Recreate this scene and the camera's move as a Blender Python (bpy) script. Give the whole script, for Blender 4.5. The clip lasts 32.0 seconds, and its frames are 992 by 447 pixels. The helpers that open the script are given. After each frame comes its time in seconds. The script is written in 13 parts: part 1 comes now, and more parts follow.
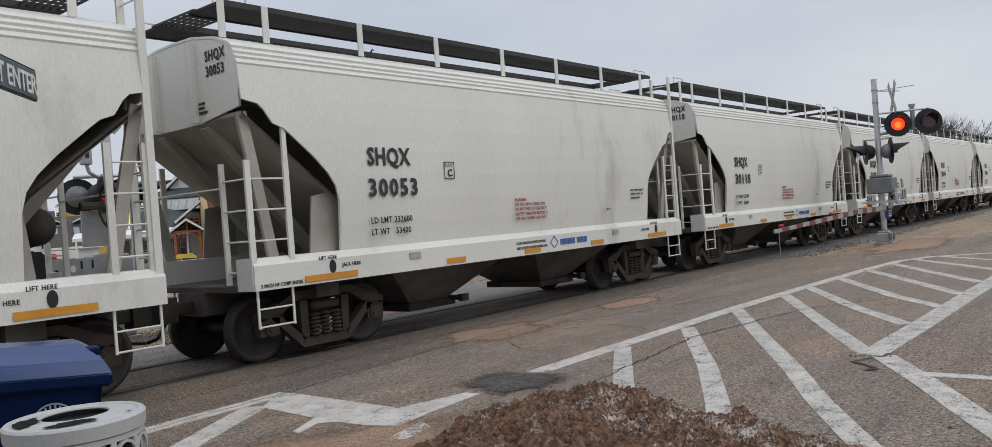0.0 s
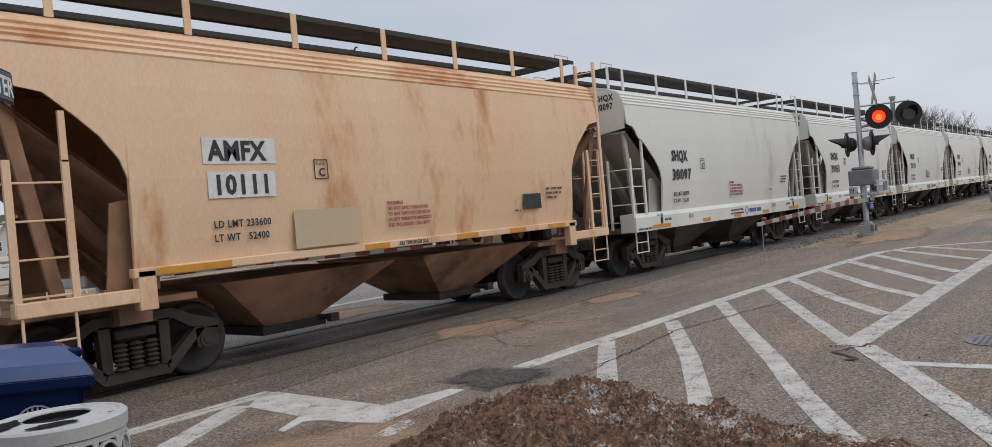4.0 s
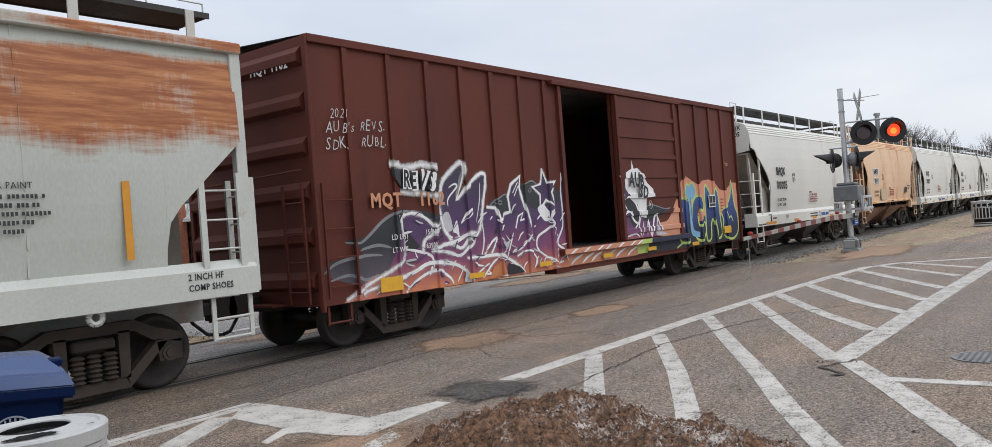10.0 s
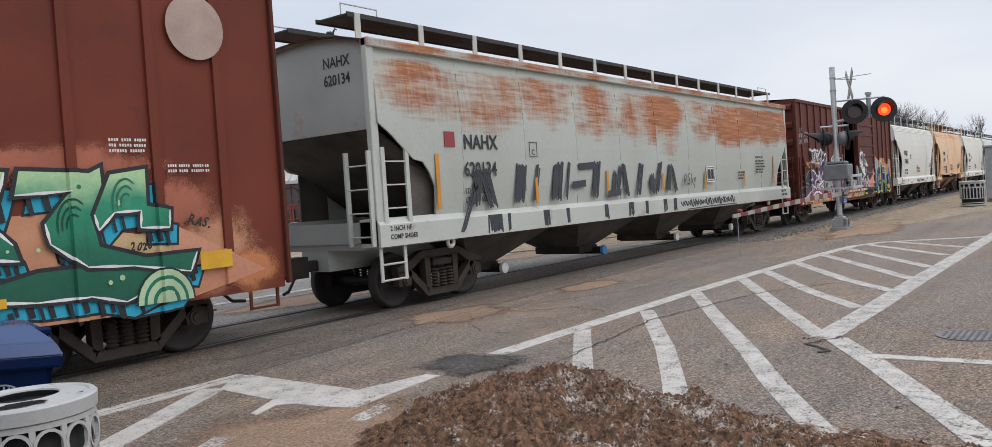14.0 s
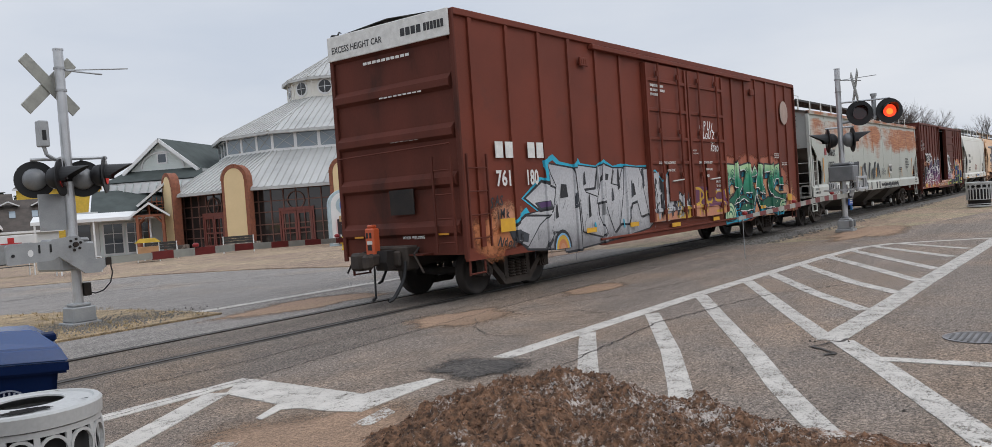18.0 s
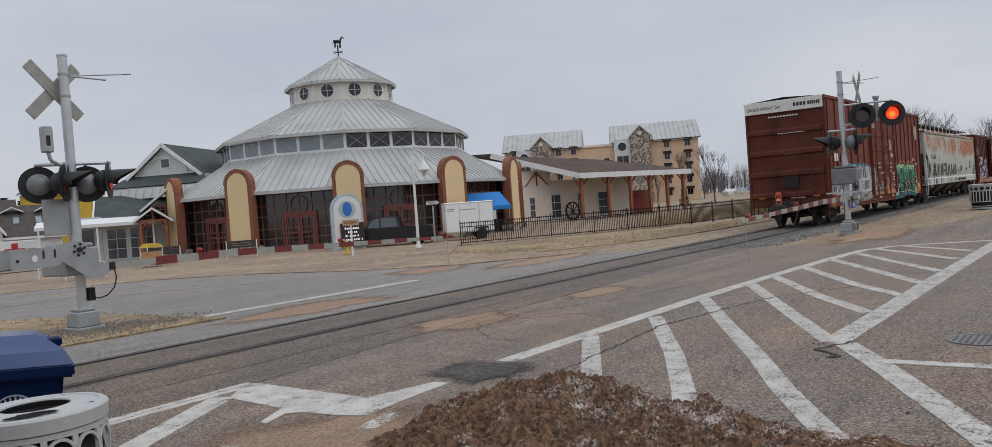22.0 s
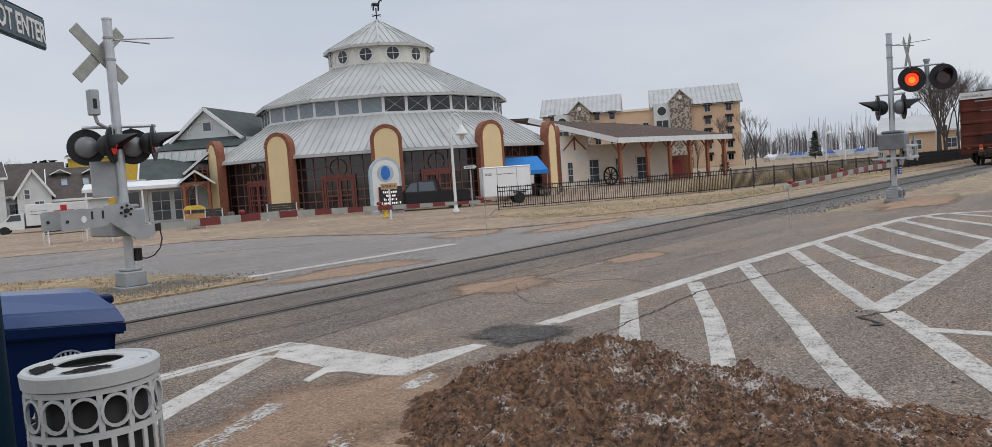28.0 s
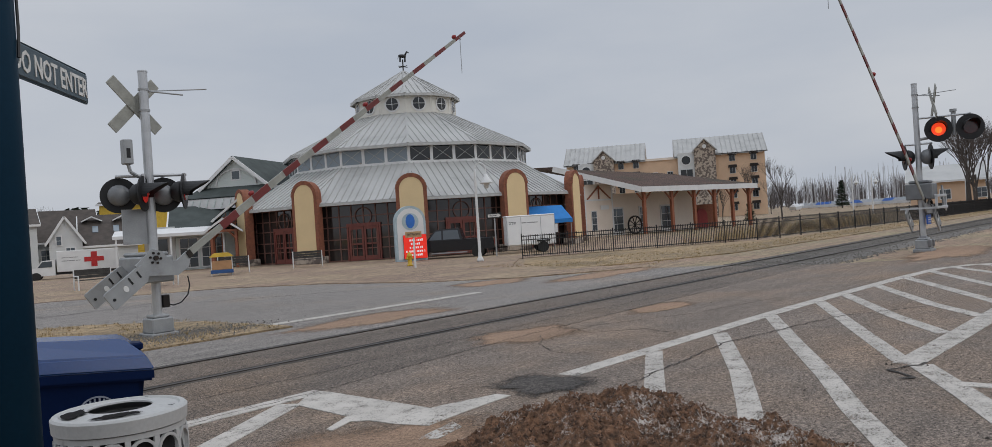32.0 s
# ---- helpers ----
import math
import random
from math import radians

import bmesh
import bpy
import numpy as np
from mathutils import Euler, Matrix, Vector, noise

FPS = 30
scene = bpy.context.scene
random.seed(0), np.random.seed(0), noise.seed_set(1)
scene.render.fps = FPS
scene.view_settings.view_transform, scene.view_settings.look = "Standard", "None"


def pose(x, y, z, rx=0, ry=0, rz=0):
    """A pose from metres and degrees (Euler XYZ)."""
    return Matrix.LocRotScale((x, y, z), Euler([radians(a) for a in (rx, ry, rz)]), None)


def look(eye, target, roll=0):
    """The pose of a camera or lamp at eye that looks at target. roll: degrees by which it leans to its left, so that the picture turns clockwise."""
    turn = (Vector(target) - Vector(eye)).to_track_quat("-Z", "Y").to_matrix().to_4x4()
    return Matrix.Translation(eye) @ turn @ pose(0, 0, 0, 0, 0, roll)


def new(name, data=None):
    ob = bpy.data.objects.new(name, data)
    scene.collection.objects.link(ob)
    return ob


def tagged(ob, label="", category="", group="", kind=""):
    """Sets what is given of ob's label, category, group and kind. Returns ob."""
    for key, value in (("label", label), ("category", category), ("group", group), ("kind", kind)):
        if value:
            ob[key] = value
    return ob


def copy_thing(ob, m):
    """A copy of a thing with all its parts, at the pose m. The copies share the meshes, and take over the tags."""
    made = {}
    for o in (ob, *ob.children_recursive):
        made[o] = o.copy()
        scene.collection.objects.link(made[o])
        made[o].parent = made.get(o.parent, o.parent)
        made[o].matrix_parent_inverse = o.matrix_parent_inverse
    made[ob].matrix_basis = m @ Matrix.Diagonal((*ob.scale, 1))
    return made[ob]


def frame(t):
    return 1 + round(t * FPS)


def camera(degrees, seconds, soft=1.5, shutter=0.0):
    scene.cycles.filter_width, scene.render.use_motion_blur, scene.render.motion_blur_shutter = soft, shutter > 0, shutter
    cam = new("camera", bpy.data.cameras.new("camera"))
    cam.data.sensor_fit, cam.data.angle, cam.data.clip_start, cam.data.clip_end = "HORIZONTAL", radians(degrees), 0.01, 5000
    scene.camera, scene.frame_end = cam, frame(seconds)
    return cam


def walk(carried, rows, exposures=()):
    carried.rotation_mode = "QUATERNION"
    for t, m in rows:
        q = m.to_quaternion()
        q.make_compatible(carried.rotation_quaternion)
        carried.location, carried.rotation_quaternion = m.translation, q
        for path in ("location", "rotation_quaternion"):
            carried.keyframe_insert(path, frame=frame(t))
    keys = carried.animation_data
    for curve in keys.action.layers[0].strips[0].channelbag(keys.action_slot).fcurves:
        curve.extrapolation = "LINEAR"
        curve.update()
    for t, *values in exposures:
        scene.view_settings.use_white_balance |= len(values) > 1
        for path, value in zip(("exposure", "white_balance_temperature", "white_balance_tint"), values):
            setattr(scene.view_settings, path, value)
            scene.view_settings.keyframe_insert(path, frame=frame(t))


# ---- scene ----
import collections
import itertools

cam = camera(62.6, 32.0, soft=0.42)
PATH = [
    (0, (0.039, -9.78, 1.732), (1.582, -8.507, 1.721), -4.3),
    (0.5, (0.044, -9.774, 1.738), (1.585, -8.5, 1.722), -4.2),
    (1, (0.033, -9.79, 1.73), (1.575, -8.516, 1.714), -4.2),
    (1.5, (0.03, -9.805, 1.733), (1.571, -8.53, 1.714), -4.2),
    (2, (0.027, -9.798, 1.739), (1.566, -8.521, 1.716), -4.3),
    (2.5, (0.021, -9.81, 1.723), (1.561, -8.534, 1.701), -4.4),
    (4.5, (0.036, -9.839, 1.733), (1.602, -8.595, 1.71), -5.1),
    (5, (-0.005, -9.835, 1.73), (1.443, -8.455, 1.733), -5.4),
    (5.5, (-0.027, -9.835, 1.737), (1.406, -8.439, 1.748), -5.9),
    (6, (-0.034, -9.842, 1.743), (1.405, -8.454, 1.764), -6.1),
    (6.5, (-0.004, -9.827, 1.73), (1.5, -8.509, 1.749), -6.1),
    (7, (0.032, -9.805, 1.736), (1.55, -8.503, 1.752), -5.9),
    (7.5, (0.034, -9.805, 1.73), (1.565, -8.518, 1.743), -5.7),
    (8, (0.026, -9.816, 1.736), (1.571, -8.547, 1.746), -5.5),
    (8.5, (0.043, -9.803, 1.734), (1.599, -8.547, 1.743), -5.2),
    (9, (0.053, -9.82, 1.721), (1.618, -8.575, 1.732), -4.9),
    (9.5, (0.033, -9.801, 1.739), (1.61, -8.571, 1.744), -4.5),
    (10, (0.051, -9.797, 1.733), (1.636, -8.577, 1.736), -4.4),
    (10.5, (0.057, -9.804, 1.734), (1.651, -8.597, 1.738), -4.4),
    (11, (0.047, -9.807, 1.736), (1.648, -8.608, 1.736), -4.3),
    (11.5, (0.038, -9.805, 1.736), (1.641, -8.609, 1.729), -4.3),
    (12, (0.056, -9.808, 1.723), (1.66, -8.613, 1.709), -4.3),
    (12.5, (0.053, -9.807, 1.731), (1.657, -8.613, 1.703), -4.2),
    (13, (0.05, -9.797, 1.733), (1.653, -8.601, 1.698), -4.1),
    (13.5, (0.051, -9.79, 1.725), (1.652, -8.592, 1.68), -4.0),
    (14, (0.05, -9.793, 1.724), (1.646, -8.589, 1.665), -3.8),
    (14.5, (0.039, -9.793, 1.732), (1.633, -8.587, 1.668), -3.7),
    (15, (0.018, -9.796, 1.734), (1.611, -8.588, 1.668), -3.7),
    (15.5, (0.032, -9.779, 1.741), (1.621, -8.566, 1.672), -3.7),
    (17.5, (0.038, -9.793, 1.734), (1.624, -8.577, 1.68), -4.0),
    (18, (0.059, -9.791, 1.733), (1.648, -8.578, 1.681), -4.0),
    (18.5, (0.058, -9.788, 1.73), (1.652, -8.582, 1.679), -4.0),
    (19, (0.06, -9.794, 1.729), (1.659, -8.594, 1.679), -4.1),
    (19.5, (0.023, -9.799, 1.741), (1.62, -8.597, 1.692), -4.2),
    (20, (0.026, -9.812, 1.737), (1.621, -8.607, 1.691), -4.1),
    (20.5, (0.031, -9.806, 1.735), (1.624, -8.598, 1.691), -4.1),
    (21, (0.037, -9.791, 1.731), (1.628, -8.58, 1.69), -4.1),
    (21.5, (0.034, -9.798, 1.729), (1.623, -8.583, 1.688), -4.1),
    (22, (0.043, -9.798, 1.731), (1.629, -8.58, 1.689), -4.2),
    (22.5, (0.021, -9.808, 1.732), (1.604, -8.587, 1.691), -4.4),
    (23, (0.038, -9.792, 1.733), (1.617, -8.566, 1.693), -4.5),
    (23.5, (0.029, -9.795, 1.729), (1.601, -8.559, 1.69), -4.6),
    (24, (0.023, -9.804, 1.732), (1.59, -8.562, 1.692), -4.6),
    (24.5, (0.027, -9.8, 1.726), (1.592, -8.554, 1.684), -4.5),
    (25, (0.024, -9.802, 1.732), (1.584, -8.55, 1.688), -4.4),
    (25.5, (0.03, -9.789, 1.726), (1.586, -8.533, 1.684), -4.2),
    (27.5, (0.017, -9.792, 1.726), (1.544, -8.504, 1.639), -3.9),
    (28, (0.028, -9.779, 1.725), (1.551, -8.488, 1.603), -3.9),
    (28.5, (0.031, -9.767, 1.721), (1.549, -8.474, 1.571), -3.9),
    (29, (0.012, -9.765, 1.72), (1.524, -8.467, 1.552), -3.8),
    (29.5, (0.02, -9.765, 1.718), (1.526, -8.463, 1.533), -3.8),
    (30, (0.035, -9.761, 1.722), (1.535, -8.452, 1.528), -3.8),
    (30.5, (0.047, -9.764, 1.725), (1.541, -8.446, 1.546), -3.8),
    (31, (-0.008, -9.789, 1.733), (1.491, -8.466, 1.678), -3.8),
    (31.5, (-0.017, -9.8, 1.737), (1.479, -8.473, 1.718), -3.7),
    (32, (-0.007, -9.806, 1.736), (1.485, -8.475, 1.736), -3.7),
]
# the clip's camera opens and closes its exposure as dark and pale cars pass
EXPOSURES = ((0, -0.08), (5, -0.10), (6.5, -0.06), (7.3, 0.12), (8, 0.26), (9, 0.30), (10, 0.27), (11, 0.12), (12, 0.02), (13, 0.03), (14, 0.25), (15, 0.48), (15.5, 0.47), (17, 0.21), (18, 0.08), (19, -0.04),
             (22, -0.21), (25, -0.21), (27, -0.11), (28, -0.03), (30, 0.01), (31, -0.17), (31.5, -0.27), (32, -0.35))
walk(cam, [(t, look(eye, target, roll)) for t, eye, target, roll in PATH], exposures=EXPOSURES)

# ---- light: thin overcast ----
world = bpy.data.worlds.new("overcast_sky")
scene.world = world
world.use_nodes = True
wn, wl = world.node_tree.nodes, world.node_tree.links
wn.clear()
sky = wn.new("ShaderNodeTexSky")
sky.sky_type, sky.sun_disc = "NISHITA", False
sky.sun_elevation, sky.sun_rotation = radians(47), radians(161)
sky.dust_density, sky.air_density, sky.ozone_density = 4.0, 1.0, 1.0
# cloud cover: an even pale grey, broken a little, laid over the clear sky
tc = wn.new("ShaderNodeTexCoord")
mp = wn.new("ShaderNodeMapping")
mp.inputs["Scale"].default_value = (1.0, 1.0, 3.5)
cn = wn.new("ShaderNodeTexNoise")
cn.inputs["Scale"].default_value, cn.inputs["Detail"].default_value = 2.2, 6.0
cr = wn.new("ShaderNodeValToRGB")
cr.color_ramp.elements[0].position, cr.color_ramp.elements[0].color = 0.30, (5.7, 6.25, 7.2, 1)
cr.color_ramp.elements[1].position, cr.color_ramp.elements[1].color = 0.72, (7.3, 7.6, 8.15, 1)
cm = wn.new("ShaderNodeMix")
cm.data_type = "RGBA"
cm.inputs[0].default_value = 0.93
bg = wn.new("ShaderNodeBackground")
bg.inputs["Strength"].default_value = 0.1
wo = wn.new("ShaderNodeOutputWorld")
wl.new(tc.outputs["Generated"], mp.inputs["Vector"])
wl.new(mp.outputs["Vector"], cn.inputs["Vector"])
wl.new(cn.outputs["Fac"], cr.inputs["Fac"])
wl.new(sky.outputs["Color"], cm.inputs[6])
wl.new(cr.outputs["Color"], cm.inputs[7])
# an overcast sky is brightest overhead
sp = wn.new("ShaderNodeSeparateXYZ")
rise = wn.new("ShaderNodeMapRange")
rise.inputs[1].default_value, rise.inputs[2].default_value = 0.25, 1.0
rise.inputs[3].default_value, rise.inputs[4].default_value = 1.0, 2.0
lift = wn.new("ShaderNodeVectorMath")
lift.operation = "SCALE"
wl.new(tc.outputs["Generated"], sp.inputs[0])
wl.new(sp.outputs["Z"], rise.inputs[0])
wl.new(cm.outputs[2], lift.inputs[0])
wl.new(rise.outputs[0], lift.inputs["Scale"])
wl.new(lift.outputs[0], bg.inputs["Color"])
wl.new(bg.outputs["Background"], wo.inputs["Surface"])
sun_lamp = bpy.data.lights.new("sun", "SUN")
sun_lamp.energy, sun_lamp.angle, sun_lamp.color = 0.55, radians(40), (1.0, 0.97, 0.93)
sun = new("sun", sun_lamp)
sun.matrix_world = look((0, 0, 60), (-18, 52, 0))
scene.view_settings.exposure = 0.0

# ---- materials ----
def mat(name, c1, c2=None, rough=0.6, metal=0.0, scale=3.0, fine=60.0, bump=0.1, dirt=None, dirt_amount=0.0, dirt_scale=1.2,
        stretch=(1, 1, 1), vary=0.0, spec=0.5, low=0.35, high=0.65):
    """Two-scale surface: broad patches c1 to c2, fine grain in bump and tone, and dirt with its own shape."""
    m = bpy.data.materials.new(name)
    m.use_nodes = True
    n, l = m.node_tree.nodes, m.node_tree.links
    b = n["Principled BSDF"]
    b.inputs["Roughness"].default_value, b.inputs["Metallic"].default_value = rough, metal
    b.inputs["Specular IOR Level"].default_value = spec
    c2 = c2 or tuple(v * 0.8 for v in c1)
    co = n.new("ShaderNodeTexCoord")
    ma = n.new("ShaderNodeMapping")
    ma.inputs["Scale"].default_value = stretch
    l.new(co.outputs["Object"], ma.inputs["Vector"])
    n1 = n.new("ShaderNodeTexNoise")
    n1.inputs["Scale"].default_value, n1.inputs["Detail"].default_value = scale, 5
    n2 = n.new("ShaderNodeTexNoise")
    n2.inputs["Scale"].default_value, n2.inputs["Detail"].default_value = fine, 3
    l.new(ma.outputs["Vector"], n1.inputs["Vector"])
    l.new(ma.outputs["Vector"], n2.inputs["Vector"])
    r1 = n.new("ShaderNodeMapRange")
    r1.inputs[1].default_value, r1.inputs[2].default_value = low, high
    l.new(n1.outputs["Fac"], r1.inputs[0])
    x1 = n.new("ShaderNodeMix")
    x1.data_type = "RGBA"
    x1.inputs[6].default_value, x1.inputs[7].default_value = (*c1, 1), (*c2, 1)
    l.new(r1.outputs[0], x1.inputs[0])
    out = x1.outputs[2]
    # grain
    r2 = n.new("ShaderNodeMapRange")
    r2.inputs[3].default_value, r2.inputs[4].default_value = 0.86, 1.14
    l.new(n2.outputs["Fac"], r2.inputs[0])
    x2 = n.new("ShaderNodeVectorMath")
    x2.operation = "SCALE"
    l.new(out, x2.inputs[0])
    l.new(r2.outputs[0], x2.inputs["Scale"])
    out = x2.outputs[0]
    if vary:
        oi = n.new("ShaderNodeObjectInfo")
        r3 = n.new("ShaderNodeMapRange")
        r3.inputs[3].default_value, r3.inputs[4].default_value = 1 - vary, 1 + vary
        l.new(oi.outputs["Random"], r3.inputs[0])
        x3 = n.new("ShaderNodeVectorMath")
        x3.operation = "SCALE"
        l.new(out, x3.inputs[0])
        l.new(r3.outputs[0], x3.inputs["Scale"])
        out = x3.outputs[0]
    if dirt:
        n3 = n.new("ShaderNodeTexNoise")
        n3.inputs["Scale"].default_value, n3.inputs["Detail"].default_value = dirt_scale, 8
        n3.inputs["Roughness"].default_value = 0.65
        l.new(ma.outputs["Vector"], n3.inputs["Vector"])
        r4 = n.new("ShaderNodeMapRange")
        r4.inputs[1].default_value, r4.inputs[2].default_value = 0.62 - dirt_amount * 0.25, 0.78 - dirt_amount * 0.2
        l.new(n3.outputs["Fac"], r4.inputs[0])
        x4 = n.new("ShaderNodeMix")
        x4.data_type = "RGBA"
        x4.inputs[7].default_value = (*dirt, 1)
        l.new(r4.outputs[0], x4.inputs[0])
        l.new(out, x4.inputs[6])
        out = x4.outputs[2]
    l.new(out, b.inputs["Base Color"])
    if bump:
        bu = n.new("ShaderNodeBump")
        bu.inputs["Strength"].default_value, bu.inputs["Distance"].default_value = bump, 0.01
        l.new(n2.outputs["Fac"], bu.inputs["Height"])
        l.new(bu.outputs["Normal"], b.inputs["Normal"])
    return m


def glow(name, colour, strength):
    m = bpy.data.materials.new(name)
    m.use_nodes = True
    b = m.node_tree.nodes["Principled BSDF"]
    b.inputs["Base Color"].default_value = (*colour, 1)
    b.inputs["Emission Color"].default_value = (*colour, 1)
    b.inputs["Emission Strength"].default_value = strength
    return m


def glass(name, tint, rough=0.05):
    m = bpy.data.materials.new(name)
    m.use_nodes = True
    b = m.node_tree.nodes["Principled BSDF"]
    b.inputs["Base Color"].default_value = (*tint, 1)
    b.inputs["Roughness"].default_value = rough
    b.inputs["Specular IOR Level"].default_value = 0.7
    return m


def asphalt(name, grey, brown, mix_low, mix_high, coarse=0.55, speck=0.5):
    """Worn asphalt: stone speckle, mottling, broad brown drifts of sand, faint wheel streaks."""
    m = bpy.data.materials.new(name)
    m.use_nodes = True
    n, l = m.node_tree.nodes, m.node_tree.links
    b = n["Principled BSDF"]
    b.inputs["Roughness"].default_value, b.inputs["Specular IOR Level"].default_value = 0.85, 0.35
    co = n.new("ShaderNodeTexCoord")

    def tex(scale, detail, rough, stretch=(1, 1, 1)):
        mp = n.new("ShaderNodeMapping")
        mp.inputs["Scale"].default_value = stretch
        l.new(co.outputs["Object"], mp.inputs["Vector"])
        q = n.new("ShaderNodeTexNoise")
        q.inputs["Scale"].default_value, q.inputs["Detail"].default_value, q.inputs["Roughness"].default_value = scale, detail, rough
        l.new(mp.outputs["Vector"], q.inputs["Vector"])
        return q.outputs["Fac"]

    def ramp(v, a, b_, c, d):
        q = n.new("ShaderNodeMapRange")
        for i, x in enumerate((a, b_, c, d)):
            q.inputs[i + 1].default_value = x
        l.new(v, q.inputs[0])
        return q.outputs[0]

    def scaled(c, v):
        q = n.new("ShaderNodeVectorMath")
        q.operation = "SCALE"
        l.new(c, q.inputs[0])
        l.new(v, q.inputs["Scale"])
        return q.outputs[0]

    broad = tex(0.28, 8, 0.62)
    x1 = n.new("ShaderNodeMix")
    x1.data_type = "RGBA"
    x1.inputs[6].default_value, x1.inputs[7].default_value = (*grey, 1), (*brown, 1)
    l.new(ramp(broad, mix_low, mix_high, 0, 1), x1.inputs[0])
    mott = tex(2.6, 9, 0.78)
    fine = tex(38, 7, 0.92)
    streak = tex(1.1, 5, 0.6, (0.12, 1.6, 1))
    out = scaled(x1.outputs[2], ramp(mott, 0.3, 0.7, 1 - coarse, 1 + coarse))
    out = scaled(out, ramp(fine, 0.41, 0.59, 1 - speck, 1 + speck))
    out = scaled(out, ramp(tex(15, 5, 0.85), 0.38, 0.62, 1 - 0.45 * speck, 1 + 0.45 * speck))
    out = scaled(out, ramp(streak, 0.35, 0.65, 0.86, 1.12))
    l.new(out, b.inputs["Base Color"])
    add = n.new("ShaderNodeMath")
    add.operation = "ADD"
    l.new(mott, add.inputs[0])
    l.new(fine, add.inputs[1])
    bu = n.new("ShaderNodeBump")
    bu.inputs["Strength"].default_value, bu.inputs["Distance"].default_value = 0.8, 0.012
    l.new(add.outputs[0], bu.inputs["Height"])
    l.new(bu.outputs["Normal"], b.inputs["Normal"])
    return m


ASPHALT = asphalt("asphalt", (0.188, 0.153, 0.127), (0.255, 0.180, 0.125), 0.46, 0.72, 0.22, 0.95)
# darker than the street, partly standing in for the shade of the train
ASPHALT_DARK = asphalt("track_asphalt", (0.140, 0.115, 0.096), (0.20, 0.145, 0.103), 0.50, 0.76, 0.25, 1.0)
ASPHALT_OLD = asphalt("old_asphalt", (0.225, 0.205, 0.188), (0.28, 0.22, 0.17), 0.52, 0.78, 0.20, 0.8)
TAR = asphalt("tar_patch", (0.062, 0.055, 0.050), (0.085, 0.072, 0.062), 0.45, 0.7, 0.2, 0.9)
SAND = asphalt("sand", (0.315, 0.205, 0.135), (0.265, 0.176, 0.119), 0.40, 0.66, 0.12, 0.45)
EARTH = asphalt("earth", (0.29, 0.205, 0.145), (0.27, 0.225, 0.14), 0.42, 0.62, 0.5, 0.6)
GRASS = asphalt("dry_grass", (0.33, 0.24, 0.14), (0.22, 0.165, 0.10), 0.44, 0.62, 0.6, 0.7)
def worn_paint(name, low, high):
    """Road paint chipped and rubbed away: the asphalt shows between the flakes."""
    m = mat(name, (0.53, 0.495, 0.45), (0.44, 0.41, 0.37), 0.8, 0, 2.5, 70, 0.3)
    n, l = m.node_tree.nodes, m.node_tree.links
    b = n["Principled BSDF"]
    co = n.new("ShaderNodeTexCoord")
    wear = n.new("ShaderNodeTexNoise")
    wear.inputs["Scale"].default_value, wear.inputs["Detail"].default_value, wear.inputs["Roughness"].default_value = 5.0, 10, 0.75
    l.new(co.outputs["Object"], wear.inputs["Vector"])
    cut = n.new("ShaderNodeMapRange")
    cut.inputs[1].default_value, cut.inputs[2].default_value = low, high
    grit = n.new("ShaderNodeTexNoise")
    grit.inputs["Scale"].default_value, grit.inputs["Detail"].default_value, grit.inputs["Roughness"].default_value = 42.0, 6, 0.7
    l.new(co.outputs["Object"], grit.inputs["Vector"])
    both = n.new("ShaderNodeMix")
    both.inputs[0].default_value = 0.55
    l.new(wear.outputs["Fac"], both.inputs[2])
    l.new(grit.outputs["Fac"], both.inputs[3])
    l.new(both.outputs[0], cut.inputs[0])
    hole = n.new("ShaderNodeBsdfTransparent")
    mx = n.new("ShaderNodeMixShader")
    out = n["Material Output"]
    l.new(cut.outputs[0], mx.inputs[0])
    l.new(b.outputs[0], mx.inputs[1])
    l.new(hole.outputs[0], mx.inputs[2])
    l.new(mx.outputs[0], out.inputs["Surface"])
    return m


ROADPAINT = worn_paint("road_paint", 0.530, 0.575)
STRIPEPAINT = worn_paint("chipped_stripe_paint", 0.508, 0.555)
FLAKING = worn_paint("flaking_road_paint", 0.490, 0.515)
FLAKING2 = worn_paint("almost_gone_road_paint", 0.445, 0.465)


def thin_layer(base):
    """A loose layer that thins out to nothing: its cover runs from 1 in the middle to 0 at the rim, broken by noise."""
    m = base.copy()
    n, l = m.node_tree.nodes, m.node_tree.links
    at_ = n.new("ShaderNodeAttribute")
    at_.attribute_name = "cover"
    co = n.new("ShaderNodeTexCoord")
    q = n.new("ShaderNodeTexNoise")
    q.inputs["Scale"].default_value, q.inputs["Detail"].default_value, q.inputs["Roughness"].default_value = 5.0, 12, 0.8
    l.new(co.outputs["Object"], q.inputs["Vector"])
    add = n.new("ShaderNodeMath")
    add.operation = "ADD"
    l.new(at_.outputs["Fac"], add.inputs[0])
    l.new(q.outputs["Fac"], add.inputs[1])
    cut = n.new("ShaderNodeMapRange")
    cut.inputs[1].default_value, cut.inputs[2].default_value = 0.62, 1.0
    l.new(add.outputs[0], cut.inputs[0])
    hole = n.new("ShaderNodeBsdfTransparent")
    mx = n.new("ShaderNodeMixShader")
    l.new(cut.outputs[0], mx.inputs[0])
    l.new(hole.outputs[0], mx.inputs[1])
    l.new(n["Principled BSDF"].outputs[0], mx.inputs[2])
    l.new(mx.outputs[0], n["Material Output"].inputs["Surface"])
    return m


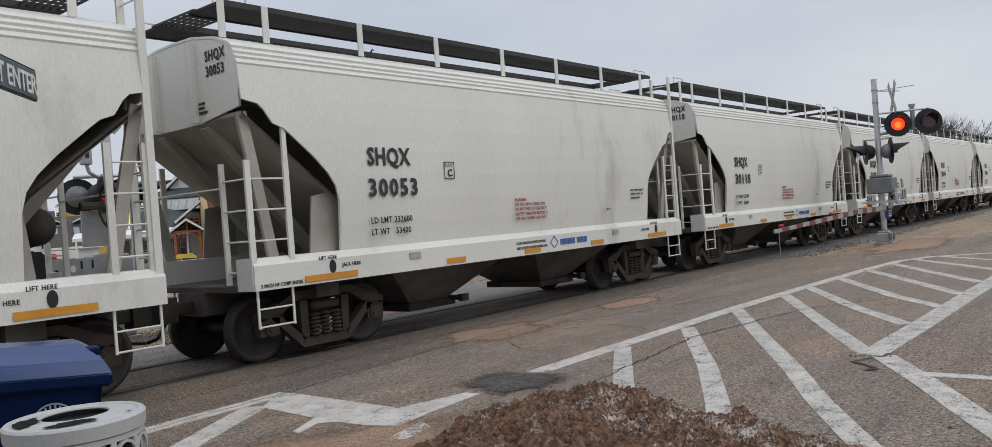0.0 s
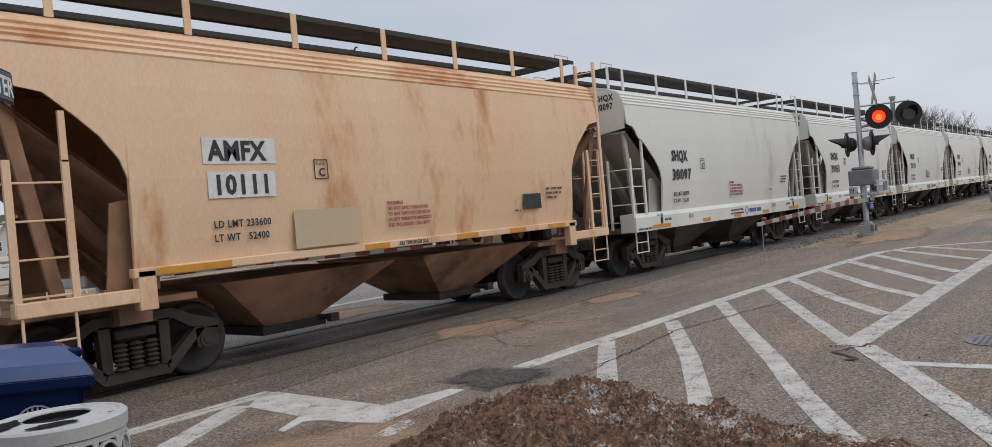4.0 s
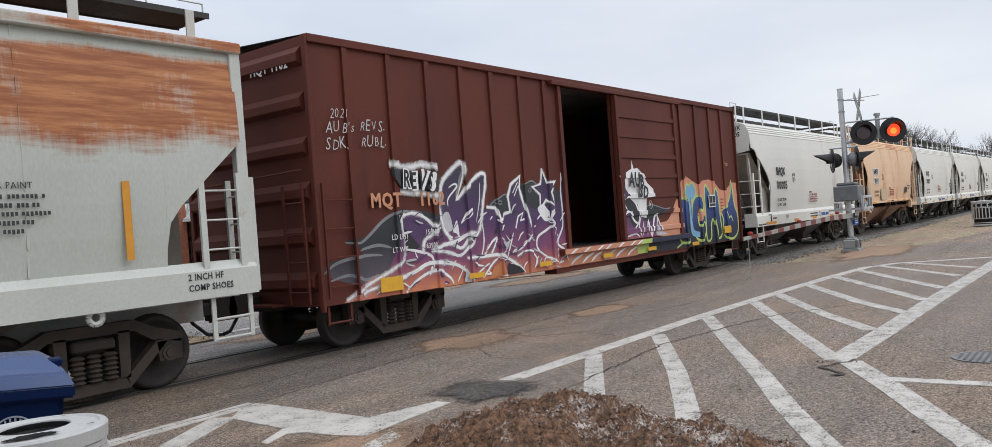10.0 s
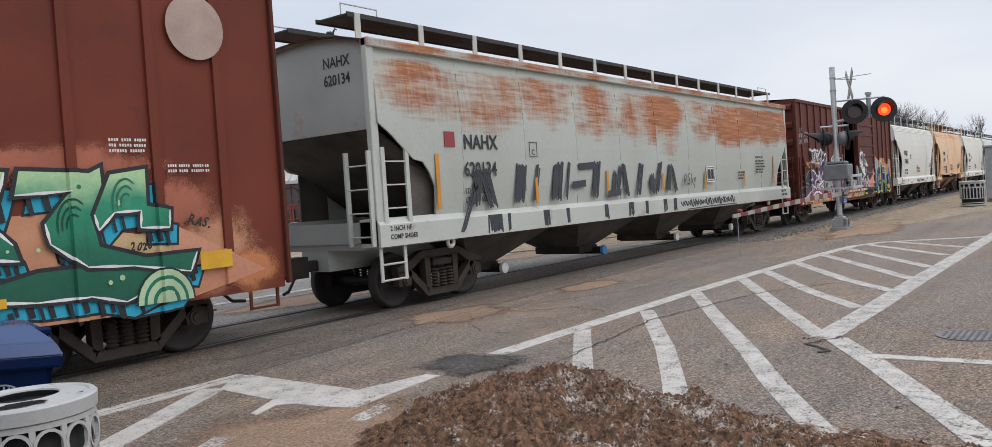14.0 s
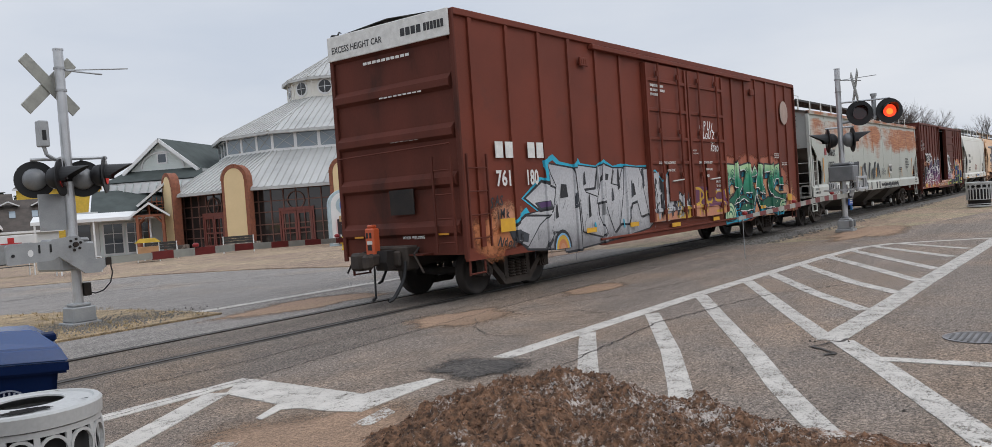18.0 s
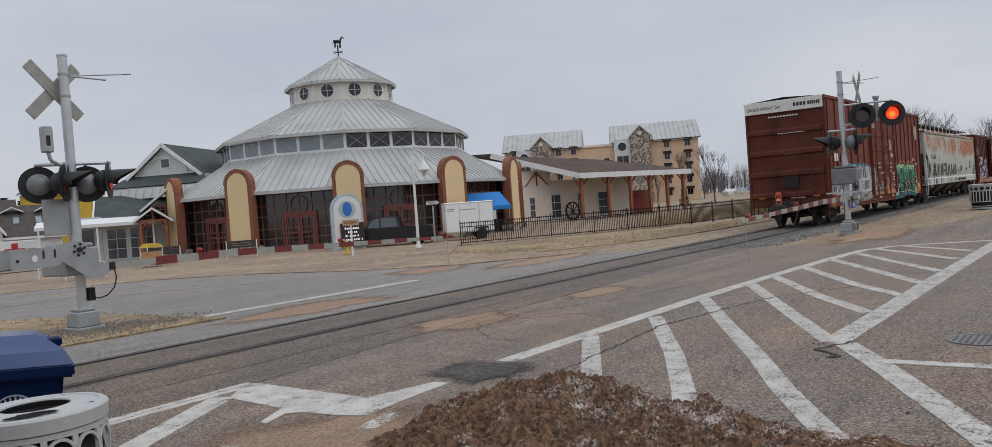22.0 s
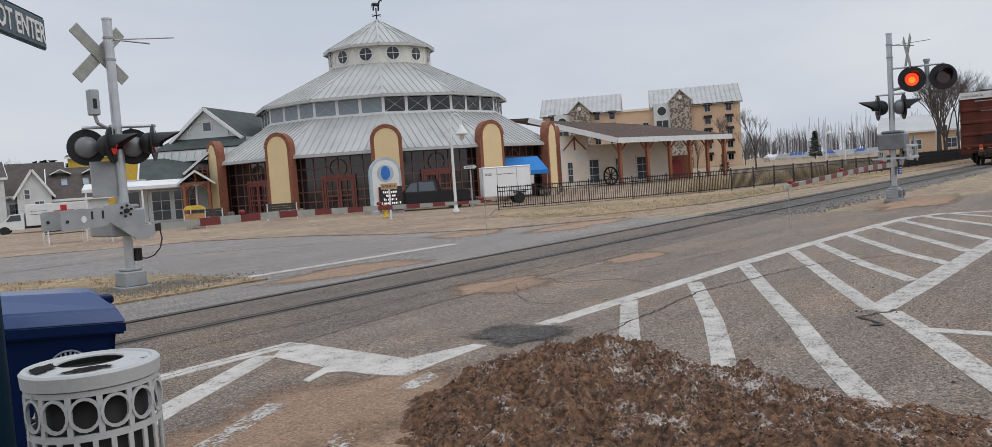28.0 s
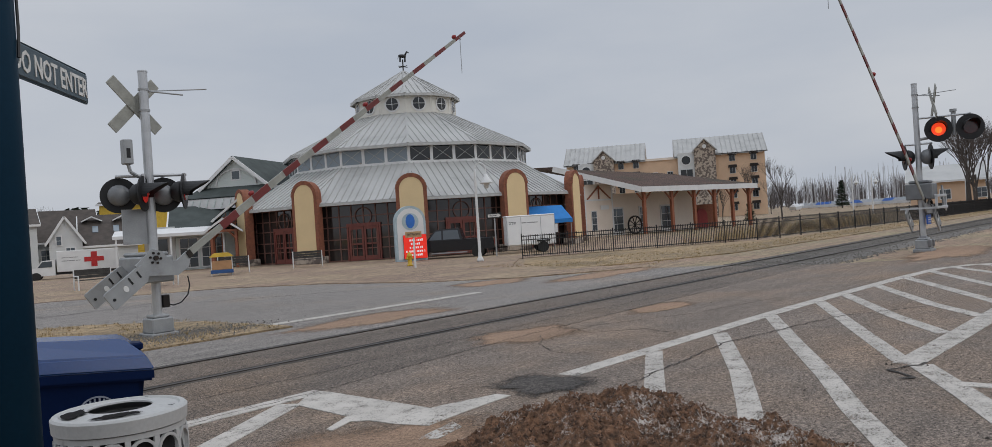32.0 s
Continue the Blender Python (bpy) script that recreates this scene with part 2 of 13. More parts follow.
def drift(name, x, y, a, b, z, material, label, category, k):
    """A flat layer round (x, y) with an uneven outline, thick in the middle and nothing at the rim."""
    rings = ((0.0, 1.0), (0.45, 0.75), (0.8, 0.30), (1.12, 0.0))
    verts, faces, cover = [(x, y, z)], [], [1.0]
    for f0, c in rings[1:]:
        for i in range(48):
            t = 2 * math.pi * i / 48
            f = f0 * (0.95 + 0.35 * noise.noise((1.6 * math.cos(t), 1.6 * math.sin(t), k)) + 0.18 * noise.noise((5 * math.cos(t), 5 * math.sin(t), k + 9)))
            verts.append((x + a * f * math.cos(t), y + b * f * math.sin(t), z))
            cover.append(c)
    for i in range(48):
        j = (i + 1) % 48
        faces.append((0, 1 + i, 1 + j))
        for r in range(2):
            p, q = 1 + 48 * r, 49 + 48 * r
            faces.append((p + i, q + i, q + j, p + j))
    me = bpy.data.meshes.new(name)
    me.from_pydata(verts, [], faces)
    me.attributes.new("cover", "FLOAT", "POINT").data.foreach_set("value", cover)
    me.materials.append(material)
    return tagged(new(name, me), label, category, kind="structure")


STEEL_RAIL = mat("rail_steel", (0.055, 0.045, 0.038), (0.03, 0.025, 0.021), 0.5, 0.3, 3, 50, 0.1)
PALE = mat("pale_grey_paint", (0.70, 0.69, 0.635), (0.65, 0.64, 0.585), 0.5, 0, 0.5, 40, 0.03, dirt=(0.42, 0.40, 0.35), dirt_amount=0.12, dirt_scale=0.5, stretch=(1, 1, 0.35))
TAN = mat("tan_paint", (0.76, 0.53, 0.345), (0.71, 0.465, 0.285), 0.6, 0, 0.6, 40, 0.05, dirt=(0.46, 0.17, 0.055), dirt_amount=0.26, dirt_scale=0.9, stretch=(1, 1, 0.4))

TAN_RUST = mat("rust_stained_tan_paint", (0.74, 0.50, 0.31), (0.68, 0.42, 0.24), 0.65, 0, 0.8, 40, 0.06, dirt=(0.46, 0.17, 0.055), dirt_amount=0.50, dirt_scale=1.1, stretch=(0.7, 1, 1.5))

def rusted_paint():
    """Grey paint burnt through to rust in a ragged band under the eaves, panel by panel."""
    m = mat("rusted_grey_paint", (0.47, 0.485, 0.44), (0.42, 0.435, 0.39), 0.6, 0, 0.6, 40, 0.05, stretch=(1, 1, 0.4))
    n, l = m.node_tree.nodes, m.node_tree.links
    b = n["Principled BSDF"]
    old = b.inputs["Base Color"].links[0].from_socket
    co = n.new("ShaderNodeTexCoord")
    sep = n.new("ShaderNodeSeparateXYZ")
    l.new(co.outputs["Object"], sep.inputs[0])

    def math_node(op, a, c):
        q = n.new("ShaderNodeMath")
        q.operation = op
        for i, v in enumerate((a, c)):
            if isinstance(v, (int, float)):
                q.inputs[i].default_value = v
            else:
                l.new(v, q.inputs[i])
        return q.outputs[0]

    def noise_node(scale, stretch, detail=7, rough=0.6):
        mp = n.new("ShaderNodeMapping")
        mp.inputs["Scale"].default_value = stretch
        l.new(co.outputs["Object"], mp.inputs["Vector"])
        q = n.new("ShaderNodeTexNoise")
        q.inputs["Scale"].default_value, q.inputs["Detail"].default_value, q.inputs["Roughness"].default_value = scale, detail, rough
        l.new(mp.outputs["Vector"], q.inputs["Vector"])
        return q.outputs["Fac"]

    # panels of about two metres burn from their middle, each one differently
    panel = math_node("MULTIPLY", math_node("ADD", sep.outputs["X"], 7.95), 0.5233)
    bump = math_node("SINE", math_node("MULTIPLY", math_node("FRACT", panel, 0), math.pi), 0)
    chance = n.new("ShaderNodeTexWhiteNoise")
    chance.noise_dimensions = "1D"
    l.new(math_node("FLOOR", panel, 0), chance.inputs["W"])

    def edge(lo, hi, src):
        q = n.new("ShaderNodeMapRange")
        q.interpolation_type = "SMOOTHSTEP"
        q.inputs[1].default_value, q.inputs[2].default_value = lo, hi
        l.new(src, q.inputs[0])
        return q.outputs[0]

    z = math_node("ADD", sep.outputs["Z"], math_node("MULTIPLY", chance.outputs["Value"], 0.5))
    band = math_node("MULTIPLY", edge(2.85, 3.65, z), edge(4.18, 3.98, sep.outputs["Z"]))
    crest = edge(4.18, 4.24, sep.outputs["Z"])
    broad = noise_node(0.9, (1, 1, 1.2))
    brush = noise_node(2.4, (0.5, 1, 7.0), 9, 0.7)
    down = noise_node(3.0, (6.0, 1, 0.45), 8, 0.7)
    v = math_node("ADD", math_node("MULTIPLY", band, 0.62), math_node("MULTIPLY", bump, 0.22))
    v = math_node("ADD", v, math_node("MULTIPLY", crest, 0.72))
    v = math_node("ADD", v, math_node("MULTIPLY", math_node("SUBTRACT", broad, 0.5), 1.3))
    v = math_node("ADD", v, math_node("MULTIPLY", math_node("SUBTRACT", brush, 0.5), 0.85))
    v = math_node("ADD", v, math_node("MULTIPLY", math_node("SUBTRACT", down, 0.5), 0.65))
    # one panel has burnt right down to the sill
    low = math_node("MULTIPLY", edge(1.5, 0.3, math_node("ABSOLUTE", math_node("ADD", sep.outputs["X"], -0.1), 0)), edge(1.6, 2.7, sep.outputs["Z"]))
    v = math_node("ADD", v, math_node("MULTIPLY", math_node("MULTIPLY", low, edge(4.18, 3.98, sep.outputs["Z"])), 0.42))
    # the trailing panels are burnt through
    late = math_node("MULTIPLY", edge(2.6, 5.4, sep.outputs["X"]), band)
    v = math_node("ADD", v, math_node("MULTIPLY", late, 0.34))
    amount = n.new("ShaderNodeMapRange")
    amount.inputs[1].default_value, amount.inputs[2].default_value = 0.50, 0.98
    l.new(v, amount.inputs[0])
    tone = n.new("ShaderNodeMix")
    tone.data_type = "RGBA"
    tone.inputs[6].default_value, tone.inputs[7].default_value = (0.46, 0.185, 0.066, 1), (0.27, 0.082, 0.028, 1)
    l.new(edge(0.35, 0.62, brush), tone.inputs[0])
    mix = n.new("ShaderNodeMix")
    mix.data_type = "RGBA"
    l.new(amount.outputs[0], mix.inputs[0])
    l.new(old, mix.inputs[6])
    l.new(tone.outputs[2], mix.inputs[7])
    l.new(mix.outputs[2], b.inputs["Base Color"])
    return m


RUSTED = rusted_paint()
BROWN = mat("boxcar_brown", (0.118, 0.031, 0.020), (0.092, 0.025, 0.017), 0.6, 0, 0.8, 40, 0.06, dirt=(0.075, 0.024, 0.018), dirt_amount=0.22, stretch=(1, 1, 0.35), spec=0.2)
UNDER = mat("grimy_steel", (0.024, 0.017, 0.0135), (0.011, 0.009, 0.008), 0.85, 0.0, 2.5, 50, 0.2, dirt=(0.060, 0.034, 0.021), dirt_amount=0.3)
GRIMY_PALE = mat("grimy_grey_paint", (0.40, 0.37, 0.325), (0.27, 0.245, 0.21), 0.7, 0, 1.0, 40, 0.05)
CREAM = mat("cream_stucco", (0.76, 0.58, 0.33), (0.71, 0.54, 0.305), 0.85, 0, 1.0, 60, 0.2)
BRICK = mat("red_brick", (0.28, 0.10, 0.055), (0.20, 0.075, 0.045), 0.85, 0, 6, 40, 0.3)
DARKGLASS = glass("dark_glass", (0.005, 0.006, 0.007), 0.04)
# dark glass with its tint lifted to stand for reflections
REFLECTGLASS = glass("reflection_toned_glass", (0.040, 0.033, 0.031), 0.05)
WHITE = mat("white_paint", (0.72, 0.72, 0.71), (0.66, 0.66, 0.65), 0.6, 0, 1.5, 60, 0.05)
BLACKPAINT = mat("black_paint", (0.008, 0.008, 0.009), (0.012, 0.012, 0.013), 0.5, 0, 3, 60, 0.04)
GALV = mat("galvanised_steel", (0.42, 0.42, 0.42), (0.34, 0.345, 0.35), 0.45, 0.6, 4, 60, 0.05)

# ---- mesh tools ----
def box(bm, x0, x1, y0, y1, z0, z1, bev=0.0):
    v = [bm.verts.new((x, y, z)) for x in (x0, x1) for y in (y0, y1) for z in (z0, z1)]
    fs = [bm.faces.new([v[i] for i in q]) for q in ((0, 1, 3, 2), (4, 6, 7, 5), (0, 4, 5, 1), (2, 3, 7, 6), (0, 2, 6, 4), (1, 5, 7, 3))]
    if bev:
        bmesh.ops.bevel(bm, geom=list({e for f in fs for e in f.edges}), offset=bev, segments=1, affect="EDGES")
    return v


def bar(bm, a, b, r=0.02, n=6, r2=None):
    """A round bar from a to b."""
    a, b = Vector(a), Vector(b)
    q = (b - a).to_track_quat("Z", "Y")
    rings = []
    for p, rad in ((a, r), (b, r if r2 is None else r2)):
        rings.append([bm.verts.new(p + q @ Vector((rad * math.cos(2 * math.pi * i / n), rad * math.sin(2 * math.pi * i / n), 0))) for i in range(n)])
    for i in range(n):
        bm.faces.new((rings[0][i], rings[0][(i + 1) % n], rings[1][(i + 1) % n], rings[1][i]))
    bm.faces.new(rings[0][::-1])
    bm.faces.new(rings[1])


def strip(bm, a, b, w, t, up=(0, 0, 1)):
    """A flat bar from a to b, w wide across, t thick along up."""
    a, b, up = Vector(a), Vector(b), Vector(up)
    d = (b - a).normalized()
    s = d.cross(up).normalized()
    u = s.cross(d).normalized()
    v = [bm.verts.new(p + s * (i * w / 2) + u * (j * t / 2)) for p in (a, b) for i, j in ((-1, -1), (1, -1), (1, 1), (-1, 1))]
    for q in ((3, 2, 1, 0), (4, 5, 6, 7), (0, 1, 5, 4), (1, 2, 6, 5), (2, 3, 7, 6), (3, 0, 4, 7)):
        bm.faces.new([v[i] for i in q])


def poly(bm, pts, z0, z1):
    """An upright prism over a polygon in plan."""
    lo = [bm.verts.new((x, y, z0)) for x, y in pts]
    hi = [bm.verts.new((x, y, z1)) for x, y in pts]
    n = len(pts)
    bm.faces.new(hi)
    bm.faces.new(lo[::-1])
    for i in range(n):
        bm.faces.new((lo[i], lo[(i + 1) % n], hi[(i + 1) % n], hi[i]))


def slab(bm, pts, y0, y1):
    """A plate over a polygon in x and z, from y0 to y1."""
    lo = [bm.verts.new((x, y0, z)) for x, z in pts]
    hi = [bm.verts.new((x, y1, z)) for x, z in pts]
    n = len(pts)
    bm.faces.new(lo)
    bm.faces.new(hi[::-1])
    for i in range(n):
        bm.faces.new((lo[i], hi[i], hi[(i + 1) % n], lo[(i + 1) % n]))


def lathe(bm, profile, n=24, centre=(0, 0, 0)):
    """A turned body round z from (radius, height) pairs."""
    c = Vector(centre)
    rings = [[bm.verts.new(c + Vector((r * math.cos(2 * math.pi * i / n), r * math.sin(2 * math.pi * i / n), z))) for i in range(n)] for r, z in profile]
    for a, b in zip(rings, rings[1:]):
        for i in range(n):
            bm.faces.new((a[i], a[(i + 1) % n], b[(i + 1) % n], b[i]))
    bm.faces.new(rings[0][::-1])
    bm.faces.new(rings[-1])


def tidy(bm, name, material, smooth=False):
    bmesh.ops.recalc_face_normals(bm, faces=bm.faces)
    me = bpy.data.meshes.new(name)
    bm.to_mesh(me)
    bm.free()
    me.materials.append(material)
    if smooth:
        me.polygons.foreach_set("use_smooth", [True] * len(me.polygons))
    return me


def part(name, bm, material, parent, label="", smooth=False):
    ob = new(name, tidy(bm, name, material, smooth))
    ob.parent = parent
    if label:
        ob["label"] = label
    return ob


def again(name, mesh, parent, m=None, label=""):
    """One more part on a mesh that is there already."""
    ob = new(name, mesh)
    ob.parent = parent
    if m is not None:
        ob.matrix_basis = m
    if label:
        ob["label"] = label
    return ob


def thing(name, bm, material, label, category, group="", kind="", smooth=False, m=None):
    ob = new(name, tidy(bm, name, material, smooth))
    if m is not None:
        ob.matrix_basis = m
    return tagged(ob, label, category, group, kind)


def empty(name, label, category, group="", m=None):
    ob = new(name)
    ob.empty_display_size = 0.2
    if m is not None:
        ob.matrix_basis = m
    return tagged(ob, label, category, group)


def lettering(text, size, material, parent, m, width=1.0, align="LEFT", name="lettering", bold=0.0, spacing=1.12):
    """Flat letters of the built-in font as a mesh; m puts their plane, x along the line and y up."""
    cu = bpy.data.curves.new("letters", "FONT")
    cu.body, cu.size, cu.align_x, cu.resolution_u = text, size, align, 2
    cu.extrude, cu.offset, cu.space_character = 0.0015, bold, spacing
    ob = bpy.data.objects.new("letters", cu)
    scene.collection.objects.link(ob)
    dg = bpy.context.evaluated_depsgraph_get()
    me = bpy.data.meshes.new_from_object(ob.evaluated_get(dg))
    bpy.data.objects.remove(ob)
    me.materials.clear()
    me.materials.append(material)
    lt = new(name, me)
    lt.parent = parent
    lt.matrix_basis = m @ Matrix.Diagonal((width, 1, 1, 1))
    return lt

# ---- ground, roads, track ----
def sheet(name, pts, z, material, label, thick=0.004, category="ground"):
    bm = bmesh.new()
    poly(bm, pts, z - thick, z)
    bm.normal_update()
    bmesh.ops.triangulate(bm, faces=bm.faces[:])
    return thing(name, bm, material, label, category, kind="structure")


bm = bmesh.new()
bmesh.ops.create_grid(bm, x_segments=8, y_segments=8, size=1500)
bmesh.ops.translate(bm, verts=bm.verts, vec=(0, 0, -0.04))
thing("ground", bm, EARTH, "sandy winter ground with sparse dry grass reaching the horizon", "ground", kind="structure")

sheet("road", [(-60, -60), (80, -60), (80, -12), (40, -6.2), (27, -3.9), (24.5, -3.3), (23.0, -1.2), (23.0, 0), (-60, 0)], 0.0, ASPHALT,
      "worn grey-brown asphalt street beside the railway crossing", 0.06, "road")
sheet("road_between_rails", [(-60, 0.08), (23.0, 0.08), (23.0, 1.42), (-60, 1.42)], 0.0, ASPHALT_DARK, "dark patched asphalt between the two rails", 0.06, "road")
sheet("road_far_side", [(23.5, 1.58), (22.6, 3.6), (19.2, 6.6), (17.8, 9.5), (17.2, 14), (15.5, 17.6), (10.7, 20.8), (0, 24.5), (-60, 38), (-60, 22), (-5, 12.6), (5.5, 11.2),
      (7.6, 9.6), (8.9, 7), (9.0, 3.6), (-60, 3.6), (-60, 1.58)], 0.0, ASPHALT_OLD, "pale worn asphalt street beyond the rails", 0.06, "road")
sheet("road_beside_rails", [(-60, -2.25), (5.3, -2.2), (7.9, -1.92), (11.0, -1.68), (17.0, -1.45), (23.0, -1.2), (23.0, -0.05), (-60, -0.05)], 0.0018, ASPHALT_DARK, "darker strip of asphalt laid along the rails", 0.0015, "road")
sheet("grass_verge", [(9.0, 3.62), (8.88, 7), (7.6, 9.55), (5.5, 11.1), (-5, 12.5), (-60, 21.9), (-60, 3.62)], 0.03, GRASS, "strip of dry yellow grass around the crossing mast", 0.08, "grass")
sheet("grass_bank", [(22.5, 7.4), (30, 4.6), (60, 4.2), (140, 4.2), (140, 9), (62, 6.4), (41, 8.1), (29.8, 15.0), (26, 12)], 0.0, GRASS, "dry yellow grass bank between fence and railway", 0.05, "grass")


layers = itertools.count()


def paint(pts, label="worn white painted road line", z=0.0045, material=None):
    bm = bmesh.new()
    poly(bm, pts, 0.001, z + 0.0003 * next(layers))
    bm.normal_update()
    bmesh.ops.triangulate(bm, faces=bm.faces[:])
    return thing("road_marking", bm, material or ROADPAINT, label, "road marking", group="painted road lines", kind="structure")


def line(a, b, w, **k):
    a, b = Vector(a), Vector(b)
    s = (b - a).normalized()
    s = Vector((-s.y, s.x)) * w / 2
    return paint([tuple(a + s), tuple(a - s), tuple(b - s), tuple(b + s)][::-1], **k)


def run(pts, w, **k):
    """A painted line along several points."""
    ps = [Vector(q) for q in pts]
    left, right = [], []
    for i, q in enumerate(ps):
        d = (ps[min(i + 1, len(ps) - 1)] - ps[max(i - 1, 0)]).normalized()
        n = Vector((-d.y, d.x)) * w / 2
        left.append(tuple(q + n))
        right.append(tuple(q - n))
    return paint(left[::-1] + right, **k)


run([(7.22, -4.27), (8.95, -4.27), (12.6, -4.28), (15.5, -4.36), (19.0, -4.52), (21.2, -4.72), (22.3, -5.2), (22.7, -5.9), (23.4, -7.3)], 0.25)
for pts in ([(8.93, -4.36), (7.51, -5.21), (6.3, -5.94)], [(10.55, -4.45), (10.31, -4.60), (8.09, -5.90), (6.77, -6.60), (5.9, -7.04)], [(12.45, -4.38), (10.10, -5.69), (8.19, -6.78), (7.00, -7.41), (6.16, -7.90), (5.5, -8.3)],
            [(14.43, -4.42), (11.31, -6.08), (9.26, -7.18)], [(15.6, -4.46), (12.86, -6.06), (11.3, -7.12)], [(17.3, -4.5), (14.25, -6.28), (13.0, -7.2)],
            [(18.95, -4.62), (16.11, -6.27), (14.5, -7.2)], [(20.5, -4.74), (18.17, -6.07), (16.3, -7.17)], [(21.7, -4.9), (18.6, -7.1)], [(22.35, -5.38), (20.45, -7.15)]):
    run(pts, 0.21, material=STRIPEPAINT)
run([(9.1, -7.27), (11.3, -7.30), (14.3, -7.31), (22.6, -7.41), (40, -7.6)], 0.30, material=STRIPEPAINT)
run([(9.1, -7.40), (7.86, -8.09), (6.99, -8.54), (6.37, -8.87), (5.5, -9.3)], 0.24, material=STRIPEPAINT)
line((8.29, -7.9), (8.34, -12), 0.18, material=STRIPEPAINT)
line((9.0, 4.5), (15.2, 4.5), 0.30, label="white painted stop line before the rails")
paint([(5.36, -2.11), (5.39, -2.42), (5.35, -4.02), (6.11, -4.21), (6.12, -4.39), (5.49, -4.44), (4.86, -4.52), (4.76, -4.19), (4.73, -3.86), (4.62, -3.73), (4.31, -3.86), (4.33, -3.76), (4.74, -3.53), (4.81, -2.61)][::-1], "zigzag white painted line flaking off the asphalt")
line((2.2, -2.38), (5.36, -2.24), 0.24, label="zigzag white painted line flaking off the asphalt")
run([(4.80, -2.50), (3.12, -3.54), (2.3, -4.1)], 0.27)
run([(3.76, -4.20), (3.03, -4.59), (2.45, -4.84), (1.9, -5.15)], 0.19, label="white painted line, mostly flaked off", material=FLAKING)
paint([(4.48, -4.77), (5.06, -4.62), (4.97, -4.82), (4.60, -4.92)][::-1], "white remnant of a flaked line", material=FLAKING)
paint([(5.89, -5.01), (6.12, -5.09), (5.88, -5.24), (5.72, -5.18)][::-1], "white remnant of a flaked line")
run([(3.62, -5.28), (3.01, -5.70), (2.5, -5.98)], 0.17, label="white painted line, mostly flaked off", material=FLAKING2)
# rails
for y in (0.0, 1.5):
    bm = bmesh.new()
    box(bm, -80, 300, y - 0.036, y + 0.036, -0.04, 0.012)
    box(bm, 23, 300, y - 0.01, y + 0.01, -0.16, -0.04)
    box(bm, 23, 300, y - 0.07, y + 0.07, -0.18, -0.16)
    thing("rail", bm, STEEL_RAIL, "worn steel rail sunk in the asphalt of the crossing", "rail", group="rails of the track", kind="structure")

# ---- the train ----
INK = mat("black_lettering", (0.025, 0.025, 0.027), (0.04, 0.04, 0.042), 0.7, 0, 8, 60, 0.0)
REDINK = mat("red_lettering", (0.30, 0.045, 0.05), (0.26, 0.05, 0.05), 0.7, 0, 8, 60, 0.0)
BLUEINK = mat("blue_lettering", (0.05, 0.12, 0.36), (0.06, 0.13, 0.33), 0.7, 0, 8, 60, 0.0)
WHITEINK = mat("white_lettering", (0.72, 0.71, 0.68), (0.60, 0.59, 0.56), 0.7, 0, 8, 60, 0.0)
YELLOW = mat("amber_reflector", (0.62, 0.27, 0.02), (0.55, 0.23, 0.02), 0.5, 0, 6, 60, 0.03)
YELLOW2 = mat("yellow_reflector", (0.70, 0.38, 0.02), (0.62, 0.33, 0.02), 0.5, 0, 6, 60, 0.03)
GRATING = mat("dark_grating", (0.05, 0.048, 0.046), (0.035, 0.034, 0.033), 0.6, 0.4, 5, 50, 0.1)
WHEELSTEEL = mat("wheel_steel", (0.045, 0.037, 0.032), (0.03, 0.026, 0.024), 0.7, 0.2, 4, 60, 0.1, dirt=(0.09, 0.055, 0.035), dirt_amount=0.2)
# dust, plus the shade under cars and in end recesses worked into the tone
PALE_UNDER = mat("dusty_shaded_steel", (0.115, 0.10, 0.085), (0.055, 0.047, 0.04), 0.8, 0, 1.4, 40, 0.1, dirt=(0.06, 0.048, 0.04), dirt_amount=0.4)
TAN_UNDER = mat("dusty_tan_steel", (0.36, 0.20, 0.12), (0.20, 0.105, 0.06), 0.8, 0, 1.4, 40, 0.1, dirt=(0.05, 0.035, 0.025), dirt_amount=0.4)
CARDARK = mat("car_interior", (0.05, 0.043, 0.038), (0.03, 0.026, 0.024), 0.9, 0, 2, 40, 0.1)


def train_x(t):
    return 5.844 * t - 0.0079 * t * t


TRACK_Y = 0.75
RAIL_TOP = 0.012
cars = []
wheelsets = []


def wheel_mesh():
    bm = bmesh.new()
    r = 0.455
    for sgn in (-1, 1):
        prof = [(0.05, 0.77), (0.10, 0.80), (0.13, 0.80), (0.16, 0.745), (0.34, 0.735), (0.385, 0.80), (r, 0.80), (r + 0.004, 0.70), (r + 0.028, 0.69), (r + 0.02, 0.662), (0.385, 0.662), (0.34, 0.70), (0.10, 0.69), (0.09, 0.65)]
        rings = [[bm.verts.new((q * math.cos(a), sgn * y, q * math.sin(a))) for a in [2 * math.pi * i / 28 for i in range(28)]] for q, y in prof]
        for a, b in zip(rings, rings[1:]):
            for i in range(28):
                bm.faces.new((a[i], a[(i + 1) % 28], b[(i + 1) % 28], b[i]))
        bm.faces.new(rings[0])
        # three bolts of the bearing cap, so that the turning shows
        for k in range(3):
            a = 2 * math.pi * k / 3
            bar(bm, (0.07 * math.cos(a), sgn * 0.79, 0.07 * math.sin(a)), (0.07 * math.cos(a), sgn * 0.83, 0.07 * math.sin(a)), 0.014, 5)
    bar(bm, (0, -0.7, 0), (0, 0.7, 0), 0.08, 10)
    return tidy(bm, "wheelset", WHEELSTEEL, True)


WHEEL = wheel_mesh()


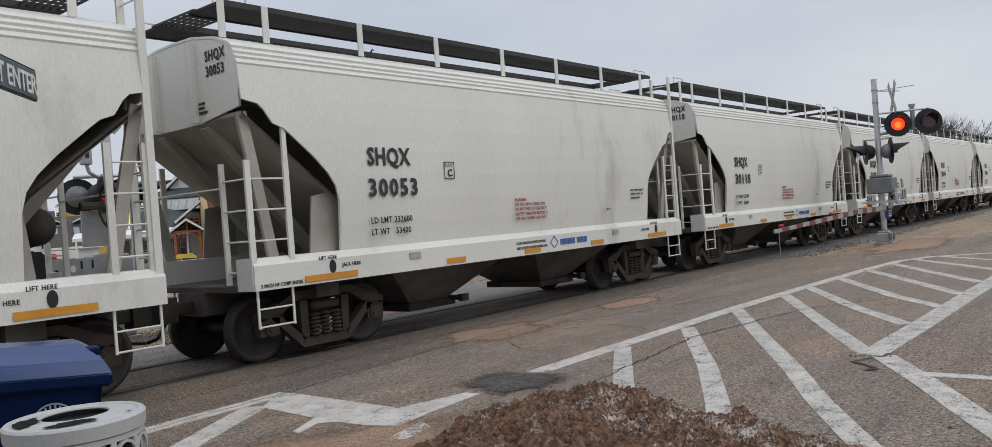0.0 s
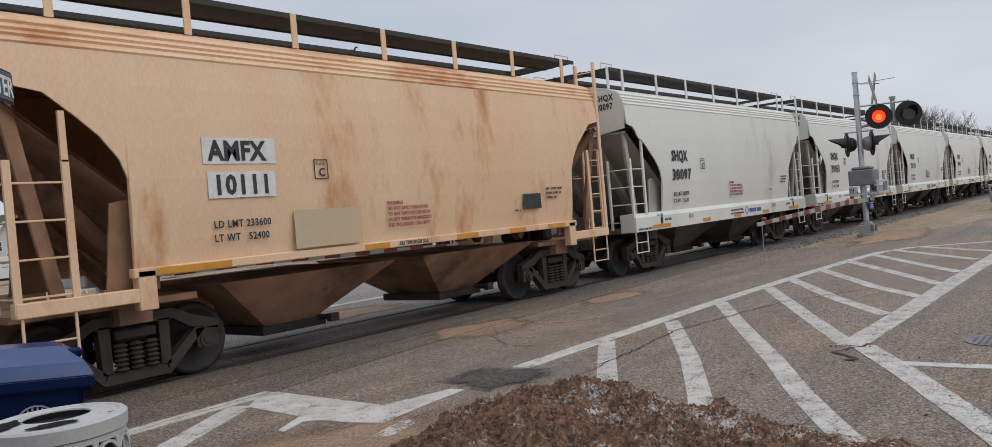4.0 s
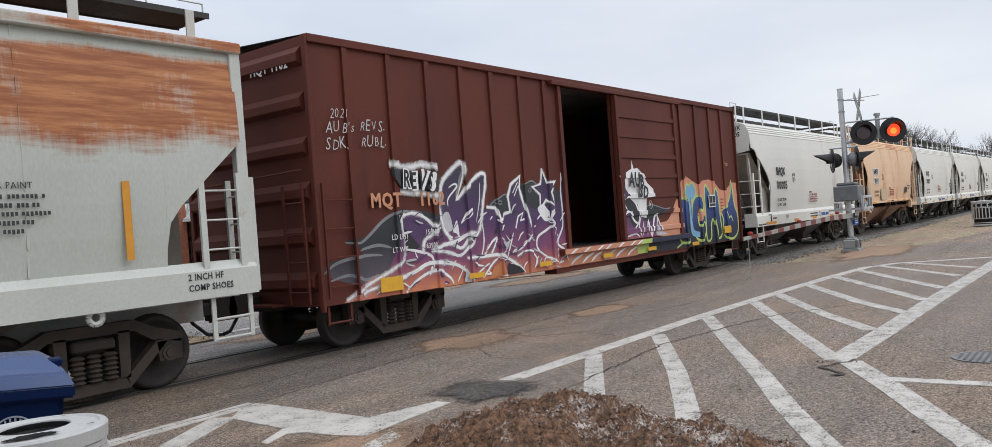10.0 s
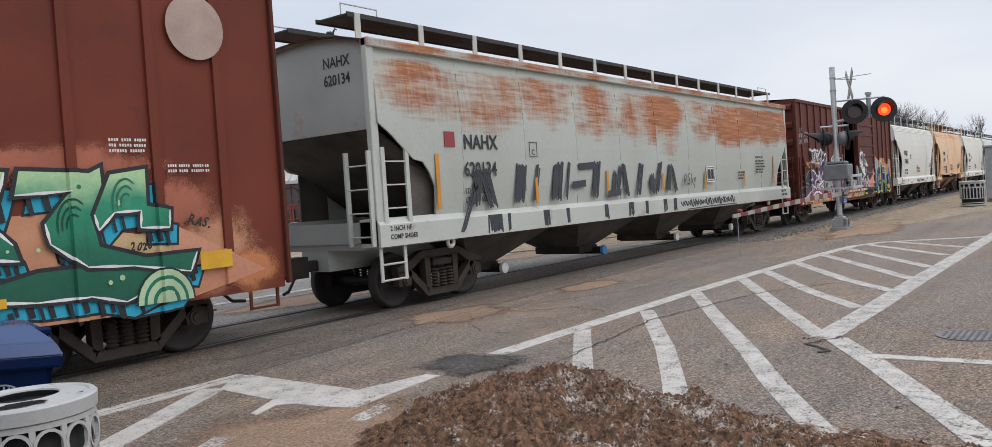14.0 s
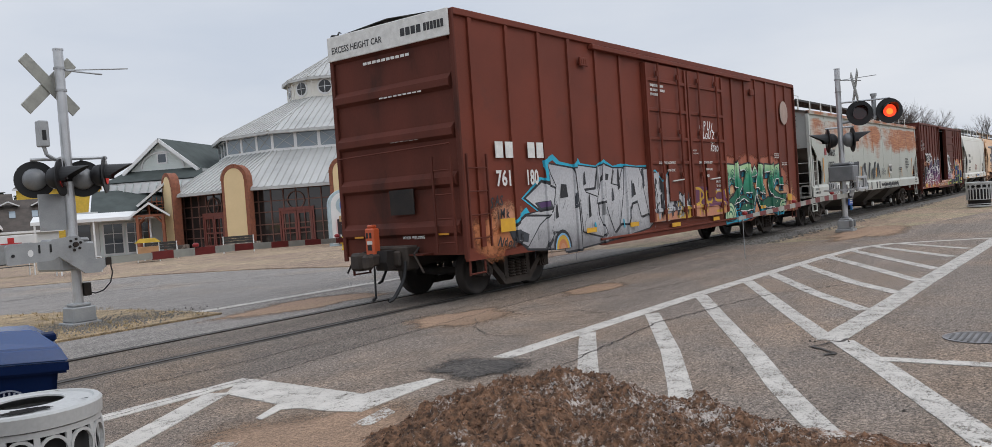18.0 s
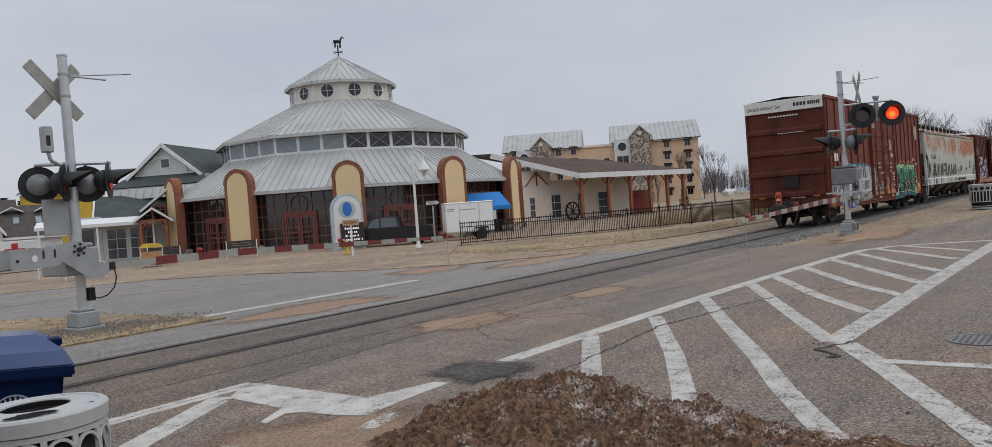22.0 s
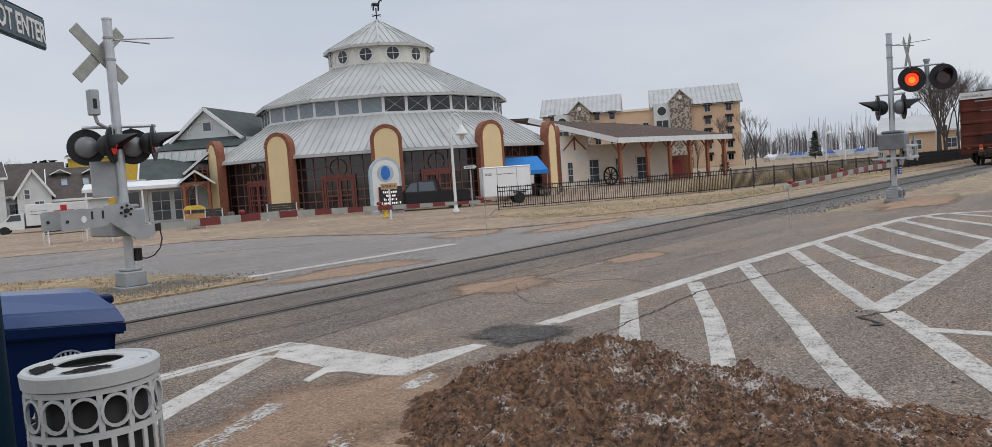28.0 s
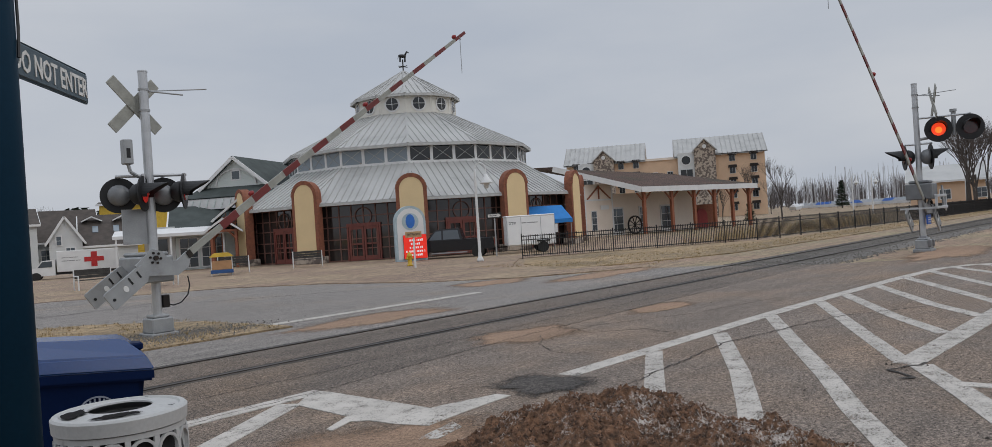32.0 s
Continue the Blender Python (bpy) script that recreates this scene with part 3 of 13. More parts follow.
TRUCKSTEEL = mat("cast_truck_steel", (0.052, 0.038, 0.029), (0.026, 0.020, 0.016), 0.8, 0, 3, 50, 0.2, dirt=(0.085, 0.052, 0.034), dirt_amount=0.3)


def side_frame_mesh():
    bm = bmesh.new()
    for y0, y1 in ((-0.07, 0.07),):
        for pts in ([(-1.12, 0.58), (-0.72, 0.66), (-0.5, 0.80), (0.5, 0.80), (0.72, 0.66), (1.12, 0.58), (1.12, 0.70), (0.78, 0.80), (0.5, 0.93), (-0.5, 0.93), (-0.78, 0.80), (-1.12, 0.70)],
                    [(-0.92, 0.62), (-0.80, 0.66), (-0.36, 0.26), (-0.42, 0.15)], [(0.92, 0.62), (0.42, 0.15), (0.36, 0.26), (0.80, 0.66)],
                    [(-0.42, 0.14), (0.42, 0.14), (0.38, 0.27), (-0.38, 0.27)],
                    [(-0.42, 0.26), (-0.30, 0.26), (-0.30, 0.82), (-0.44, 0.82)], [(0.42, 0.26), (0.44, 0.82), (0.30, 0.82), (0.30, 0.26)],
                    [(-1.10, 0.38), (-0.80, 0.38), (-0.78, 0.62), (-1.10, 0.62)], [(0.80, 0.38), (1.10, 0.38), (1.10, 0.62), (0.78, 0.62)]):
            slab(bm, pts, y0, y1)
    for x in (-0.925, 0.925):
        bar(bm, (x, -0.10, 0.47), (x, 0.05, 0.47), 0.10, 12)
        bar(bm, (x, -0.12, 0.47), (x, -0.10, 0.47), 0.06, 10)
    box(bm, -0.25, 0.25, -0.10, 0.02, 0.64, 0.76, 0.02)
    return tidy(bm, "side_frame", TRUCKSTEEL)


def spring_mesh():
    bm = bmesh.new()
    prof = []
    for i in range(13):
        z = 0.27 + 0.33 * i / 12
        prof.append((0.088 if i % 2 else 0.050, z))
    lathe(bm, prof, 10)
    return tidy(bm, "spring", TRUCKSTEEL, False)


SIDE_FRAME, SPRING = side_frame_mesh(), spring_mesh()


def truck(car, x, spin=True):
    bm = bmesh.new()
    box(bm, -0.20, 0.20, -1.02, 1.02, 0.58, 0.80, 0.03)
    box(bm, -0.75, 0.75, -0.06, 0.06, 0.35, 0.45)
    tr = part("truck", bm, UNDER, car, "rusty cast-steel four-wheel truck")
    tr.matrix_basis = pose(x, 0, 0)
    for y in (-1.02, 1.02):
        again("side_frame", SIDE_FRAME, tr, pose(0, y, 0, 0, 0, 0 if y < 0 else 180))
        for dx in (-0.19, 0.0, 0.19):
            again("spring", SPRING, tr, pose(dx, y - 0.06 * (1 if y < 0 else -1), 0))
    for dx in (-0.925, 0.925):
        w = again("wheelset", WHEEL, tr, pose(dx, 0, 0.455 + RAIL_TOP))
        wheelsets.append((w, dx))
    return tr


def ladder(bm, x, y0, y1, z0, z1, n, along="y", r=0.013, stile=0.04):
    """Two flat stiles and n rungs; along y at x, or along x at y0 from x to y1."""
    a, b = ((x, y0), (x, y1)) if along == "y" else ((x, y0), (y1, y0))
    for p in (a, b):
        box(bm, p[0] - stile, p[0] + stile, p[1] - 0.02, p[1] + 0.02, z0, z1)
    for i in range(n):
        z = z0 + (z1 - z0) * (i + 0.4) / n
        bar(bm, (*a, z), (*b, z), r, 5)


def coupler(car, x, sgn):
    bm = bmesh.new()
    box(bm, min(x, x + sgn * 0.30), max(x, x + sgn * 0.30), -0.09, 0.09, 0.74, 0.92, 0.02)
    slab(bm, [(x + sgn * 0.28, 0.66), (x + sgn * 0.62, 0.66), (x + sgn * 0.66, 0.80), (x + sgn * 0.62, 1.0), (x + sgn * 0.28, 1.0)], -0.16, 0.10)
    part("coupler", bm, UNDER, car, "grimy knuckle coupler")
    bm = bmesh.new()
    p = [(x + sgn * 0.08, 0.28, 0.80), (x + sgn * 0.22, 0.30, 0.62), (x + sgn * 0.40, 0.24, 0.44), (x + sgn * 0.58, 0.14, 0.42)]
    for a, b in zip(p, p[1:]):
        bar(bm, a, b, 0.026, 7)
    part("air_hose", bm, BLACKPAINT, car, "black rubber brake hose")


def flank(bm, stations, zt, yfun, thick=0.03, rows=7):
    """A side sheet with depth: stations of (x, lowest z), up to zt, on the curve y = yfun(z)."""
    for sgn in (-1, 1):
        grids = []
        for off in (0.0, thick):
            grids.append([[bm.verts.new((x, sgn * (yfun(zl + (zt - zl) * j / rows) - off), zl + (zt - zl) * j / rows)) for j in range(rows + 1)] for x, zl in stations])
        o, i = grids
        for g in grids:
            for a, b in zip(g, g[1:]):
                for j in range(rows):
                    bm.faces.new((a[j], b[j], b[j + 1], a[j + 1]))
        for k in range(len(stations) - 1):
            for j in (0, rows):
                bm.faces.new((o[k][j], o[k + 1][j], i[k + 1][j], i[k][j]))
        for k in (0, -1):
            for j in range(rows):
                bm.faces.new((o[k][j], o[k][j + 1], i[k][j + 1], i[k][j]))


def grating(bm, x0, x1, y0, y1, z, nlong, step):
    for k in range(nlong):
        y = y0 + (y1 - y0) * k / (nlong - 1)
        box(bm, x0, x1, y - 0.011, y + 0.011, z - 0.03, z)
    n = int((x1 - x0) / step)
    for k in range(n + 1):
        x = x0 + (x1 - x0) * k / n
        box(bm, x - 0.012, x + 0.012, y0, y1, z - 0.027, z - 0.003)


def side_plane(x, z, y=-1.592):
    return pose(x, y, z, 90, 0, 0)


def reflector(car, x, z, w, h, y=-1.587, material=None):
    bm = bmesh.new()
    box(bm, x, x + w, y - 0.004, y, z, z + h)
    part("reflector", bm, material or YELLOW, car, "amber reflective strip")


def small_lines(bm, x, z, rows, h=0.05, gap=0.075, y=-1.592, seed=1):
    """Lines of print too small to read: short bars, word by word. rows: the length of each."""
    rnd = random.Random(seed)
    for k, length in enumerate(rows):
        p = x
        while p < x + length:
            w = rnd.uniform(0.08, 0.22)
            q = p
            while q < min(p + w, x + length):
                box(bm, q, q + h * 0.55, y - 0.003, y, z - k * gap - h * rnd.uniform(0.8, 1.0), z - k * gap)
                q += h * 0.85
            p += w + 0.04


SIDE = lambda z: 1.50 + 0.085 * (1 - ((z - 2.7) / 1.25) ** 2)


def hopper(paint_mat, grim, under, sill=True):
    """A covered hopper of 11.75 m in parts; origin at its middle on the rail."""
    L = 11.75
    h = L / 2
    car = empty("covered_hopper_car", "", "freight car")
    zt = 3.95
    zb = 1.44 if sill else 1.40
    if sill:
        cut = [(0.02, 3.50), (0.1, 3.48), (0.25, 3.45), (0.33, 3.38), (0.45, 3.20), (0.62, 3.14), (0.85, 2.95), (1.1, 2.74), (1.3, 2.54), (1.42, 2.36), (1.47, 2.15), (1.475, zb)]
    else:
        cut = [(0.04, 3.52), (0.22, 3.48), (0.45, 3.44), (0.75, 3.2), (1.0, 2.98), (1.2, 2.72), (1.28, 2.5), (1.30, zb)]
    left = [(-h + a, z) for a, z in cut]
    st = left + [(-h + 1.5 + (L - 3.0) * k / 12, zb) for k in range(13)] + [(-x, z) for x, z in left[::-1]]
    bm = bmesh.new()
    flank(bm, st, zt, SIDE)
    part("side_sheet", bm, paint_mat, car, smooth=False)
    # ribs along the eaves
    prof = [(1.50, 3.95), (1.512, 3.975), (1.475, 4.03), (1.487, 4.06), (1.44, 4.10), (1.452, 4.13), (1.40, 4.18), (1.412, 4.21), (1.34, 4.27)]
    roof = [(1.34, 4.27), (1.0, 4.40), (0.5, 4.485), (0.0, 4.50)]
    eave_mat = TAN_RUST if paint_mat == TAN else paint_mat
    for name, pr in (("eave_ribs", prof), ("roof", roof)):
        bm = bmesh.new()
        ys = [(-y, z) for y, z in pr] if name == "eave_ribs" else [(-y, z) for y, z in pr] + [(y, z) for y, z in pr[-2::-1]]
        for half in ((ys, [(-y, z) for y, z in ys]) if name == "eave_ribs" else (ys,)):
            a = [bm.verts.new((-h + 0.02, y, z)) for y, z in half]
            b = [bm.verts.new((h - 0.02, y, z)) for y, z in half]
            a2 = [bm.verts.new((-h + 0.02, y * 0.975, z - 0.03)) for y, z in half]
            b2 = [bm.verts.new((h - 0.02, y * 0.975, z - 0.03)) for y, z in half]
            for k in range(len(half) - 1):
                bm.faces.new((a[k], b[k], b[k + 1], a[k + 1]))
                bm.faces.new((a2[k], b2[k], b2[k + 1], a2[k + 1]))
                bm.faces.new((a[k], a[k + 1], a2[k + 1], a2[k]))
                bm.faces.new((b[k], b[k + 1], b2[k + 1], b2[k]))
        part(name, bm, eave_mat, car)
    for sgn in (-1, 1):
        X = lambda d: sgn * (h - d)
        # upper end sheet, arched above
        bm = bmesh.new()
        arch = [(-1.47, 3.42), (-1.50, 3.93), (-1.33, 4.24), (-1.0, 4.38), (-0.5, 4.465), (0, 4.48), (0.5, 4.465), (1.0, 4.38), (1.33, 4.24), (1.50, 3.93), (1.47, 3.42), (0.55, 3.30), (-0.55, 3.30)]
        for d in (0.03, 0.06):
            bm.faces.new([bm.verts.new((X(d), y, z)) for y, z in arch])
        for y in (-0.5, 0.5):
            box(bm, min(X(-0.04), X(0.03)), max(X(-0.04), X(0.03)), y - 0.03, y + 0.03, 3.32, 4.40)
        part("end_sheet", bm, eave_mat, car)
        # slope sheet under it with its stiffener and shear plates
        bm = bmesh.new()
        for y0, y1, dz in ((-1.46, 1.46, 0.0),):
            q = [(0.06, 3.36), (2.55, 1.40), (2.55, 1.36), (0.06, 3.31)]
            for a, b in zip(q, q[1:] + q[:1]):
                bm.faces.new([bm.verts.new(p) for p in ((X(a[0]), y0, a[1]), (X(b[0]), y0, b[1]), (X(b[0]), y1, b[1]), (X(a[0]), y1, a[1]))])
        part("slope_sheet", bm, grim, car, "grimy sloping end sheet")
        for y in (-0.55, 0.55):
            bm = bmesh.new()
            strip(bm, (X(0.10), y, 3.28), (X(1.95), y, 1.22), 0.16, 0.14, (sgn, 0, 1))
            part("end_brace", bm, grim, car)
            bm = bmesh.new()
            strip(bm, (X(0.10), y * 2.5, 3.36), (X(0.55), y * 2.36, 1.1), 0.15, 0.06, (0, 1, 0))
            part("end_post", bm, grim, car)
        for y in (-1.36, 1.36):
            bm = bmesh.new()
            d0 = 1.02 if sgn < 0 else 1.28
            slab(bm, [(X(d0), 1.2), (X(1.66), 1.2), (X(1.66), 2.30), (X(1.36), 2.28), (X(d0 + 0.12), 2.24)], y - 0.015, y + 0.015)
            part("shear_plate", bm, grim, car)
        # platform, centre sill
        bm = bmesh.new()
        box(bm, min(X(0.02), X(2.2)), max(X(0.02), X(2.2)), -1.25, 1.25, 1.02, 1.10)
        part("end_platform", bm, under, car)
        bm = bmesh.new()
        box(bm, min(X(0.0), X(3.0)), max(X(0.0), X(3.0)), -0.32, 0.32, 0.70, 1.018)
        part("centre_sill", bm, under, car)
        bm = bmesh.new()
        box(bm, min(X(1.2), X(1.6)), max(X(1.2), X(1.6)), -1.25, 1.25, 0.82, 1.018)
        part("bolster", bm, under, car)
        coupler(car, X(0.0), sgn)
        # short ladder on one side of the end, tall one on the other
        s = sgn  # left end: short ladder on the near side
        ys = 1.53 * s
        bm = bmesh.new()
        xa, xb = X(0.03), X(0.62)
        ladder(bm, xa, ys, xb, 1.12, 2.72, 4, "x")
        box(bm, min(xb - 0.035, xb + 0.035), max(xb - 0.035, xb + 0.035), ys - 0.02, ys + 0.02, 2.7, 3.25)
        box(bm, xa - 0.035, xa + 0.035, s * 0.95 - 0.02, s * 0.95 + 0.02, 1.12, 2.72)
        for i in range(4):
            z = 1.12 + 1.6 * (i + 0.4) / 4
            bar(bm, (xa, ys, z), (xa, s * 0.95, z), 0.013, 5)
        part("ladder", bm, paint_mat, car)
        bm = bmesh.new()
        yt = -1.50 * s
        ladder(bm, X(0.10), yt, X(0.54), 1.12, 2.9, 5, "x")
        ladder(bm, X(0.05), yt - 0.03 * s, yt + 0.42 * s, 1.12, 4.78, 11, "y", 0.013, 0.045)
        part("ladder", bm, paint_mat, car, "tall end ladder to the roof")
        # stirrup steps under the sill
        for y in (-1.52, 1.52):
            bm = bmesh.new()
            for d in (0.06, 0.60):
                box(bm, X(d) - 0.014, X(d) + 0.014, y - 0.012, y + 0.012, 0.55, 1.08)
            for z in (0.57, 0.80):
                bar(bm, (X(0.06), y, z), (X(0.60), y, z), 0.013, 6)
            part("step", bm, paint_mat, car)
        bm = bmesh.new()
        bar(bm, (X(0.05), -0.95, 2.4), (X(0.05), 0.95, 2.4), 0.014, 5)
        part("handrail", bm, paint_mat, car)
        # hopper chutes
        for cx in (1.85 * sgn,):
            bm = bmesh.new()
            lo = [bm.verts.new((cx + dx, y, 0.40)) for dx, y in ((-0.42, -0.62), (0.42, -0.62), (0.42, 0.62), (-0.42, 0.62))]
            hi = [bm.verts.new((cx + dx, y, 1.16)) for dx, y in ((-1.55, -1.36), (1.55, -1.36), (1.55, 1.36), (-1.55, 1.36))]
            bm.faces.new(lo[::-1])
            bm.faces.new(hi)
            for k in range(4):
                bm.faces.new((lo[k], lo[(k + 1) % 4], hi[(k + 1) % 4], hi[k]))
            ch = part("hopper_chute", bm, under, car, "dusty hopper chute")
            bm = bmesh.new()
            box(bm, cx - 0.55, cx + 0.60, -0.72, 0.72, 0.30, 0.42, 0.01)
            bar(bm, (cx + 0.5, -1.0, 0.42), (cx + 0.5, 1.0, 0.42), 0.045, 8)
            box(bm, cx + 0.42, cx + 0.58, -1.05, -0.95, 0.36, 0.48)
            part("outlet_gate", bm, UNDER, ch)
        # roof walk
        for y in (-0.72, 0.72):
            bm = bmesh.new()
            x0, x1 = (-h + 0.10, 0.0) if sgn < 0 else (0.0, h - 0.10)
            grating(bm, x0, x1, y - 0.34, y + 0.34, 4.86, 22, 0.07)
            for e in (-0.36, 0.36):
                box(bm, x0, x1, y + e - 0.014, y + e + 0.014, 4.81, 4.885)
            part("roof_walk", bm, GRATING, car, "dark steel grating roof walk")
        bm = bmesh.new()
        grating(bm, min(X(0.05), X(0.6)), max(X(0.05), X(0.6)), -0.55, 0.55, 4.86, 8, 0.085)
        part("roof_walk", bm, GRATING, car)
        for y in (-0.95, 0.95):
            bm = bmesh.new()
            bar(bm, (X(0.1), y, 4.86), (X(0.1), y, 5.0), 0.012, 5)
            bar(bm, (X(0.6), y, 4.86), (X(0.6), y, 5.0), 0.012, 5)
            bar(bm, (X(0.1), y, 5.0), (X(0.6), y, 5.0), 0.012, 5)
            part("grab_iron", bm, paint_mat, car)
    # posts of the roof walk
    for d in (0.11, 0.79, 2.50, 4.20, 5.98, 7.72, 9.42, 11.14):
        x = -h + d
        for y in (-1.10, 1.10):
            bm = bmesh.new()
            box(bm, x - 0.05, x + 0.05, y - 0.01, y + 0.01, 4.38, 4.88)
            part("walk_post", bm, paint_mat, car)
    bm = bmesh.new()
    box(bm, -h + 0.9, h - 0.9, -0.28, 0.28, 4.48, 4.60, 0.03)
    part("hatch_trough", bm, paint_mat, car)
    # side sill, or a flange and stub sills
    if sill:
        for s in (-1, 1):
            bm = bmesh.new()
            pr = [(1.575, 1.04), (1.58, 1.36), (1.50, 1.455), (1.18, 1.455), (1.18, 1.04)]
            a = [bm.verts.new((-h, s * y, z)) for y, z in pr]
            b = [bm.verts.new((h, s * y, z)) for y, z in pr]
            bm.faces.new(a)
            bm.faces.new(b[::-1])
            for k in range(5):
                bm.faces.new((a[k], a[(k + 1) % 5], b[(k + 1) % 5], b[k]))
            part("side_sill", bm, paint_mat, car)
    else:
        for s in (-1, 1):
            bm = bmesh.new()
            box(bm, -h + 1.25, h - 1.25, min(s * 1.45, s * 1.57), max(s * 1.45, s * 1.57), 1.36, 1.47, 0.01)
            part("side_flange", bm, paint_mat, car)
            for e in (-1, 1):
                bm = bmesh.new()
                box(bm, min(e * h, e * (h - 1.45)), max(e * h, e * (h - 1.45)), min(s * 1.40, s * 1.56), max(s * 1.40, s * 1.56), 1.08, 1.24, 0.01)
                box(bm, min(e * (h - 1.30), e * (h - 1.52)), max(e * (h - 1.30), e * (h - 1.52)), min(s * 1.42, s * 1.57), max(s * 1.42, s * 1.57), 0.98, 1.44, 0.01)
                part("stub_sill", bm, paint_mat, car)
    # brake wheel and air tank at one end
    bm = bmesh.new()
    for k in range(16):
        a, b = 2 * math.pi * k / 16, 2 * math.pi * (k + 1) / 16
        bar(bm, (h - 0.10, -0.55 + 0.27 * math.cos(a), 2.25 + 0.27 * math.sin(a)), (h - 0.10, -0.55 + 0.27 * math.cos(b), 2.25 + 0.27 * math.sin(b)), 0.018, 5)
    for k in range(4):
        a = math.pi * k / 2 + 0.4
        bar(bm, (h - 0.10, -0.55, 2.25), (h - 0.10, -0.55 + 0.27 * math.cos(a), 2.25 + 0.27 * math.sin(a)), 0.014, 5)
    bar(bm, (h - 0.10, -0.55, 2.25), (h - 0.45, -0.55, 2.25), 0.05, 8)
    part("brake_wheel", bm, under, car, "spoked hand-brake wheel")
    bm = bmesh.new()
    lathe(bm, [(0.05, -0.62), (0.17, -0.56), (0.235, -0.42), (0.24, -0.05), (0.255, -0.05), (0.255, 0.0), (0.24, 0.0), (0.235, 0.36), (0.17, 0.5), (0.05, 0.56)], 20)
    bmesh.ops.transform(bm, matrix=pose(h - 0.75, 0.35, 2.05, 90, 0, 0), verts=bm.verts)
    part("air_reservoir", bm, PALE_UNDER, car, "round-ended air reservoir", True)
    bm = bmesh.new()
    box(bm, h - 1.25, h - 0.95, -0.75, -0.35, 1.10, 1.75, 0.04)
    box(bm, h - 1.15, h - 0.85, -0.2, 0.5, 1.10, 1.45, 0.04)
    part("brake_valve", bm, UNDER, car, "dark brake valve")
    # lift ring openings
    for x in (-h + 1.25, h - 1.25):
        if sill:
            bm = bmesh.new()
            bmesh.ops.create_cone(bm, cap_ends=True, segments=14, radius1=0.075, radius2=0.075, depth=0.012)
            bmesh.ops.transform(bm, matrix=pose(x, -1.584, 1.25, 90, 0, 0) @ Matrix.Diagonal((0.75, 1.25, 1, 1)), verts=bm.verts)
            part("lift_opening", bm, BLACKPAINT, car, "dark lifting hole")
    for x in (-h + 1.45, h - 1.45):
        truck(car, x)
    return car


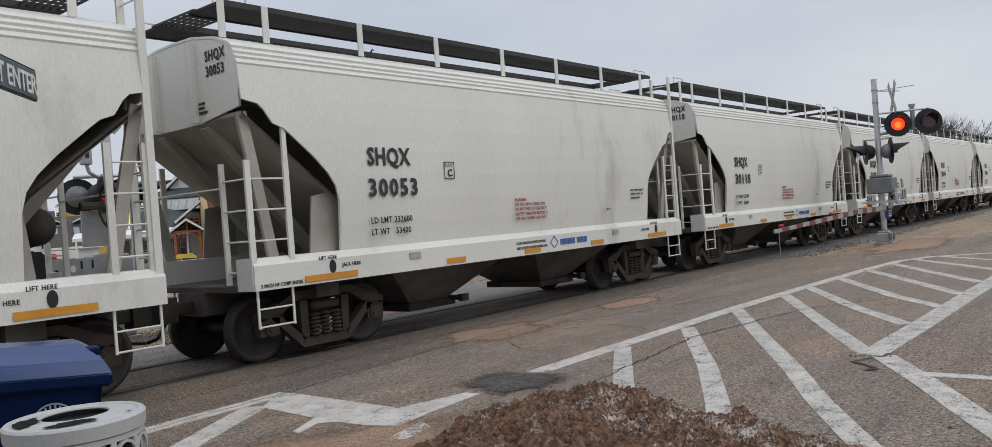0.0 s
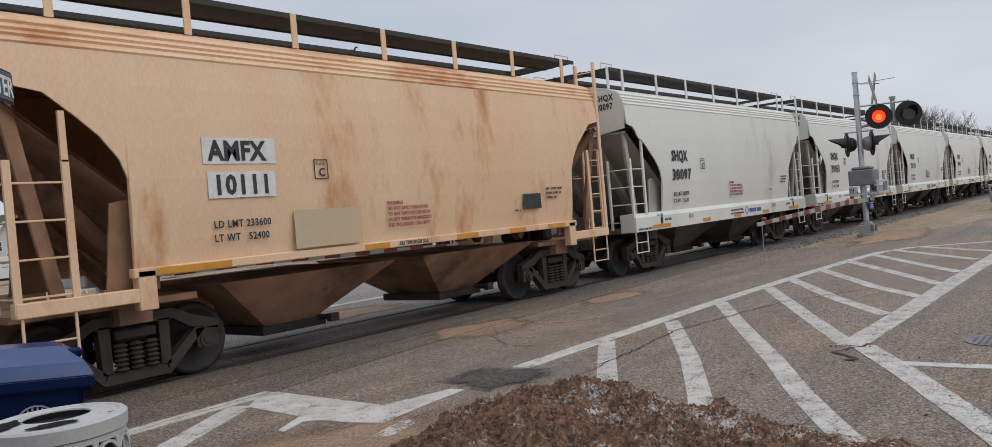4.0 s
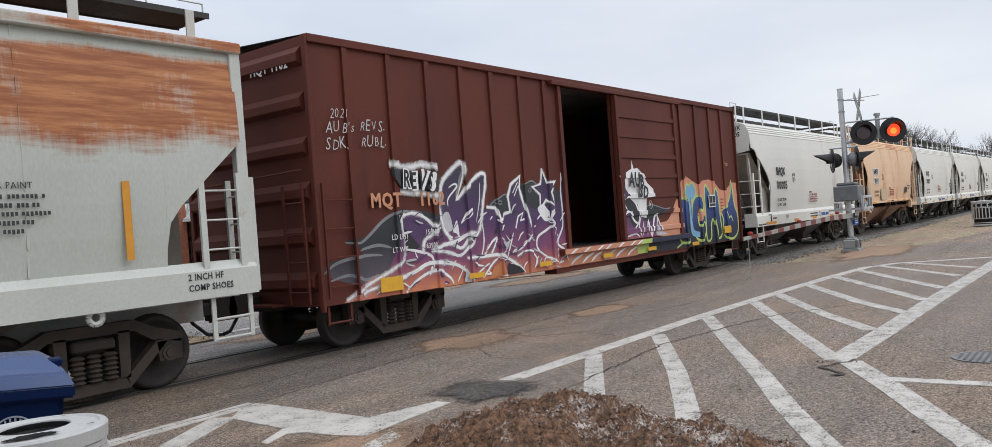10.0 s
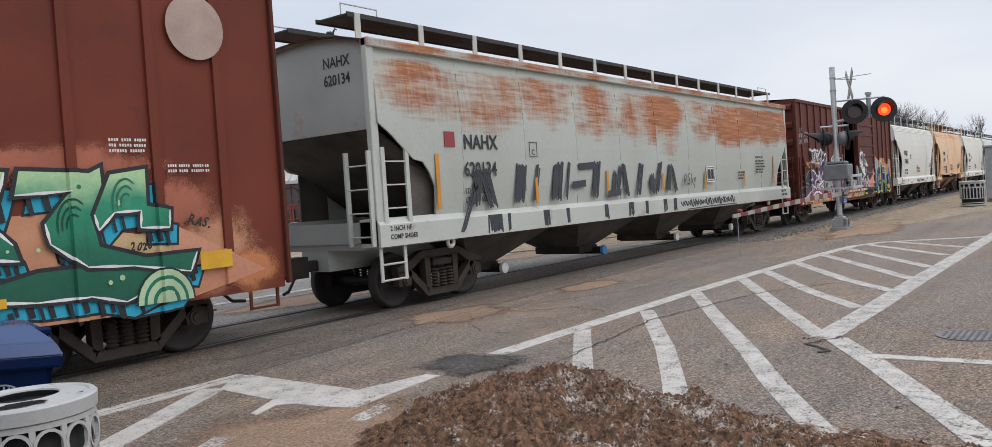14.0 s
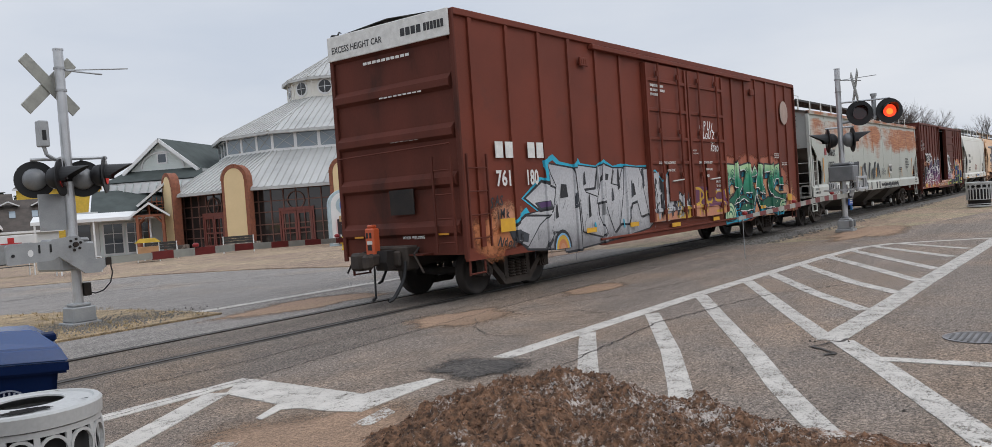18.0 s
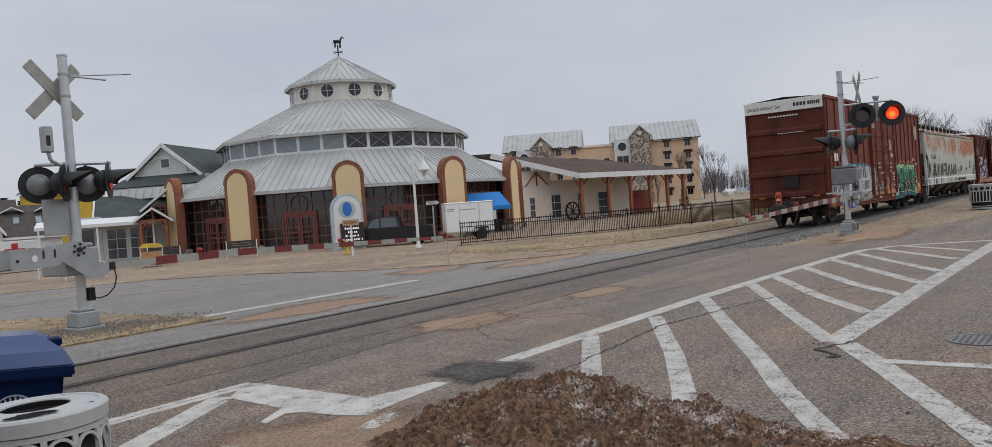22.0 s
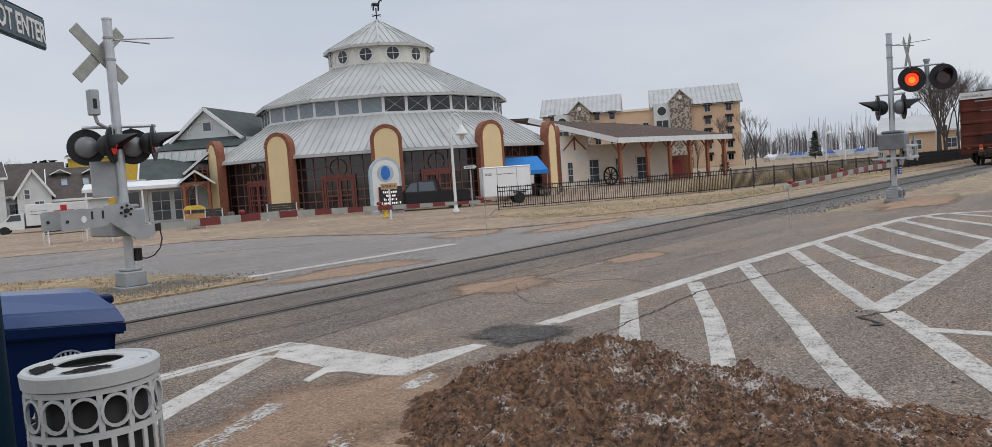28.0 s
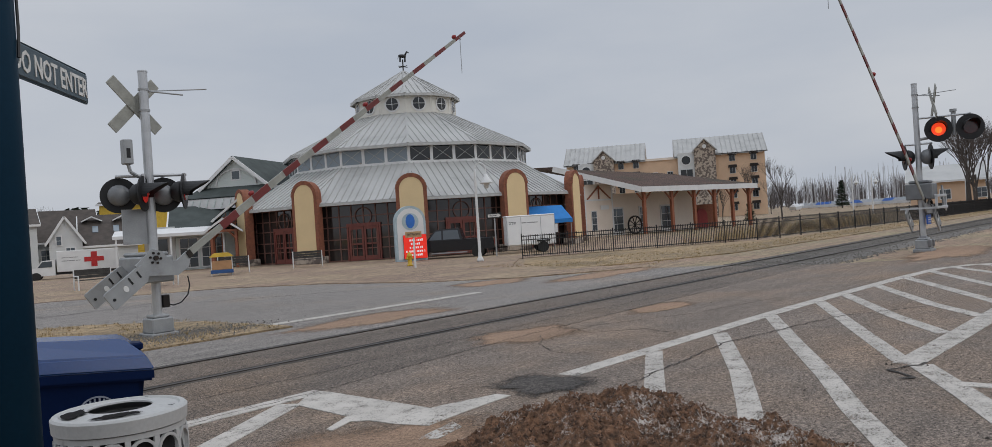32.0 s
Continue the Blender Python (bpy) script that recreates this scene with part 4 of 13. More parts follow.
def hopper_marks(car, mark, number, limit, weight, tan=False):
    h = 5.875
    x0 = -3.86
    y = -1.60
    if tan:
        for x, z, w, t in ((-3.58, 2.71, 1.02, 0.32), (-3.54, 2.28, 0.94, 0.32)):
            bm = bmesh.new()
            box(bm, x - 0.06, x + w, y + 0.006, y + 0.012, z - 0.05, z + t - 0.04)
            part("number_panel", bm, WHITEINK, car, "white painted number panel")
        x0 = -3.56
        lettering(mark, 0.34, INK, car, side_plane(x0, 2.71, y), 0.90, bold=0.012, spacing=1.05)
        lettering(number, 0.34, INK, car, side_plane(x0 + 0.03, 2.28, y), 0.92, bold=0.012)
        zl = 1.86
    else:
        lettering(mark, 0.36, INK, car, side_plane(x0, 2.66, y), 0.84, bold=0.011, spacing=1.08)
        lettering(number, 0.36, INK, car, side_plane(x0 - 0.02, 2.20, y), 0.98, bold=0.011, spacing=1.2)
        zl = 1.80
    lettering("LD LMT " + limit, 0.13, INK, car, side_plane(x0, zl, y + 0.02), 0.88, bold=0.003)
    lettering("LT WT   " + weight, 0.13, INK, car, side_plane(x0, zl - 0.17, y + 0.03), 0.88, bold=0.003)
    # plate box
    bm = bmesh.new()
    xp = x0 + 1.62
    for a in ((xp, xp + 0.24, 2.44, 2.452), (xp, xp + 0.24, 2.70, 2.712), (xp, xp + 0.012, 2.44, 2.71), (xp + 0.23, xp + 0.242, 2.44, 2.71)):
        box(bm, a[0], a[1], y - 0.001, y + 0.004, a[2], a[3])
    part("plate_mark", bm, INK, car)
    lettering("PLATE", 0.06, INK, car, side_plane(xp + 0.03, 2.635, y), 0.9)
    lettering("C", 0.16, INK, car, side_plane(xp + 0.075, 2.48, y), 1.0, bold=0.004)
    warn = ("WARNING", "DO NOT APPLY VIBRATORS", "TO ANY PART OF CAR BODY", "EXCEPT VIBRATOR BRACKETS", "USE ON LOADED CAR ONLY")
    for k, t in enumerate(warn):
        lettering(t, 0.075, REDINK, car, side_plane(-0.45 if not tan else -0.6, 2.02 - 0.085 * k, y + 0.012), 0.86, bold=0.002)
    bm = bmesh.new()
    small_lines(bm, 3.62, 2.16, (0.55, 0.5, 0.36), 0.045, 0.085, y + 0.008, 3)
    small_lines(bm, 2.6, 1.78, (0.16,), 0.035, 0.06, y + 0.022, 4)
    tagged(part("small_print", bm, INK, car, "rows of small black stencilled print"), kind="stuff")
    bm = bmesh.new()
    if not tan:
        lettering("LIFT HERE", 0.07, INK, car, side_plane(-h + 1.02, 1.355, -1.583), 0.9, bold=0.002)
        lettering("JACK HERE", 0.07, INK, car, side_plane(-h + 1.42, 1.235, -1.583), 0.9, bold=0.002)
        lettering("2 INCH HF COMP SHOES", 0.065, INK, car, side_plane(-h + 0.08, 1.075, -1.583), 0.82, bold=0.002)
        lettering("LIFT HERE", 0.07, INK, car, side_plane(h - 1.5, 1.355, -1.583), 0.9, bold=0.002)
        lettering("JACK HERE", 0.07, INK, car, side_plane(h - 1.9, 1.235, -1.583), 0.9, bold=0.002)
        lettering("CLOSE AND LOCK HATCH COVERS", 0.062, INK, car, side_plane(-0.49, 1.245, -1.583), 0.8, bold=0.002)
        lettering("AND OUTLETS BEFORE MOVING CAR", 0.062, INK, car, side_plane(-0.49, 1.155, -1.583), 0.8, bold=0.002)
        for x, w in ((-5.11, 0.92), (-2.32, 0.45), (-0.26, 0.46), (1.92, 0.46), (4.24, 0.84)):
            reflector(car, x, 1.075, w, 0.085)
        # maker's mark: plain diamond and bars
        for a in range(4):
            p, q = [(0.66 + 0.12 * math.cos(math.pi * k / 2), 1.22 + 0.11 * math.sin(math.pi * k / 2)) for k in (a, a + 1)]
            strip(bm, (p[0], -1.584, p[1]), (q[0], -1.584, q[1]), 0.006, 0.014)
        x = 0.86
        for w in (0.09, 0.08, 0.09, 0.08, 0.08, 0.09, -0.05, 0.08, 0.08, 0.09, 0.12):
            if w > 0:
                box(bm, x, x + w - 0.018, -1.588, -1.583, 1.155, 1.265)
            x += abs(w)
        part("maker_mark", bm, BLUEINK, car, "blue maker's mark")
        bm = bmesh.new()
        for x, w, z in ((-3.14, 0.24, 1.22), (2.75, 0.24, 1.22)):
            box(bm, x, x + w, -1.592, -1.583, z, z + 0.10)
        part("placard_holder", bm, GRIMY_PALE, car, "small grey placard holder")
    else:
        lettering("ARI THROUGH SILL", 0.085, INK, car, side_plane(-0.4, 1.385, -1.574), 0.8, bold=0.003)
        for x, w in ((-4.35, 1.0), (-1.1, 0.5), (0.95, 0.55), (2.4, 0.5), (3.6, 0.6)):
            reflector(car, x, 1.375, w, 0.075, -1.572)
        bm.free()
        bm = bmesh.new()
        box(bm, 2.87, 3.41, y, y + 0.006, 1.78, 2.06)
        part("data_box", bm, INK, car, "black stencilled data box")
    if tan:
        for z in (4.09, 3.89):
            bm = bmesh.new()
            box(bm, -h + 0.022, -h + 0.028, -1.30, -0.74, z - 0.025, z + 0.16)
            part("number_panel", bm, WHITEINK, car, "white painted number panel")
    lettering(mark, 0.19, INK, car, pose(-h + 0.02, -0.78, 4.10, 90, 0, -90), 0.84, bold=0.006)
    lettering(number, 0.19, INK, car, pose(-h + 0.02, -0.78, 3.90, 90, 0, -90), 0.84, bold=0.006)
    bm = bmesh.new()
    for k, w in enumerate((0.3, 0.28, 0.4)):
        box(bm, -h + 0.018, -h + 0.024, -0.55 - w * 0.5, -0.55, 3.55 - 0.06 * k, 3.58 - 0.06 * k)
    tagged(part("small_print", bm, INK, car), kind="stuff")


def place_car(car, s0, s1):
    s = (s0 + s1) / 2
    car.matrix_basis = pose(s, TRACK_Y, 0)
    cars.append((car, s))
    return car


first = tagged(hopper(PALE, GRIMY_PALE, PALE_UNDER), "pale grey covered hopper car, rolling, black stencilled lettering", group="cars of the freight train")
place_car(first, 6.03, 17.78)


def truck_wheels(car):
    for o in car.children_recursive:
        if o.name.startswith("wheelset"):
            wheelsets.append((o, o.matrix_basis.translation.x))


pale_cars = [first]
for s0 in (-6.9, -32.75, 19.1, 32.1, 45.1, 58.1):
    c = copy_thing(first, pose(0, 0, 0))
    truck_wheels(c)
    place_car(c, s0, s0 + 11.75)
    pale_cars.append(c)
for c, (number, limit, weight) in zip(pale_cars, (("30053", "232600", "53400"), ("30097", "232900", "53100"), ("30005", "232700", "53300"), ("30118", "232700", "53300"),
                                                  ("30051", "232700", "53300"), ("30044", "232600", "53400"), ("30061", "232600", "53400"))):
    hopper_marks(c, "SHQX", number, limit, weight)
tan_car = tagged(hopper(TAN, TAN_UNDER, TAN_UNDER, False), "tan covered hopper car streaked with rust, rolling", group="cars of the freight train")
place_car(tan_car, -19.82, -8.07)
hopper_marks(tan_car, "AMFX", "10111", "233600", "52400", True)
bm = bmesh.new()
box(bm, -2.35, -1.15, -1.592, -1.586, 1.50, 2.02)
part("paint_patch", bm, mat("faded_patch", (0.50, 0.41, 0.27), (0.58, 0.40, 0.24), 0.6, 0, 1.2, 40, 0.03), tan_car, "patch of pale fresh paint")


# ---- long hopper and box cars ----
def long_hopper():
    L = 20.2
    h = L / 2
    car = empty("covered_hopper_car", "long grey covered hopper car, rust-burnt along its eaves", "freight car", "cars of the freight train")
    zt, zb = 4.22, 1.53
    prof = lambda z: 1.49 + 0.095 * (1 - ((z - 2.8) / 1.4) ** 2)
    left = [(0.12, 3.03), (0.4, 2.84), (0.62, 2.66), (0.88, 2.46), (1.1, 2.42), (1.25, 2.25), (1.38, 2.02), (1.40, 1.75), (1.405, zb)]
    right = [(0.12, 3.05), (0.6, 2.62), (1.0, 2.25), (1.15, 2.05), (1.20, 1.75), (1.205, zb)]
    st = [(-h + a, z) for a, z in left] + [(-h + 1.5 + (L - 3.0) * k / 20, zb) for k in range(21)] + [(h - a, z) for a, z in right[::-1]]
    bm = bmesh.new()
    flank(bm, st, zt, prof)
    part("side_sheet", bm, RUSTED, car, "grey side sheet with brushed rust patches")
    # panel seams
    for k in range(10):
        x = -h + 2.15 + 1.95 * k * (L - 3.0) / (1.95 * 9)
        if abs(x) < h - 1.3:
            bm = bmesh.new()
            for z0 in [1.55 + 0.3 * j for j in range(9)]:
                y = prof(z0 + 0.15)
                box(bm, x - 0.012, x + 0.012, -y - 0.004, -y + 0.01, z0, z0 + 0.3)
            part("seam", bm, RUSTED, car)
    bm = bmesh.new()
    for s in (-1, 1):
        box(bm, -h, h, min(s * 1.42, s * 1.585), max(s * 1.42, s * 1.585), 4.20, 4.34, 0.015)
    part("eave_rail", bm, RUSTED, car, "rusty top chord")
    bm = bmesh.new()
    ys = [(-1.44, 4.33), (-1.0, 4.44), (-0.5, 4.51), (0, 4.53), (0.5, 4.51), (1.0, 4.44), (1.44, 4.33)]
    for a, b in zip(ys, ys[1:]):
        bm.faces.new([bm.verts.new(p) for p in ((-h, *a), (h, *a), (h, *b), (-h, *b))])
        bm.faces.new([bm.verts.new(p) for p in ((-h, a[0], a[1] - 0.04), (h, a[0], a[1] - 0.04), (h, b[0], b[1] - 0.04), (-h, b[0], b[1] - 0.04))])
    part("roof", bm, RUSTED, car)
    bm = bmesh.new()
    box(bm, -h + 1.2, h - 1.2, -0.3, 0.3, 4.52, 4.62, 0.03)
    part("hatch_trough", bm, RUSTED, car)
    for s in (-1, 1):
        bm = bmesh.new()
        pr = [(1.585, 1.10), (1.59, 1.44), (1.50, 1.545), (1.15, 1.545), (1.15, 1.10)]
        a = [bm.verts.new((-h, s * y, z)) for y, z in pr]
        b = [bm.verts.new((h, s * y, z)) for y, z in pr]
        bm.faces.new(a)
        bm.faces.new(b[::-1])
        for k in range(5):
            bm.faces.new((a[k], a[(k + 1) % 5], b[(k + 1) % 5], b[k]))
        part("side_sill", bm, GREYSILL, car)
    for sgn in (-1, 1):
        X = lambda d: sgn * (h - d)
        bm = bmesh.new()
        for d in (0.10, 0.13):
            bm.faces.new([bm.verts.new((X(d), y, z)) for y, z in [(-1.48, 2.95), (-1.50, 4.3)] + ys + [(1.50, 4.3), (1.48, 2.95)]])
        part("end_sheet", bm, GREYEND, car)
        bm = bmesh.new()
        for a, b in (((0.12, 3.0), (2.8, 1.35)), ((0.12, 2.96), (2.8, 1.31))):
            bm.faces.new([bm.verts.new(p) for p in ((X(a[0]), -1.46, a[1]), (X(b[0]), -1.46, b[1]), (X(b[0]), 1.46, b[1]), (X(a[0]), 1.46, a[1]))])
        part("slope_sheet", bm, PALE_UNDER, car, "grimy sloping end sheet")
        for y in (-1.49, 1.49):
            bm = bmesh.new()
            box(bm, min(X(0.0), X(0.16)), max(X(0.0), X(0.16)), y - 0.055, y + 0.055, 1.10, 4.33, 0.01)
            part("corner_post", bm, GREYSILL, car, "pale grey corner post")
            bm = bmesh.new()
            ladder(bm, X(0.18), y * 1.045, X(0.72), 1.18, 2.65, 4, "x")
            part("ladder", bm, GREYSILL, car)
            bm = bmesh.new()
            ladder(bm, X(-0.05), y, y * 0.66, 1.12, 2.60, 4, "y")
            part("ladder", bm, GREYSILL, car)
            bm = bmesh.new()
            for d in (0.08, 0.62):
                box(bm, X(d) - 0.03, X(d) + 0.03, y - 0.012, y + 0.012, 0.55, 1.12)
            for z in (0.57, 0.82):
                bar(bm, (X(0.08), y, z), (X(0.62), y, z), 0.018, 6)
            part("step", bm, GREYSILL, car)
            bm = bmesh.new()
            slab(bm, [(X(0.95), 1.2), (X(1.6), 1.2), (X(1.6), 2.2), (X(1.2), 2.3), (X(0.95), 2.4)], y * 0.93 - 0.015, y * 0.93 + 0.015)
            part("shear_plate", bm, PALE_UNDER, car)
        bm = bmesh.new()
        box(bm, min(X(0.03), X(2.3)), max(X(0.03), X(2.3)), -1.2, 1.2, 1.06, 1.16)
        part("end_platform", bm, GREYEND, car)
        bm = bmesh.new()
        box(bm, min(X(0.03), X(3.0)), max(X(0.03), X(3.0)), -0.32, 0.32, 0.72, 1.058)
        part("centre_sill", bm, GREYEND, car)
        bm = bmesh.new()
        box(bm, min(X(0.0), X(0.06)), max(X(0.0), X(0.06)), -1.4, 1.4, 1.163, 1.50)
        part("end_beam", bm, GREYEND, car)
        coupler(car, X(0.03), sgn)
        truck(car, X(1.95))
        for y in (-0.72, 0.72):
            bm = bmesh.new()
            x0, x1 = (-h + 0.10, 0.0) if sgn < 0 else (0.0, h - 0.10)
            grating(bm, x0, x1, y - 0.34, y + 0.34, 4.80, 22, 0.08)
            for e in (-0.36, 0.36):
                box(bm, x0, x1, y + e - 0.014, y + e + 0.014, 4.75, 4.825)
            part("roof_walk", bm, GRATING, car, "dark steel grating roof walk")
        for y in (-0.95, 0.95):
            bm = bmesh.new()
            bar(bm, (X(0.1), y, 4.8), (X(0.1), y, 4.98), 0.012, 5)
            bar(bm, (X(0.9), y, 4.8), (X(0.9), y, 4.98), 0.012, 5)
            bar(bm, (X(0.1), y, 4.98), (X(0.9), y, 4.98), 0.012, 5)
            part("grab_iron", bm, GREYSILL, car)
    for k in range(14):
        x = -h + 0.3 + 1.5 * k
        for y in (-1.10, 1.10):
            bm = bmesh.new()
            box(bm, x - 0.06, x + 0.06, y - 0.012, y + 0.012, 4.42, 4.82)
            part("walk_post", bm, GREYSILL, car)
    for cx in (-6.3, -2.3, 1.8, 5.9):
        bm = bmesh.new()
        lo = [bm.verts.new((cx + dx, y, 0.48)) for dx, y in ((-0.40, -0.55), (0.40, -0.55), (0.40, 0.55), (-0.40, 0.55))]
        hi = [bm.verts.new((cx + dx, y, 1.2)) for dx, y in ((-1.65, -1.42), (1.65, -1.42), (1.65, 1.42), (-1.65, 1.42))]
        bm.faces.new(lo[::-1])
        bm.faces.new(hi)
        for k in range(4):
            bm.faces.new((lo[k], lo[(k + 1) % 4], hi[(k + 1) % 4], hi[k]))
        ch = part("hopper_chute", bm, PALE_UNDER, car, "dusty hopper chute")
        bm = bmesh.new()
        box(bm, cx - 0.42, cx + 0.42, -0.62, 0.62, 0.34, 0.49, 0.01)
        bar(bm, (cx + 0.25, -0.85, 0.36), (cx + 0.25, 0.85, 0.36), 0.09, 12)
        part("outlet_tube", bm, UNDER, ch)
        bm = bmesh.new()
        bar(bm, (cx + 0.25, -0.92, 0.36), (cx + 0.25, -0.85, 0.36), 0.11, 12)
        part("outlet_cap", bm, BLUECAP if cx == -2.3 else WHITEINK, ch, "plastic outlet cap")
    for x in (-8.35, 8.0):
        bm = bmesh.new()
        for k in range(10):
            a, b = 2 * math.pi * k / 10, 2 * math.pi * (k + 1) / 10
            bar(bm, (x + 0.08 * math.cos(a), -1.5, 1.05 + 0.08 * math.sin(a)), (x + 0.08 * math.cos(b), -1.5, 1.05 + 0.08 * math.sin(b)), 0.035, 6)
        part("towing_eye", bm, GREYSILL, car)
    y = -1.60
    bm = bmesh.new()
    box(bm, -8.45, -8.18, y, y + 0.006, 2.67, 2.93)
    part("red_square", bm, REDINK, car, "red painted square")
    lettering("NAHX", 0.36, INK, car, side_plane(-7.95, 2.64, y), 0.95, bold=0.006, spacing=1.0)
    lettering("620134", 0.36, INK, car, side_plane(-7.97, 2.16, y), 0.88, bold=0.006, spacing=1.0)
    lettering("LD LMT 220500", 0.14, INK, car, side_plane(-7.95, 1.86, y + 0.02), 0.85, bold=0.002, spacing=1.0)
    lettering("LT WT   65500", 0.14, INK, car, side_plane(-7.95, 1.70, y + 0.03), 0.85, bold=0.002, spacing=1.0)
    lettering("2 INCH HF", 0.11, INK, car, side_plane(-h + 0.22, 1.34, -1.594), 0.85, bold=0.002)
    lettering("COMP SHOES", 0.11, INK, car, side_plane(-h + 0.22, 1.21, -1.594), 0.85, bold=0.002)
    lettering("2 INCH HF", 0.11, INK, car, side_plane(h - 1.0, 1.34, -1.594), 0.85, bold=0.002)
    lettering("COMP SHOES", 0.11, INK, car, side_plane(h - 1.0, 1.21, -1.594), 0.85, bold=0.002)
    lettering("INTERIOR PAINT", 0.10, INK, car, side_plane(6.7, 2.48, y), 0.85)
    bm = bmesh.new()
    for a in ((-5.93, -5.67, 2.50, 2.512), (-5.93, -5.67, 2.78, 2.792), (-5.93, -5.918, 2.50, 2.79), (-5.68, -5.668, 2.50, 2.79)):
        box(bm, a[0], a[1], y, y + 0.005, a[2], a[3])
    small_lines(bm, 6.7, 2.42, (0.8, 0.75, 0.85, 0.7, 0.6), 0.05, 0.09, y, 5)
    small_lines(bm, 5.1, 2.08, (0.55, 0.5, 0.4), 0.05, 0.09, y, 6)
    tagged(part("small_print", bm, INK, car, "rows of small black stencilled print"), kind="stuff")
    lettering("C", 0.16, INK, car, side_plane(-5.86, 2.54, y), 1.0)
    bm = bmesh.new()
    for x0, x1, z0, z1 in ((2.75, 3.25, 1.85, 1.872), (2.75, 3.25, 2.2, 2.222), (2.75, 2.772, 1.85, 2.2), (3.228, 3.25, 1.85, 2.2), (2.80, 2.985, 1.90, 2.17), (3.02, 3.20, 1.90, 2.17)):
        box(bm, x0, x1, y - 0.002, y + 0.006, z0, z1)
    part("data_box", bm, INK, car, "black framed data box")
    bm = bmesh.new()
    box(bm, 2.71, 3.29, y + 0.001, y + 0.005, 1.81, 2.26)
    part("data_plate", bm, WHITEINK, car, "white plate behind the data box")
    for x, z0, z1 in ((-8.72, 1.62, 2.55), (-5.80, 1.58, 2.1), (-2.95, 1.62, 2.2), (-0.10, 1.7, 2.1), (2.58, 1.62, 2.1), (5.62, 1.62, 2.05), (8.36, 1.65, 2.55)):
        bm = bmesh.new()
        box(bm, x, x + 0.09, y - 0.001, y + 0.006, z0, z1)
        part("reflector", bm, YELLOW, car, "amber vertical reflective strip")
    lettering("NAHX", 0.24, INK, car, pose(-h + 0.092, -0.45, 4.0, 90, 0, -90), 0.9, bold=0.003, spacing=1.0)
    lettering("620134", 0.24, INK, car, pose(-h + 0.092, -0.45, 3.72, 90, 0, -90), 0.85, bold=0.003, spacing=1.0)
    return car


GREYSILL = mat("worn_grey_paint", (0.52, 0.53, 0.49), (0.46, 0.47, 0.43), 0.6, 0, 0.8, 40, 0.05, dirt=(0.30, 0.13, 0.06), dirt_amount=0.05)
GREYEND = mat("grey_end_paint", (0.40, 0.41, 0.39), (0.33, 0.34, 0.32), 0.6, 0, 0.8, 40, 0.05, dirt=(0.34, 0.15, 0.07), dirt_amount=0.12)
BLUECAP = mat("blue_plastic", (0.05, 0.25, 0.55), None, 0.5)
SPRAYS = {k: mat("spray_" + k, c, tuple(v * 0.8 for v in c), 0.65, 0, 2.0, 30, 0.02) for k, c in {
    "white": (0.80, 0.79, 0.78), "black": (0.02, 0.02, 0.024), "violet": (0.095, 0.045, 0.14), "plum": (0.16, 0.05, 0.14), "orange": (0.55, 0.20, 0.08), "peach": (0.58, 0.27, 0.15),
    "navy": (0.035, 0.06, 0.16), "sky": (0.20, 0.42, 0.62), "lime": (0.48, 0.60, 0.16), "silver": (0.42, 0.43, 0.43), "grey": (0.22, 0.225, 0.23), "aqua": (0.02, 0.40, 0.58),
    "jade": (0.012, 0.17, 0.10), "deep_green": (0.006, 0.07, 0.045), "pale": (0.52, 0.53, 0.53), "mint": (0.46, 0.62, 0.38), "gold": (0.60, 0.36, 0.04), "mauve": (0.16, 0.045, 0.10), "charcoal": (0.045, 0.05, 0.06), "salmon": (0.42, 0.13, 0.075), "cream": (0.62, 0.42, 0.22)}.items()}


def ribbons(bm, lines, w, y, taper=0.0):
    """Brush strokes as thin plates on a wall at y: each a polyline of (x, z)."""
    k = 0
    for pts in lines:
        for (xa, za), (xb, zb) in zip(pts, pts[1:]):
            d = Vector((xb - xa, zb - za))
            if d.length < 1e-4:
                continue
            d.normalize()
            e, n = d * w * 0.35, Vector((-d.y, d.x)) * w / 2
            a, b = Vector((xa, za)) - e, Vector((xb, zb)) + e
            quad = [a + n * (1 - taper), a - n * (1 - taper), b - n, b + n]
            yy = y - 0.0004 * (k % 12)
            k += 1
            slab(bm, [tuple(v) for v in quad], yy, y + 0.006)


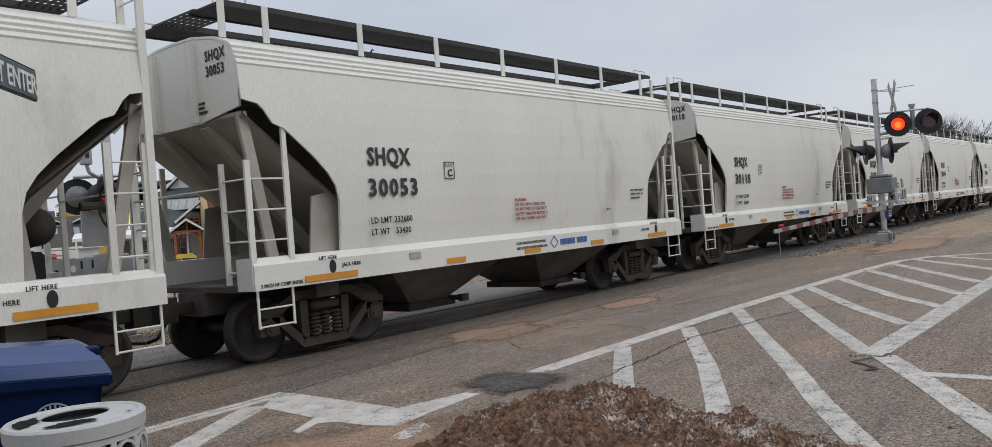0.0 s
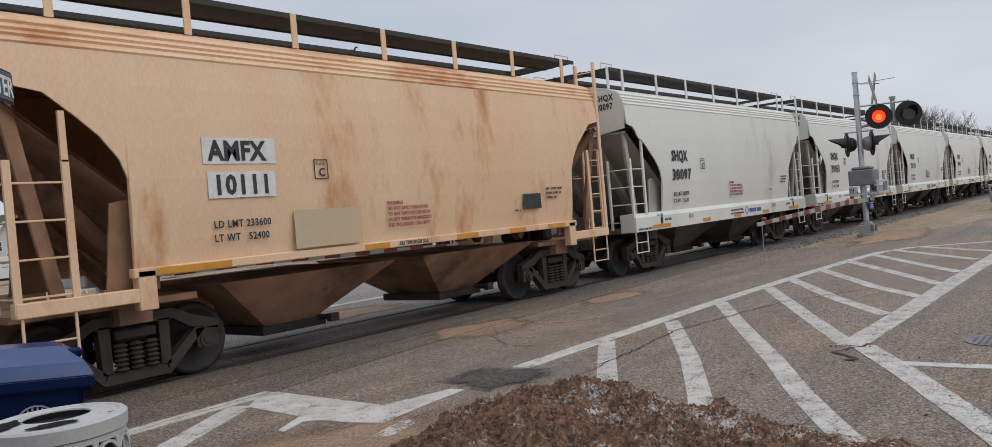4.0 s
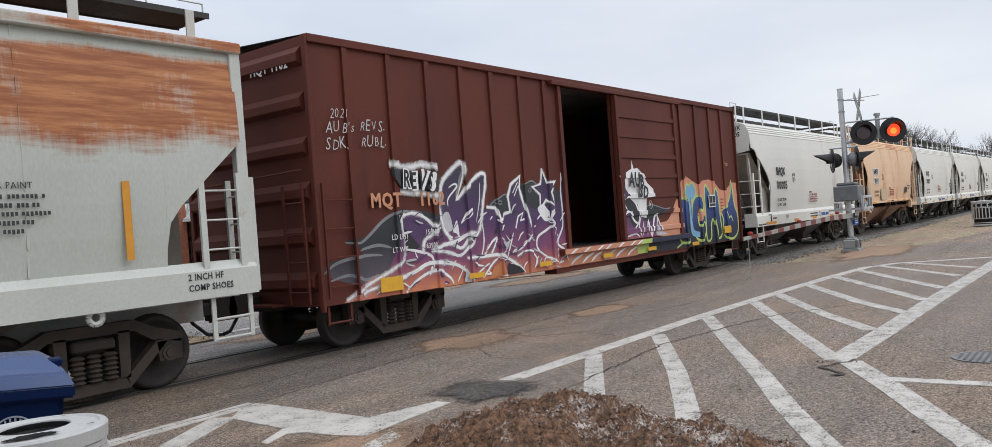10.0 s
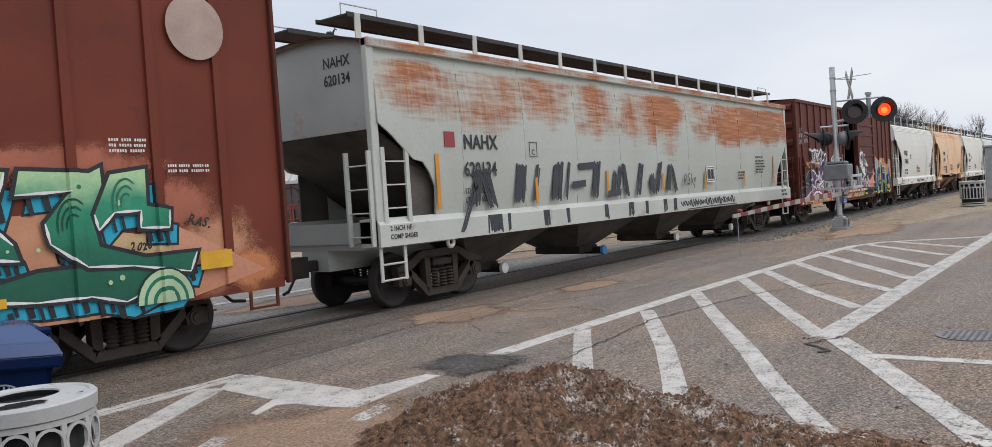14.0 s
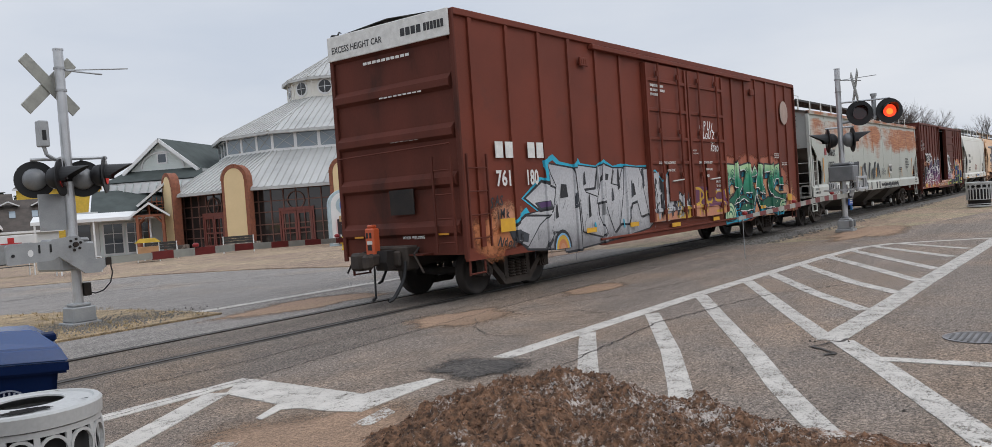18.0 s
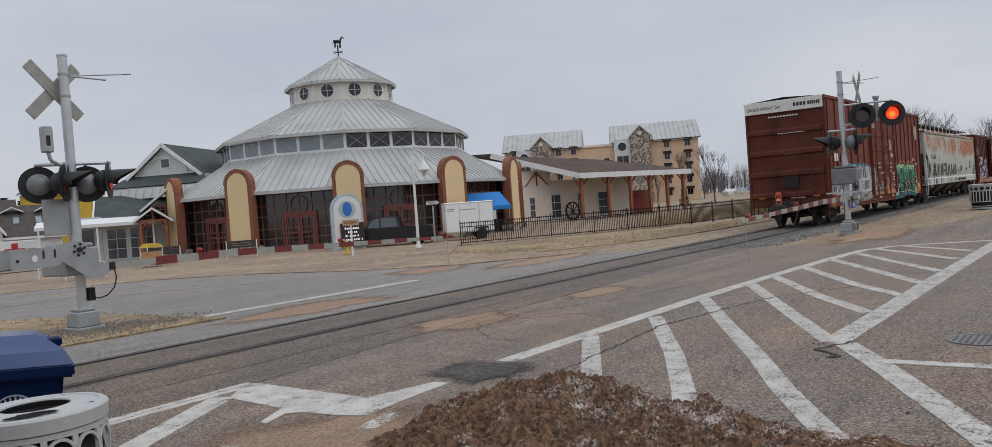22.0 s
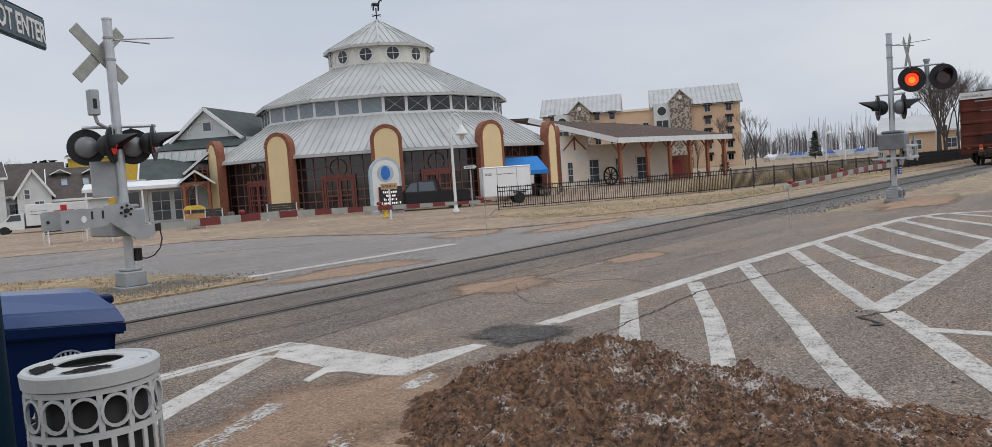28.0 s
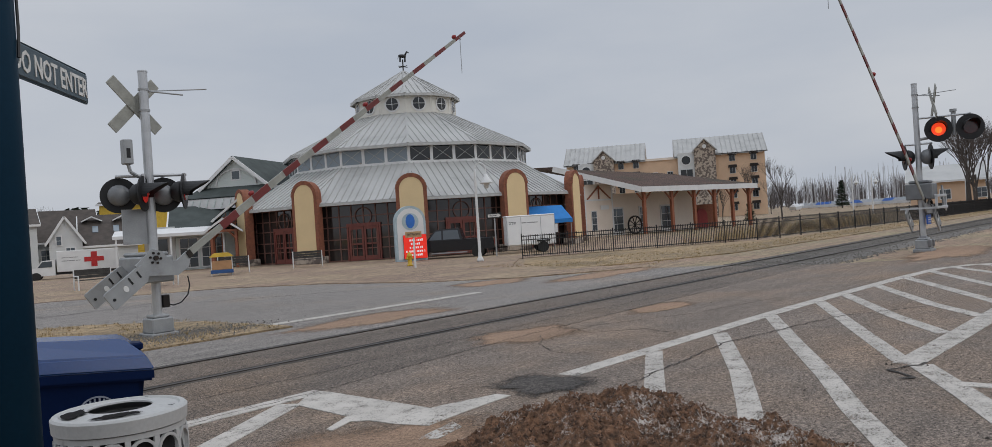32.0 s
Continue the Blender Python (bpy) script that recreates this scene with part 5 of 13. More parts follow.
def fade(name, stops, speck=0.10, rough=0.65):
    """Sprayed colour that runs from one tone to the next over the height of the car side."""
    m = bpy.data.materials.new(name)
    m.use_nodes = True
    n, l = m.node_tree.nodes, m.node_tree.links
    b = n["Principled BSDF"]
    b.inputs["Roughness"].default_value = rough
    co = n.new("ShaderNodeTexCoord")
    sep = n.new("ShaderNodeSeparateXYZ")
    l.new(co.outputs["Object"], sep.inputs[0])
    q = n.new("ShaderNodeTexNoise")
    q.inputs["Scale"].default_value, q.inputs["Detail"].default_value = 1.7, 6
    l.new(co.outputs["Object"], q.inputs["Vector"])
    wob = n.new("ShaderNodeMath")
    wob.operation = "MULTIPLY_ADD"
    wob.inputs[1].default_value = 0.7
    l.new(q.outputs["Fac"], wob.inputs[0])
    l.new(sep.outputs["Z"], wob.inputs[2])
    z0, z1 = stops[0][0] + 0.35, stops[-1][0] + 0.35
    mr = n.new("ShaderNodeMapRange")
    mr.inputs[1].default_value, mr.inputs[2].default_value = z0, z1
    l.new(wob.outputs[0], mr.inputs[0])
    cr_ = n.new("ShaderNodeValToRGB")
    el = cr_.color_ramp.elements
    el[0].color, el[1].color = (*stops[0][1], 1), (*stops[-1][1], 1)
    for z, c in stops[1:-1]:
        el.new((z + 0.35 - z0) / (z1 - z0)).color = (*c, 1)
    l.new(mr.outputs[0], cr_.inputs["Fac"])
    g = n.new("ShaderNodeTexNoise")
    g.inputs["Scale"].default_value, g.inputs["Detail"].default_value = 22.0, 5
    l.new(co.outputs["Object"], g.inputs["Vector"])
    gr = n.new("ShaderNodeMapRange")
    gr.inputs[3].default_value, gr.inputs[4].default_value = 1 - 2 * speck, 1 + 2 * speck
    l.new(g.outputs["Fac"], gr.inputs[0])
    sc = n.new("ShaderNodeVectorMath")
    sc.operation = "SCALE"
    l.new(cr_.outputs["Color"], sc.inputs[0])
    l.new(gr.outputs[0], sc.inputs["Scale"])
    l.new(sc.outputs[0], b.inputs["Base Color"])
    return m


SPRAYS["violet_fade"] = fade("violet_fade", ((0.75, (0.58, 0.20, 0.085)), (1.02, (0.36, 0.11, 0.10)), (1.28, (0.19, 0.055, 0.13)), (1.75, (0.075, 0.035, 0.105)), (2.5, (0.040, 0.028, 0.060))))
SPRAYS["jade_fade"] = fade("jade_fade", ((0.9, (0.006, 0.085, 0.048)), (1.5, (0.008, 0.135, 0.078)), (1.95, (0.025, 0.26, 0.15)), (2.25, (0.40, 0.60, 0.33))))
SPRAYS["silver_fade"] = fade("silver_fade", ((0.7, (0.16, 0.155, 0.16)), (1.2, (0.44, 0.44, 0.45)), (1.8, (0.50, 0.50, 0.51)), (2.4, (0.38, 0.38, 0.40))), 0.16)
SPRAYS["blue_fade"] = fade("blue_fade", ((0.8, (0.010, 0.014, 0.022)), (1.15, (0.014, 0.022, 0.055)), (1.6, (0.022, 0.045, 0.17)), (2.3, (0.045, 0.11, 0.30))))
SPRAYS["soot_fade"] = fade("soot_fade", ((1.0, (0.09, 0.07, 0.09)), (1.6, (0.020, 0.022, 0.026)), (2.4, (0.030, 0.034, 0.036))))
SPRAYS["peach_fade"] = fade("peach_fade", ((0.8, (0.50, 0.21, 0.12)), (1.6, (0.60, 0.29, 0.18)), (2.5, (0.56, 0.23, 0.14))))


def curve(pts, closed=False, steps=5):
    """A smooth run through the points."""
    n = len(pts)
    out = []
    for i in range(n if closed else n - 1):
        p = [Vector(pts[(i + k) % n] if closed else pts[min(max(i + k, 0), n - 1)]) for k in (-1, 0, 1, 2)]
        for s in range(steps):
            t = s / steps
            out.append(0.5 * (2 * p[1] + (p[2] - p[0]) * t + (2 * p[0] - 5 * p[1] + 4 * p[2] - p[3]) * t * t + (3 * p[1] - p[0] - 3 * p[2] + p[3]) * t ** 3))
    if not closed:
        out.append(Vector(pts[-1]))
    return out


class Mural:
    """Sprayed shapes on a car side, layer on layer, laid over the posts and ribs of the wall."""

    def __init__(self, car, base, bumps=()):
        self.car, self.base, self.bumps, self.depth, self.layers = car, base, bumps, 0, collections.defaultdict(list)

    def fill(self, colour, pts, smooth=True, steps=4):
        self.depth += 1
        ps = curve(pts, True, steps) if smooth else [Vector(p) for p in pts]
        self.layers[colour].append(([tuple(p) for p in ps], None, self.depth))

    def stroke(self, colour, pts, w, smooth=True, closed=False, ends=1.0, steps=4, square=False):
        """A line of the can: w wide, narrowing towards its ends by the share ends."""
        self.depth += 1
        ps = curve(pts, closed, steps) if smooth else [Vector(p) for p in pts] + ([Vector(pts[0])] if closed else [])
        if smooth and closed:
            ps.append(ps[0])
        n = len(ps)
        if square:
            d0, d1 = (ps[0] - ps[1]).normalized(), (ps[-1] - ps[-2]).normalized()
            ps = [ps[0] + d0 * w * 0.4] + ps[1:-1] + [ps[-1] + d1 * w * 0.4]
        left, right = [], []
        for i, p in enumerate(ps):
            a = ps[i - 1] if i else (ps[-2] if closed else p)
            b = ps[i + 1] if i < n - 1 else (ps[1] if closed else p)
            d1 = (p - a).normalized() if (p - a).length > 1e-6 else (b - p).normalized()
            d2 = (b - p).normalized() if (b - p).length > 1e-6 else d1
            nn = Vector((-d1.y - d2.y, d1.x + d2.x))
            if nn.length < 1e-3:
                nn = Vector((-d1.y, d1.x))
            nn.normalize()
            mitre = min(1.7, 1 / max(0.5, abs(nn.dot(Vector((-d1.y, d1.x))))))
            f = i / (n - 1)
            ww = w * 0.5 * mitre * (ends + (1 - ends) * math.sin(math.pi * f) ** 0.6 if ends < 1 else 1.0)
            left.append(p + nn * ww)
            right.append(p - nn * ww)
        self.layers[colour].append(([tuple(p) for p in left], [tuple(p) for p in right], self.depth))

    def haze(self, colour, pts, w, cover=0.55, smooth=True, closed=False):
        """The soft cloud round a line of the can, thinning out on both sides."""
        key = "mist_" + colour
        if key not in SPRAYS:
            SPRAYS[key] = thin_layer(SPRAYS[colour])
        self.depth += 1
        ps = curve(pts, closed, 4) if smooth else [Vector(p) for p in pts]
        if closed:
            ps.append(ps[0])
        rows = [[], [], []]
        for i, p in enumerate(ps):
            d = ps[min(i + 1, len(ps) - 1)] - ps[max(i - 1, 0)]
            n = Vector((-d.y, d.x)).normalized() * w * 0.5
            for row, f in zip(rows, (1, 0, -1)):
                row.append(tuple(p + n * f))
        self.layers[key].append((rows[0], rows[1], self.depth, (0.0, cover)))
        self.layers[key].append((rows[1], rows[2], self.depth, (cover, 0.0)))

    def wall(self, x, z):
        y = self.base
        for axis, c, hw, top in self.bumps:
            v = x if axis == "x" else z
            if abs(v - c) <= hw + 0.001:
                y = min(y, top)
        return y

    def close(self):
        for colour, shapes in self.layers.items():
            bm = bmesh.new()
            tag = bm.verts.layers.float.new("rise")
            thin = bm.verts.layers.float.new("cover")
            for a, b, d, *cover in shapes:
                rise = -0.0022 - 0.00014 * d
                if b is None:
                    vs = [bm.verts.new((x, 0, z)) for x, z in a]
                    bm.faces.new(vs)
                else:
                    vs = [bm.verts.new((x, 0, z)) for x, z in a]
                    ws = [bm.verts.new((x, 0, z)) for x, z in b]
                    for i in range(len(a) - 1):
                        bm.faces.new((vs[i], vs[i + 1], ws[i + 1], ws[i]))
                    if cover:
                        for v, w in zip(vs, ws):
                            v[thin], w[thin] = cover[0]
                    vs = vs + ws
                for v in vs:
                    v[tag] = rise
            bm.normal_update()
            bmesh.ops.triangulate(bm, faces=[f for f in bm.faces if len(f.verts) > 4])
            for axis, c, hw, top in self.bumps:
                no = (1, 0, 0) if axis == "x" else (0, 0, 1)
                for e in (-hw - 0.014, -hw, hw, hw + 0.014):
                    co = ((c + e), 0, 0) if axis == "x" else (0, 0, c + e)
                    bmesh.ops.bisect_plane(bm, geom=bm.verts[:] + bm.edges[:] + bm.faces[:], plane_co=co, plane_no=no)
            for v in bm.verts:
                v.co.y = self.wall(v.co.x, v.co.z) + v[tag]
            me = bpy.data.meshes.new("graffiti_layer")
            bm.to_mesh(me)
            bm.free()
            me.materials.append(SPRAYS[colour])
            ob = new("graffiti_layer", me)
            ob.parent = self.car
            tagged(ob, kind="stuff")


def mist(car, x, z, a, b, colour, y, k):
    """Overspray: a soft cloud of paint that thins out to nothing."""
    key = "mist_" + colour
    if key not in SPRAYS:
        SPRAYS[key] = thin_layer(SPRAYS[colour])
    verts, faces, cover = [(x, y, z)], [], [0.62]
    for f0, c in ((0.5, 0.5), (0.8, 0.25), (1.15, 0.0)):
        for i in range(36):
            t = 2 * math.pi * i / 36
            f = f0 * (1 + 0.3 * noise.noise((1.4 * math.cos(t), 1.4 * math.sin(t), k)))
            verts.append((x + a * f * math.cos(t), y, z + b * f * math.sin(t)))
            cover.append(c)
    for i in range(36):
        j = (i + 1) % 36
        faces.append((0, 1 + i, 1 + j))
        for r in range(2):
            p, q = 1 + 36 * r, 37 + 36 * r
            faces.append((p + i, q + i, q + j, p + j))
    me = bpy.data.meshes.new("overspray")
    me.from_pydata(verts, [], faces)
    me.attributes.new("cover", "FLOAT", "POINT").data.foreach_set("value", cover)
    me.materials.append(SPRAYS[key])
    ob = new("overspray", me)
    ob.parent = car


def scrawl(car, text, size, colour, x, z, y, tilt=0.0, shear=0.25, width=0.8, bold=0.012, spacing=1.0):
    """Words written with the can, slanting."""
    rnd_ = random.Random(len(text) * 7 + int(100 * abs(x)))
    px, sh = 0.0, Matrix.Identity(4)
    for ch in text:
        sh[0][1] = shear + rnd_.uniform(-0.15, 0.15)
        turn = Matrix.Rotation(math.radians(tilt), 4, "Z")
        k = size * rnd_.uniform(0.88, 1.15)
        word = lettering(ch, k, SPRAYS[colour], car, pose(x, y, z, 90, 0, 0) @ turn @ Matrix.Translation((px, rnd_.uniform(-0.05, 0.05) * size, 0)) @ Matrix.Rotation(rnd_.uniform(-0.14, 0.14), 4, "Z"), width, bold=bold, spacing=spacing, name="graffiti_letter")
        word.data.transform(sh)
        px += (max(v.co.x for v in word.data.vertices) + 0.05 * k) * width


def star(cx, cz, r, turn=0.0, inner=0.42):
    return [(cx + (r if k % 2 == 0 else r * inner) * math.sin(math.pi * k / 5 + turn), cz + (r if k % 2 == 0 else r * inner) * math.cos(math.pi * k / 5 + turn)) for k in range(10)]


def purple_mural(car, ribs):
    bumps = [("x", r, 0.06, -1.575) for r in ribs]
    a = Mural(car, -1.530, bumps)
    # smoke behind the letters
    a.fill("soot_fade", [(-7.86, 1.20), (-7.72, 1.38), (-7.1, 1.46), (-7.42, 1.66), (-6.9, 1.72), (-6.6, 1.95), (-6.2, 2.05), (-5.5, 2.0), (-5.0, 1.5), (-5.8, 1.0), (-7.06, 0.98)])
    for pts in ([(-7.88, 1.22), (-7.6, 1.36), (-7.05, 1.42), (-6.7, 1.40)], [(-7.45, 1.64), (-7.15, 1.62), (-6.95, 1.72), (-6.6, 1.95), (-6.2, 2.06), (-5.7, 1.98)], [(-7.8, 1.10), (-7.4, 1.16), (-7.1, 1.06), (-6.8, 1.12)],
                [(-7.2, 1.5), (-6.8, 1.56), (-6.5, 1.50)]):
        a.stroke("grey", pts, 0.05, ends=0.2)
    a.fill("soot_fade", [(-4.1, 2.02), (-3.75, 2.22), (-3.35, 2.30), (-3.0, 2.45), (-2.85, 2.46), (-2.55, 2.52), (-2.3, 2.32), (-1.9, 2.42), (-1.6, 2.25), (-1.46, 2.2), (-1.46, 1.6), (-4.1, 1.6)])
    a.stroke("grey", [(-4.0, 2.06), (-3.7, 2.22), (-3.35, 2.30)], 0.03, ends=0.3)
    a.stroke("grey", [(-2.9, 2.46), (-2.55, 2.52), (-2.32, 2.34)], 0.03, ends=0.3)
    a.stroke("grey", [(-3.8, 2.13), (-3.7, 2.16), (-3.6, 2.13), (-3.7, 2.10)], 0.018, closed=True)
    a.stroke("grey", [(-2.78, 2.33), (-2.70, 2.38), (-2.62, 2.35), (-2.72, 2.29)], 0.018, closed=True)
    # body of the piece
    a.fill("violet_fade", [(-7.55, 0.77), (-7.2, 1.0), (-6.6, 1.16), (-6.35, 1.5), (-6.3, 1.95), (-5.95, 2.02), (-5.45, 1.80), (-5.1, 1.9), (-4.2, 2.05), (-3.62, 1.9), (-2.9, 2.05), (-2.4, 1.95), (-1.9, 2.1), (-1.46, 2.1), (-1.46, 0.77)], False)
    # letters
    loop = [(-5.28, 2.30), (-5.18, 2.55), (-4.93, 2.73), (-4.70, 2.85), (-4.62, 2.74), (-4.68, 2.58), (-4.86, 2.22), (-4.56, 2.44), (-4.25, 2.63), (-4.06, 2.66), (-4.04, 2.50), (-4.15, 2.12), (-4.30, 1.66), (-4.58, 1.55), (-4.86, 1.38), (-5.18, 1.65), (-5.32, 2.02)]
    a.fill("violet_fade", loop)
    a.haze("white", loop, 0.17, 0.5, closed=True)
    a.stroke("white", loop, 0.05, closed=True)
    a.fill("grey", [(-4.78, 2.55), (-4.66, 2.72), (-4.70, 2.56), (-4.86, 2.26)])
    a.fill("pale", [(-5.25, 1.95), (-5.1, 2.0), (-5.02, 1.72), (-5.2, 1.70)])
    a.stroke("white", [(-5.05, 2.42), (-4.9, 2.48), (-4.84, 2.43), (-5.08, 2.24), (-5.10, 2.10)], 0.035, ends=0.3)
    a.fill("white", [(-4.80, 1.80), (-4.62, 2.0), (-4.47, 2.06), (-4.50, 1.95), (-4.66, 1.86)])
    a.fill("violet", [(-4.70, 1.86), (-4.58, 1.97), (-4.51, 2.0), (-4.54, 1.95), (-4.64, 1.88)])
    a.fill("white", [(-5.02, 1.68), (-4.90, 1.86), (-4.86, 1.58), (-4.94, 1.64)])
    a.stroke("white", [(-4.20, 2.5), (-4.24, 2.2), (-4.38, 1.8)], 0.025, ends=0.2)
    wedge = [(-6.25, 1.98), (-5.97, 2.02), (-5.72, 1.95), (-5.45, 1.78), (-5.32, 1.84), (-5.52, 1.66), (-5.72, 1.58), (-5.80, 1.38)]
    a.haze("white", wedge, 0.15, 0.5)
    a.stroke("white", wedge, 0.05, ends=0.4)
    a.fill("black", [(-6.26, 1.86), (-5.86, 1.48), (-6.02, 1.40), (-6.22, 1.42)], False)
    a.stroke("white", [(-6.30, 2.00), (-6.24, 1.5), (-6.38, 1.22), (-7.0, 1.0), (-7.5, 0.79)], 0.05, ends=0.5)
    a.haze("white", [(-6.30, 2.00), (-6.24, 1.5), (-6.38, 1.22), (-7.0, 1.0), (-7.5, 0.79)], 0.14, 0.5)
    a.stroke("white", [(-6.24, 1.46), (-5.9, 1.40), (-5.6, 1.30), (-5.55, 1.12)], 0.05, ends=0.3)
    form = [(-4.06, 2.06), (-3.80, 2.04), (-3.70, 1.80), (-3.55, 1.92), (-3.36, 1.95), (-3.40, 2.24), (-3.28, 2.46), (-2.97, 2.62), (-3.02, 2.40), (-2.90, 2.05), (-2.72, 1.60), (-3.90, 1.60)]
    a.fill("violet_fade", form, False)
    a.haze("white", form[:11], 0.14, 0.5, False)
    a.stroke("white", form[:11], 0.045, False)
    a.stroke("white", [(-3.22, 1.64), (-3.12, 1.86), (-2.96, 1.92), (-3.05, 1.78), (-2.92, 1.80)], 0.04, False)
    a.stroke("white", [(-3.24, 2.30), (-3.06, 2.50)], 0.02)
    a.stroke("white", [(-3.20, 2.24), (-3.04, 2.44)], 0.02)
    a.fill("violet_fade", [(-2.62, 1.3), (-2.55, 1.95), (-2.4, 2.05), (-1.95, 2.0), (-1.7, 2.1), (-1.55, 2.62), (-1.47, 2.5), (-1.47, 1.2)], False)
    a.stroke("white", [(-1.58, 1.9), (-1.6, 2.3), (-1.55, 2.66), (-1.48, 2.4)], 0.05, False)
    a.haze("white", star(-2.17, 2.33, 0.44, -0.12), 0.15, 0.5, False, True)
    a.fill("white", star(-2.17, 2.33, 0.44, -0.12), False)
    a.fill("violet_fade", star(-2.17, 2.33, 0.37, -0.12), False)
    a.fill("white", [(-2.45, 2.0), (-2.25, 2.06), (-2.05, 1.92), (-1.85, 2.0), (-1.95, 1.84), (-2.2, 1.72), (-2.4, 1.88)])
    a.stroke("white", [(-2.50, 1.78), (-2.3, 1.86), (-1.95, 1.68), (-2.2, 1.56), (-2.54, 1.42), (-2.50, 1.16), (-1.82, 0.86)], 0.05, ends=0.4)
    a.stroke("white", [(-1.60, 1.95), (-1.62, 1.6), (-1.85, 1.28), (-1.6, 1.12), (-1.5, 0.9)], 0.05, ends=0.4)
    # calligraphic strokes low down
    for pts, w in (([(-5.60, 1.38), (-5.31, 1.46), (-4.96, 1.50), (-4.66, 1.60), (-4.40, 1.63)], 0.09), ([(-5.60, 1.38), (-5.2, 1.34), (-4.87, 1.26), (-4.55, 1.44), (-4.30, 1.66)], 0.07), ([(-7.2, 0.86), (-6.6, 0.98), (-6.04, 1.08), (-5.66, 1.19), (-5.06, 1.13), (-4.71, 0.95), (-4.60, 0.80)], 0.085),
                   ([(-6.3, 0.78), (-5.9, 0.98), (-5.5, 1.06), (-5.2, 0.92), (-5.1, 0.80)], 0.06), ([(-4.26, 1.17), (-3.99, 1.42), (-3.82, 1.48), (-4.06, 1.16)], 0.06), ([(-4.7, 1.20), (-4.26, 1.19), (-3.71, 1.17), (-3.18, 0.92), (-3.02, 0.80)], 0.08),
                   ([(-3.54, 1.13), (-3.42, 1.35), (-3.31, 1.56)], 0.05), ([(-4.25, 1.95), (-4.2, 1.5), (-4.3, 1.2)], 0.04), ([(-3.3, 1.2), (-3.0, 1.3), (-2.7, 1.55)], 0.05), ([(-3.25, 1.12), (-2.85, 1.2), (-2.6, 1.0), (-2.75, 0.82)], 0.05),
                   ([(-4.3, 0.82), (-4.0, 1.05), (-3.85, 1.12)], 0.05), ([(-4.55, 0.86), (-4.1, 1.06)], 0.04), ([(-2.4, 0.85), (-2.3, 1.02), (-2.0, 0.95), (-2.3, 0.84)], 0.04), ([(-5.0, 0.82), (-4.85, 1.0), (-4.78, 1.08)], 0.03), ([(-6.9, 0.82), (-6.6, 0.94), (-6.3, 0.92)], 0.03)):
        a.haze("white", pts, w * 1.9, 0.45)
        a.stroke("white", pts, w * 0.72, ends=0.25)
    rnd_ = random.Random(9)
    for k in range(110):
        x, z = rnd_.uniform(-6.4, -1.6), rnd_.uniform(0.80, 1.95)
        dx, dz = rnd_.uniform(0.06, 0.30), rnd_.uniform(-0.16, 0.22)
        a.stroke(("white", "white", "soot_fade", "pale", "violet")[k % 5], [(x, z), (x + dx * 0.5, z + dz * 0.7), (x + dx, z + dz)], rnd_.uniform(0.012, 0.04), ends=0.1)
    a.fill("pale", [(-3.72, 1.42), (-3.56, 1.40), (-3.44, 1.44), (-3.58, 1.26)])
    a.fill("black", [(-3.62, 0.80), (-3.55, 1.02), (-3.2, 0.92), (-3.05, 0.80)], False)
    a.fill("pale", [(-4.85, 0.80), (-4.75, 1.02), (-4.62, 0.86), (-4.66, 0.78)], False)
    a.fill("orange", [(-4.15, 0.78), (-4.0, 0.98), (-3.75, 1.08), (-3.66, 0.82)], False)
    # name over the smoke
    a.fill("soot_fade", [(-6.40, 2.72), (-5.9, 2.66), (-5.36, 2.68), (-5.34, 2.42), (-5.6, 2.36), (-6.2, 2.40)])
    a.haze("white", [(-6.45, 2.80), (-6.0, 2.76), (-5.7, 2.80), (-5.34, 2.76)], 0.20, 0.55)
    a.haze("white", [(-6.25, 2.36), (-5.8, 2.34), (-5.4, 2.28)], 0.18, 0.55)
    a.close()
    scrawl(car, "REVS", 0.36, "white", -6.22, 2.43, -1.6105, -3, 0.10, 0.66, 0.035)
    scrawl(car, "REVS", 0.36, "black", -6.22, 2.43, -1.612, -3, 0.10, 0.66, 0.010)
    for text, size, x, z in (("2021", 0.22, -7.60, 3.46), ("AUB's", 0.27, -7.70, 3.24), ("SDK,", 0.27, -7.72, 3.00), ("REVS.", 0.27, -7.03, 3.29), ("RUBL.", 0.27, -7.03, 3.05)):
        scrawl(car, text, size * 0.85, "pale", x, z, -1.578, 2, 0.2, 0.80, -0.003)


